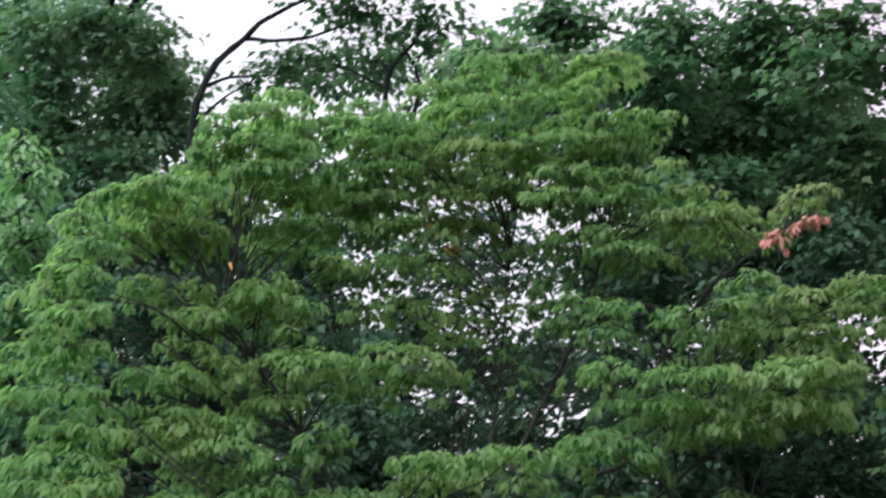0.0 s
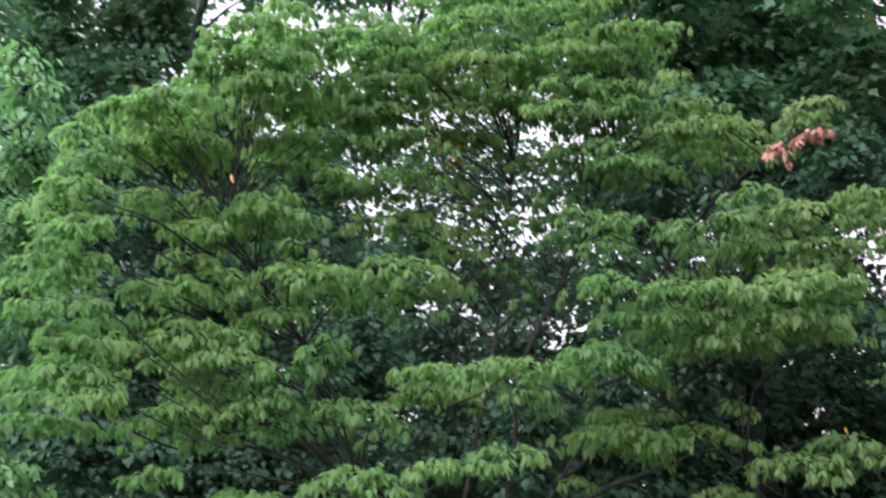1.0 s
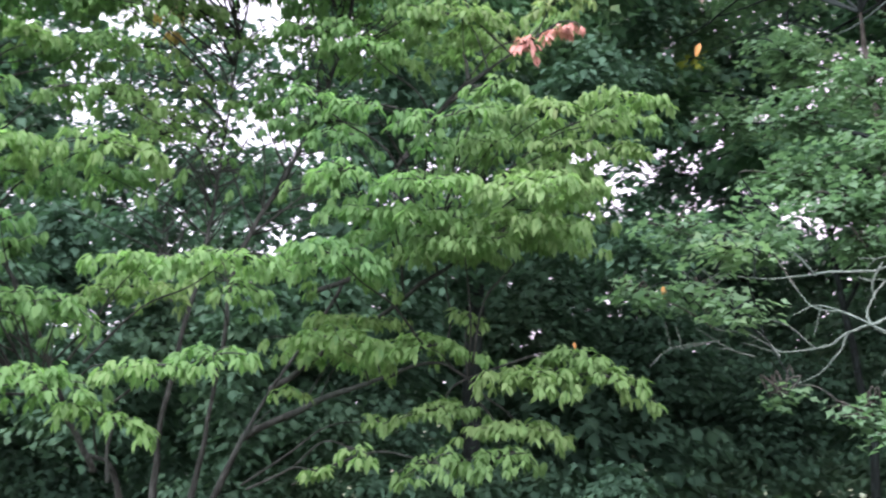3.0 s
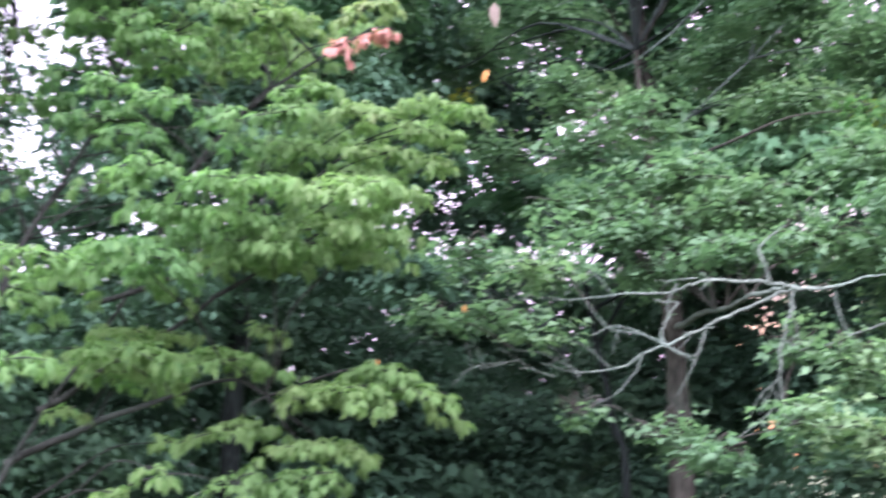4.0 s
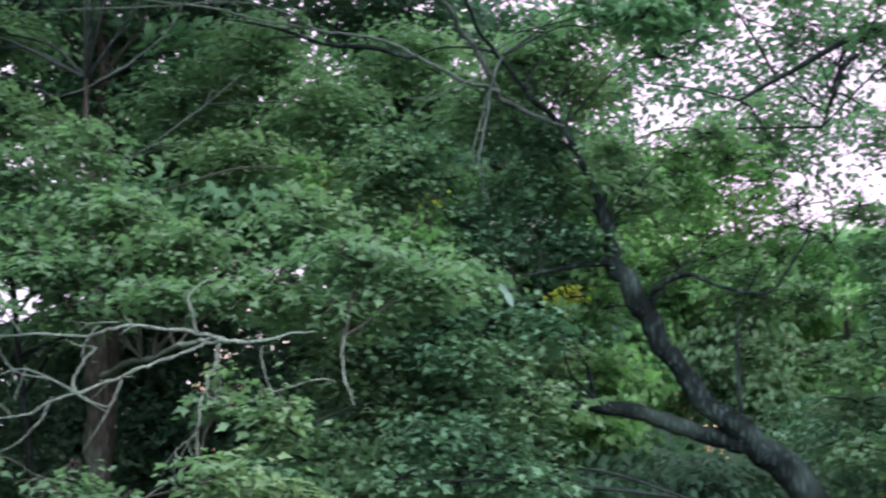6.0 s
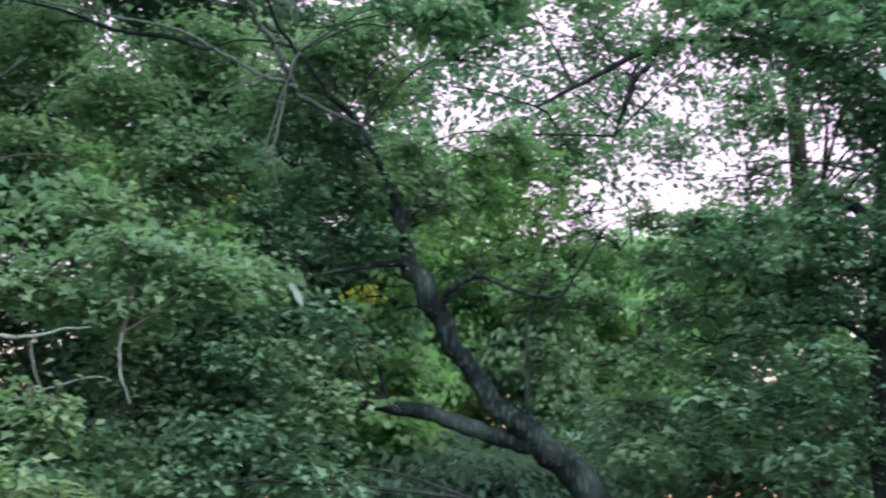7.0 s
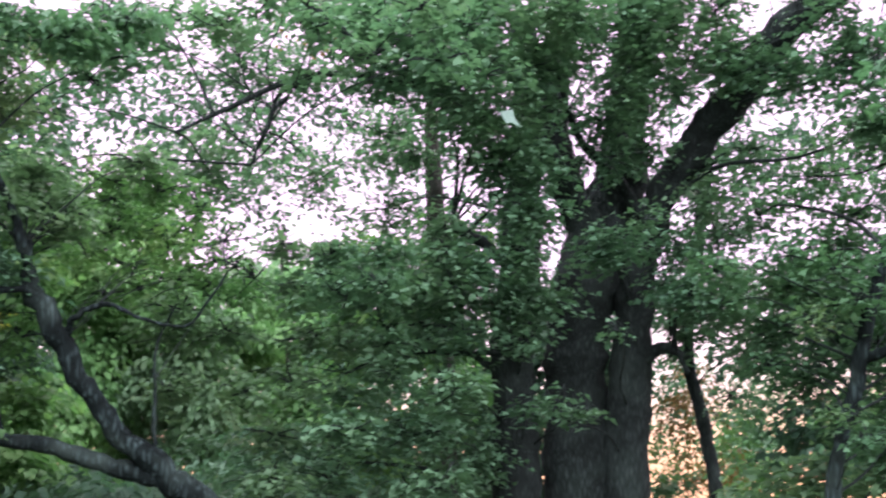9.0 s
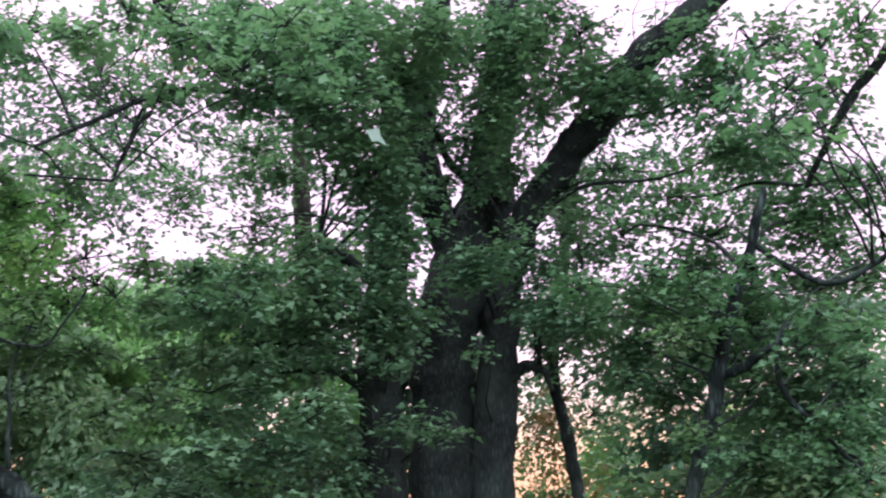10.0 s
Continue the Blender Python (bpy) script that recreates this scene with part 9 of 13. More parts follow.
spray(back_maple, (0.20, 10.60, 3.90), (0.80, 0.70, 0.22), 6, thick=3.0, leaf=0.10, blades=LOBED, material=OAK_LEAF, r=0.01)
spray(back_maple, (-0.30, 8.40, 3.40), (0.80, 0.70, 0.22), 6, thick=3.0, leaf=0.10, blades=LOBED, material=OAK_LEAF, r=0.01)
# ---- the far thicket ----
far_thicket = tree("far_thicket", (7.41, 18.88, 0), "pale yellow-green thicket in open light beyond the wood", "thicket")
limb(far_thicket, [(6.15, 19.81, -0.10, 0.060), (6.17, 19.26, 4.57, 0.045), (5.59, 18.86, 6.82, 0.015)], BROWN_BARK, "trunk", sides=7)
limb(far_thicket, [(7.79, 20.00, -0.10, 0.060), (7.81, 19.44, 4.68, 0.045), (7.53, 18.96, 6.99, 0.015)], BROWN_BARK, "trunk", sides=7)
limb(far_thicket, [(9.02, 18.92, -0.10, 0.060), (9.04, 18.38, 4.58, 0.045), (8.61, 17.96, 6.80, 0.015)], BROWN_BARK, "trunk", sides=7)
spray(far_thicket, (5.15, 17.85, 6.45), (0.70, 0.70, 0.57), -11, thick=4.2, leaf=0.140, blades=PLAIN, material=LIME_LEAF, wood=False, droop=(20, 60, 78), tuft=5)
spray(far_thicket, (6.63, 19.17, 7.15), (0.86, 0.70, 0.52), -11, thick=4.2, leaf=0.140, blades=PLAIN, material=LIME_LEAF, wood=False, droop=(20, 60, 78), tuft=5)
spray(far_thicket, (5.40, 18.99, 5.75), (0.98, 0.70, 0.58), -11, thick=4.2, leaf=0.140, blades=PLAIN, material=LIME_LEAF, wood=False, droop=(20, 60, 78), tuft=5)
spray(far_thicket, (5.97, 18.36, 5.81), (0.90, 0.70, 0.56), -11, thick=4.2, leaf=0.140, blades=PLAIN, material=LIME_LEAF, wood=False, droop=(20, 60, 78), tuft=5)
spray(far_thicket, (7.47, 18.91, 5.85), (0.86, 0.70, 0.49), -11, thick=4.2, leaf=0.140, blades=PLAIN, material=LIME_LEAF, wood=False, droop=(20, 60, 78), tuft=5)
spray(far_thicket, (9.16, 19.48, 6.16), (0.96, 0.70, 0.60), -11, thick=4.2, leaf=0.140, blades=PLAIN, material=MAPLE_LEAF, wood=False, droop=(20, 60, 78), tuft=5)
spray(far_thicket, (9.25, 17.90, 5.81), (0.86, 0.70, 0.52), -11, thick=4.2, leaf=0.140, blades=PLAIN, material=LIME_LEAF, wood=False, droop=(20, 60, 78), tuft=5)
spray(far_thicket, (5.94, 20.02, 5.37), (0.87, 0.70, 0.47), -11, thick=4.2, leaf=0.140, blades=PLAIN, material=LIME_LEAF, wood=False, droop=(20, 60, 78), tuft=5)
spray(far_thicket, (6.49, 19.05, 5.00), (0.80, 0.70, 0.43), -11, thick=4.2, leaf=0.140, blades=PLAIN, material=LIME_LEAF, wood=False, droop=(20, 60, 78), tuft=5)
spray(far_thicket, (7.11, 18.73, 5.09), (0.74, 0.70, 0.53), -11, thick=4.2, leaf=0.140, blades=PLAIN, material=LIME_LEAF, wood=False, droop=(20, 60, 78), tuft=5)
spray(far_thicket, (8.44, 18.83, 5.10), (0.98, 0.70, 0.47), -11, thick=4.2, leaf=0.140, blades=PLAIN, material=LIME_LEAF, wood=False, droop=(20, 60, 78), tuft=5)
spray(far_thicket, (9.12, 17.43, 5.03), (0.88, 0.70, 0.43), -11, thick=4.2, leaf=0.140, blades=PLAIN, material=LIME_LEAF, wood=False, droop=(20, 60, 78), tuft=5)
spray(far_thicket, (5.67, 18.80, 4.21), (0.91, 0.70, 0.60), -11, thick=4.2, leaf=0.140, blades=PLAIN, material=LIME_LEAF, wood=False, droop=(20, 60, 78), tuft=5)
spray(far_thicket, (6.85, 20.31, 4.10), (0.81, 0.70, 0.50), -11, thick=4.2, leaf=0.140, blades=PLAIN, material=MAPLE_LEAF, wood=False, droop=(20, 60, 78), tuft=5)
spray(far_thicket, (7.67, 19.57, 4.10), (0.73, 0.70, 0.60), -11, thick=4.2, leaf=0.140, blades=PLAIN, material=MAPLE_LEAF, wood=False, droop=(20, 60, 78), tuft=5)
spray(far_thicket, (8.63, 19.44, 4.24), (0.98, 0.70, 0.50), -11, thick=4.2, leaf=0.140, blades=PLAIN, material=LIME_LEAF, wood=False, droop=(20, 60, 78), tuft=5)
spray(far_thicket, (8.83, 17.53, 4.06), (0.82, 0.70, 0.52), -11, thick=4.2, leaf=0.140, blades=PLAIN, material=LIME_LEAF, wood=False, droop=(20, 60, 78), tuft=5)
spray(far_thicket, (5.29, 18.76, 3.18), (0.89, 0.70, 0.48), -11, thick=4.2, leaf=0.140, blades=PLAIN, material=LIME_LEAF, wood=False, droop=(20, 60, 78), tuft=5)
spray(far_thicket, (6.93, 19.93, 3.45), (0.92, 0.70, 0.42), -11, thick=4.2, leaf=0.140, blades=PLAIN, material=LIME_LEAF, wood=False, droop=(20, 60, 78), tuft=5)
spray(far_thicket, (7.70, 18.84, 3.55), (0.89, 0.70, 0.47), -11, thick=4.2, leaf=0.140, blades=PLAIN, material=MAPLE_LEAF, wood=False, droop=(20, 60, 78), tuft=5)
spray(far_thicket, (8.22, 18.62, 3.38), (0.81, 0.70, 0.53), -11, thick=4.2, leaf=0.140, blades=PLAIN, material=LIME_LEAF, wood=False, droop=(20, 60, 78), tuft=5)
spray(far_thicket, (10.11, 19.55, 3.67), (0.99, 0.70, 0.54), -11, thick=4.2, leaf=0.140, blades=PLAIN, material=LIME_LEAF, wood=False, droop=(20, 60, 78), tuft=5)
spray(far_thicket, (5.84, 20.60, 2.61), (0.77, 0.70, 0.45), -11, thick=4.2, leaf=0.140, blades=PLAIN, material=LIME_LEAF, wood=False, droop=(20, 60, 78), tuft=5)
spray(far_thicket, (6.85, 19.84, 2.67), (0.98, 0.70, 0.54), -11, thick=4.2, leaf=0.140, blades=PLAIN, material=LIME_LEAF, wood=False, droop=(20, 60, 78), tuft=5)
spray(far_thicket, (7.26, 18.68, 2.25), (0.80, 0.70, 0.54), -11, thick=4.2, leaf=0.140, blades=PLAIN, material=MAPLE_LEAF, wood=False, droop=(20, 60, 78), tuft=5)
spray(far_thicket, (8.11, 18.31, 2.57), (0.86, 0.70, 0.45), -11, thick=4.2, leaf=0.140, blades=PLAIN, material=MAPLE_LEAF, wood=False, droop=(20, 60, 78), tuft=5)
spray(far_thicket, (9.79, 19.83, 2.66), (0.89, 0.70, 0.57), -11, thick=4.2, leaf=0.140, blades=PLAIN, material=LIME_LEAF, wood=False, droop=(20, 60, 78), tuft=5)
spray(far_thicket, (5.40, 20.30, 6.64), (0.74, 0.60, 0.48), -11, thick=3.4, leaf=0.140, blades=PLAIN, material=MAPLE_LEAF, wood=False, droop=(20, 60, 78), tuft=5)
spray(far_thicket, (5.89, 19.12, 6.28), (0.78, 0.60, 0.43), -11, thick=3.4, leaf=0.140, blades=PLAIN, material=LIME_LEAF, wood=False, droop=(20, 60, 78), tuft=5)
spray(far_thicket, (7.17, 19.62, 6.81), (0.81, 0.60, 0.41), -11, thick=3.4, leaf=0.140, blades=PLAIN, material=LIME_LEAF, wood=False, droop=(20, 60, 78), tuft=5)
spray(far_thicket, (4.90, 19.34, 5.40), (0.77, 0.60, 0.54), -11, thick=3.4, leaf=0.140, blades=PLAIN, material=LIME_LEAF, wood=False, droop=(20, 60, 78), tuft=5)
spray(far_thicket, (5.98, 18.64, 5.48), (0.69, 0.60, 0.41), -11, thick=3.4, leaf=0.140, blades=PLAIN, material=LIME_LEAF, wood=False, droop=(20, 60, 78), tuft=5)
spray(far_thicket, (6.90, 18.90, 5.35), (0.89, 0.60, 0.53), -11, thick=3.4, leaf=0.140, blades=PLAIN, material=LIME_LEAF, wood=False, droop=(20, 60, 78), tuft=5)
spray(far_thicket, (7.37, 17.98, 5.17), (0.71, 0.60, 0.51), -11, thick=3.4, leaf=0.140, blades=PLAIN, material=LIME_LEAF, wood=False, droop=(20, 60, 78), tuft=5)
spray(far_thicket, (9.03, 19.44, 5.67), (0.68, 0.60, 0.41), -11, thick=3.4, leaf=0.140, blades=PLAIN, material=LIME_LEAF, wood=False, droop=(20, 60, 78), tuft=5)
spray(far_thicket, (10.15, 19.55, 5.86), (0.64, 0.60, 0.51), -11, thick=3.4, leaf=0.140, blades=PLAIN, material=LIME_LEAF, wood=False, droop=(20, 60, 78), tuft=5)
spray(far_thicket, (4.79, 18.99, 4.42), (0.77, 0.60, 0.47), -11, thick=3.4, leaf=0.140, blades=PLAIN, material=LIME_LEAF, wood=False, droop=(20, 60, 78), tuft=5)
spray(far_thicket, (6.35, 19.28, 4.55), (0.72, 0.60, 0.46), -11, thick=3.4, leaf=0.140, blades=PLAIN, material=LIME_LEAF, wood=False, droop=(20, 60, 78), tuft=5)
spray(far_thicket, (7.30, 20.50, 4.73), (0.78, 0.60, 0.55), -11, thick=3.4, leaf=0.140, blades=PLAIN, material=LIME_LEAF, wood=False, droop=(20, 60, 78), tuft=5)
spray(far_thicket, (8.26, 19.96, 4.91), (0.79, 0.60, 0.42), -11, thick=3.4, leaf=0.140, blades=PLAIN, material=LIME_LEAF, wood=False, droop=(20, 60, 78), tuft=5)
spray(far_thicket, (9.14, 19.56, 4.96), (0.70, 0.60, 0.44), -11, thick=3.4, leaf=0.140, blades=PLAIN, material=LIME_LEAF, wood=False, droop=(20, 60, 78), tuft=5)
spray(far_thicket, (9.86, 19.07, 4.94), (0.60, 0.60, 0.46), -11, thick=3.4, leaf=0.140, blades=PLAIN, material=MAPLE_LEAF, wood=False, droop=(20, 60, 78), tuft=5)
spray(far_thicket, (5.21, 19.72, 4.35), (0.77, 0.60, 0.53), -11, thick=3.4, leaf=0.140, blades=PLAIN, material=LIME_LEAF, wood=False, droop=(20, 60, 78), tuft=5)
spray(far_thicket, (6.00, 18.85, 4.54), (0.78, 0.60, 0.51), -11, thick=3.4, leaf=0.140, blades=PLAIN, material=LIME_LEAF, wood=False, droop=(20, 60, 78), tuft=5)
spray(far_thicket, (6.94, 18.64, 4.29), (0.89, 0.60, 0.53), -11, thick=3.4, leaf=0.140, blades=PLAIN, material=MAPLE_LEAF, wood=False, droop=(20, 60, 78), tuft=5)
spray(far_thicket, (7.40, 18.25, 4.63), (0.75, 0.60, 0.44), -11, thick=3.4, leaf=0.140, blades=PLAIN, material=MAPLE_LEAF, wood=False, droop=(20, 60, 78), tuft=5)
spray(far_thicket, (9.47, 19.66, 4.85), (0.78, 0.60, 0.44), -11, thick=3.4, leaf=0.140, blades=PLAIN, material=LIME_LEAF, wood=False, droop=(20, 60, 78), tuft=5)
spray(far_thicket, (9.64, 17.93, 4.30), (0.74, 0.60, 0.50), -11, thick=3.4, leaf=0.140, blades=PLAIN, material=MAPLE_LEAF, wood=False, droop=(20, 60, 78), tuft=5)
spray(far_thicket, (5.65, 20.84, 4.05), (0.66, 0.60, 0.40), -11, thick=3.4, leaf=0.140, blades=PLAIN, material=LIME_LEAF, wood=False, droop=(20, 60, 78), tuft=5)
spray(far_thicket, (5.78, 18.59, 3.81), (0.68, 0.60, 0.48), -11, thick=3.4, leaf=0.140, blades=PLAIN, material=LIME_LEAF, wood=False, droop=(20, 60, 78), tuft=5)
spray(far_thicket, (6.89, 19.38, 4.00), (0.70, 0.60, 0.51), -11, thick=3.4, leaf=0.140, blades=PLAIN, material=MAPLE_LEAF, wood=False, droop=(20, 60, 78), tuft=5)
spray(far_thicket, (7.61, 18.18, 3.89), (0.61, 0.60, 0.54), -11, thick=3.4, leaf=0.140, blades=PLAIN, material=MAPLE_LEAF, wood=False, droop=(20, 60, 78), tuft=5)
spray(far_thicket, (9.03, 19.32, 4.13), (0.62, 0.60, 0.41), -11, thick=3.4, leaf=0.140, blades=PLAIN, material=LIME_LEAF, wood=False, droop=(20, 60, 78), tuft=5)
spray(far_thicket, (9.32, 18.02, 3.59), (0.76, 0.60, 0.51), -11, thick=3.4, leaf=0.140, blades=PLAIN, material=MAPLE_LEAF, wood=False, droop=(20, 60, 78), tuft=5)
spray(far_thicket, (5.80, 21.11, 3.23), (0.70, 0.60, 0.41), -11, thick=3.4, leaf=0.140, blades=PLAIN, material=LIME_LEAF, wood=False, droop=(20, 60, 78), tuft=5)
spray(far_thicket, (6.41, 19.66, 2.83), (0.84, 0.60, 0.53), -11, thick=3.4, leaf=0.140, blades=PLAIN, material=MAPLE_LEAF, wood=False, droop=(20, 60, 78), tuft=5)
spray(far_thicket, (6.85, 19.45, 2.92), (0.60, 0.60, 0.41), -11, thick=3.4, leaf=0.140, blades=PLAIN, material=LIME_LEAF, wood=False, droop=(20, 60, 78), tuft=5)
spray(far_thicket, (8.65, 20.42, 2.89), (0.82, 0.60, 0.46), -11, thick=3.4, leaf=0.140, blades=PLAIN, material=MAPLE_LEAF, wood=False, droop=(20, 60, 78), tuft=5)
spray(far_thicket, (9.13, 19.19, 3.07), (0.76, 0.60, 0.48), -11, thick=3.4, leaf=0.140, blades=PLAIN, material=MAPLE_LEAF, wood=False, droop=(20, 60, 78), tuft=5)
spray(far_thicket, (9.75, 19.13, 3.02), (0.67, 0.60, 0.50), -11, thick=3.4, leaf=0.140, blades=PLAIN, material=LIME_LEAF, wood=False, droop=(20, 60, 78), tuft=5)

# ---- deep woods all round ----
woods = tree("far_woods", (3, 14, 0), "dense green woods behind the trees, leaves darkened for shade", "woods", "stuff")
spray(woods, (-10.55, 7.19, 4.20), (0.69, 0.55, 0.69), 38, thick=4.6, leaf=0.152, blades=PLAIN, material=SHADE_TINT_LEAF, wood=False, reach=0.3)
spray(woods, (-6.09, 10.79, 5.67), (0.69, 0.55, 0.51), 38, thick=4.6, leaf=0.152, blades=PLAIN, material=SHADE_TINT_LEAF, wood=False, reach=0.3)
spray(woods, (-5.07, 11.23, 5.86), (1.14, 0.90, 1.14), 38, thick=4.6, leaf=0.152, blades=PLAIN, material=SHADE_TINT_LEAF, wood=False, reach=0.3)
spray(woods, (-4.15, 11.72, 5.50), (0.86, 0.69, 1.14), 38, thick=4.6, leaf=0.152, blades=PLAIN, material=SHADE_TINT_LEAF, wood=False, reach=0.3)
spray(woods, (-8.89, 7.57, 4.50), (0.79, 0.63, 0.69), 38, thick=4.6, leaf=0.152, blades=PLAIN, material=SHADE_TINT_LEAF, wood=False, reach=0.3)
spray(woods, (-9.62, 6.86, 3.80), (0.95, 0.76, 0.79), 38, thick=4.6, leaf=0.152, blades=PLAIN, material=SHADE_TINT_LEAF, wood=False, reach=0.3)
spray(woods, (-8.67, 8.10, 3.49), (0.79, 0.63, 0.63), 38, thick=4.6, leaf=0.152, blades=PLAIN, material=SHADE_TINT_LEAF, wood=False, reach=0.3)
spray(woods, (-8.41, 7.07, 2.26), (1.45, 0.90, 0.72), 38, thick=4.6, leaf=0.152, blades=PLAIN, material=SHADE_TINT_LEAF, wood=False, reach=0.3)
spray(woods, (-7.89, 8.95, 2.98), (0.69, 0.55, 0.37), 38, thick=4.6, leaf=0.152, blades=PLAIN, material=SHADE_TINT_LEAF, wood=False, reach=0.3)
spray(woods, (-8.29, 9.30, 5.42), (0.34, 0.26, 0.34), 38, thick=4.6, leaf=0.152, blades=PLAIN, material=SHADE_TINT_LEAF, wood=False, reach=0.3)
spray(woods, (-7.09, 8.41, 2.02), (1.45, 0.90, 0.53), 38, thick=4.6, leaf=0.152, blades=PLAIN, material=SHADE_TINT_LEAF, wood=False, reach=0.3)
spray(woods, (-6.45, 10.08, 2.60), (0.69, 0.55, 0.53), 38, thick=4.6, leaf=0.152, blades=PLAIN, material=SHADE_TINT_LEAF, wood=False, reach=0.3)
spray(woods, (-5.91, 10.08, 4.45), (0.37, 0.28, 0.58), 38, thick=4.6, leaf=0.152, blades=PLAIN, material=SHADE_TINT_LEAF, wood=False, reach=0.3)
spray(woods, (-5.14, 10.49, 4.46), (0.79, 0.63, 0.74), 38, thick=4.6, leaf=0.152, blades=PLAIN, material=SHADE_TINT_LEAF, wood=False, reach=0.3)
spray(woods, (-5.61, 10.51, 3.15), (0.95, 0.76, 0.47), 38, thick=4.6, leaf=0.152, blades=PLAIN, material=SHADE_TINT_LEAF, wood=False, reach=0.3)
spray(woods, (-4.19, 10.83, 4.74), (0.79, 0.63, 0.63), 38, thick=4.6, leaf=0.152, blades=PLAIN, material=SHADE_TINT_LEAF, wood=False, reach=0.3)
spray(woods, (-5.34, 9.61, 2.01), (1.45, 0.90, 0.53), 38, thick=4.6, leaf=0.152, blades=PLAIN, material=SHADE_TINT_LEAF, wood=False, reach=0.3)
spray(woods, (-4.56, 11.05, 2.81), (0.58, 0.43, 0.58), 38, thick=4.6, leaf=0.152, blades=PLAIN, material=SHADE_TINT_LEAF, wood=False, reach=0.3)
spray(woods, (-8.65, 8.56, 4.59), (0.44, 0.33, 0.66), 38, thick=4.6, leaf=0.152, blades=PLAIN, material=SHADE_TINT_LEAF, wood=False, reach=0.3)
spray(woods, (-4.70, 11.16, 4.10), (0.47, 0.36, 0.58), 32, thick=4.6, leaf=0.152, blades=PLAIN, material=SHADE_TINT_LEAF, wood=False, reach=0.3)
spray(woods, (-2.96, 11.63, 4.60), (0.74, 0.59, 0.58), 32, thick=4.6, leaf=0.152, blades=PLAIN, material=SHADE_TINT_LEAF, wood=False, reach=0.3)
spray(woods, (-4.49, 11.40, 3.28), (0.32, 0.24, 0.26), 32, thick=4.6, leaf=0.152, blades=PLAIN, material=SHADE_TINT_LEAF, wood=False, reach=0.3)
spray(woods, (-3.97, 11.68, 2.29), (0.58, 0.43, 0.32), 32, thick=4.6, leaf=0.152, blades=PLAIN, material=SHADE_TINT_LEAF, wood=False, reach=0.3)
spray(woods, (-3.89, 10.66, 1.40), (1.45, 0.90, 0.53), 32, thick=4.6, leaf=0.152, blades=PLAIN, material=SHADE_TINT_LEAF, wood=False, reach=0.3)
spray(woods, (-5.93, 9.08, 1.41), (1.15, 0.90, 0.51), 32, thick=4.6, leaf=0.152, blades=PLAIN, material=SHADE_TINT_LEAF, wood=False, reach=0.3)
spray(woods, (-7.17, 8.11, 1.42), (1.38, 0.90, 0.51), 32, thick=4.6, leaf=0.152, blades=PLAIN, material=SHADE_TINT_LEAF, wood=False, reach=0.3)
spray(woods, (-7.66, 6.90, 1.36), (0.97, 0.77, 0.48), 32, thick=4.6, leaf=0.152, blades=PLAIN, material=SHADE_TINT_LEAF, wood=False, reach=0.3)
spray(woods, (-3.73, 11.88, 4.71), (0.63, 0.51, 0.42), 6, thick=4.6, leaf=0.152, blades=PLAIN, material=SHADE_TINT_LEAF, wood=False, reach=0.3)
spray(woods, (-2.61, 12.03, 5.02), (0.79, 0.63, 0.53), 6, thick=4.6, leaf=0.152, blades=PLAIN, material=SHADE_TINT_LEAF, wood=False, reach=0.3)
spray(woods, (-1.57, 12.05, 5.35), (0.90, 0.72, 0.58), 6, thick=4.6, leaf=0.152, blades=PLAIN, material=SHADE_TINT_LEAF, wood=False, reach=0.3)
spray(woods, (-0.53, 12.26, 4.75), (0.95, 0.76, 0.74), 6, thick=4.6, leaf=0.152, blades=PLAIN, material=SHADE_TINT_LEAF, wood=False, reach=0.3)
spray(woods, (0.98, 12.08, 4.96), (1.05, 0.84, 0.79), 6, thick=4.6, leaf=0.152, blades=PLAIN, material=SHADE_TINT_LEAF, wood=False, reach=0.3)
spray(woods, (0.75, 12.45, 3.47), (1.16, 0.90, 0.79), 6, thick=4.6, leaf=0.152, blades=PLAIN, material=SHADE_TINT_LEAF, wood=False, reach=0.3)
spray(woods, (-1.31, 12.46, 3.83), (0.79, 0.63, 0.47), 6, thick=4.6, leaf=0.152, blades=PLAIN, material=SHADE_TINT_LEAF, wood=False, reach=0.3)
spray(woods, (-1.45, 12.67, 1.96), (1.05, 0.84, 0.63), 6, thick=4.6, leaf=0.152, blades=PLAIN, material=SHADE_TINT_LEAF, wood=False, reach=0.3)
spray(woods, (-0.26, 12.67, 2.14), (0.95, 0.76, 0.63), 6, thick=4.6, leaf=0.152, blades=PLAIN, material=SHADE_TINT_LEAF, wood=False, reach=0.3)
spray(woods, (0.99, 12.56, 2.16), (1.32, 0.90, 0.69), 6, thick=4.6, leaf=0.152, blades=PLAIN, material=SHADE_TINT_LEAF, wood=False, reach=0.3)
spray(woods, (-3.17, 12.89, 2.85), (0.38, 0.29, 0.22), 6, thick=4.6, leaf=0.152, blades=PLAIN, material=SHADE_TINT_LEAF, wood=False, reach=0.3)
spray(woods, (-3.33, 11.89, 1.85), (1.26, 0.90, 0.56), 6, thick=4.6, leaf=0.152, blades=PLAIN, material=SHADE_TINT_LEAF, wood=False, reach=0.3)
spray(woods, (-2.04, 13.02, 3.21), (0.55, 0.41, 0.33), 6, thick=4.6, leaf=0.152, blades=PLAIN, material=SHADE_TINT_LEAF, wood=False, reach=0.3)
spray(woods, (-1.17, 13.09, 3.12), (0.66, 0.53, 0.33), 6, thick=4.6, leaf=0.152, blades=PLAIN, material=SHADE_TINT_LEAF, wood=False, reach=0.3)
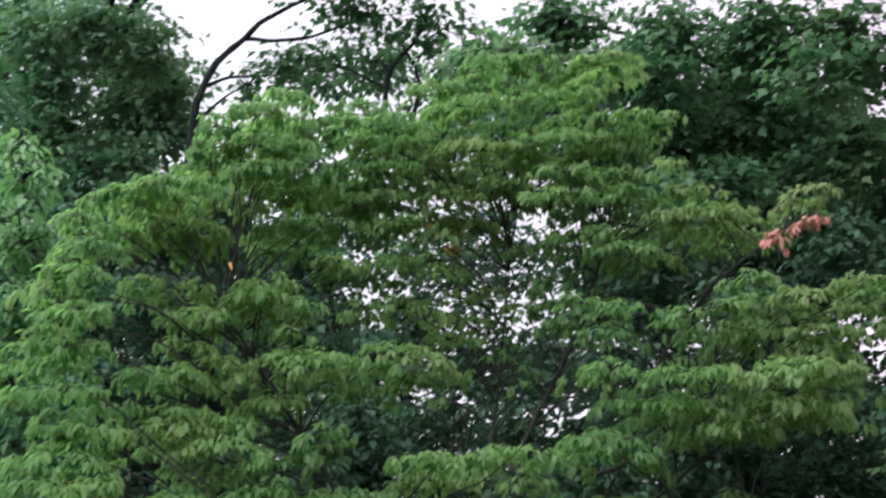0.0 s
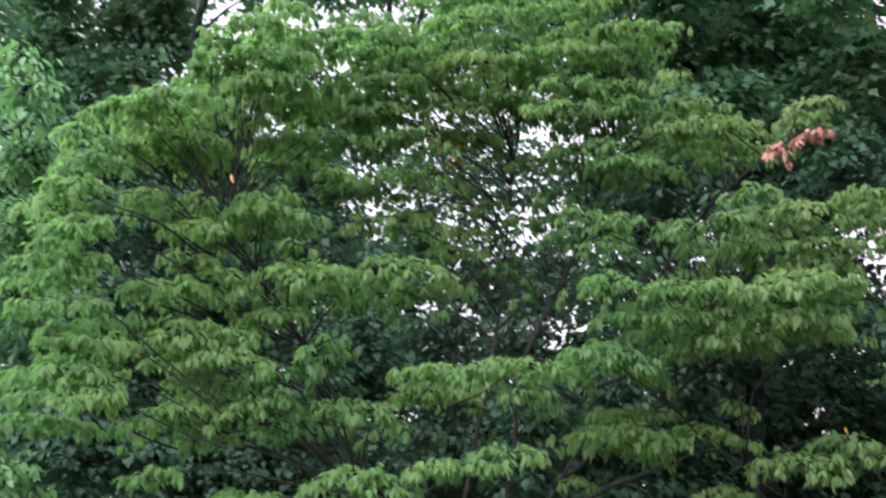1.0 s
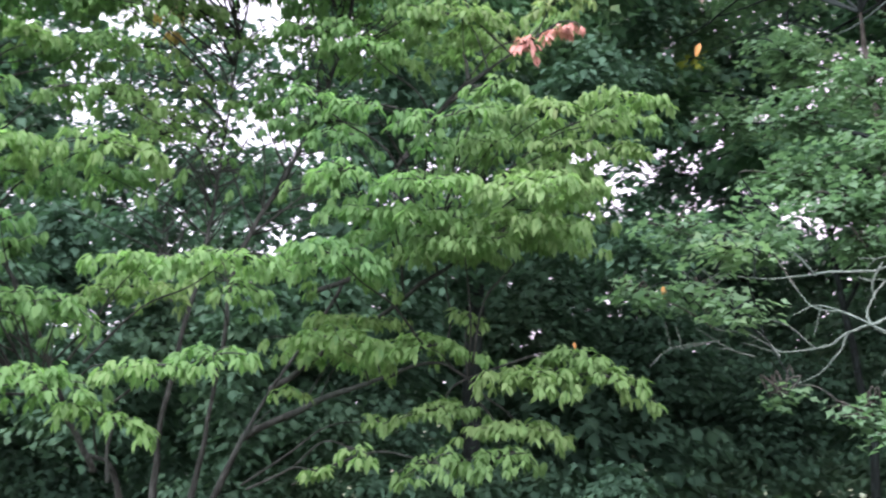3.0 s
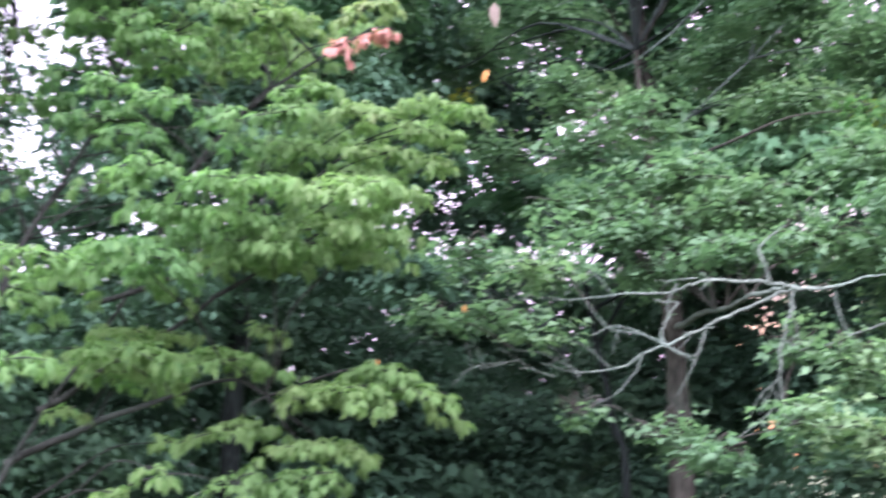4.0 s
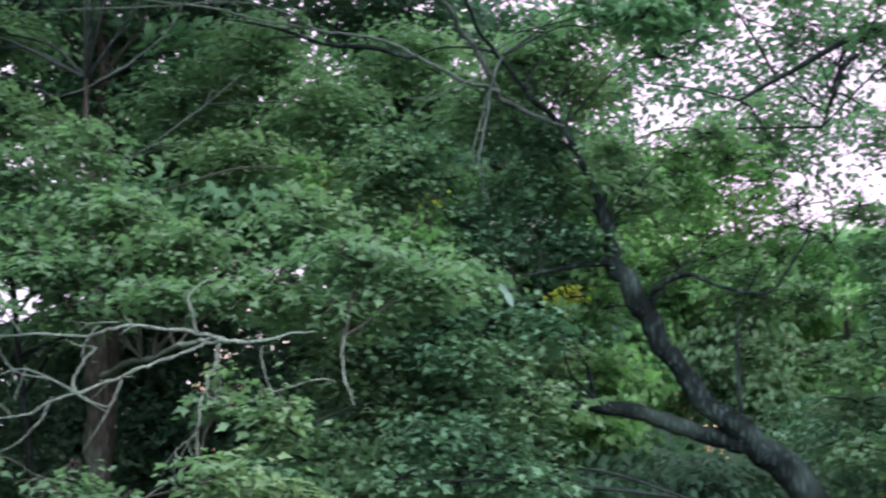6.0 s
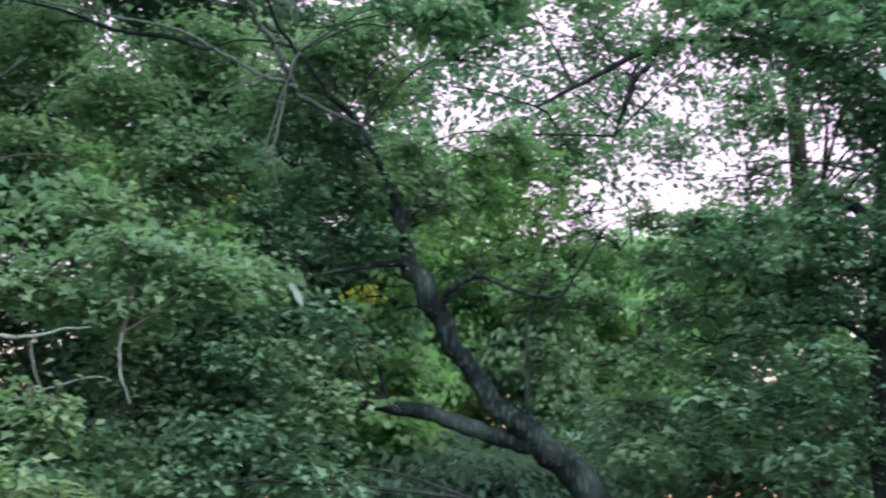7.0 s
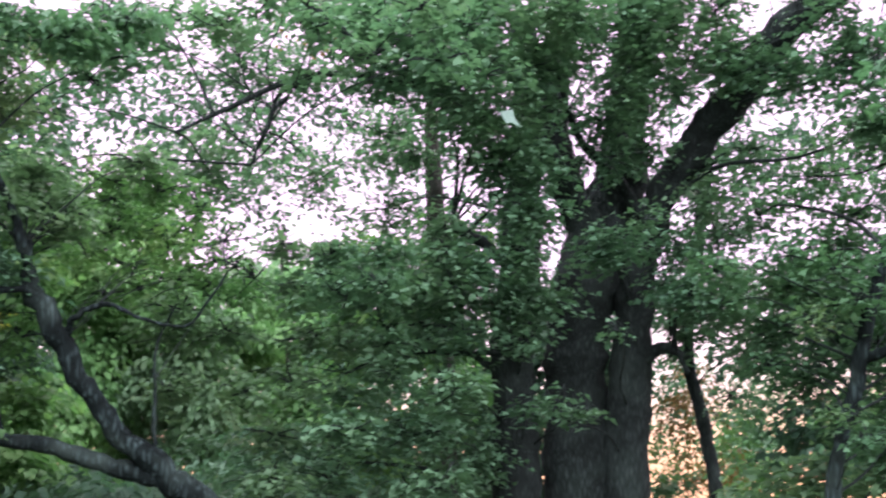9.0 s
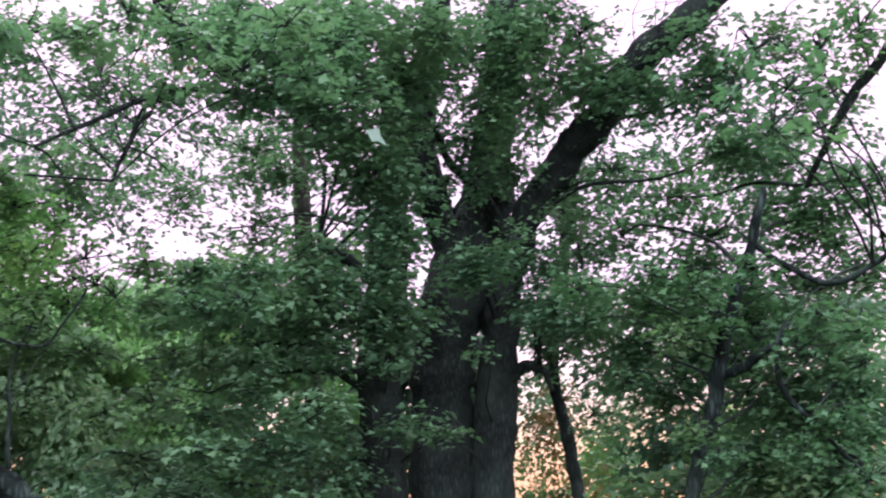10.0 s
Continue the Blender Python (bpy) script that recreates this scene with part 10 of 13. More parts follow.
spray(woods, (-4.36, 12.07, 2.75), (0.63, 0.51, 0.47), 6, thick=4.6, leaf=0.152, blades=PLAIN, material=SHADE_TINT_LEAF, wood=False, reach=0.3)
spray(woods, (1.59, 12.15, 5.01), (0.95, 0.76, 0.79), -6, thick=4.6, leaf=0.152, blades=PLAIN, material=SHADE_TINT_LEAF, wood=False, reach=0.3)
spray(woods, (2.25, 12.27, 3.99), (1.05, 0.84, 0.74), -6, thick=4.6, leaf=0.152, blades=PLAIN, material=SHADE_TINT_LEAF, wood=False, reach=0.3)
spray(woods, (1.93, 12.54, 2.71), (0.95, 0.76, 0.69), -6, thick=4.6, leaf=0.152, blades=PLAIN, material=SHADE_TINT_LEAF, wood=False, reach=0.3)
spray(woods, (3.62, 12.09, 2.07), (1.32, 0.90, 0.53), -6, thick=4.6, leaf=0.152, blades=PLAIN, material=SHADE_TINT_LEAF, wood=False, reach=0.3)
spray(woods, (1.10, 12.12, 5.58), (0.79, 0.63, 0.79), -24, thick=4.6, leaf=0.152, blades=PLAIN, material=SHADE_TINT_LEAF, wood=False, reach=0.3)
spray(woods, (2.18, 12.06, 5.18), (0.53, 0.40, 0.95), -24, thick=4.6, leaf=0.152, blades=PLAIN, material=SHADE_TINT_LEAF, wood=False, reach=0.3)
spray(woods, (1.29, 12.57, 3.88), (1.05, 0.84, 0.79), -24, thick=4.6, leaf=0.152, blades=PLAIN, material=SHADE_TINT_LEAF, wood=False, reach=0.3)
spray(woods, (8.81, 14.90, 4.54), (1.12, 0.90, 0.52), -24, thick=4.6, leaf=0.152, blades=PLAIN, material=SHADE_TINT_LEAF, wood=False, reach=0.3)
spray(woods, (7.95, 15.67, 2.81), (1.72, 0.90, 0.60), -24, thick=4.6, leaf=0.152, blades=PLAIN, material=SHADE_TINT_LEAF, wood=False, reach=0.3)
spray(woods, (7.36, 11.26, 2.94), (0.74, 0.59, 0.80), -24, thick=4.6, leaf=0.152, blades=PLAIN, material=SHADE_TINT_LEAF, wood=False, reach=0.3)
spray(woods, (8.04, 10.62, 3.46), (0.74, 0.59, 0.80), -24, thick=4.6, leaf=0.152, blades=PLAIN, material=SHADE_TINT_LEAF, wood=False, reach=0.3)
spray(woods, (8.69, 15.00, 4.47), (1.05, 0.84, 0.52), -40, thick=4.6, leaf=0.152, blades=PLAIN, material=SHADE_TINT_LEAF, wood=False, reach=0.3)
spray(woods, (9.78, 14.43, 3.42), (0.75, 0.60, 0.75), -40, thick=4.6, leaf=0.152, blades=PLAIN, material=SHADE_TINT_LEAF, wood=False, reach=0.3)
spray(woods, (9.98, 8.58, 3.66), (0.74, 0.59, 0.46), -40, thick=4.6, leaf=0.152, blades=PLAIN, material=SHADE_TINT_LEAF, wood=False, reach=0.3)
spray(woods, (10.57, 7.65, 3.88), (0.74, 0.59, 0.34), -40, thick=4.6, leaf=0.152, blades=PLAIN, material=SHADE_TINT_LEAF, wood=False, reach=0.3)
spray(woods, (10.21, 7.57, 2.77), (0.99, 0.79, 0.71), -40, thick=4.6, leaf=0.152, blades=PLAIN, material=SHADE_TINT_LEAF, wood=False, reach=0.3)
spray(woods, (9.84, 8.94, 2.70), (0.63, 0.50, 0.46), -40, thick=4.6, leaf=0.152, blades=PLAIN, material=SHADE_TINT_LEAF, wood=False, reach=0.3)
spray(woods, (7.89, 10.68, 3.96), (0.40, 0.30, 0.51), -40, thick=4.6, leaf=0.152, blades=PLAIN, material=SHADE_TINT_LEAF, wood=False, reach=0.3)
spray(woods, (-7.62, 10.10, 4.71), (0.86, 0.69, 0.80), 38, leaf=0.099, blades=PLAIN, material=SHADE_TINT_LEAF, wood=False, reach=0.3, tuft=4, thick=1.9)
spray(woods, (-7.57, 10.39, 3.64), (0.63, 0.50, 0.40), 38, leaf=0.099, blades=PLAIN, material=SHADE_TINT_LEAF, wood=False, reach=0.3, tuft=4, thick=3.5)
spray(woods, (-7.83, 9.46, 4.06), (0.44, 0.33, 0.55), 38, leaf=0.099, blades=PLAIN, material=SHADE_TINT_LEAF, wood=False, reach=0.3, tuft=4, thick=3.0)
spray(woods, (-8.29, 8.98, 4.33), (0.33, 0.25, 0.38), 38, leaf=0.099, blades=PLAIN, material=SHADE_TINT_LEAF, wood=False, reach=0.3, tuft=4, thick=2.0)
spray(woods, (-6.68, 10.12, 4.74), (0.33, 0.25, 0.55), 38, leaf=0.099, blades=PLAIN, material=SHADE_TINT_LEAF, wood=False, reach=0.3, tuft=4, thick=1.7)
spray(woods, (-4.10, 11.10, 3.74), (0.42, 0.32, 0.37), 38, leaf=0.099, blades=PLAIN, material=SHADE_TINT_LEAF, wood=False, reach=0.3, tuft=4, thick=1.3)
spray(woods, (-8.77, 9.53, 7.04), (1.05, 0.84, 0.37), 38, leaf=0.099, blades=PLAIN, material=SHADE_TINT_LEAF, wood=False, reach=0.3, tuft=4, thick=1.4)
spray(woods, (-7.00, 9.86, 6.51), (0.74, 0.59, 0.34), 38, leaf=0.099, blades=PLAIN, material=SHADE_TINT_LEAF, wood=False, reach=0.3, tuft=4, thick=2.7)
spray(woods, (-5.99, 9.59, 5.73), (0.63, 0.51, 0.32), 38, leaf=0.099, blades=PLAIN, material=SHADE_TINT_LEAF, wood=False, reach=0.3, tuft=4, thick=2.7)
spray(woods, (-3.79, 11.59, 3.66), (0.69, 0.55, 0.47), 32, leaf=0.099, blades=PLAIN, material=SHADE_TINT_LEAF, wood=False, reach=0.3, tuft=4, thick=1.9)
spray(woods, (-4.75, 11.34, 2.92), (0.42, 0.32, 0.32), 32, leaf=0.099, blades=PLAIN, material=SHADE_TINT_LEAF, wood=False, reach=0.3, tuft=4, thick=2.0)
spray(woods, (-3.40, 11.85, 2.48), (0.69, 0.55, 0.37), 32, leaf=0.099, blades=PLAIN, material=SHADE_TINT_LEAF, wood=False, reach=0.3, tuft=4, thick=2.0)
spray(woods, (-2.82, 11.34, 3.68), (0.51, 0.38, 0.40), 32, leaf=0.099, blades=PLAIN, material=SHADE_TINT_LEAF, wood=False, reach=0.3, tuft=4, thick=2.7)
spray(woods, (-2.82, 12.27, 3.95), (0.90, 0.72, 0.53), 6, leaf=0.099, blades=PLAIN, material=SHADE_TINT_LEAF, wood=False, reach=0.3, tuft=4, thick=3.1)
spray(woods, (-3.17, 12.85, 3.18), (1.21, 0.90, 0.44), 6, leaf=0.099, blades=PLAIN, material=SHADE_TINT_LEAF, wood=False, reach=0.3, tuft=4, thick=4.9)
spray(woods, (-2.41, 13.04, 2.55), (0.82, 0.66, 0.49), 6, leaf=0.099, blades=PLAIN, material=SHADE_TINT_LEAF, wood=False, reach=0.3, tuft=4, thick=4.1)
spray(woods, (-1.84, 12.34, 4.24), (0.69, 0.55, 0.47), 6, leaf=0.099, blades=PLAIN, material=SHADE_TINT_LEAF, wood=False, reach=0.3, tuft=4, thick=4.3)
spray(woods, (-0.78, 12.00, 3.69), (0.76, 0.61, 0.40), 6, leaf=0.099, blades=PLAIN, material=SHADE_TINT_LEAF, wood=False, reach=0.3, tuft=4, thick=4.3)
spray(woods, (-1.03, 12.09, 3.09), (0.96, 0.77, 0.35), 6, leaf=0.099, blades=PLAIN, material=SHADE_TINT_LEAF, wood=False, reach=0.3, tuft=4, thick=4.3)
spray(woods, (-4.38, 10.89, 3.51), (0.58, 0.43, 0.39), 6, leaf=0.099, blades=PLAIN, material=SHADE_TINT_LEAF, wood=False, reach=0.3, tuft=4, thick=4.1)
spray(woods, (-0.14, 11.87, 4.23), (0.61, 0.48, 0.30), 6, leaf=0.099, blades=PLAIN, material=SHADE_TINT_LEAF, wood=False, reach=0.3, tuft=4, thick=4.1)
spray(woods, (0.17, 11.63, 2.38), (0.72, 0.58, 0.43), 6, leaf=0.099, blades=PLAIN, material=SHADE_TINT_LEAF, wood=False, reach=0.3, tuft=4, thick=3.4)
spray(woods, (1.10, 10.53, 1.69), (0.88, 0.70, 0.26), 6, leaf=0.099, blades=PLAIN, material=SHADE_TINT_LEAF, wood=False, reach=0.3, tuft=4, thick=3.4)
spray(woods, (4.94, 11.97, 5.84), (1.94, 0.90, 1.08), -24, leaf=0.080, blades=PLAIN, material=SHADE_TINT_LEAF, wood=False, reach=0.3, tuft=4, thick=0.6)
spray(woods, (3.32, 11.03, 5.56), (0.76, 0.61, 0.56), -24, leaf=0.099, blades=PLAIN, material=SHADE_TINT_LEAF, wood=False, reach=0.3, tuft=4, thick=0.7)
spray(woods, (6.74, 10.04, 4.69), (1.05, 0.84, 1.05), -24, leaf=0.099, blades=PLAIN, material=SHADE_TINT_LEAF, wood=False, reach=0.3, tuft=4, thick=0.9)
spray(woods, (3.73, 11.10, 2.08), (1.45, 0.90, 0.29), -24, leaf=0.099, blades=PLAIN, material=SHADE_TINT_LEAF, wood=False, reach=0.3, tuft=4, thick=3.4)
spray(woods, (5.42, 10.24, 2.13), (1.21, 0.90, 0.29), -24, leaf=0.099, blades=PLAIN, material=SHADE_TINT_LEAF, wood=False, reach=0.3, tuft=4, thick=3.4)
spray(woods, (2.94, 12.25, 3.65), (0.47, 0.36, 0.42), -24, leaf=0.099, blades=PLAIN, material=SHADE_TINT_LEAF, wood=False, reach=0.3, tuft=4, thick=2.7)
spray(woods, (5.27, 11.80, 5.84), (1.71, 0.90, 1.14), -40, leaf=0.080, blades=PLAIN, material=SHADE_TINT_LEAF, wood=False, reach=0.3, tuft=4, thick=0.75)
spray(woods, (8.97, 9.11, 5.50), (0.91, 0.73, 1.03), -40, leaf=0.099, blades=PLAIN, material=SHADE_TINT_LEAF, wood=False, reach=0.3, tuft=4, thick=1.0)
spray(woods, (9.57, 7.66, 5.20), (1.43, 0.90, 1.04), -40, leaf=0.099, blades=PLAIN, material=SHADE_TINT_LEAF, wood=False, reach=0.3, tuft=4, thick=1.0)
spray(woods, (8.96, 9.64, 4.10), (0.91, 0.73, 0.34), -40, leaf=0.099, blades=PLAIN, material=SHADE_TINT_LEAF, wood=False, reach=0.3, tuft=4, thick=1.7)
spray(woods, (9.09, 7.98, 3.91), (1.05, 0.84, 0.32), -40, leaf=0.099, blades=PLAIN, material=SHADE_TINT_LEAF, wood=False, reach=0.3, tuft=4, thick=2.7)
spray(woods, (9.14, 7.43, 2.28), (1.01, 0.81, 0.30), -40, leaf=0.099, blades=PLAIN, material=SHADE_TINT_LEAF, wood=False, reach=0.3, tuft=4, thick=3.4)
spray(woods, (9.50, 9.21, 3.50), (0.46, 0.34, 0.34), -40, leaf=0.099, blades=PLAIN, material=SHADE_TINT_LEAF, wood=False, reach=0.3, tuft=4, thick=2.0)
spray(beyond, (6.40, 10.08, 3.12), (0.30, 0.23, 0.30), -40, leaf=0.12, blades=PLAIN, material=LIME_LEAF, wood=False, reach=0.3, tuft=4)
spray(beyond, (10.16, 10.13, 2.59), (0.49, 0.37, 0.31), -40, leaf=0.084, blades=PLAIN, material=OAK_LEAF, wood=False, reach=0.3, tuft=4, thick=1.6)
spray(maple, (-1.12, 7.24, 3.36), (0.36, 0.27, 0.18), 6, thick=3.2, leaf=0.054, blades=LOBED, material=MAPLE_LEAF, droop=(-8, 22, 45), bark=BROWN_BARK, r=0.009)
spray(maple, (-1.48, 7.34, 3.27), (0.30, 0.23, 0.15), 6, thick=3.2, leaf=0.054, blades=LOBED, material=MAPLE_LEAF, droop=(-8, 22, 45), bark=BROWN_BARK, r=0.009)
spray(maple, (-0.87, 6.88, 2.75), (0.33, 0.25, 0.11), 6, thick=3.2, leaf=0.054, blades=LOBED, material=MAPLE_LEAF, droop=(-8, 22, 45), bark=BROWN_BARK, r=0.009)
spray(maple, (-0.70, 6.51, 2.55), (0.31, 0.23, 0.07), 6, thick=3.2, leaf=0.054, blades=LOBED, material=MAPLE_LEAF, droop=(-8, 22, 45), bark=BROWN_BARK, r=0.009)
spray(maple, (-1.08, 6.82, 2.49), (0.33, 0.25, 0.07), 6, thick=3.2, leaf=0.054, blades=LOBED, material=MAPLE_LEAF, droop=(-8, 22, 45), bark=BROWN_BARK, r=0.009)
spray(maple, (-0.05, 7.08, 3.08), (0.38, 0.28, 0.17), 6, thick=3.2, leaf=0.054, blades=LOBED, material=MAPLE_LEAF, droop=(-8, 22, 45), bark=BROWN_BARK, r=0.009)
spray(maple, (-0.01, 7.60, 3.48), (0.14, 0.11, 0.09), 6, thick=2.5, leaf=0.054, blades=LOBED, material=LIME_LEAF, bark=BROWN_BARK, r=0.009)
spray(maple, (0.57, 7.60, 3.16), (0.19, 0.14, 0.09), 6, thick=2.5, leaf=0.054, blades=LOBED, material=LIME_LEAF, bark=BROWN_BARK, r=0.009)
spray(leaner, (0.79, 8.21, 3.35), (0.23, 0.18, 0.20), -24, thick=1.6, leaf=0.054, blades=LOBED, material=LIME_LEAF, r=0.009)
spray(leaner, (2.25, 9.37, 3.13), (0.28, 0.21, 0.24), -24, thick=1.6, leaf=0.054, blades=LOBED, material=LIME_LEAF, r=0.009)

low_a = tree("low_undergrowth", (-5.28, 6.82, 0), "low dark undergrowth on the wood floor", "undergrowth")
spray(low_a, (-7.82, 6.03, 1.08), (0.84, 0.67, 0.25), 32, thick=3.2, leaf=0.090, blades=PLAIN, material=SHADE_TINT_LEAF, wood=False)
spray(low_a, (-7.54, 7.30, 1.01), (0.90, 0.72, 0.27), 32, thick=3.2, leaf=0.090, blades=PLAIN, material=SHADE_TINT_LEAF, wood=False)
spray(low_a, (-6.81, 8.26, 0.94), (0.82, 0.66, 0.23), 32, thick=3.2, leaf=0.090, blades=PLAIN, material=SHADE_TINT_LEAF, wood=False)
spray(low_a, (-5.86, 8.97, 0.93), (0.82, 0.66, 0.23), 32, thick=3.2, leaf=0.090, blades=PLAIN, material=SHADE_TINT_LEAF, wood=False)
spray(low_a, (-4.77, 9.60, 0.88), (0.82, 0.66, 0.23), 32, thick=3.2, leaf=0.090, blades=PLAIN, material=SHADE_TINT_LEAF, wood=False)

low_b = tree("low_undergrowth", (-0.43, 9.16, 0), "low dark undergrowth on the wood floor", "undergrowth")
spray(low_b, (-2.63, 11.67, 1.40), (0.87, 0.70, 0.29), -6, thick=3.2, leaf=0.090, blades=PLAIN, material=SHADE_TINT_LEAF, wood=False)
spray(low_b, (-1.30, 11.84, 1.43), (0.87, 0.70, 0.29), -6, thick=3.2, leaf=0.090, blades=PLAIN, material=SHADE_TINT_LEAF, wood=False)
spray(low_b, (0.13, 9.84, 1.52), (0.71, 0.57, 0.24), -6, thick=3.2, leaf=0.090, blades=PLAIN, material=SHADE_TINT_LEAF, wood=False)
spray(low_b, (0.99, 9.01, 1.64), (0.73, 0.58, 0.26), -6, thick=3.2, leaf=0.090, blades=PLAIN, material=SHADE_TINT_LEAF, wood=False)
spray(low_b, (2.03, 9.06, 1.74), (0.68, 0.54, 0.26), -6, thick=3.2, leaf=0.090, blades=PLAIN, material=SHADE_TINT_LEAF, wood=False)
spray(low_b, (2.90, 9.16, 1.83), (0.71, 0.57, 0.32), -6, thick=3.2, leaf=0.090, blades=PLAIN, material=SHADE_TINT_LEAF, wood=False)

low_c = tree("low_undergrowth", (4.96, 8.76, 0), "low dark undergrowth on the wood floor", "undergrowth")
spray(low_c, (6.87, 6.80, 2.00), (0.65, 0.52, 0.29), -40, thick=3.2, leaf=0.10, blades=PLAIN, material=MAPLE_LEAF, droop=(-8, 22, 45), wood=False)
spray(low_c, (7.23, 5.81, 1.93), (0.71, 0.57, 0.32), -40, thick=3.2, leaf=0.10, blades=PLAIN, material=MAPLE_LEAF, droop=(-8, 22, 45), wood=False)
spray(second, (5.00, 7.45, 3.62), (0.27, 0.20, 0.23), -40, thick=2.0, tuft=4, leaf=0.064, blades=LOBED, material=BLUE_GREEN_LEAF, droop=(-10, 18, 40), r=0.01)
spray(second, (4.94, 7.39, 4.32), (0.31, 0.23, 0.27), -40, thick=2.0, tuft=4, leaf=0.064, blades=LOBED, material=BLUE_GREEN_LEAF, droop=(-10, 18, 40), r=0.01)
spray(second, (4.97, 7.23, 4.89), (0.31, 0.23, 0.27), -40, thick=2.0, tuft=4, leaf=0.064, blades=LOBED, material=BLUE_GREEN_LEAF, droop=(-10, 18, 40), r=0.01)
spray(second, (5.18, 7.72, 3.06), (0.23, 0.18, 0.12), -40, thick=2.0, tuft=4, leaf=0.064, blades=LOBED, material=BLUE_GREEN_LEAF, droop=(-10, 18, 40), r=0.01)
spray(second, (5.55, 7.64, 2.56), (0.24, 0.18, 0.09), -40, thick=2.0, tuft=4, leaf=0.064, blades=LOBED, material=BLUE_GREEN_LEAF, droop=(-10, 18, 40), r=0.01)
spray(second, (5.30, 7.83, 2.61), (0.20, 0.15, 0.12), -40, thick=2.0, tuft=4, leaf=0.064, blades=LOBED, material=BLUE_GREEN_LEAF, droop=(-10, 18, 40), r=0.01)
spray(second, (5.07, 7.75, 3.29), (0.31, 0.23, 0.16), -40, thick=2.0, tuft=4, leaf=0.064, blades=LOBED, material=BLUE_GREEN_LEAF, droop=(-10, 18, 40), r=0.01)
spray(woods, (-4.46, 11.04, 1.94), (0.97, 0.77, 0.48), 6, thick=4.6, leaf=0.142, blades=PLAIN, material=SHADE_TINT_LEAF, wood=False, reach=0.3)
spray(woods, (-5.06, 10.76, 2.51), (0.72, 0.58, 0.58), 6, thick=4.6, leaf=0.142, blades=PLAIN, material=SHADE_TINT_LEAF, wood=False, reach=0.3)
spray(woods, (-4.33, 11.36, 5.72), (1.05, 0.84, 0.26), 6, thick=4.6, leaf=0.142, blades=PLAIN, material=SHADE_TINT_LEAF, wood=False, reach=0.3)
spray(woods, (-2.75, 11.72, 5.84), (0.79, 0.63, 0.26), 6, thick=4.6, leaf=0.142, blades=PLAIN, material=SHADE_TINT_LEAF, wood=False, reach=0.3)
spray(woods, (-2.16, 10.98, 5.58), (0.97, 0.77, 0.24), -6, thick=4.6, leaf=0.106, blades=PLAIN, material=SHADE_TINT_LEAF, wood=False, reach=0.3)
spray(woods, (-0.55, 11.02, 5.79), (0.97, 0.77, 0.29), -6, thick=4.6, leaf=0.106, blades=PLAIN, material=SHADE_TINT_LEAF, wood=False, reach=0.3)
spray(woods, (0.86, 10.89, 5.83), (0.97, 0.77, 0.29), -6, thick=4.6, leaf=0.106, blades=PLAIN, material=SHADE_TINT_LEAF, wood=False, reach=0.3)
spray(woods, (-4.04, 13.07, 3.77), (0.51, 0.39, 0.40), 6, leaf=0.142, blades=PLAIN, material=SHADE_TINT_LEAF, wood=False, reach=0.3, tuft=5, thick=2.7)
spray(woods, (-2.56, 13.82, 4.15), (0.53, 0.40, 0.36), 6, leaf=0.142, blades=PLAIN, material=SHADE_TINT_LEAF, wood=False, reach=0.3, tuft=5, thick=3.4)
spray(woods, (-3.37, 13.77, 3.66), (0.71, 0.57, 0.24), 6, leaf=0.142, blades=PLAIN, material=SHADE_TINT_LEAF, wood=False, reach=0.3, tuft=5, thick=3.0)
spray(woods, (-2.98, 14.44, 3.02), (0.74, 0.59, 0.37), 6, leaf=0.142, blades=PLAIN, material=SHADE_TINT_LEAF, wood=False, reach=0.3, tuft=5, thick=4.7)
spray(woods, (-2.01, 14.57, 2.93), (0.61, 0.49, 0.43), 6, leaf=0.142, blades=PLAIN, material=SHADE_TINT_LEAF, wood=False, reach=0.3, tuft=5, thick=4.7)
spray(woods, (-1.09, 14.62, 2.95), (0.74, 0.59, 0.43), 6, leaf=0.142, blades=PLAIN, material=SHADE_TINT_LEAF, wood=False, reach=0.3, tuft=5, thick=4.7)
spray(woods, (-7.60, 10.75, 3.83), (0.69, 0.55, 0.34), 32, leaf=0.142, blades=PLAIN, material=SHADE_TINT_LEAF, wood=False, reach=0.3, tuft=5, thick=3.5)
spray(woods, (-3.84, 11.97, 4.34), (0.71, 0.57, 0.27), 32, leaf=0.142, blades=PLAIN, material=SHADE_TINT_LEAF, wood=False, reach=0.3, tuft=5, thick=4.7)
spray(woods, (-8.37, 10.10, 4.03), (0.46, 0.34, 0.40), 32, leaf=0.142, blades=PLAIN, material=SHADE_TINT_LEAF, wood=False, reach=0.3, tuft=5, thick=3.4)
spray(woods, (-6.91, 11.16, 4.05), (0.46, 0.34, 0.46), 32, leaf=0.142, blades=PLAIN, material=SHADE_TINT_LEAF, wood=False, reach=0.3, tuft=5, thick=4.1)
spray(old_oak, (-9.83, 7.52, 5.73), (0.46, 0.34, 0.34), 38, thick=3.2, leaf=0.12, blades=LOBED, material=OAK_LEAF)
spray(old_oak, (-10.18, 7.29, 5.28), (0.51, 0.39, 0.34), 38, thick=3.2, leaf=0.12, blades=LOBED, material=OAK_LEAF)
spray(old_oak, (-9.51, 8.09, 6.04), (0.29, 0.22, 0.23), 38, thick=3.2, leaf=0.12, blades=LOBED, material=OAK_LEAF)
spray(old_oak, (-9.64, 7.88, 5.49), (0.46, 0.34, 0.29), 38, thick=3.2, leaf=0.12, blades=LOBED, material=OAK_LEAF)
spray(dark_maple, (-4.72, 6.58, 5.18), (0.31, 0.23, 0.15), 38, thick=2.6, leaf=0.085, blades=LOBED, material=OAK_LEAF)
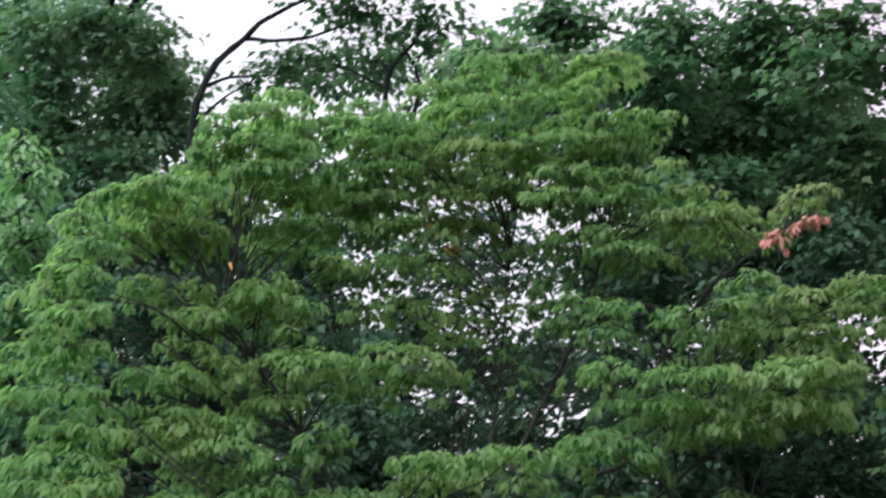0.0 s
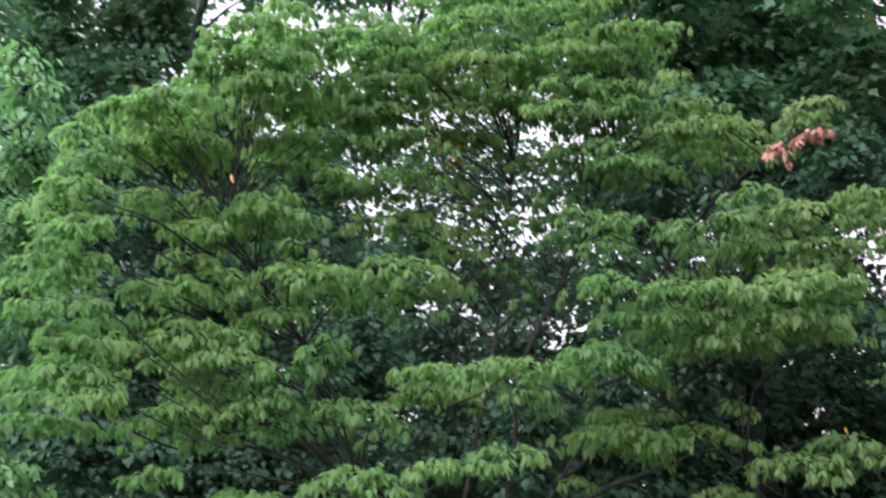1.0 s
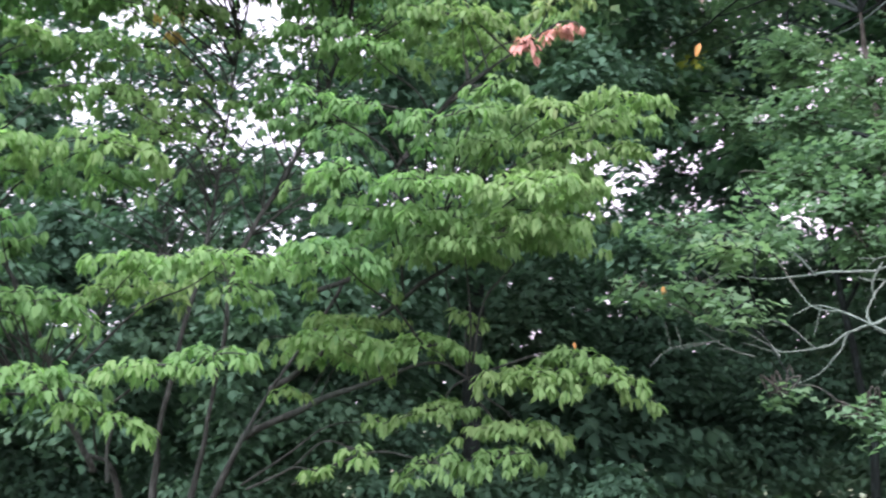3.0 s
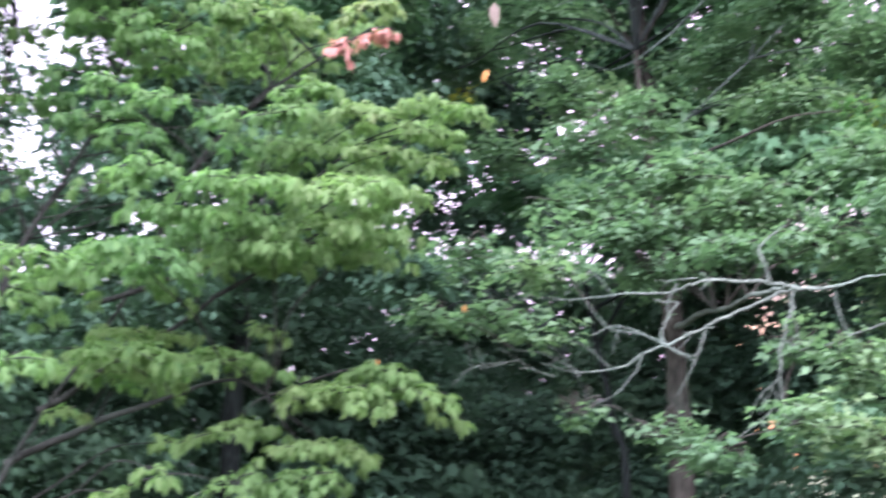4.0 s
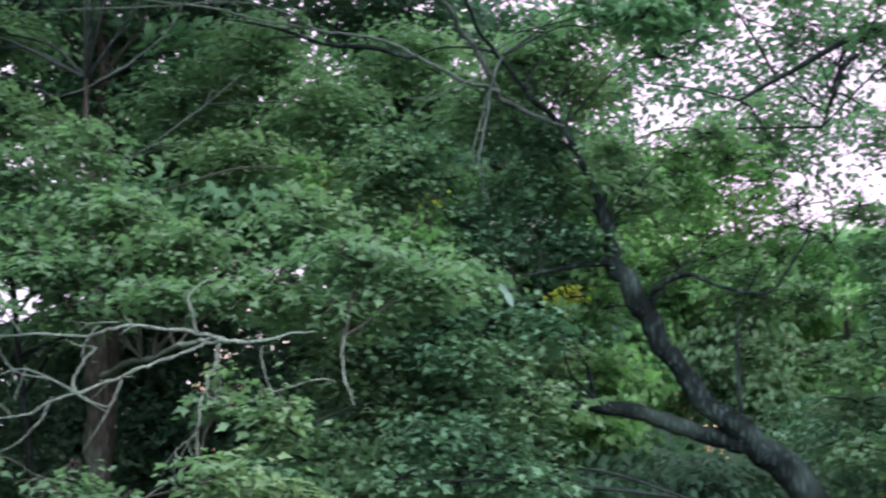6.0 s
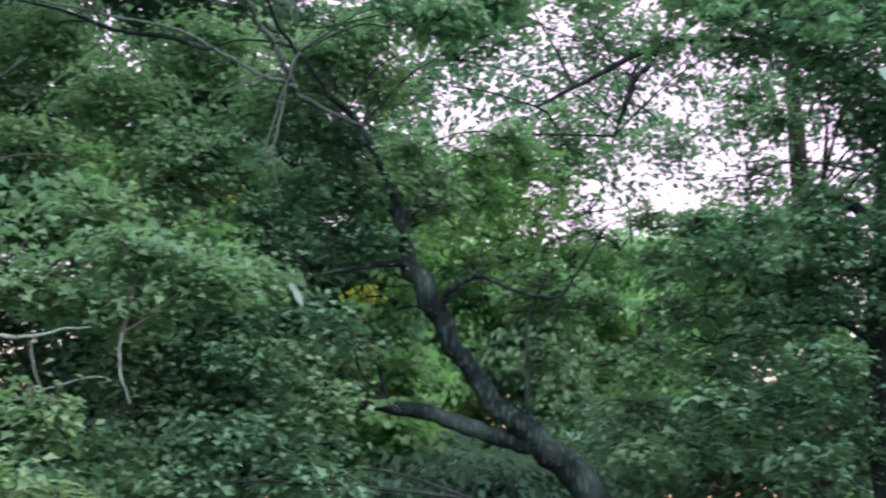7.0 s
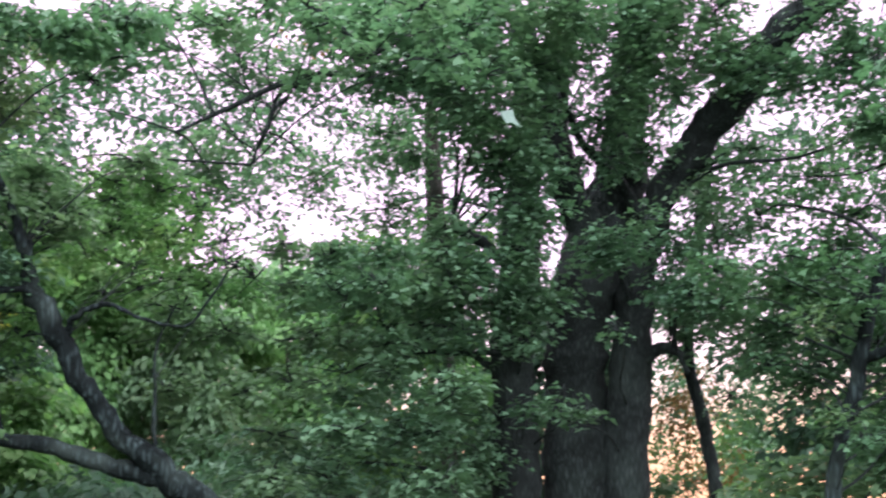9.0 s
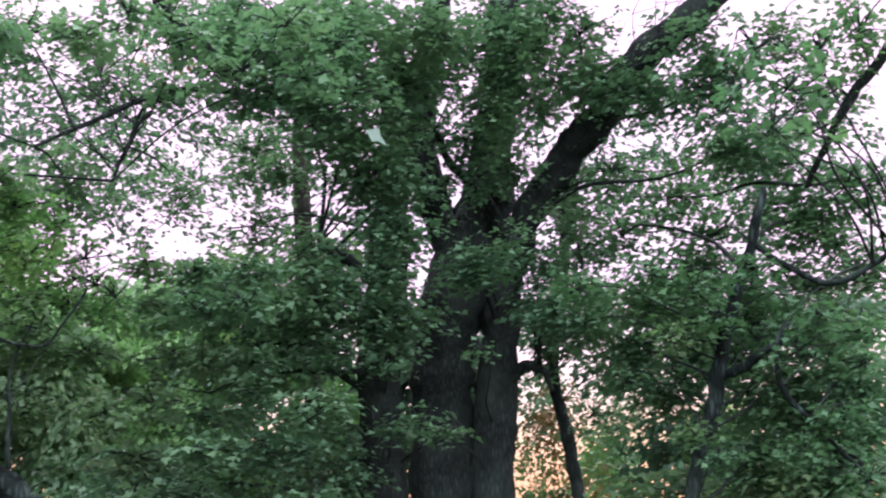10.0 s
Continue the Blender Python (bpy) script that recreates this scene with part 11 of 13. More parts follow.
spray(dark_maple, (-3.92, 6.92, 5.00), (0.34, 0.25, 0.14), 38, thick=2.6, leaf=0.085, blades=LOBED, material=OAK_LEAF)
spray(dark_maple, (-4.28, 6.57, 4.74), (0.37, 0.28, 0.11), 38, thick=2.6, leaf=0.085, blades=LOBED, material=OAK_LEAF)

spray(right_tree, (6.02, 5.79, 2.35), (0.16, 0.13, 0.10), -41, thick=1.6, leaf=0.062, blades=LOBED, material=OAK_LEAF, tuft=4, droop=(-10, 18, 40), r=0.006)
spray(right_tree, (6.08, 5.65, 2.22), (0.18, 0.14, 0.11), -41, thick=1.6, leaf=0.062, blades=LOBED, material=OAK_LEAF, tuft=4, droop=(-10, 18, 40), r=0.006)
spray(right_tree, (6.07, 5.29, 3.30), (0.20, 0.16, 0.12), -41, thick=1.5, leaf=0.062, blades=LOBED, material=OAK_LEAF, tuft=4, droop=(-10, 18, 40), r=0.006)
spray(right_tree, (6.23, 5.19, 2.79), (0.20, 0.16, 0.12), -41, thick=1.4, leaf=0.062, blades=LOBED, material=OAK_LEAF, tuft=4, droop=(-10, 18, 40), r=0.006)
spray(right_tree, (6.31, 5.04, 2.99), (0.22, 0.18, 0.13), -41, thick=1.4, leaf=0.062, blades=LOBED, material=OAK_LEAF, tuft=4, droop=(-10, 18, 40), r=0.006)
spray(right_tree, (6.40, 5.03, 2.39), (0.24, 0.19, 0.14), -41, thick=1.5, leaf=0.062, blades=LOBED, material=OAK_LEAF, tuft=4, droop=(-10, 18, 40), r=0.006)
spray(right_tree, (6.35, 5.27, 2.22), (0.24, 0.19, 0.14), -41, thick=1.5, leaf=0.062, blades=LOBED, material=OAK_LEAF, tuft=4, droop=(-10, 18, 40), r=0.006)
spray(right_tree, (6.10, 5.61, 3.07), (0.18, 0.14, 0.11), -41, thick=1.3, leaf=0.062, blades=LOBED, material=OAK_LEAF, tuft=4, droop=(-10, 18, 40), r=0.006)
spray(right_tree, (6.37, 4.82, 2.69), (0.22, 0.18, 0.13), -41, thick=1.4, leaf=0.062, blades=LOBED, material=OAK_LEAF, tuft=4, droop=(-10, 18, 40), r=0.006)
spray(right_tree, (5.90, 5.82, 2.95), (0.20, 0.16, 0.12), -41, thick=1.4, leaf=0.062, blades=LOBED, material=OAK_LEAF, tuft=4, droop=(-10, 18, 40), r=0.006)
spray(right_tree, (6.48, 4.95, 2.03), (0.24, 0.19, 0.14), -41, thick=1.5, leaf=0.062, blades=LOBED, material=OAK_LEAF, tuft=4, droop=(-10, 18, 40), r=0.006)
spray(beyond, (8.35, 9.73, 3.28), (0.32, 0.25, 0.34), -41, thick=0.8, leaf=0.060, blades=PLAIN, material=OAK_LEAF, wood=False, reach=0.3, tuft=4, droop=(10, 50, 70))
spray(beyond, (8.71, 9.82, 2.92), (0.32, 0.25, 0.34), -41, thick=0.8, leaf=0.060, blades=PLAIN, material=BROWN_LEAF, wood=False, reach=0.3, tuft=4, droop=(10, 50, 70))
spray(beyond, (8.42, 9.91, 2.60), (0.32, 0.25, 0.34), -41, thick=0.8, leaf=0.060, blades=PLAIN, material=LIME_LEAF, wood=False, reach=0.3, tuft=4, droop=(10, 50, 70))
spray(beyond, (9.02, 9.97, 2.50), (0.32, 0.25, 0.34), -41, thick=0.8, leaf=0.060, blades=PLAIN, material=BROWN_LEAF, wood=False, reach=0.3, tuft=4, droop=(10, 50, 70))
spray(beyond, (9.11, 9.54, 2.74), (0.32, 0.25, 0.34), -41, thick=0.8, leaf=0.060, blades=PLAIN, material=LIME_LEAF, wood=False, reach=0.3, tuft=4, droop=(10, 50, 70))
spray(beyond, (8.63, 9.41, 3.14), (0.32, 0.25, 0.34), -41, thick=0.8, leaf=0.060, blades=PLAIN, material=BROWN_LEAF, wood=False, reach=0.3, tuft=4, droop=(10, 50, 70))
spray(beyond, (9.28, 9.66, 2.37), (0.32, 0.25, 0.34), -41, thick=0.8, leaf=0.060, blades=PLAIN, material=BROWN_LEAF, wood=False, reach=0.3, tuft=4, droop=(10, 50, 70))
spray(beyond, (9.34, 9.27, 2.94), (0.32, 0.25, 0.34), -41, thick=0.8, leaf=0.060, blades=PLAIN, material=OAK_LEAF, wood=False, reach=0.3, tuft=4, droop=(10, 50, 70))
spray(woods, (5.54, 11.14, 6.77), (0.50, 0.40, 0.30), -38, thick=0.6, leaf=0.075, blades=PLAIN, material=BROWN_LEAF, wood=False, reach=0.3, tuft=4)
spray(woods, (5.96, 10.89, 6.48), (0.50, 0.40, 0.30), -38, thick=0.6, leaf=0.075, blades=PLAIN, material=SHADE_TINT_LEAF, wood=False, reach=0.3, tuft=4)
spray(woods, (6.28, 10.57, 6.68), (0.50, 0.40, 0.30), -38, thick=0.6, leaf=0.075, blades=PLAIN, material=SHADE_TINT_LEAF, wood=False, reach=0.3, tuft=4)
spray(woods, (6.72, 10.34, 6.34), (0.50, 0.40, 0.30), -38, thick=0.6, leaf=0.075, blades=PLAIN, material=SHADE_TINT_LEAF, wood=False, reach=0.3, tuft=4)
spray(woods, (6.19, 10.85, 6.05), (0.50, 0.40, 0.30), -38, thick=0.6, leaf=0.075, blades=PLAIN, material=SHADE_TINT_LEAF, wood=False, reach=0.3, tuft=4)
spray(woods, (6.56, 10.63, 5.81), (0.50, 0.40, 0.30), -38, thick=0.6, leaf=0.075, blades=PLAIN, material=SHADE_TINT_LEAF, wood=False, reach=0.3, tuft=4)

spray(woods, (7.41, 9.24, 3.64), (0.22, 0.20, 0.24), -28, thick=3.0, leaf=0.080, blades=PLAIN, material=SHADE_TINT_LEAF, wood=False, reach=0.3, tuft=4)
spray(woods, (7.45, 9.32, 3.26), (0.22, 0.20, 0.24), -28, thick=3.0, leaf=0.080, blades=PLAIN, material=SHADE_TINT_LEAF, wood=False, reach=0.3, tuft=4)
spray(woods, (7.49, 9.40, 2.87), (0.22, 0.20, 0.24), -28, thick=3.0, leaf=0.080, blades=PLAIN, material=SHADE_TINT_LEAF, wood=False, reach=0.3, tuft=4)
spray(woods, (7.53, 9.48, 2.49), (0.22, 0.20, 0.24), -28, thick=3.0, leaf=0.080, blades=PLAIN, material=SHADE_TINT_LEAF, wood=False, reach=0.3, tuft=4)
spray(woods, (7.57, 9.56, 2.11), (0.22, 0.20, 0.24), -28, thick=3.0, leaf=0.080, blades=PLAIN, material=SHADE_TINT_LEAF, wood=False, reach=0.3, tuft=4)
spray(woods, (2.56, 13.84, 1.89), (0.40, 0.30, 0.20), -5, thick=3.5, leaf=0.100, blades=PLAIN, material=SHADE_TINT_LEAF, wood=False, reach=0.3, tuft=4)
spray(woods, (2.96, 13.80, 1.90), (0.40, 0.30, 0.20), -5, thick=3.5, leaf=0.100, blades=PLAIN, material=SHADE_TINT_LEAF, wood=False, reach=0.3, tuft=4)
spray(woods, (3.36, 13.76, 1.90), (0.40, 0.30, 0.20), -5, thick=3.5, leaf=0.100, blades=PLAIN, material=SHADE_TINT_LEAF, wood=False, reach=0.3, tuft=4)
spray(woods, (-0.61, 13.55, 3.40), (0.20, 0.20, 0.16), -11, thick=3.0, leaf=0.100, blades=PLAIN, material=SHADE_TINT_LEAF, wood=False, reach=0.3, tuft=4)
spray(great, (5.67, 7.64, 4.75), (0.16, 0.13, 0.13), -31, thick=1.6, leaf=0.056, blades=LOBED, material=BLUE_GREEN_LEAF, tuft=4, droop=(-10, 18, 40), r=0.006)
spray(great, (5.75, 7.68, 4.44), (0.15, 0.12, 0.12), -31, thick=1.5, leaf=0.056, blades=LOBED, material=BLUE_GREEN_LEAF, tuft=4, droop=(-10, 18, 40), r=0.006)
spray(great, (5.06, 6.83, 3.83), (0.14, 0.11, 0.11), -31, thick=1.2, leaf=0.056, blades=LOBED, material=BLUE_GREEN_LEAF, tuft=4, droop=(-10, 18, 40), r=0.006)
spray(great, (5.38, 6.66, 3.72), (0.15, 0.12, 0.12), -31, thick=1.2, leaf=0.056, blades=LOBED, material=BLUE_GREEN_LEAF, tuft=4, droop=(-10, 18, 40), r=0.006)
spray(great, (5.30, 6.90, 3.02), (0.14, 0.11, 0.11), -31, thick=1.0, leaf=0.056, blades=LOBED, material=BLUE_GREEN_LEAF, tuft=4, droop=(-10, 18, 40), r=0.006)
spray(great, (5.08, 7.28, 2.59), (0.16, 0.13, 0.13), -31, thick=1.2, leaf=0.056, blades=LOBED, material=BLUE_GREEN_LEAF, tuft=4, droop=(-10, 18, 40), r=0.006)

# ---- leaves that stand out ----
lone_leaf(second, (4.10, 6.49, 4.16), (0.75, -0.35, -0.45), (-0.4, -0.8, 0.5), 0.154, PALE_LEAF, "pale_leaf", "pale upturned leaf", LOBED)
lone_leaf(leaner, (0.98, 7.24, 2.84), (0.5, -0.3, -0.8), (-0.3, -0.9, 0.3), 0.099, PALE_LEAF, "pale_leaf", "pale upturned leaf", OVAL)
lone_leaf(leaner, (1.47, 7.82, 2.41), (0.8, -0.2, -0.3), (-0.2, -0.9, 0.4), 0.076, PALE_LEAF, "pale_leaf", "pale upturned leaf", OVAL)
lone_leaf(leaner, (0.99, 7.15, 2.78), (0.3, -0.4, -0.7), (-0.2, -0.9, 0.4), 0.093, PALE_LEAF, "pale_leaf", "pale upturned leaf", OVAL)
lone_leaf(maple, (-1.81, 5.84, 2.23), (0.2, -0.2, -0.9), (0.1, -0.9, 0.2), 0.056, ORANGE_LEAF, "orange_leaf", "turned orange leaf", OVAL)
lone_leaf(dogwood, (-2.09, 5.49, 1.97), (0.3, -0.2, -0.8), (0.1, -0.9, 0.2), 0.033, ORANGE_LEAF, "orange_leaf", "turned orange leaf", OVAL)
lone_leaf(maple, (-1.94, 7.05, 3.65), (-0.3, -0.2, -0.9), (0.1, -0.9, 0.2), 0.075, ORANGE_LEAF, "orange_leaf", "turned orange leaf", OVAL)
lone_leaf(dogwood, (-3.59, 3.28, 2.91), (0.3, -0.2, -0.8), (0.1, -0.9, 0.2), 0.040, ORANGE_LEAF, "orange_leaf", "turned orange leaf", OVAL)
lone_leaf(maple, (-1.82, 6.57, 3.84), (0.05, 0, -1), (0.1, -0.9, 0.2), 0.124, DEAD_LEAF, "dead_leaf", "hanging pale dead leaf", OVAL)
dog((-4.00, 5.01, 3.30), (0.20, 0.15, 0.06), 38, 0, 1.2)
dog((-3.76, 5.12, 3.11), (0.20, 0.15, 0.06), 38, 0, 1.2)
dog((-3.95, 5.13, 2.99), (0.20, 0.15, 0.06), 38, 0, 1.3)
dog((-3.67, 5.24, 3.35), (0.17, 0.13, 0.06), 38, 0, 1.1)
dog((-4.06, 4.90, 3.08), (0.17, 0.13, 0.06), 38, 0, 1.6)
dog((-3.35, 5.06, 2.98), (0.16, 0.12, 0.05), 38, 0, 1.8)
side_twigs(dogwood, [(-3.72, 5.14, 2.30, 0.025), (-3.68, 5.20, 2.83, 0.019), (-3.62, 5.22, 3.36, 0.014), (-3.59, 5.24, 3.71, 0.007)], DOGWOOD_BARK, 34, 0.55)
side_twigs(dogwood, [(-3.47, 5.07, 2.33, 0.017), (-3.30, 5.32, 2.89, 0.014), (-3.20, 5.48, 3.41, 0.008)], DOGWOOD_BARK, 28, 0.48)
side_twigs(dogwood, [(-3.75, 5.01, 2.03, 0.017), (-3.92, 5.05, 2.64, 0.014), (-4.07, 5.05, 3.22, 0.009)], DOGWOOD_BARK, 28, 0.48)
spray(woods, (-6.40, 8.56, 4.30), (0.68, 0.54, 0.63), 38, leaf=0.090, blades=PLAIN, material=SHADE_TINT_LEAF, wood=False, reach=0.3, tuft=4, thick=1.0)
spray(woods, (-6.38, 8.76, 3.59), (0.53, 0.40, 0.34), 38, leaf=0.090, blades=PLAIN, material=SHADE_TINT_LEAF, wood=False, reach=0.3, tuft=4, thick=1.8)
spray(woods, (-0.45, 11.67, 3.27), (0.58, 0.43, 0.24), 0, leaf=0.090, blades=PLAIN, material=SHADE_TINT_LEAF, wood=False, reach=0.3, tuft=4, thick=4.1)
spray(woods, (-1.19, 12.17, 3.23), (0.61, 0.48, 0.25), 0, leaf=0.090, blades=PLAIN, material=SHADE_TINT_LEAF, wood=False, reach=0.3, tuft=4, thick=4.1)
spray(leaner, (1.66, 8.09, 4.28), (0.39, 0.29, 0.25), -11, thick=2.4, tuft=5, leaf=0.054, blades=LOBED, material=MAPLE_LEAF, droop=(-8, 22, 45), r=0.01)
spray(leaner, (1.56, 8.00, 4.57), (0.39, 0.29, 0.18), -11, thick=2.4, tuft=5, leaf=0.054, blades=LOBED, material=MAPLE_LEAF, droop=(-8, 22, 45), r=0.01)
spray(leaner, (1.49, 8.25, 3.96), (0.32, 0.24, 0.21), -11, thick=2.4, tuft=5, leaf=0.054, blades=LOBED, material=BLUE_GREEN_LEAF, droop=(-8, 22, 45), r=0.01)
spray(leaner, (2.02, 8.51, 4.00), (0.26, 0.19, 0.18), -11, thick=2.4, tuft=5, leaf=0.054, blades=LOBED, material=MAPLE_LEAF, droop=(-8, 22, 45), r=0.01)
spray(leaner, (2.21, 8.53, 3.72), (0.33, 0.25, 0.18), -11, thick=2.4, tuft=5, leaf=0.054, blades=LOBED, material=MAPLE_LEAF, droop=(-8, 22, 45), r=0.01)
spray(great, (6.65, 7.21, 3.88), (0.30, 0.22, 0.47), -35, tuft=4, leaf=0.062, blades=LOBED, material=BLUE_GREEN_LEAF, droop=(-10, 18, 40), r=0.008, thick=1.2)
spray(great, (6.77, 7.28, 3.27), (0.26, 0.19, 0.26), -35, tuft=4, leaf=0.062, blades=LOBED, material=BLUE_GREEN_LEAF, droop=(-10, 18, 40), r=0.008, thick=1.4)
spray(great, (6.57, 7.25, 4.40), (0.34, 0.26, 0.30), -35, tuft=4, leaf=0.062, blades=LOBED, material=BLUE_GREEN_LEAF, droop=(-10, 18, 40), r=0.008, thick=1.0)
spray(great, (2.16, 9.12, 4.11), (0.43, 0.33, 0.43), -35, tuft=4, leaf=0.062, blades=LOBED, material=BLUE_GREEN_LEAF, droop=(-10, 18, 40), r=0.008, thick=2.2)
spray(great, (2.36, 9.37, 4.82), (0.50, 0.38, 0.25), -35, tuft=4, leaf=0.062, blades=LOBED, material=BLUE_GREEN_LEAF, droop=(-10, 18, 40), r=0.008, thick=1.2)
spray(beyond, (8.80, 10.11, 2.30), (0.46, 0.34, 0.17), -35, leaf=0.070, blades=PLAIN, material=OAK_LEAF, wood=False, reach=0.3, tuft=4, thick=2)
side_twigs(great, [(5.36, 8.19, 4.79, 0.034), (4.64, 8.32, 5.05, 0.030), (4.06, 8.53, 5.08, 0.025), (3.60, 8.74, 4.88, 0.021), (3.12, 8.95, 4.60, 0.012)], SHADE_DARK_BARK, 16, 0.70)
side_twigs(great, [(6.41, 7.50, 4.24, 0.125), (6.47, 7.14, 4.60, 0.128), (6.55, 6.42, 5.14, 0.129), (6.68, 5.62, 5.52, 0.094)], SHADE_DARK_BARK, 12, 0.70)
side_twigs(right_tree, [(7.21, 6.09, 3.80, 0.025), (7.36, 5.64, 3.44, 0.028), (7.38, 5.17, 3.53, 0.028), (7.49, 4.93, 3.61, 0.024)], SHADE_DARK_BARK, 8, 0.50)
side_twigs(right_tree, [(6.89, 5.38, 3.98, 0.019), (6.74, 5.08, 4.21, 0.026), (6.69, 4.80, 4.45, 0.034), (6.67, 4.45, 4.66, 0.037)], SHADE_DARK_BARK, 8, 0.50)
side_twigs(sapling, [(5.98, 9.78, 2.96, 0.077), (5.84, 9.63, 4.09, 0.082), (5.66, 9.44, 5.02, 0.068), (5.54, 9.25, 5.64, 0.043)], BROWN_BARK, 14, 0.80)
spray(woods, (-9.81, 5.89, 5.40), (0.47, 0.36, 0.69), 39, leaf=0.142, blades=PLAIN, material=SHADE_TINT_LEAF, wood=False, reach=0.3, tuft=5, thick=4.7)
spray(woods, (-9.24, 5.59, 3.91), (0.39, 0.29, 0.72), 39, leaf=0.142, blades=PLAIN, material=SHADE_TINT_LEAF, wood=False, reach=0.3, tuft=5, thick=4.7)
spray(woods, (-8.54, 5.18, 2.48), (0.44, 0.33, 0.57), 39, leaf=0.142, blades=PLAIN, material=SHADE_TINT_LEAF, wood=False, reach=0.3, tuft=5, thick=4.7)
spray(woods, (2.34, 12.99, 3.28), (0.60, 0.48, 0.44), -24, leaf=0.142, blades=PLAIN, material=SHADE_TINT_LEAF, wood=False, reach=0.3, tuft=5, thick=4.7)
spray(woods, (1.88, 12.64, 2.70), (0.63, 0.51, 0.37), -24, leaf=0.142, blades=PLAIN, material=SHADE_TINT_LEAF, wood=False, reach=0.3, tuft=5, thick=4.7)
spray(woods, (2.24, 12.46, 3.17), (0.53, 0.40, 0.32), -11, leaf=0.142, blades=PLAIN, material=SHADE_TINT_LEAF, wood=False, reach=0.3, tuft=5, thick=4.7)
spray(low_b, (-2.41, 11.56, 1.25), (0.72, 0.58, 0.19), 6, thick=3.2, leaf=0.090, blades=PLAIN, material=SHADE_TINT_LEAF, wood=False)
spray(low_b, (-1.47, 11.67, 1.27), (0.72, 0.58, 0.19), 6, thick=3.2, leaf=0.090, blades=PLAIN, material=SHADE_TINT_LEAF, wood=False)
spray(low_b, (-0.53, 11.69, 1.30), (0.72, 0.58, 0.19), 6, thick=3.2, leaf=0.090, blades=PLAIN, material=SHADE_TINT_LEAF, wood=False)

# ---- unseen upper crowns over the clearing's edge, added to shade the woods ----
spray(old_oak, (-6.72, 7.46, 8.07), (1.9, 1.7, 0.8), 46, thick=3.2, leaf=0.2, blades=PLAIN, material=OAK_LEAF, reach=0.3, r=0.03)
spray(old_oak, (-9.39, 9.87, 10.21), (1.9, 1.7, 0.8), 46, thick=3.2, leaf=0.2, blades=PLAIN, material=OAK_LEAF, reach=0.3, r=0.03)
spray(old_oak, (-7.90, 6.05, 8.28), (1.9, 1.7, 0.8), 58, thick=3.2, leaf=0.2, blades=PLAIN, material=OAK_LEAF, reach=0.3, r=0.03)
spray(old_oak, (-11.49, 7.10, 10.66), (1.9, 1.7, 0.8), 58, thick=3.2, leaf=0.2, blades=PLAIN, material=OAK_LEAF, reach=0.3, r=0.03)
spray(dark_maple, (-3.53, 9.53, 8.16), (1.9, 1.7, 0.8), 20, thick=3.2, leaf=0.2, blades=PLAIN, material=OAK_LEAF, reach=0.3, r=0.03)
spray(dark_maple, (-4.56, 12.99, 10.29), (1.9, 1.7, 0.8), 20, thick=3.2, leaf=0.2, blades=PLAIN, material=OAK_LEAF, reach=0.3, r=0.03)
spray(dark_maple, (-4.81, 8.91, 8.07), (1.9, 1.7, 0.8), 32, thick=3.2, leaf=0.2, blades=PLAIN, material=OAK_LEAF, reach=0.3, r=0.03)
spray(dark_maple, (-6.66, 12.00, 10.75), (1.9, 1.7, 0.8), 32, thick=3.2, leaf=0.2, blades=PLAIN, material=OAK_LEAF, reach=0.3, r=0.03)
spray(back_maple, (0.00, 10.20, 8.56), (1.9, 1.7, 0.8), -2, thick=3.2, leaf=0.2, blades=PLAIN, material=MAPLE_LEAF, reach=0.3, r=0.03)
spray(back_maple, (0.05, 13.80, 10.24), (1.9, 1.7, 0.8), -2, thick=3.2, leaf=0.2, blades=PLAIN, material=MAPLE_LEAF, reach=0.3, r=0.03)
spray(back_maple, (-1.48, 10.09, 8.44), (1.9, 1.7, 0.8), 10, thick=3.2, leaf=0.2, blades=PLAIN, material=OAK_LEAF, reach=0.3, r=0.03)
spray(back_maple, (-2.61, 13.54, 10.70), (1.9, 1.7, 0.8), 10, thick=3.2, leaf=0.2, blades=PLAIN, material=OAK_LEAF, reach=0.3, r=0.03)
spray(woods, (-9.91, 7.88, 4.65), (1.14, 0.90, 0.69), 38, leaf=0.148, blades=PLAIN, material=SHADE_TINT_LEAF, wood=False, reach=0.3, tuft=5, thick=4.1)
spray(woods, (-10.23, 7.85, 3.39), (1.26, 0.90, 0.69), 38, leaf=0.148, blades=PLAIN, material=SHADE_TINT_LEAF, wood=False, reach=0.3, tuft=5, thick=4.1)
spray(woods, (-9.18, 7.71, 2.26), (1.58, 0.90, 0.63), 38, leaf=0.148, blades=PLAIN, material=SHADE_TINT_LEAF, wood=False, reach=0.3, tuft=5, thick=4.1)
spray(woods, (-8.86, 9.27, 3.87), (0.69, 0.55, 0.69), 38, leaf=0.148, blades=PLAIN, material=SHADE_TINT_LEAF, wood=False, reach=0.3, tuft=5, thick=4.1)
spray(woods, (-9.88, 6.76, 2.55), (0.63, 0.51, 0.79), 38, leaf=0.148, blades=PLAIN, material=SHADE_TINT_LEAF, wood=False, reach=0.3, tuft=5, thick=4.1)
spray(woods, (2.68, 12.96, 2.87), (0.49, 0.37, 0.33), -24, leaf=0.148, blades=PLAIN, material=SHADE_TINT_LEAF, wood=False, reach=0.3, tuft=5, thick=4.1)
spray(woods, (2.80, 12.87, 3.30), (0.44, 0.33, 0.33), -24, leaf=0.148, blades=PLAIN, material=SHADE_TINT_LEAF, wood=False, reach=0.3, tuft=5, thick=4.1)
spray(great, (6.66, 7.51, 3.88), (0.30, 0.23, 0.35), -38, thick=1.5, tuft=4, leaf=0.062, blades=LOBED, material=BLUE_GREEN_LEAF, droop=(-10, 18, 40), r=0.008)
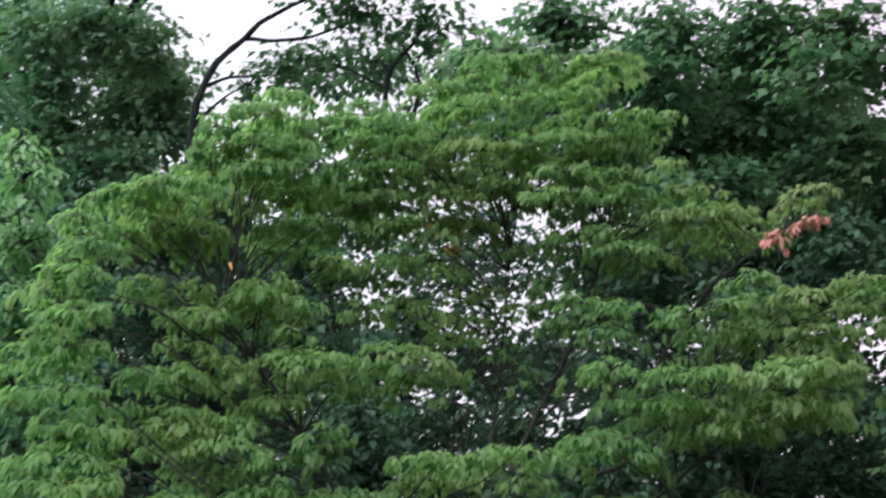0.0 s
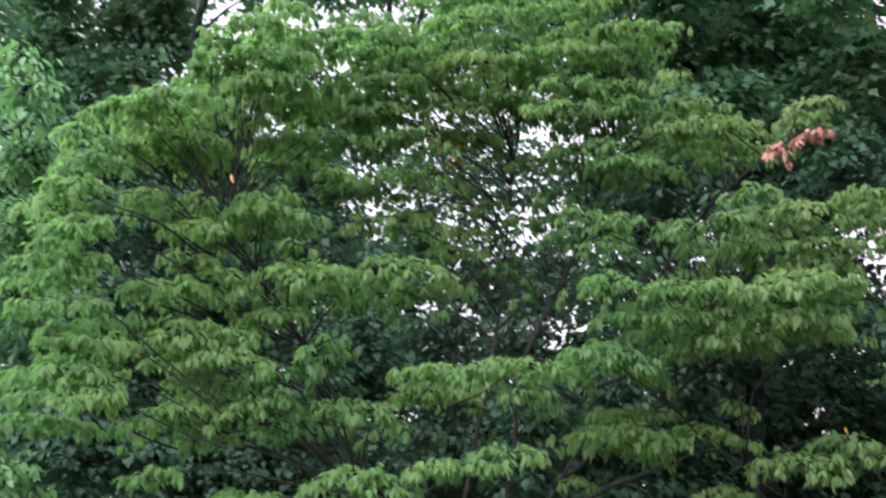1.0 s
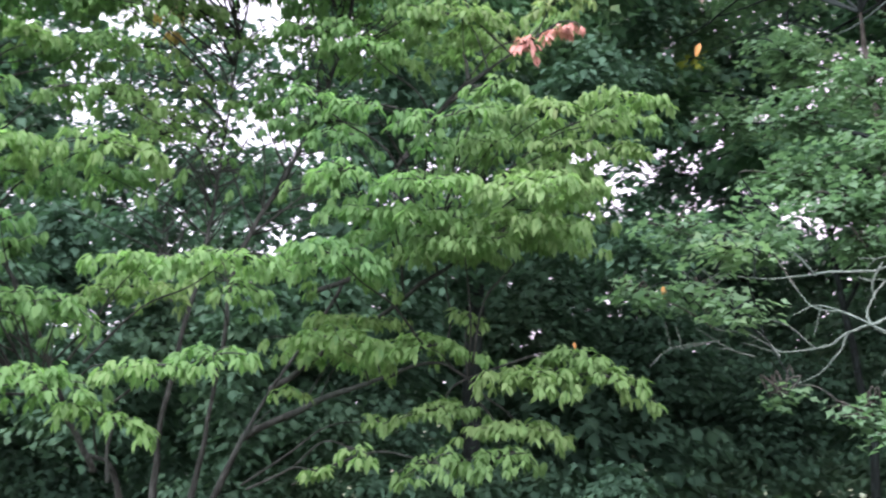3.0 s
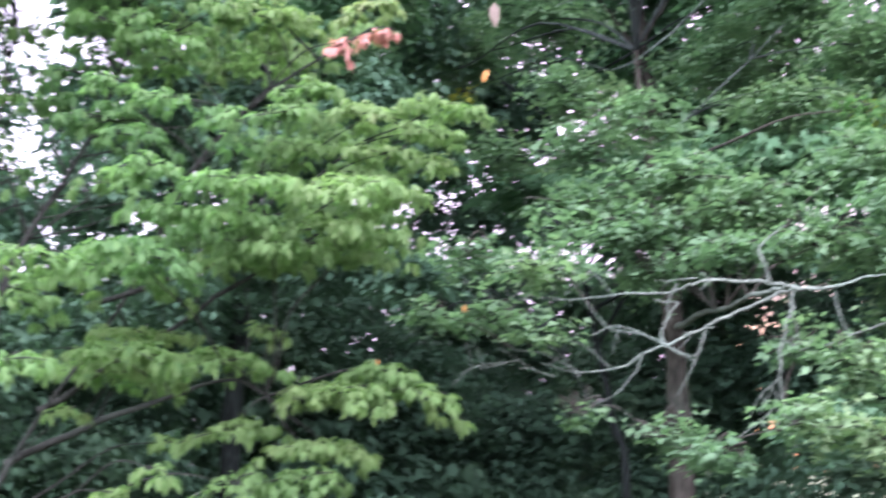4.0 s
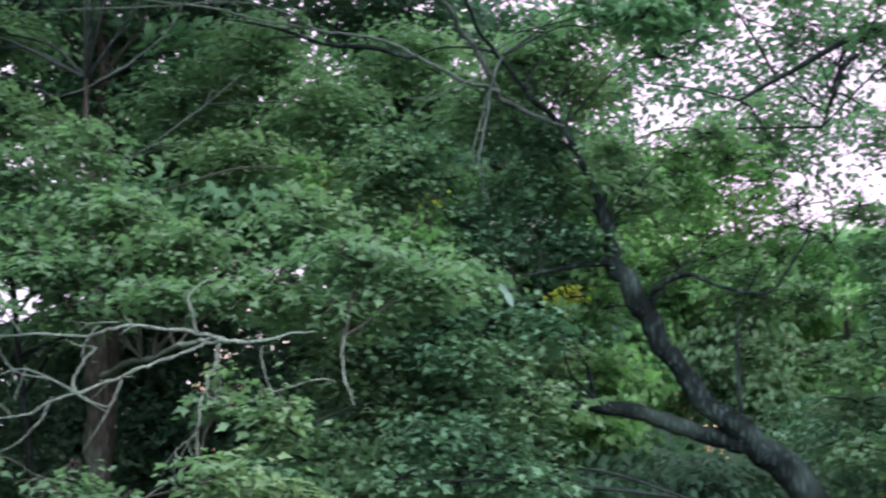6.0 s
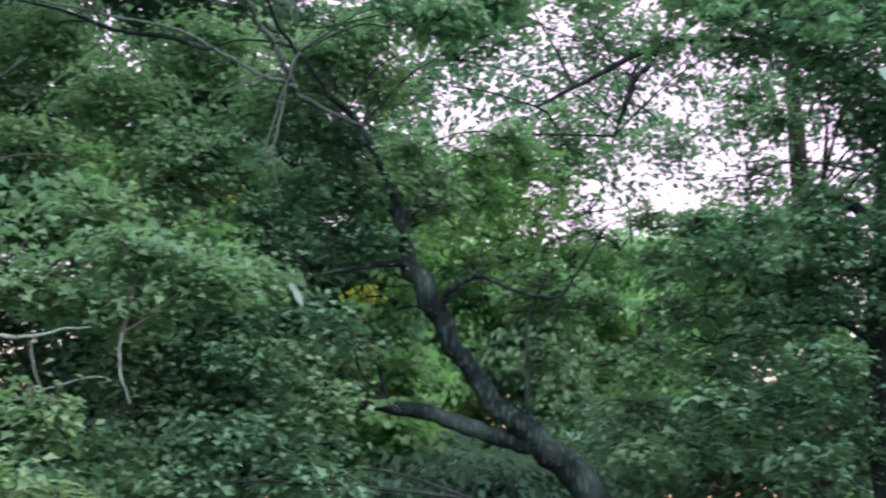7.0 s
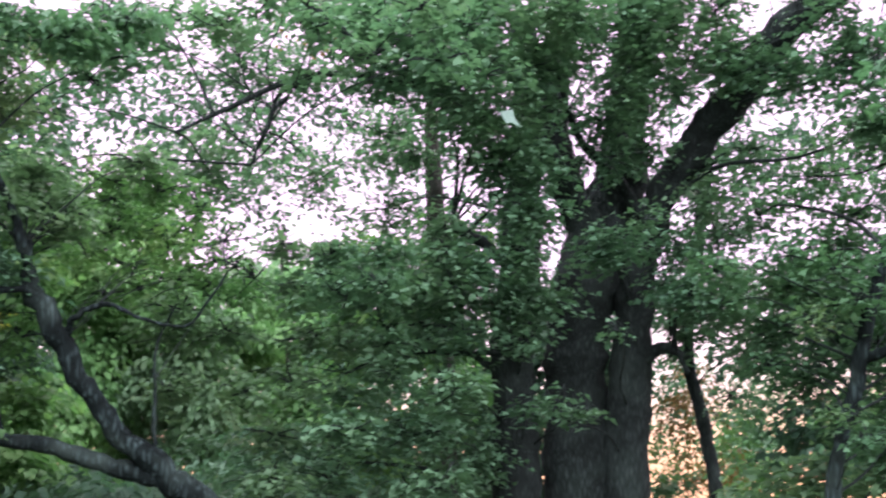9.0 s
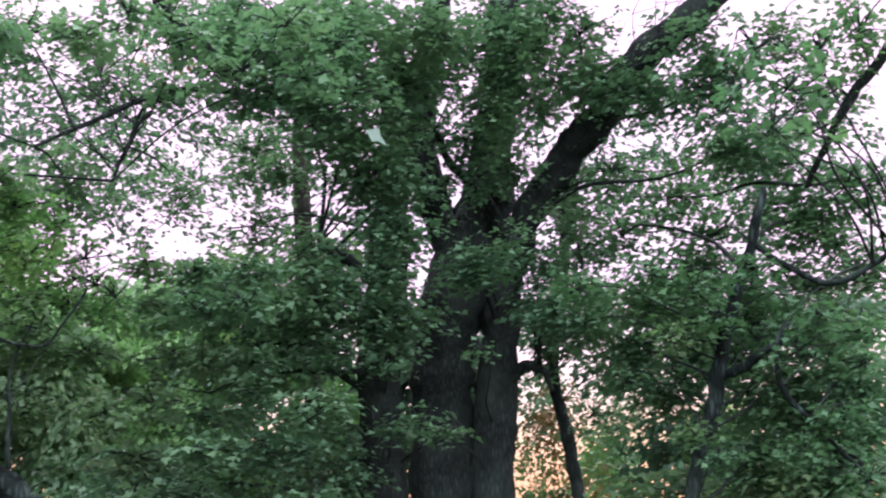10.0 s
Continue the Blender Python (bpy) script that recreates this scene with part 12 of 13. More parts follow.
spray(great, (6.69, 7.66, 3.25), (0.26, 0.20, 0.22), -38, thick=1.5, tuft=4, leaf=0.062, blades=LOBED, material=BLUE_GREEN_LEAF, droop=(-10, 18, 40), r=0.008)
spray(great, (6.65, 7.33, 4.37), (0.30, 0.23, 0.26), -38, thick=1.5, tuft=4, leaf=0.062, blades=LOBED, material=BLUE_GREEN_LEAF, droop=(-10, 18, 40), r=0.008)
spray(great, (5.81, 7.41, 4.39), (0.25, 0.19, 0.21), -38, thick=1.5, tuft=4, leaf=0.062, blades=LOBED, material=BLUE_GREEN_LEAF, droop=(-10, 18, 40), r=0.008)
spray(second, (4.75, 7.67, 3.49), (0.42, 0.32, 0.19), -38, thick=1.8, tuft=4, leaf=0.062, blades=LOBED, material=BLUE_GREEN_LEAF, droop=(-10, 18, 40), r=0.008)
spray(second, (4.42, 8.15, 3.47), (0.43, 0.32, 0.20), -38, thick=1.8, tuft=4, leaf=0.062, blades=LOBED, material=BLUE_GREEN_LEAF, droop=(-10, 18, 40), r=0.008)
spray(second, (4.58, 7.82, 3.81), (0.27, 0.20, 0.19), -38, thick=1.8, tuft=4, leaf=0.062, blades=LOBED, material=BLUE_GREEN_LEAF, droop=(-10, 18, 40), r=0.008)
spray(woods, (-2.59, 14.57, 1.71), (0.92, 0.74, 0.37), 6, leaf=0.148, blades=PLAIN, material=SHADE_TINT_LEAF, wood=False, reach=0.3, tuft=5, thick=4.1)
spray(woods, (-1.08, 14.69, 1.74), (0.92, 0.74, 0.37), 6, leaf=0.148, blades=PLAIN, material=SHADE_TINT_LEAF, wood=False, reach=0.3, tuft=5, thick=4.1)
spray(woods, (0.40, 14.65, 1.77), (0.92, 0.74, 0.37), 6, leaf=0.148, blades=PLAIN, material=SHADE_TINT_LEAF, wood=False, reach=0.3, tuft=5, thick=4.1)
spray(woods, (-4.08, 14.28, 2.15), (0.92, 0.74, 0.37), 6, leaf=0.148, blades=PLAIN, material=SHADE_TINT_LEAF, wood=False, reach=0.3, tuft=5, thick=4.1)
spray(beyond, (12.20, 12.34, 2.75), (0.60, 0.45, 0.30), -40, leaf=0.077, blades=PLAIN, material=OAK_LEAF, wood=False, reach=0.3, tuft=4, thick=1.4)
spray(beyond, (9.16, 13.73, 2.20), (1.41, 0.90, 0.28), -24, leaf=0.14, blades=PLAIN, material=LIME_LEAF, wood=False, reach=0.3, tuft=4, thick=3)
spray(great, (5.63, 6.97, 5.34), (0.33, 0.25, 0.29), -40, tuft=4, leaf=0.062, blades=LOBED, material=BLUE_GREEN_LEAF, droop=(-10, 18, 40), r=0.008, thick=2.2)
spray(great, (5.46, 7.22, 5.17), (0.25, 0.18, 0.33), -40, tuft=4, leaf=0.062, blades=LOBED, material=BLUE_GREEN_LEAF, droop=(-10, 18, 40), r=0.008, thick=2.4)
spray(great, (5.85, 7.05, 5.11), (0.29, 0.22, 0.29), -40, tuft=4, leaf=0.062, blades=LOBED, material=BLUE_GREEN_LEAF, droop=(-10, 18, 40), r=0.008, thick=2.2)
spray(great, (5.98, 6.80, 5.54), (0.38, 0.28, 0.21), -40, tuft=4, leaf=0.062, blades=LOBED, material=BLUE_GREEN_LEAF, droop=(-10, 18, 40), r=0.008, thick=1.8)
spray(great, (6.29, 6.71, 5.41), (0.34, 0.25, 0.25), -40, tuft=4, leaf=0.062, blades=LOBED, material=BLUE_GREEN_LEAF, droop=(-10, 18, 40), r=0.008, thick=1.6)
spray(great, (6.24, 7.17, 5.01), (0.30, 0.22, 0.26), -40, tuft=4, leaf=0.062, blades=LOBED, material=BLUE_GREEN_LEAF, droop=(-10, 18, 40), r=0.008, thick=1.8)
spray(great, (5.73, 7.39, 4.67), (0.25, 0.19, 0.33), -40, tuft=4, leaf=0.062, blades=LOBED, material=BLUE_GREEN_LEAF, droop=(-10, 18, 40), r=0.008, thick=2.2)
spray(great, (6.05, 7.32, 4.49), (0.29, 0.22, 0.25), -40, tuft=4, leaf=0.062, blades=LOBED, material=BLUE_GREEN_LEAF, droop=(-10, 18, 40), r=0.008, thick=2.0)
spray(great, (6.29, 6.96, 4.05), (0.33, 0.25, 0.20), -40, tuft=4, leaf=0.062, blades=LOBED, material=BLUE_GREEN_LEAF, droop=(-10, 18, 40), r=0.008, thick=1.6)
spray(great, (6.12, 7.11, 3.72), (0.36, 0.27, 0.16), -40, tuft=4, leaf=0.062, blades=LOBED, material=BLUE_GREEN_LEAF, droop=(-10, 18, 40), r=0.008, thick=2)
spray(great, (4.53, 7.86, 5.09), (0.40, 0.30, 0.24), -40, tuft=4, leaf=0.062, blades=LOBED, material=BLUE_GREEN_LEAF, droop=(-10, 18, 40), r=0.008, thick=1.6)
spray(great, (4.32, 8.19, 4.94), (0.41, 0.31, 0.20), -40, tuft=4, leaf=0.062, blades=LOBED, material=BLUE_GREEN_LEAF, droop=(-10, 18, 40), r=0.008, thick=1.3)
spray(great, (6.18, 6.48, 4.95), (0.32, 0.24, 0.24), -40, tuft=4, leaf=0.062, blades=LOBED, material=BLUE_GREEN_LEAF, droop=(-10, 18, 40), r=0.008, thick=1.4)
spray(sapling_b, (7.16, 7.55, 3.54), (0.36, 0.27, 0.22), -40, tuft=4, leaf=0.062, blades=LOBED, material=BLUE_GREEN_LEAF, droop=(-10, 18, 40), r=0.008, thick=1.8)
spray(sapling_b, (7.28, 7.52, 3.18), (0.31, 0.24, 0.22), -40, tuft=4, leaf=0.062, blades=LOBED, material=BLUE_GREEN_LEAF, droop=(-10, 18, 40), r=0.008, thick=1.8)
spray(sapling_b, (6.94, 7.97, 3.41), (0.27, 0.20, 0.18), -40, tuft=4, leaf=0.062, blades=LOBED, material=BLUE_GREEN_LEAF, droop=(-10, 18, 40), r=0.008, thick=1.6)
spray(sapling_b, (7.25, 7.77, 2.81), (0.23, 0.17, 0.23), -40, tuft=4, leaf=0.062, blades=LOBED, material=BLUE_GREEN_LEAF, droop=(-10, 18, 40), r=0.008, thick=1.2)
spray(low_c, (7.14, 8.95, 1.91), (0.68, 0.54, 0.19), -31, leaf=0.09, blades=PLAIN, material=LIME_LEAF, wood=False, reach=0.3, tuft=4, thick=2.4)
spray(low_c, (7.77, 8.32, 1.89), (0.68, 0.54, 0.19), -31, leaf=0.09, blades=PLAIN, material=LIME_LEAF, wood=False, reach=0.3, tuft=4, thick=2.4)
spray(low_c, (8.67, 8.80, 2.21), (0.47, 0.36, 0.26), -31, leaf=0.09, blades=PLAIN, material=LIME_LEAF, wood=False, reach=0.3, tuft=4, thick=1.6)
spray(woods, (-1.28, 11.87, 6.16), (1.05, 0.84, 0.21), 0, leaf=0.142, blades=PLAIN, material=SHADE_TINT_LEAF, wood=False, reach=0.3, tuft=5, thick=4.1)
spray(woods, (2.01, 11.58, 6.12), (1.05, 0.84, 0.21), 0, leaf=0.142, blades=PLAIN, material=SHADE_TINT_LEAF, wood=False, reach=0.3, tuft=5, thick=4.1)
spray(woods, (3.00, 12.10, 5.48), (0.55, 0.41, 0.44), 0, leaf=0.142, blades=PLAIN, material=SHADE_TINT_LEAF, wood=False, reach=0.3, tuft=5, thick=1.8)
spray(leaner, (0.86, 7.38, 2.45), (0.39, 0.29, 0.15), 0, thick=2.0, tuft=4, leaf=0.054, blades=LOBED, material=BLUE_GREEN_LEAF, droop=(-8, 22, 45), r=0.008)
spray(leaner, (1.19, 7.32, 2.22), (0.36, 0.27, 0.18), 0, thick=2.0, tuft=4, leaf=0.054, blades=LOBED, material=MAPLE_LEAF, droop=(-8, 22, 45), r=0.008)
spray(leaner, (0.67, 7.16, 2.03), (0.34, 0.26, 0.17), 0, thick=2.0, tuft=4, leaf=0.054, blades=LOBED, material=BLUE_GREEN_LEAF, droop=(-8, 22, 45), r=0.008)
spray(leaner, (1.05, 7.18, 1.82), (0.41, 0.30, 0.14), 0, thick=2.0, tuft=4, leaf=0.054, blades=LOBED, material=BLUE_GREEN_LEAF, droop=(-8, 22, 45), r=0.008)
spray(leaner, (0.80, 7.43, 2.87), (0.36, 0.27, 0.15), 0, thick=2.0, tuft=4, leaf=0.054, blades=LOBED, material=MAPLE_LEAF, droop=(-8, 22, 45), r=0.008)
spray(leaner, (1.29, 7.44, 2.65), (0.31, 0.23, 0.15), 0, thick=2.0, tuft=4, leaf=0.054, blades=LOBED, material=BLUE_GREEN_LEAF, droop=(-8, 22, 45), r=0.008)
spray(leaner, (0.42, 7.01, 1.80), (0.30, 0.23, 0.11), 0, thick=2.0, tuft=4, leaf=0.054, blades=LOBED, material=BLUE_GREEN_LEAF, droop=(-8, 22, 45), r=0.008)

# ---- unseen canopy over the understorey, added above the view to block light ----
spray(great, (5.50, 6.30, 7.80), (1.6, 1.4, 0.6), 13, thick=2.6, leaf=0.2, blades=PLAIN, material=BLUE_GREEN_LEAF, reach=0.3, r=0.03)
spray(great, (7.00, 5.30, 7.60), (1.6, 1.4, 0.6), 18, thick=2.6, leaf=0.2, blades=PLAIN, material=BLUE_GREEN_LEAF, reach=0.3, r=0.03)
spray(great, (6.60, 8.00, 8.60), (1.6, 1.4, 0.6), -40, thick=2.6, leaf=0.2, blades=PLAIN, material=BLUE_GREEN_LEAF, reach=0.3, r=0.03)
spray(great, (8.30, 4.20, 7.60), (1.6, 1.4, 0.6), -3, thick=2.6, leaf=0.2, blades=PLAIN, material=BLUE_GREEN_LEAF, reach=0.3, r=0.03)
spray(great, (4.80, 4.60, 8.40), (1.6, 1.4, 0.6), -20, thick=2.6, leaf=0.2, blades=PLAIN, material=BLUE_GREEN_LEAF, reach=0.3, r=0.03)
spray(great, (7.60, 6.80, 9.20), (1.6, 1.4, 0.6), 27, thick=2.6, leaf=0.2, blades=PLAIN, material=BLUE_GREEN_LEAF, reach=0.3, r=0.03)
spray(maple, (-0.80, 6.20, 6.70), (1.3, 1.1, 0.5), 17, thick=2.6, leaf=0.2, blades=PLAIN, material=MAPLE_LEAF, reach=0.3, r=0.03)
spray(maple, (0.50, 7.00, 6.90), (1.3, 1.1, 0.5), 14, thick=2.6, leaf=0.2, blades=PLAIN, material=MAPLE_LEAF, reach=0.3, r=0.03)
spray(maple, (-2.00, 7.00, 6.90), (1.3, 1.1, 0.5), 16, thick=2.6, leaf=0.2, blades=PLAIN, material=MAPLE_LEAF, reach=0.3, r=0.03)
spray(maple, (-0.40, 4.60, 7.20), (1.3, 1.1, 0.5), 28, thick=2.6, leaf=0.2, blades=PLAIN, material=MAPLE_LEAF, reach=0.3, r=0.03)
spray(back_maple, (-1.47, 9.68, 6.73), (1.5, 1.3, 0.5), 9, thick=2.6, leaf=0.2, blades=PLAIN, material=OAK_LEAF, reach=0.3, r=0.03)
spray(back_maple, (-1.79, 8.81, 6.34), (1.5, 1.3, 0.5), 12, thick=2.6, leaf=0.2, blades=PLAIN, material=OAK_LEAF, reach=0.3, r=0.03)
spray(back_maple, (-0.59, 8.78, 6.25), (1.5, 1.3, 0.5), 4, thick=2.6, leaf=0.2, blades=PLAIN, material=OAK_LEAF, reach=0.3, r=0.03)
spray(back_maple, (0.47, 9.39, 6.54), (1.5, 1.3, 0.5), -3, thick=2.6, leaf=0.2, blades=PLAIN, material=OAK_LEAF, reach=0.3, r=0.03)
spray(woods, (-4.65, 13.55, 0.74), (0.98, 0.79, 0.31), 32, leaf=0.148, blades=PLAIN, material=SHADE_TINT_LEAF, wood=False, reach=0.3, tuft=5, thick=4.6)
spray(woods, (-3.68, 13.85, 0.81), (0.98, 0.79, 0.37), 32, leaf=0.148, blades=PLAIN, material=SHADE_TINT_LEAF, wood=False, reach=0.3, tuft=5, thick=4.6)
spray(woods, (-5.63, 13.17, 0.73), (0.98, 0.79, 0.31), 32, leaf=0.148, blades=PLAIN, material=SHADE_TINT_LEAF, wood=False, reach=0.3, tuft=5, thick=4.6)
spray(woods, (-6.39, 12.85, 1.80), (0.49, 0.37, 0.37), 32, leaf=0.148, blades=PLAIN, material=SHADE_TINT_LEAF, wood=False, reach=0.3, tuft=5, thick=4.6)
spray(woods, (-5.02, 13.45, 1.68), (0.92, 0.74, 0.43), 32, leaf=0.148, blades=PLAIN, material=SHADE_TINT_LEAF, wood=False, reach=0.3, tuft=5, thick=4.6)
spray(woods, (-3.71, 13.87, 1.79), (0.74, 0.59, 0.37), 32, leaf=0.148, blades=PLAIN, material=SHADE_TINT_LEAF, wood=False, reach=0.3, tuft=5, thick=4.6)
spray(woods, (-3.32, 14.00, 2.58), (0.77, 0.62, 0.36), 0, leaf=0.142, blades=PLAIN, material=SHADE_TINT_LEAF, wood=False, reach=0.3, tuft=5, thick=4.9)
spray(woods, (-3.84, 13.85, 2.95), (0.53, 0.40, 0.36), 0, leaf=0.142, blades=PLAIN, material=SHADE_TINT_LEAF, wood=False, reach=0.3, tuft=5, thick=4.9)
spray(woods, (-2.80, 14.12, 2.20), (0.77, 0.62, 0.30), 0, leaf=0.142, blades=PLAIN, material=SHADE_TINT_LEAF, wood=False, reach=0.3, tuft=5, thick=4.9)

# ---- dark wood's edge all along the back ----
spray(woods, (-14.83, 7.23, 1.00), (2.0, 1.0, 1.3), 64, thick=4.6, leaf=0.182, blades=PLAIN, material=SHADE_TINT_LEAF, wood=False, reach=0.3, tuft=5)
spray(woods, (-15.15, 10.61, 1.20), (2.0, 1.0, 1.3), 55, thick=4.6, leaf=0.182, blades=PLAIN, material=SHADE_TINT_LEAF, wood=False, reach=0.3, tuft=5)
spray(woods, (-11.87, 11.46, 1.40), (2.0, 1.0, 1.3), 46, thick=4.6, leaf=0.182, blades=PLAIN, material=SHADE_TINT_LEAF, wood=False, reach=0.3, tuft=5)
spray(woods, (-11.13, 14.77, 1.00), (2.0, 1.0, 1.3), 37, thick=4.6, leaf=0.182, blades=PLAIN, material=SHADE_TINT_LEAF, wood=False, reach=0.3, tuft=5)
spray(woods, (-7.75, 14.57, 1.20), (2.0, 1.0, 1.3), 28, thick=4.6, leaf=0.182, blades=PLAIN, material=SHADE_TINT_LEAF, wood=False, reach=0.3, tuft=5)
spray(woods, (-6.02, 17.49, 1.40), (2.0, 1.0, 1.3), 19, thick=4.6, leaf=0.182, blades=PLAIN, material=SHADE_TINT_LEAF, wood=False, reach=0.3, tuft=5)
spray(woods, (-2.87, 16.25, 1.00), (2.0, 1.0, 1.3), 10, thick=4.6, leaf=0.182, blades=PLAIN, material=SHADE_TINT_LEAF, wood=False, reach=0.3, tuft=5)
spray(woods, (7.25, 10.11, 2.53), (0.18, 0.13, 0.58), -24, leaf=0.142, blades=PLAIN, material=SHADE_TINT_LEAF, wood=False, reach=0.3, tuft=5, thick=4.7)
spray(woods, (7.28, 11.38, 2.35), (0.57, 0.43, 0.23), -24, leaf=0.142, blades=PLAIN, material=SHADE_TINT_LEAF, wood=False, reach=0.3, tuft=5, thick=3.4)
spray(right_tree, (7.17, 6.45, 3.92), (0.34, 0.25, 0.21), -40, tuft=4, leaf=0.064, blades=LOBED, material=OAK_LEAF, droop=(-10, 18, 40), r=0.008, thick=1.3)
spray(right_tree, (7.39, 6.09, 4.04), (0.34, 0.25, 0.25), -40, tuft=4, leaf=0.064, blades=LOBED, material=OAK_LEAF, droop=(-10, 18, 40), r=0.008, thick=1.3)
spray(right_tree, (7.46, 5.57, 3.71), (0.33, 0.25, 0.25), -40, tuft=4, leaf=0.064, blades=LOBED, material=OAK_LEAF, droop=(-10, 18, 40), r=0.008, thick=1.3)
spray(right_tree, (7.43, 5.25, 4.03), (0.24, 0.18, 0.24), -40, tuft=4, leaf=0.064, blades=LOBED, material=OAK_LEAF, droop=(-10, 18, 40), r=0.008, thick=1.0)
spray(right_tree, (7.39, 5.92, 3.58), (0.33, 0.25, 0.21), -40, tuft=4, leaf=0.064, blades=LOBED, material=OAK_LEAF, droop=(-10, 18, 40), r=0.008, thick=1.5)
spray(right_tree, (6.98, 6.73, 3.37), (0.25, 0.19, 0.21), -40, tuft=4, leaf=0.064, blades=LOBED, material=OAK_LEAF, droop=(-10, 18, 40), r=0.008, thick=1.3)
spray(right_tree, (7.14, 6.29, 2.98), (0.33, 0.25, 0.20), -40, tuft=4, leaf=0.064, blades=LOBED, material=OAK_LEAF, droop=(-10, 18, 40), r=0.008, thick=1.3)
spray(right_tree, (7.22, 5.78, 2.37), (0.36, 0.27, 0.24), -40, tuft=4, leaf=0.064, blades=LOBED, material=OAK_LEAF, droop=(-10, 18, 40), r=0.008, thick=1.3)
spray(great, (4.36, 7.95, 5.38), (0.37, 0.28, 0.25), -40, tuft=4, leaf=0.062, blades=LOBED, material=BLUE_GREEN_LEAF, droop=(-10, 18, 40), r=0.008, thick=1.3)
spray(great, (4.79, 7.97, 4.75), (0.33, 0.25, 0.25), -40, tuft=4, leaf=0.062, blades=LOBED, material=BLUE_GREEN_LEAF, droop=(-10, 18, 40), r=0.008, thick=1.4)
spray(great, (4.88, 7.59, 5.12), (0.32, 0.24, 0.24), -40, tuft=4, leaf=0.062, blades=LOBED, material=BLUE_GREEN_LEAF, droop=(-10, 18, 40), r=0.008, thick=1.6)
spray(great, (5.25, 7.51, 4.70), (0.24, 0.18, 0.28), -40, tuft=4, leaf=0.062, blades=LOBED, material=BLUE_GREEN_LEAF, droop=(-10, 18, 40), r=0.008, thick=1.6)
spray(great, (4.80, 8.43, 4.54), (0.38, 0.28, 0.25), -40, tuft=4, leaf=0.062, blades=LOBED, material=BLUE_GREEN_LEAF, droop=(-10, 18, 40), r=0.008, thick=1.3)
spray(great, (4.32, 8.26, 5.57), (0.34, 0.25, 0.17), -40, tuft=4, leaf=0.062, blades=LOBED, material=BLUE_GREEN_LEAF, droop=(-10, 18, 40), r=0.008, thick=1.0)
spray(woods, (-8.28, 9.89, 3.39), (0.51, 0.39, 0.40), 38, leaf=0.114, blades=PLAIN, material=SHADE_TINT_LEAF, wood=False, reach=0.3, tuft=5, thick=3.5)
spray(woods, (-8.73, 9.56, 2.95), (0.69, 0.55, 0.34), 38, leaf=0.114, blades=PLAIN, material=SHADE_TINT_LEAF, wood=False, reach=0.3, tuft=5, thick=4.1)
spray(woods, (-7.59, 10.47, 3.05), (0.51, 0.39, 0.40), 38, leaf=0.114, blades=PLAIN, material=SHADE_TINT_LEAF, wood=False, reach=0.3, tuft=5, thick=3.5)
spray(woods, (-8.78, 9.25, 4.28), (0.46, 0.34, 0.40), 38, leaf=0.114, blades=PLAIN, material=SHADE_TINT_LEAF, wood=False, reach=0.3, tuft=5, thick=3.2)
spray(woods, (-6.96, 10.78, 3.82), (0.46, 0.34, 0.46), 38, leaf=0.114, blades=PLAIN, material=SHADE_TINT_LEAF, wood=False, reach=0.3, tuft=5, thick=3.0)
spray(woods, (-9.36, 8.73, 4.05), (0.69, 0.55, 0.46), 38, leaf=0.114, blades=PLAIN, material=SHADE_TINT_LEAF, wood=False, reach=0.3, tuft=5, thick=4.1)
spray(woods, (-7.66, 10.53, 5.30), (0.65, 0.52, 0.36), 38, leaf=0.114, blades=PLAIN, material=SHADE_TINT_LEAF, wood=False, reach=0.3, tuft=5, thick=1.2)
spray(woods, (-8.66, 9.79, 5.13), (0.59, 0.44, 0.36), 38, leaf=0.114, blades=PLAIN, material=SHADE_TINT_LEAF, wood=False, reach=0.3, tuft=5, thick=1.7)
spray(woods, (-7.81, 10.47, 6.77), (0.68, 0.54, 0.25), 38, leaf=0.114, blades=PLAIN, material=SHADE_TINT_LEAF, wood=False, reach=0.3, tuft=5, thick=1.8)
spray(woods, (0.16, 13.38, 4.25), (0.34, 0.26, 0.23), 6, leaf=0.114, blades=PLAIN, material=SHADE_TINT_LEAF, wood=False, reach=0.3, tuft=5, thick=4.1)
spray(woods, (0.05, 13.57, 3.19), (0.40, 0.30, 0.23), 6, leaf=0.114, blades=PLAIN, material=SHADE_TINT_LEAF, wood=False, reach=0.3, tuft=5, thick=4.1)
spray(woods, (-3.64, 12.63, 5.82), (0.34, 0.26, 0.29), 6, leaf=0.114, blades=PLAIN, material=SHADE_TINT_LEAF, wood=False, reach=0.3, tuft=5, thick=4.1)
spray(woods, (-5.48, 11.50, 3.73), (0.32, 0.24, 0.26), 6, leaf=0.114, blades=PLAIN, material=SHADE_TINT_LEAF, wood=False, reach=0.3, tuft=5, thick=2.7)
spray(woods, (-1.35, 13.57, 3.29), (0.46, 0.34, 0.23), 6, leaf=0.114, blades=PLAIN, material=SHADE_TINT_LEAF, wood=False, reach=0.3, tuft=5, thick=3.4)
spray(woods, (2.88, 13.45, 2.59), (0.51, 0.39, 0.29), -24, leaf=0.142, blades=PLAIN, material=SHADE_TINT_LEAF, wood=False, reach=0.3, tuft=5, thick=4.6)
spray(beyond, (8.89, 9.94, 3.11), (0.29, 0.21, 0.69), -40, leaf=0.063, blades=PLAIN, material=OAK_LEAF, wood=False, reach=0.3, tuft=4, thick=0.7)
spray(right_tree, (7.28, 6.70, 2.55), (0.30, 0.22, 0.25), -40, thick=1.5, tuft=4, leaf=0.064, blades=LOBED, material=OAK_LEAF, droop=(-10, 18, 40), r=0.008)
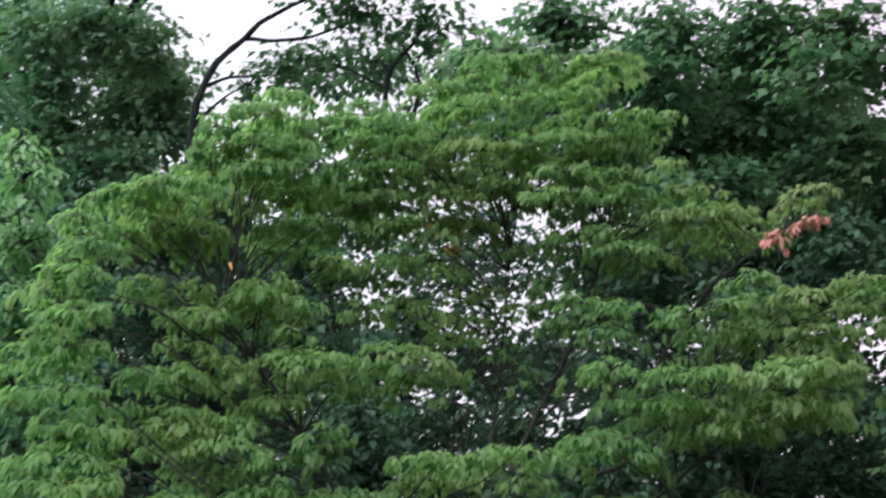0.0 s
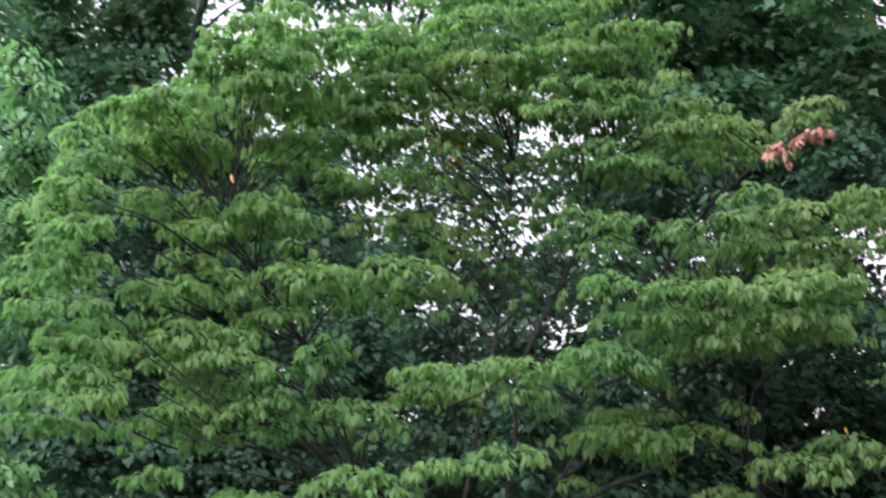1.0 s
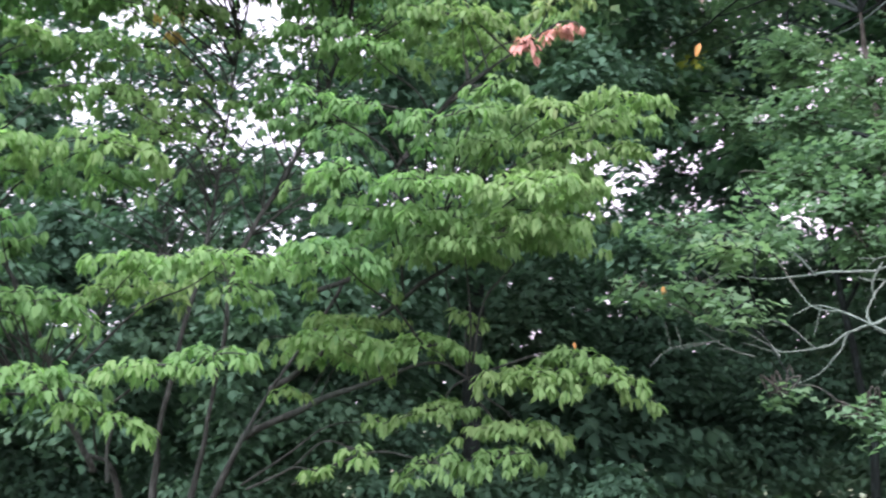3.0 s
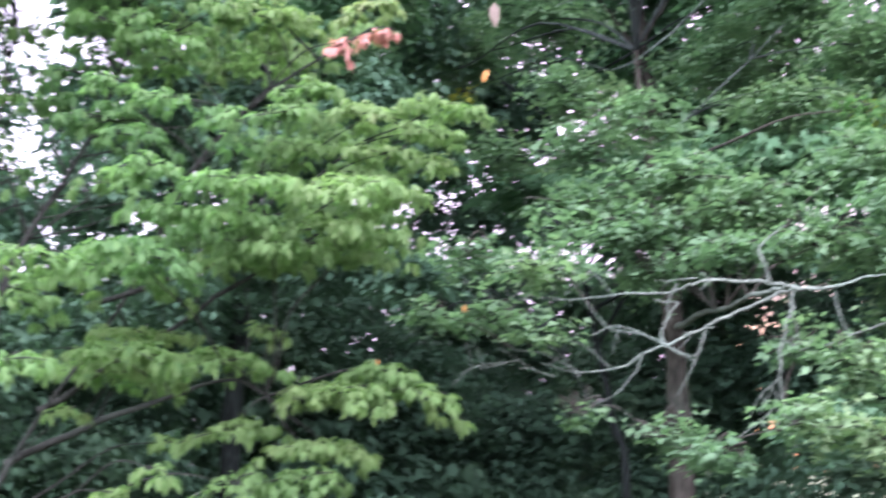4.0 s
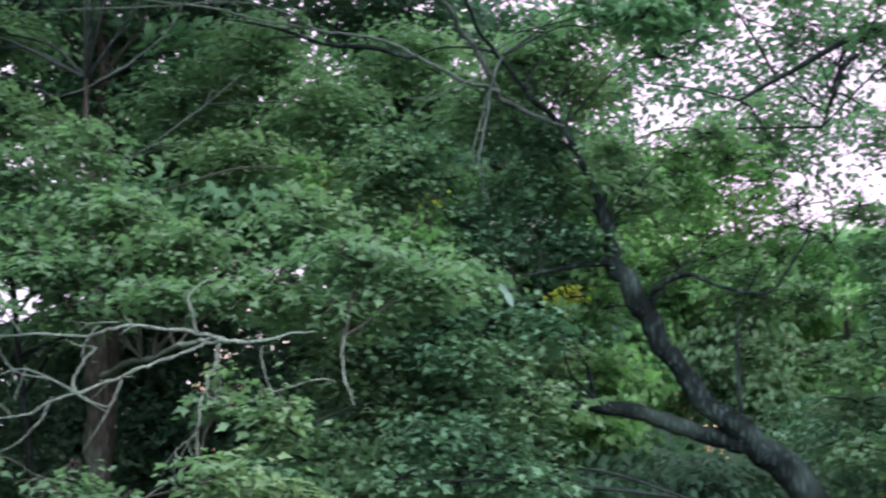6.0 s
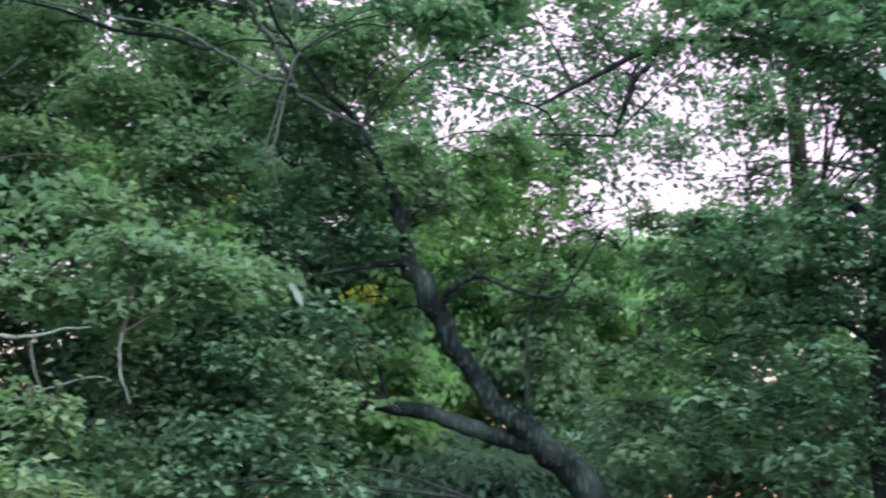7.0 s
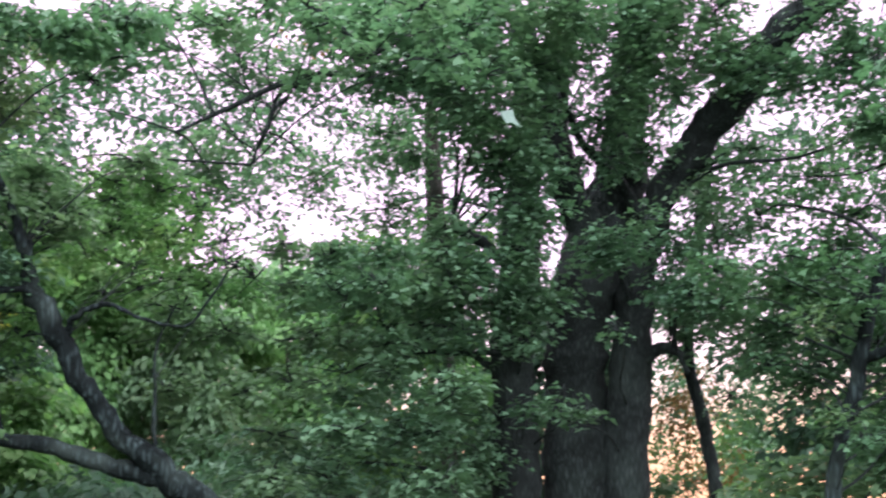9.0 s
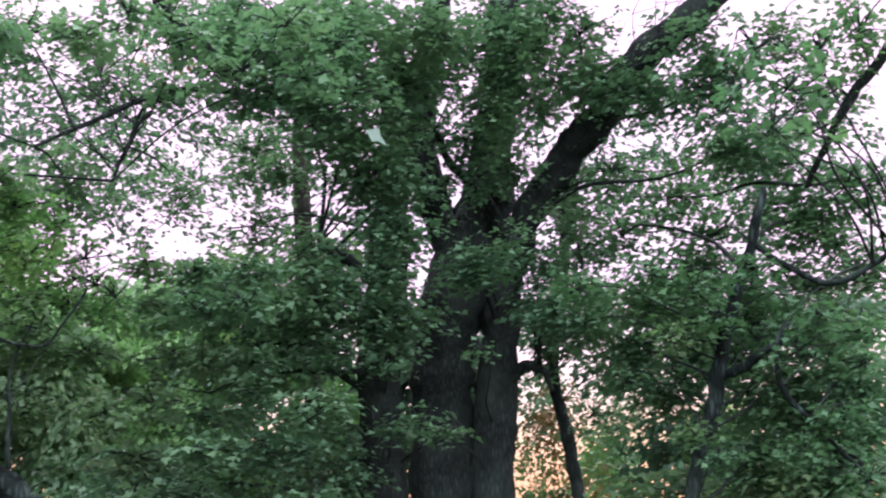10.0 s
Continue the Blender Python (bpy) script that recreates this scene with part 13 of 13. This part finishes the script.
spray(right_tree, (7.38, 6.37, 2.68), (0.29, 0.22, 0.21), -40, thick=1.5, tuft=4, leaf=0.064, blades=LOBED, material=OAK_LEAF, droop=(-10, 18, 40), r=0.008)
spray(right_tree, (7.57, 5.67, 2.91), (0.29, 0.21, 0.20), -40, thick=1.5, tuft=4, leaf=0.064, blades=LOBED, material=OAK_LEAF, droop=(-10, 18, 40), r=0.008)
spray(right_tree, (7.15, 6.75, 2.15), (0.33, 0.25, 0.17), -40, thick=1.5, tuft=4, leaf=0.064, blades=LOBED, material=OAK_LEAF, droop=(-10, 18, 40), r=0.008)
spray(right_tree, (7.38, 6.29, 2.12), (0.37, 0.28, 0.17), -40, thick=1.5, tuft=4, leaf=0.064, blades=LOBED, material=OAK_LEAF, droop=(-10, 18, 40), r=0.008)
spray(right_tree, (7.54, 5.69, 2.07), (0.32, 0.24, 0.20), -40, thick=1.5, tuft=4, leaf=0.064, blades=LOBED, material=OAK_LEAF, droop=(-10, 18, 40), r=0.008)
spray(woods, (-0.43, 13.54, 1.73), (0.46, 0.34, 0.29), 13, leaf=0.142, blades=PLAIN, material=SHADE_TINT_LEAF, wood=False, reach=0.3, tuft=5, thick=4.6)
spray(woods, (-3.33, 13.19, 3.06), (0.40, 0.30, 0.29), 13, leaf=0.142, blades=PLAIN, material=SHADE_TINT_LEAF, wood=False, reach=0.3, tuft=5, thick=2.7)
spray(great, (3.81, 8.33, 5.51), (0.37, 0.28, 0.21), -40, tuft=4, leaf=0.062, blades=LOBED, material=BLUE_GREEN_LEAF, droop=(-10, 18, 40), r=0.008, thick=1.1)
spray(great, (4.21, 8.08, 5.56), (0.33, 0.25, 0.21), -40, tuft=4, leaf=0.062, blades=LOBED, material=BLUE_GREEN_LEAF, droop=(-10, 18, 40), r=0.008, thick=1.2)
spray(great, (4.57, 7.75, 5.49), (0.33, 0.25, 0.20), -40, tuft=4, leaf=0.062, blades=LOBED, material=BLUE_GREEN_LEAF, droop=(-10, 18, 40), r=0.008, thick=1.5)
spray(great, (4.88, 7.51, 5.52), (0.33, 0.25, 0.20), -40, tuft=4, leaf=0.062, blades=LOBED, material=BLUE_GREEN_LEAF, droop=(-10, 18, 40), r=0.008, thick=1.5)
spray(great, (4.49, 8.07, 5.24), (0.33, 0.25, 0.17), -40, tuft=4, leaf=0.062, blades=LOBED, material=BLUE_GREEN_LEAF, droop=(-10, 18, 40), r=0.008, thick=1.1)
spray(great, (6.16, 7.29, 3.48), (0.25, 0.18, 0.16), -40, tuft=4, leaf=0.062, blades=LOBED, material=BLUE_GREEN_LEAF, droop=(-10, 18, 40), r=0.008, thick=1.6)
spray(sapling_b, (6.89, 7.85, 3.50), (0.22, 0.17, 0.18), -40, tuft=4, leaf=0.062, blades=LOBED, material=BLUE_GREEN_LEAF, droop=(-10, 18, 40), r=0.008, thick=1.6)
spray(sapling_b, (7.04, 7.74, 3.33), (0.22, 0.17, 0.18), -40, tuft=4, leaf=0.062, blades=LOBED, material=BLUE_GREEN_LEAF, droop=(-10, 18, 40), r=0.008, thick=1.6)
spray(sapling_b, (7.10, 7.57, 3.72), (0.27, 0.20, 0.18), -40, tuft=4, leaf=0.062, blades=LOBED, material=BLUE_GREEN_LEAF, droop=(-10, 18, 40), r=0.008, thick=1.4)
spray(sapling_b, (7.11, 7.45, 4.01), (0.27, 0.20, 0.18), -40, tuft=4, leaf=0.062, blades=LOBED, material=BLUE_GREEN_LEAF, droop=(-10, 18, 40), r=0.008, thick=1.2)
spray(sapling_b, (6.94, 8.03, 3.15), (0.18, 0.14, 0.18), -40, tuft=4, leaf=0.062, blades=LOBED, material=BLUE_GREEN_LEAF, droop=(-10, 18, 40), r=0.008, thick=1.1)
spray(woods, (9.62, 10.65, 2.99), (0.37, 0.28, 0.68), -40, leaf=0.090, blades=PLAIN, material=SHADE_TINT_LEAF, wood=False, reach=0.3, tuft=4, thick=0.8)
spray(woods, (5.38, 10.68, 6.82), (0.88, 0.70, 0.33), -40, leaf=0.090, blades=PLAIN, material=SHADE_TINT_LEAF, wood=False, reach=0.3, tuft=4, thick=1.0)
spray(woods, (6.32, 10.09, 6.79), (0.66, 0.53, 0.33), -40, leaf=0.090, blades=PLAIN, material=SHADE_TINT_LEAF, wood=False, reach=0.3, tuft=4, thick=1.1)
spray(woods, (7.26, 12.01, 2.38), (0.42, 0.31, 0.24), -24, leaf=0.090, blades=PLAIN, material=SHADE_TINT_LEAF, wood=False, reach=0.3, tuft=4, thick=4.1)
spray(woods, (7.76, 11.65, 2.32), (0.36, 0.27, 0.18), -24, leaf=0.090, blades=PLAIN, material=SHADE_TINT_LEAF, wood=False, reach=0.3, tuft=4, thick=4.1)
spray(leaner, (2.69, 8.48, 4.17), (0.30, 0.23, 0.15), -35, thick=1.9, tuft=4, leaf=0.054, blades=LOBED, material=MAPLE_LEAF, droop=(-8, 22, 45), r=0.008)
spray(beyond, (9.29, 10.17, 3.43), (0.36, 0.27, 0.30), -31, leaf=0.070, blades=PLAIN, material=OAK_LEAF, wood=False, reach=0.3, tuft=4, thick=0.8)
spray(beyond, (9.71, 9.77, 3.12), (0.36, 0.27, 0.30), -31, leaf=0.070, blades=PLAIN, material=OAK_LEAF, wood=False, reach=0.3, tuft=4, thick=1.2)
spray(woods, (2.91, 13.44, 2.33), (0.40, 0.30, 0.23), -31, leaf=0.12, blades=PLAIN, material=SHADE_TINT_LEAF, wood=False, reach=0.3, tuft=4, thick=4.7)
spray(woods, (8.81, 9.19, 3.48), (0.33, 0.25, 0.27), -31, leaf=0.12, blades=PLAIN, material=SHADE_TINT_LEAF, wood=False, reach=0.3, tuft=4, thick=1.4)
spray(woods, (3.24, 13.33, 2.60), (0.29, 0.21, 0.23), -31, leaf=0.12, blades=PLAIN, material=SHADE_TINT_LEAF, wood=False, reach=0.3, tuft=4, thick=4.7)
spray(woods, (-4.45, 14.00, 4.32), (0.37, 0.28, 0.31), 0, leaf=0.13, blades=PLAIN, material=SHADE_TINT_LEAF, wood=False, reach=0.3, tuft=4, thick=4)
spray(woods, (-4.75, 14.05, 3.54), (0.37, 0.28, 0.37), 0, leaf=0.13, blades=PLAIN, material=SHADE_TINT_LEAF, wood=False, reach=0.3, tuft=4, thick=4)
spray(woods, (-4.09, 14.23, 3.59), (0.49, 0.37, 0.37), 0, leaf=0.13, blades=PLAIN, material=SHADE_TINT_LEAF, wood=False, reach=0.3, tuft=4, thick=4)
spray(woods, (-3.16, 13.81, 6.10), (0.55, 0.42, 0.25), 0, leaf=0.13, blades=PLAIN, material=SHADE_TINT_LEAF, wood=False, reach=0.3, tuft=4, thick=3)
spray(woods, (-0.96, 14.79, 2.22), (0.37, 0.28, 0.25), 0, leaf=0.13, blades=PLAIN, material=SHADE_TINT_LEAF, wood=False, reach=0.3, tuft=4, thick=4)
spray(woods, (-1.93, 14.50, 4.18), (0.37, 0.28, 0.25), 0, leaf=0.13, blades=PLAIN, material=SHADE_TINT_LEAF, wood=False, reach=0.3, tuft=4, thick=3)
spray(woods, (0.03, 14.52, 4.30), (0.37, 0.28, 0.18), 0, leaf=0.13, blades=PLAIN, material=SHADE_TINT_LEAF, wood=False, reach=0.3, tuft=4, thick=3)
spray(maple, (-1.50, 5.72, 2.36), (0.22, 0.17, 0.09), 32, thick=1.9, tuft=5, leaf=0.054, blades=LOBED, material=MAPLE_LEAF, droop=(-8, 22, 45), r=0.008)
spray(maple, (-1.74, 5.88, 2.22), (0.18, 0.13, 0.07), 32, thick=1.9, tuft=5, leaf=0.054, blades=LOBED, material=MAPLE_LEAF, droop=(-8, 22, 45), r=0.008)
spray(maple, (-1.47, 5.75, 2.10), (0.20, 0.15, 0.07), 32, thick=1.9, tuft=5, leaf=0.054, blades=LOBED, material=MAPLE_LEAF, droop=(-8, 22, 45), r=0.008)
spray(maple, (-1.42, 6.02, 2.58), (0.16, 0.12, 0.09), 32, thick=1.9, tuft=5, leaf=0.054, blades=LOBED, material=MAPLE_LEAF, droop=(-8, 22, 45), r=0.008)
spray(leaner, (1.83, 7.76, 4.57), (0.27, 0.21, 0.15), -24, thick=1.8, tuft=4, leaf=0.054, blades=LOBED, material=MAPLE_LEAF, droop=(-8, 22, 45), r=0.008)
spray(leaner, (2.15, 7.85, 4.63), (0.21, 0.16, 0.14), -24, thick=1.8, tuft=4, leaf=0.054, blades=LOBED, material=MAPLE_LEAF, droop=(-8, 22, 45), r=0.008)
spray(leaner, (2.03, 8.77, 4.08), (0.23, 0.17, 0.17), -24, thick=1.8, tuft=4, leaf=0.054, blades=LOBED, material=MAPLE_LEAF, droop=(-8, 22, 45), r=0.008)
spray(leaner, (2.26, 8.75, 3.91), (0.23, 0.17, 0.14), -24, thick=1.8, tuft=4, leaf=0.054, blades=LOBED, material=MAPLE_LEAF, droop=(-8, 22, 45), r=0.008)
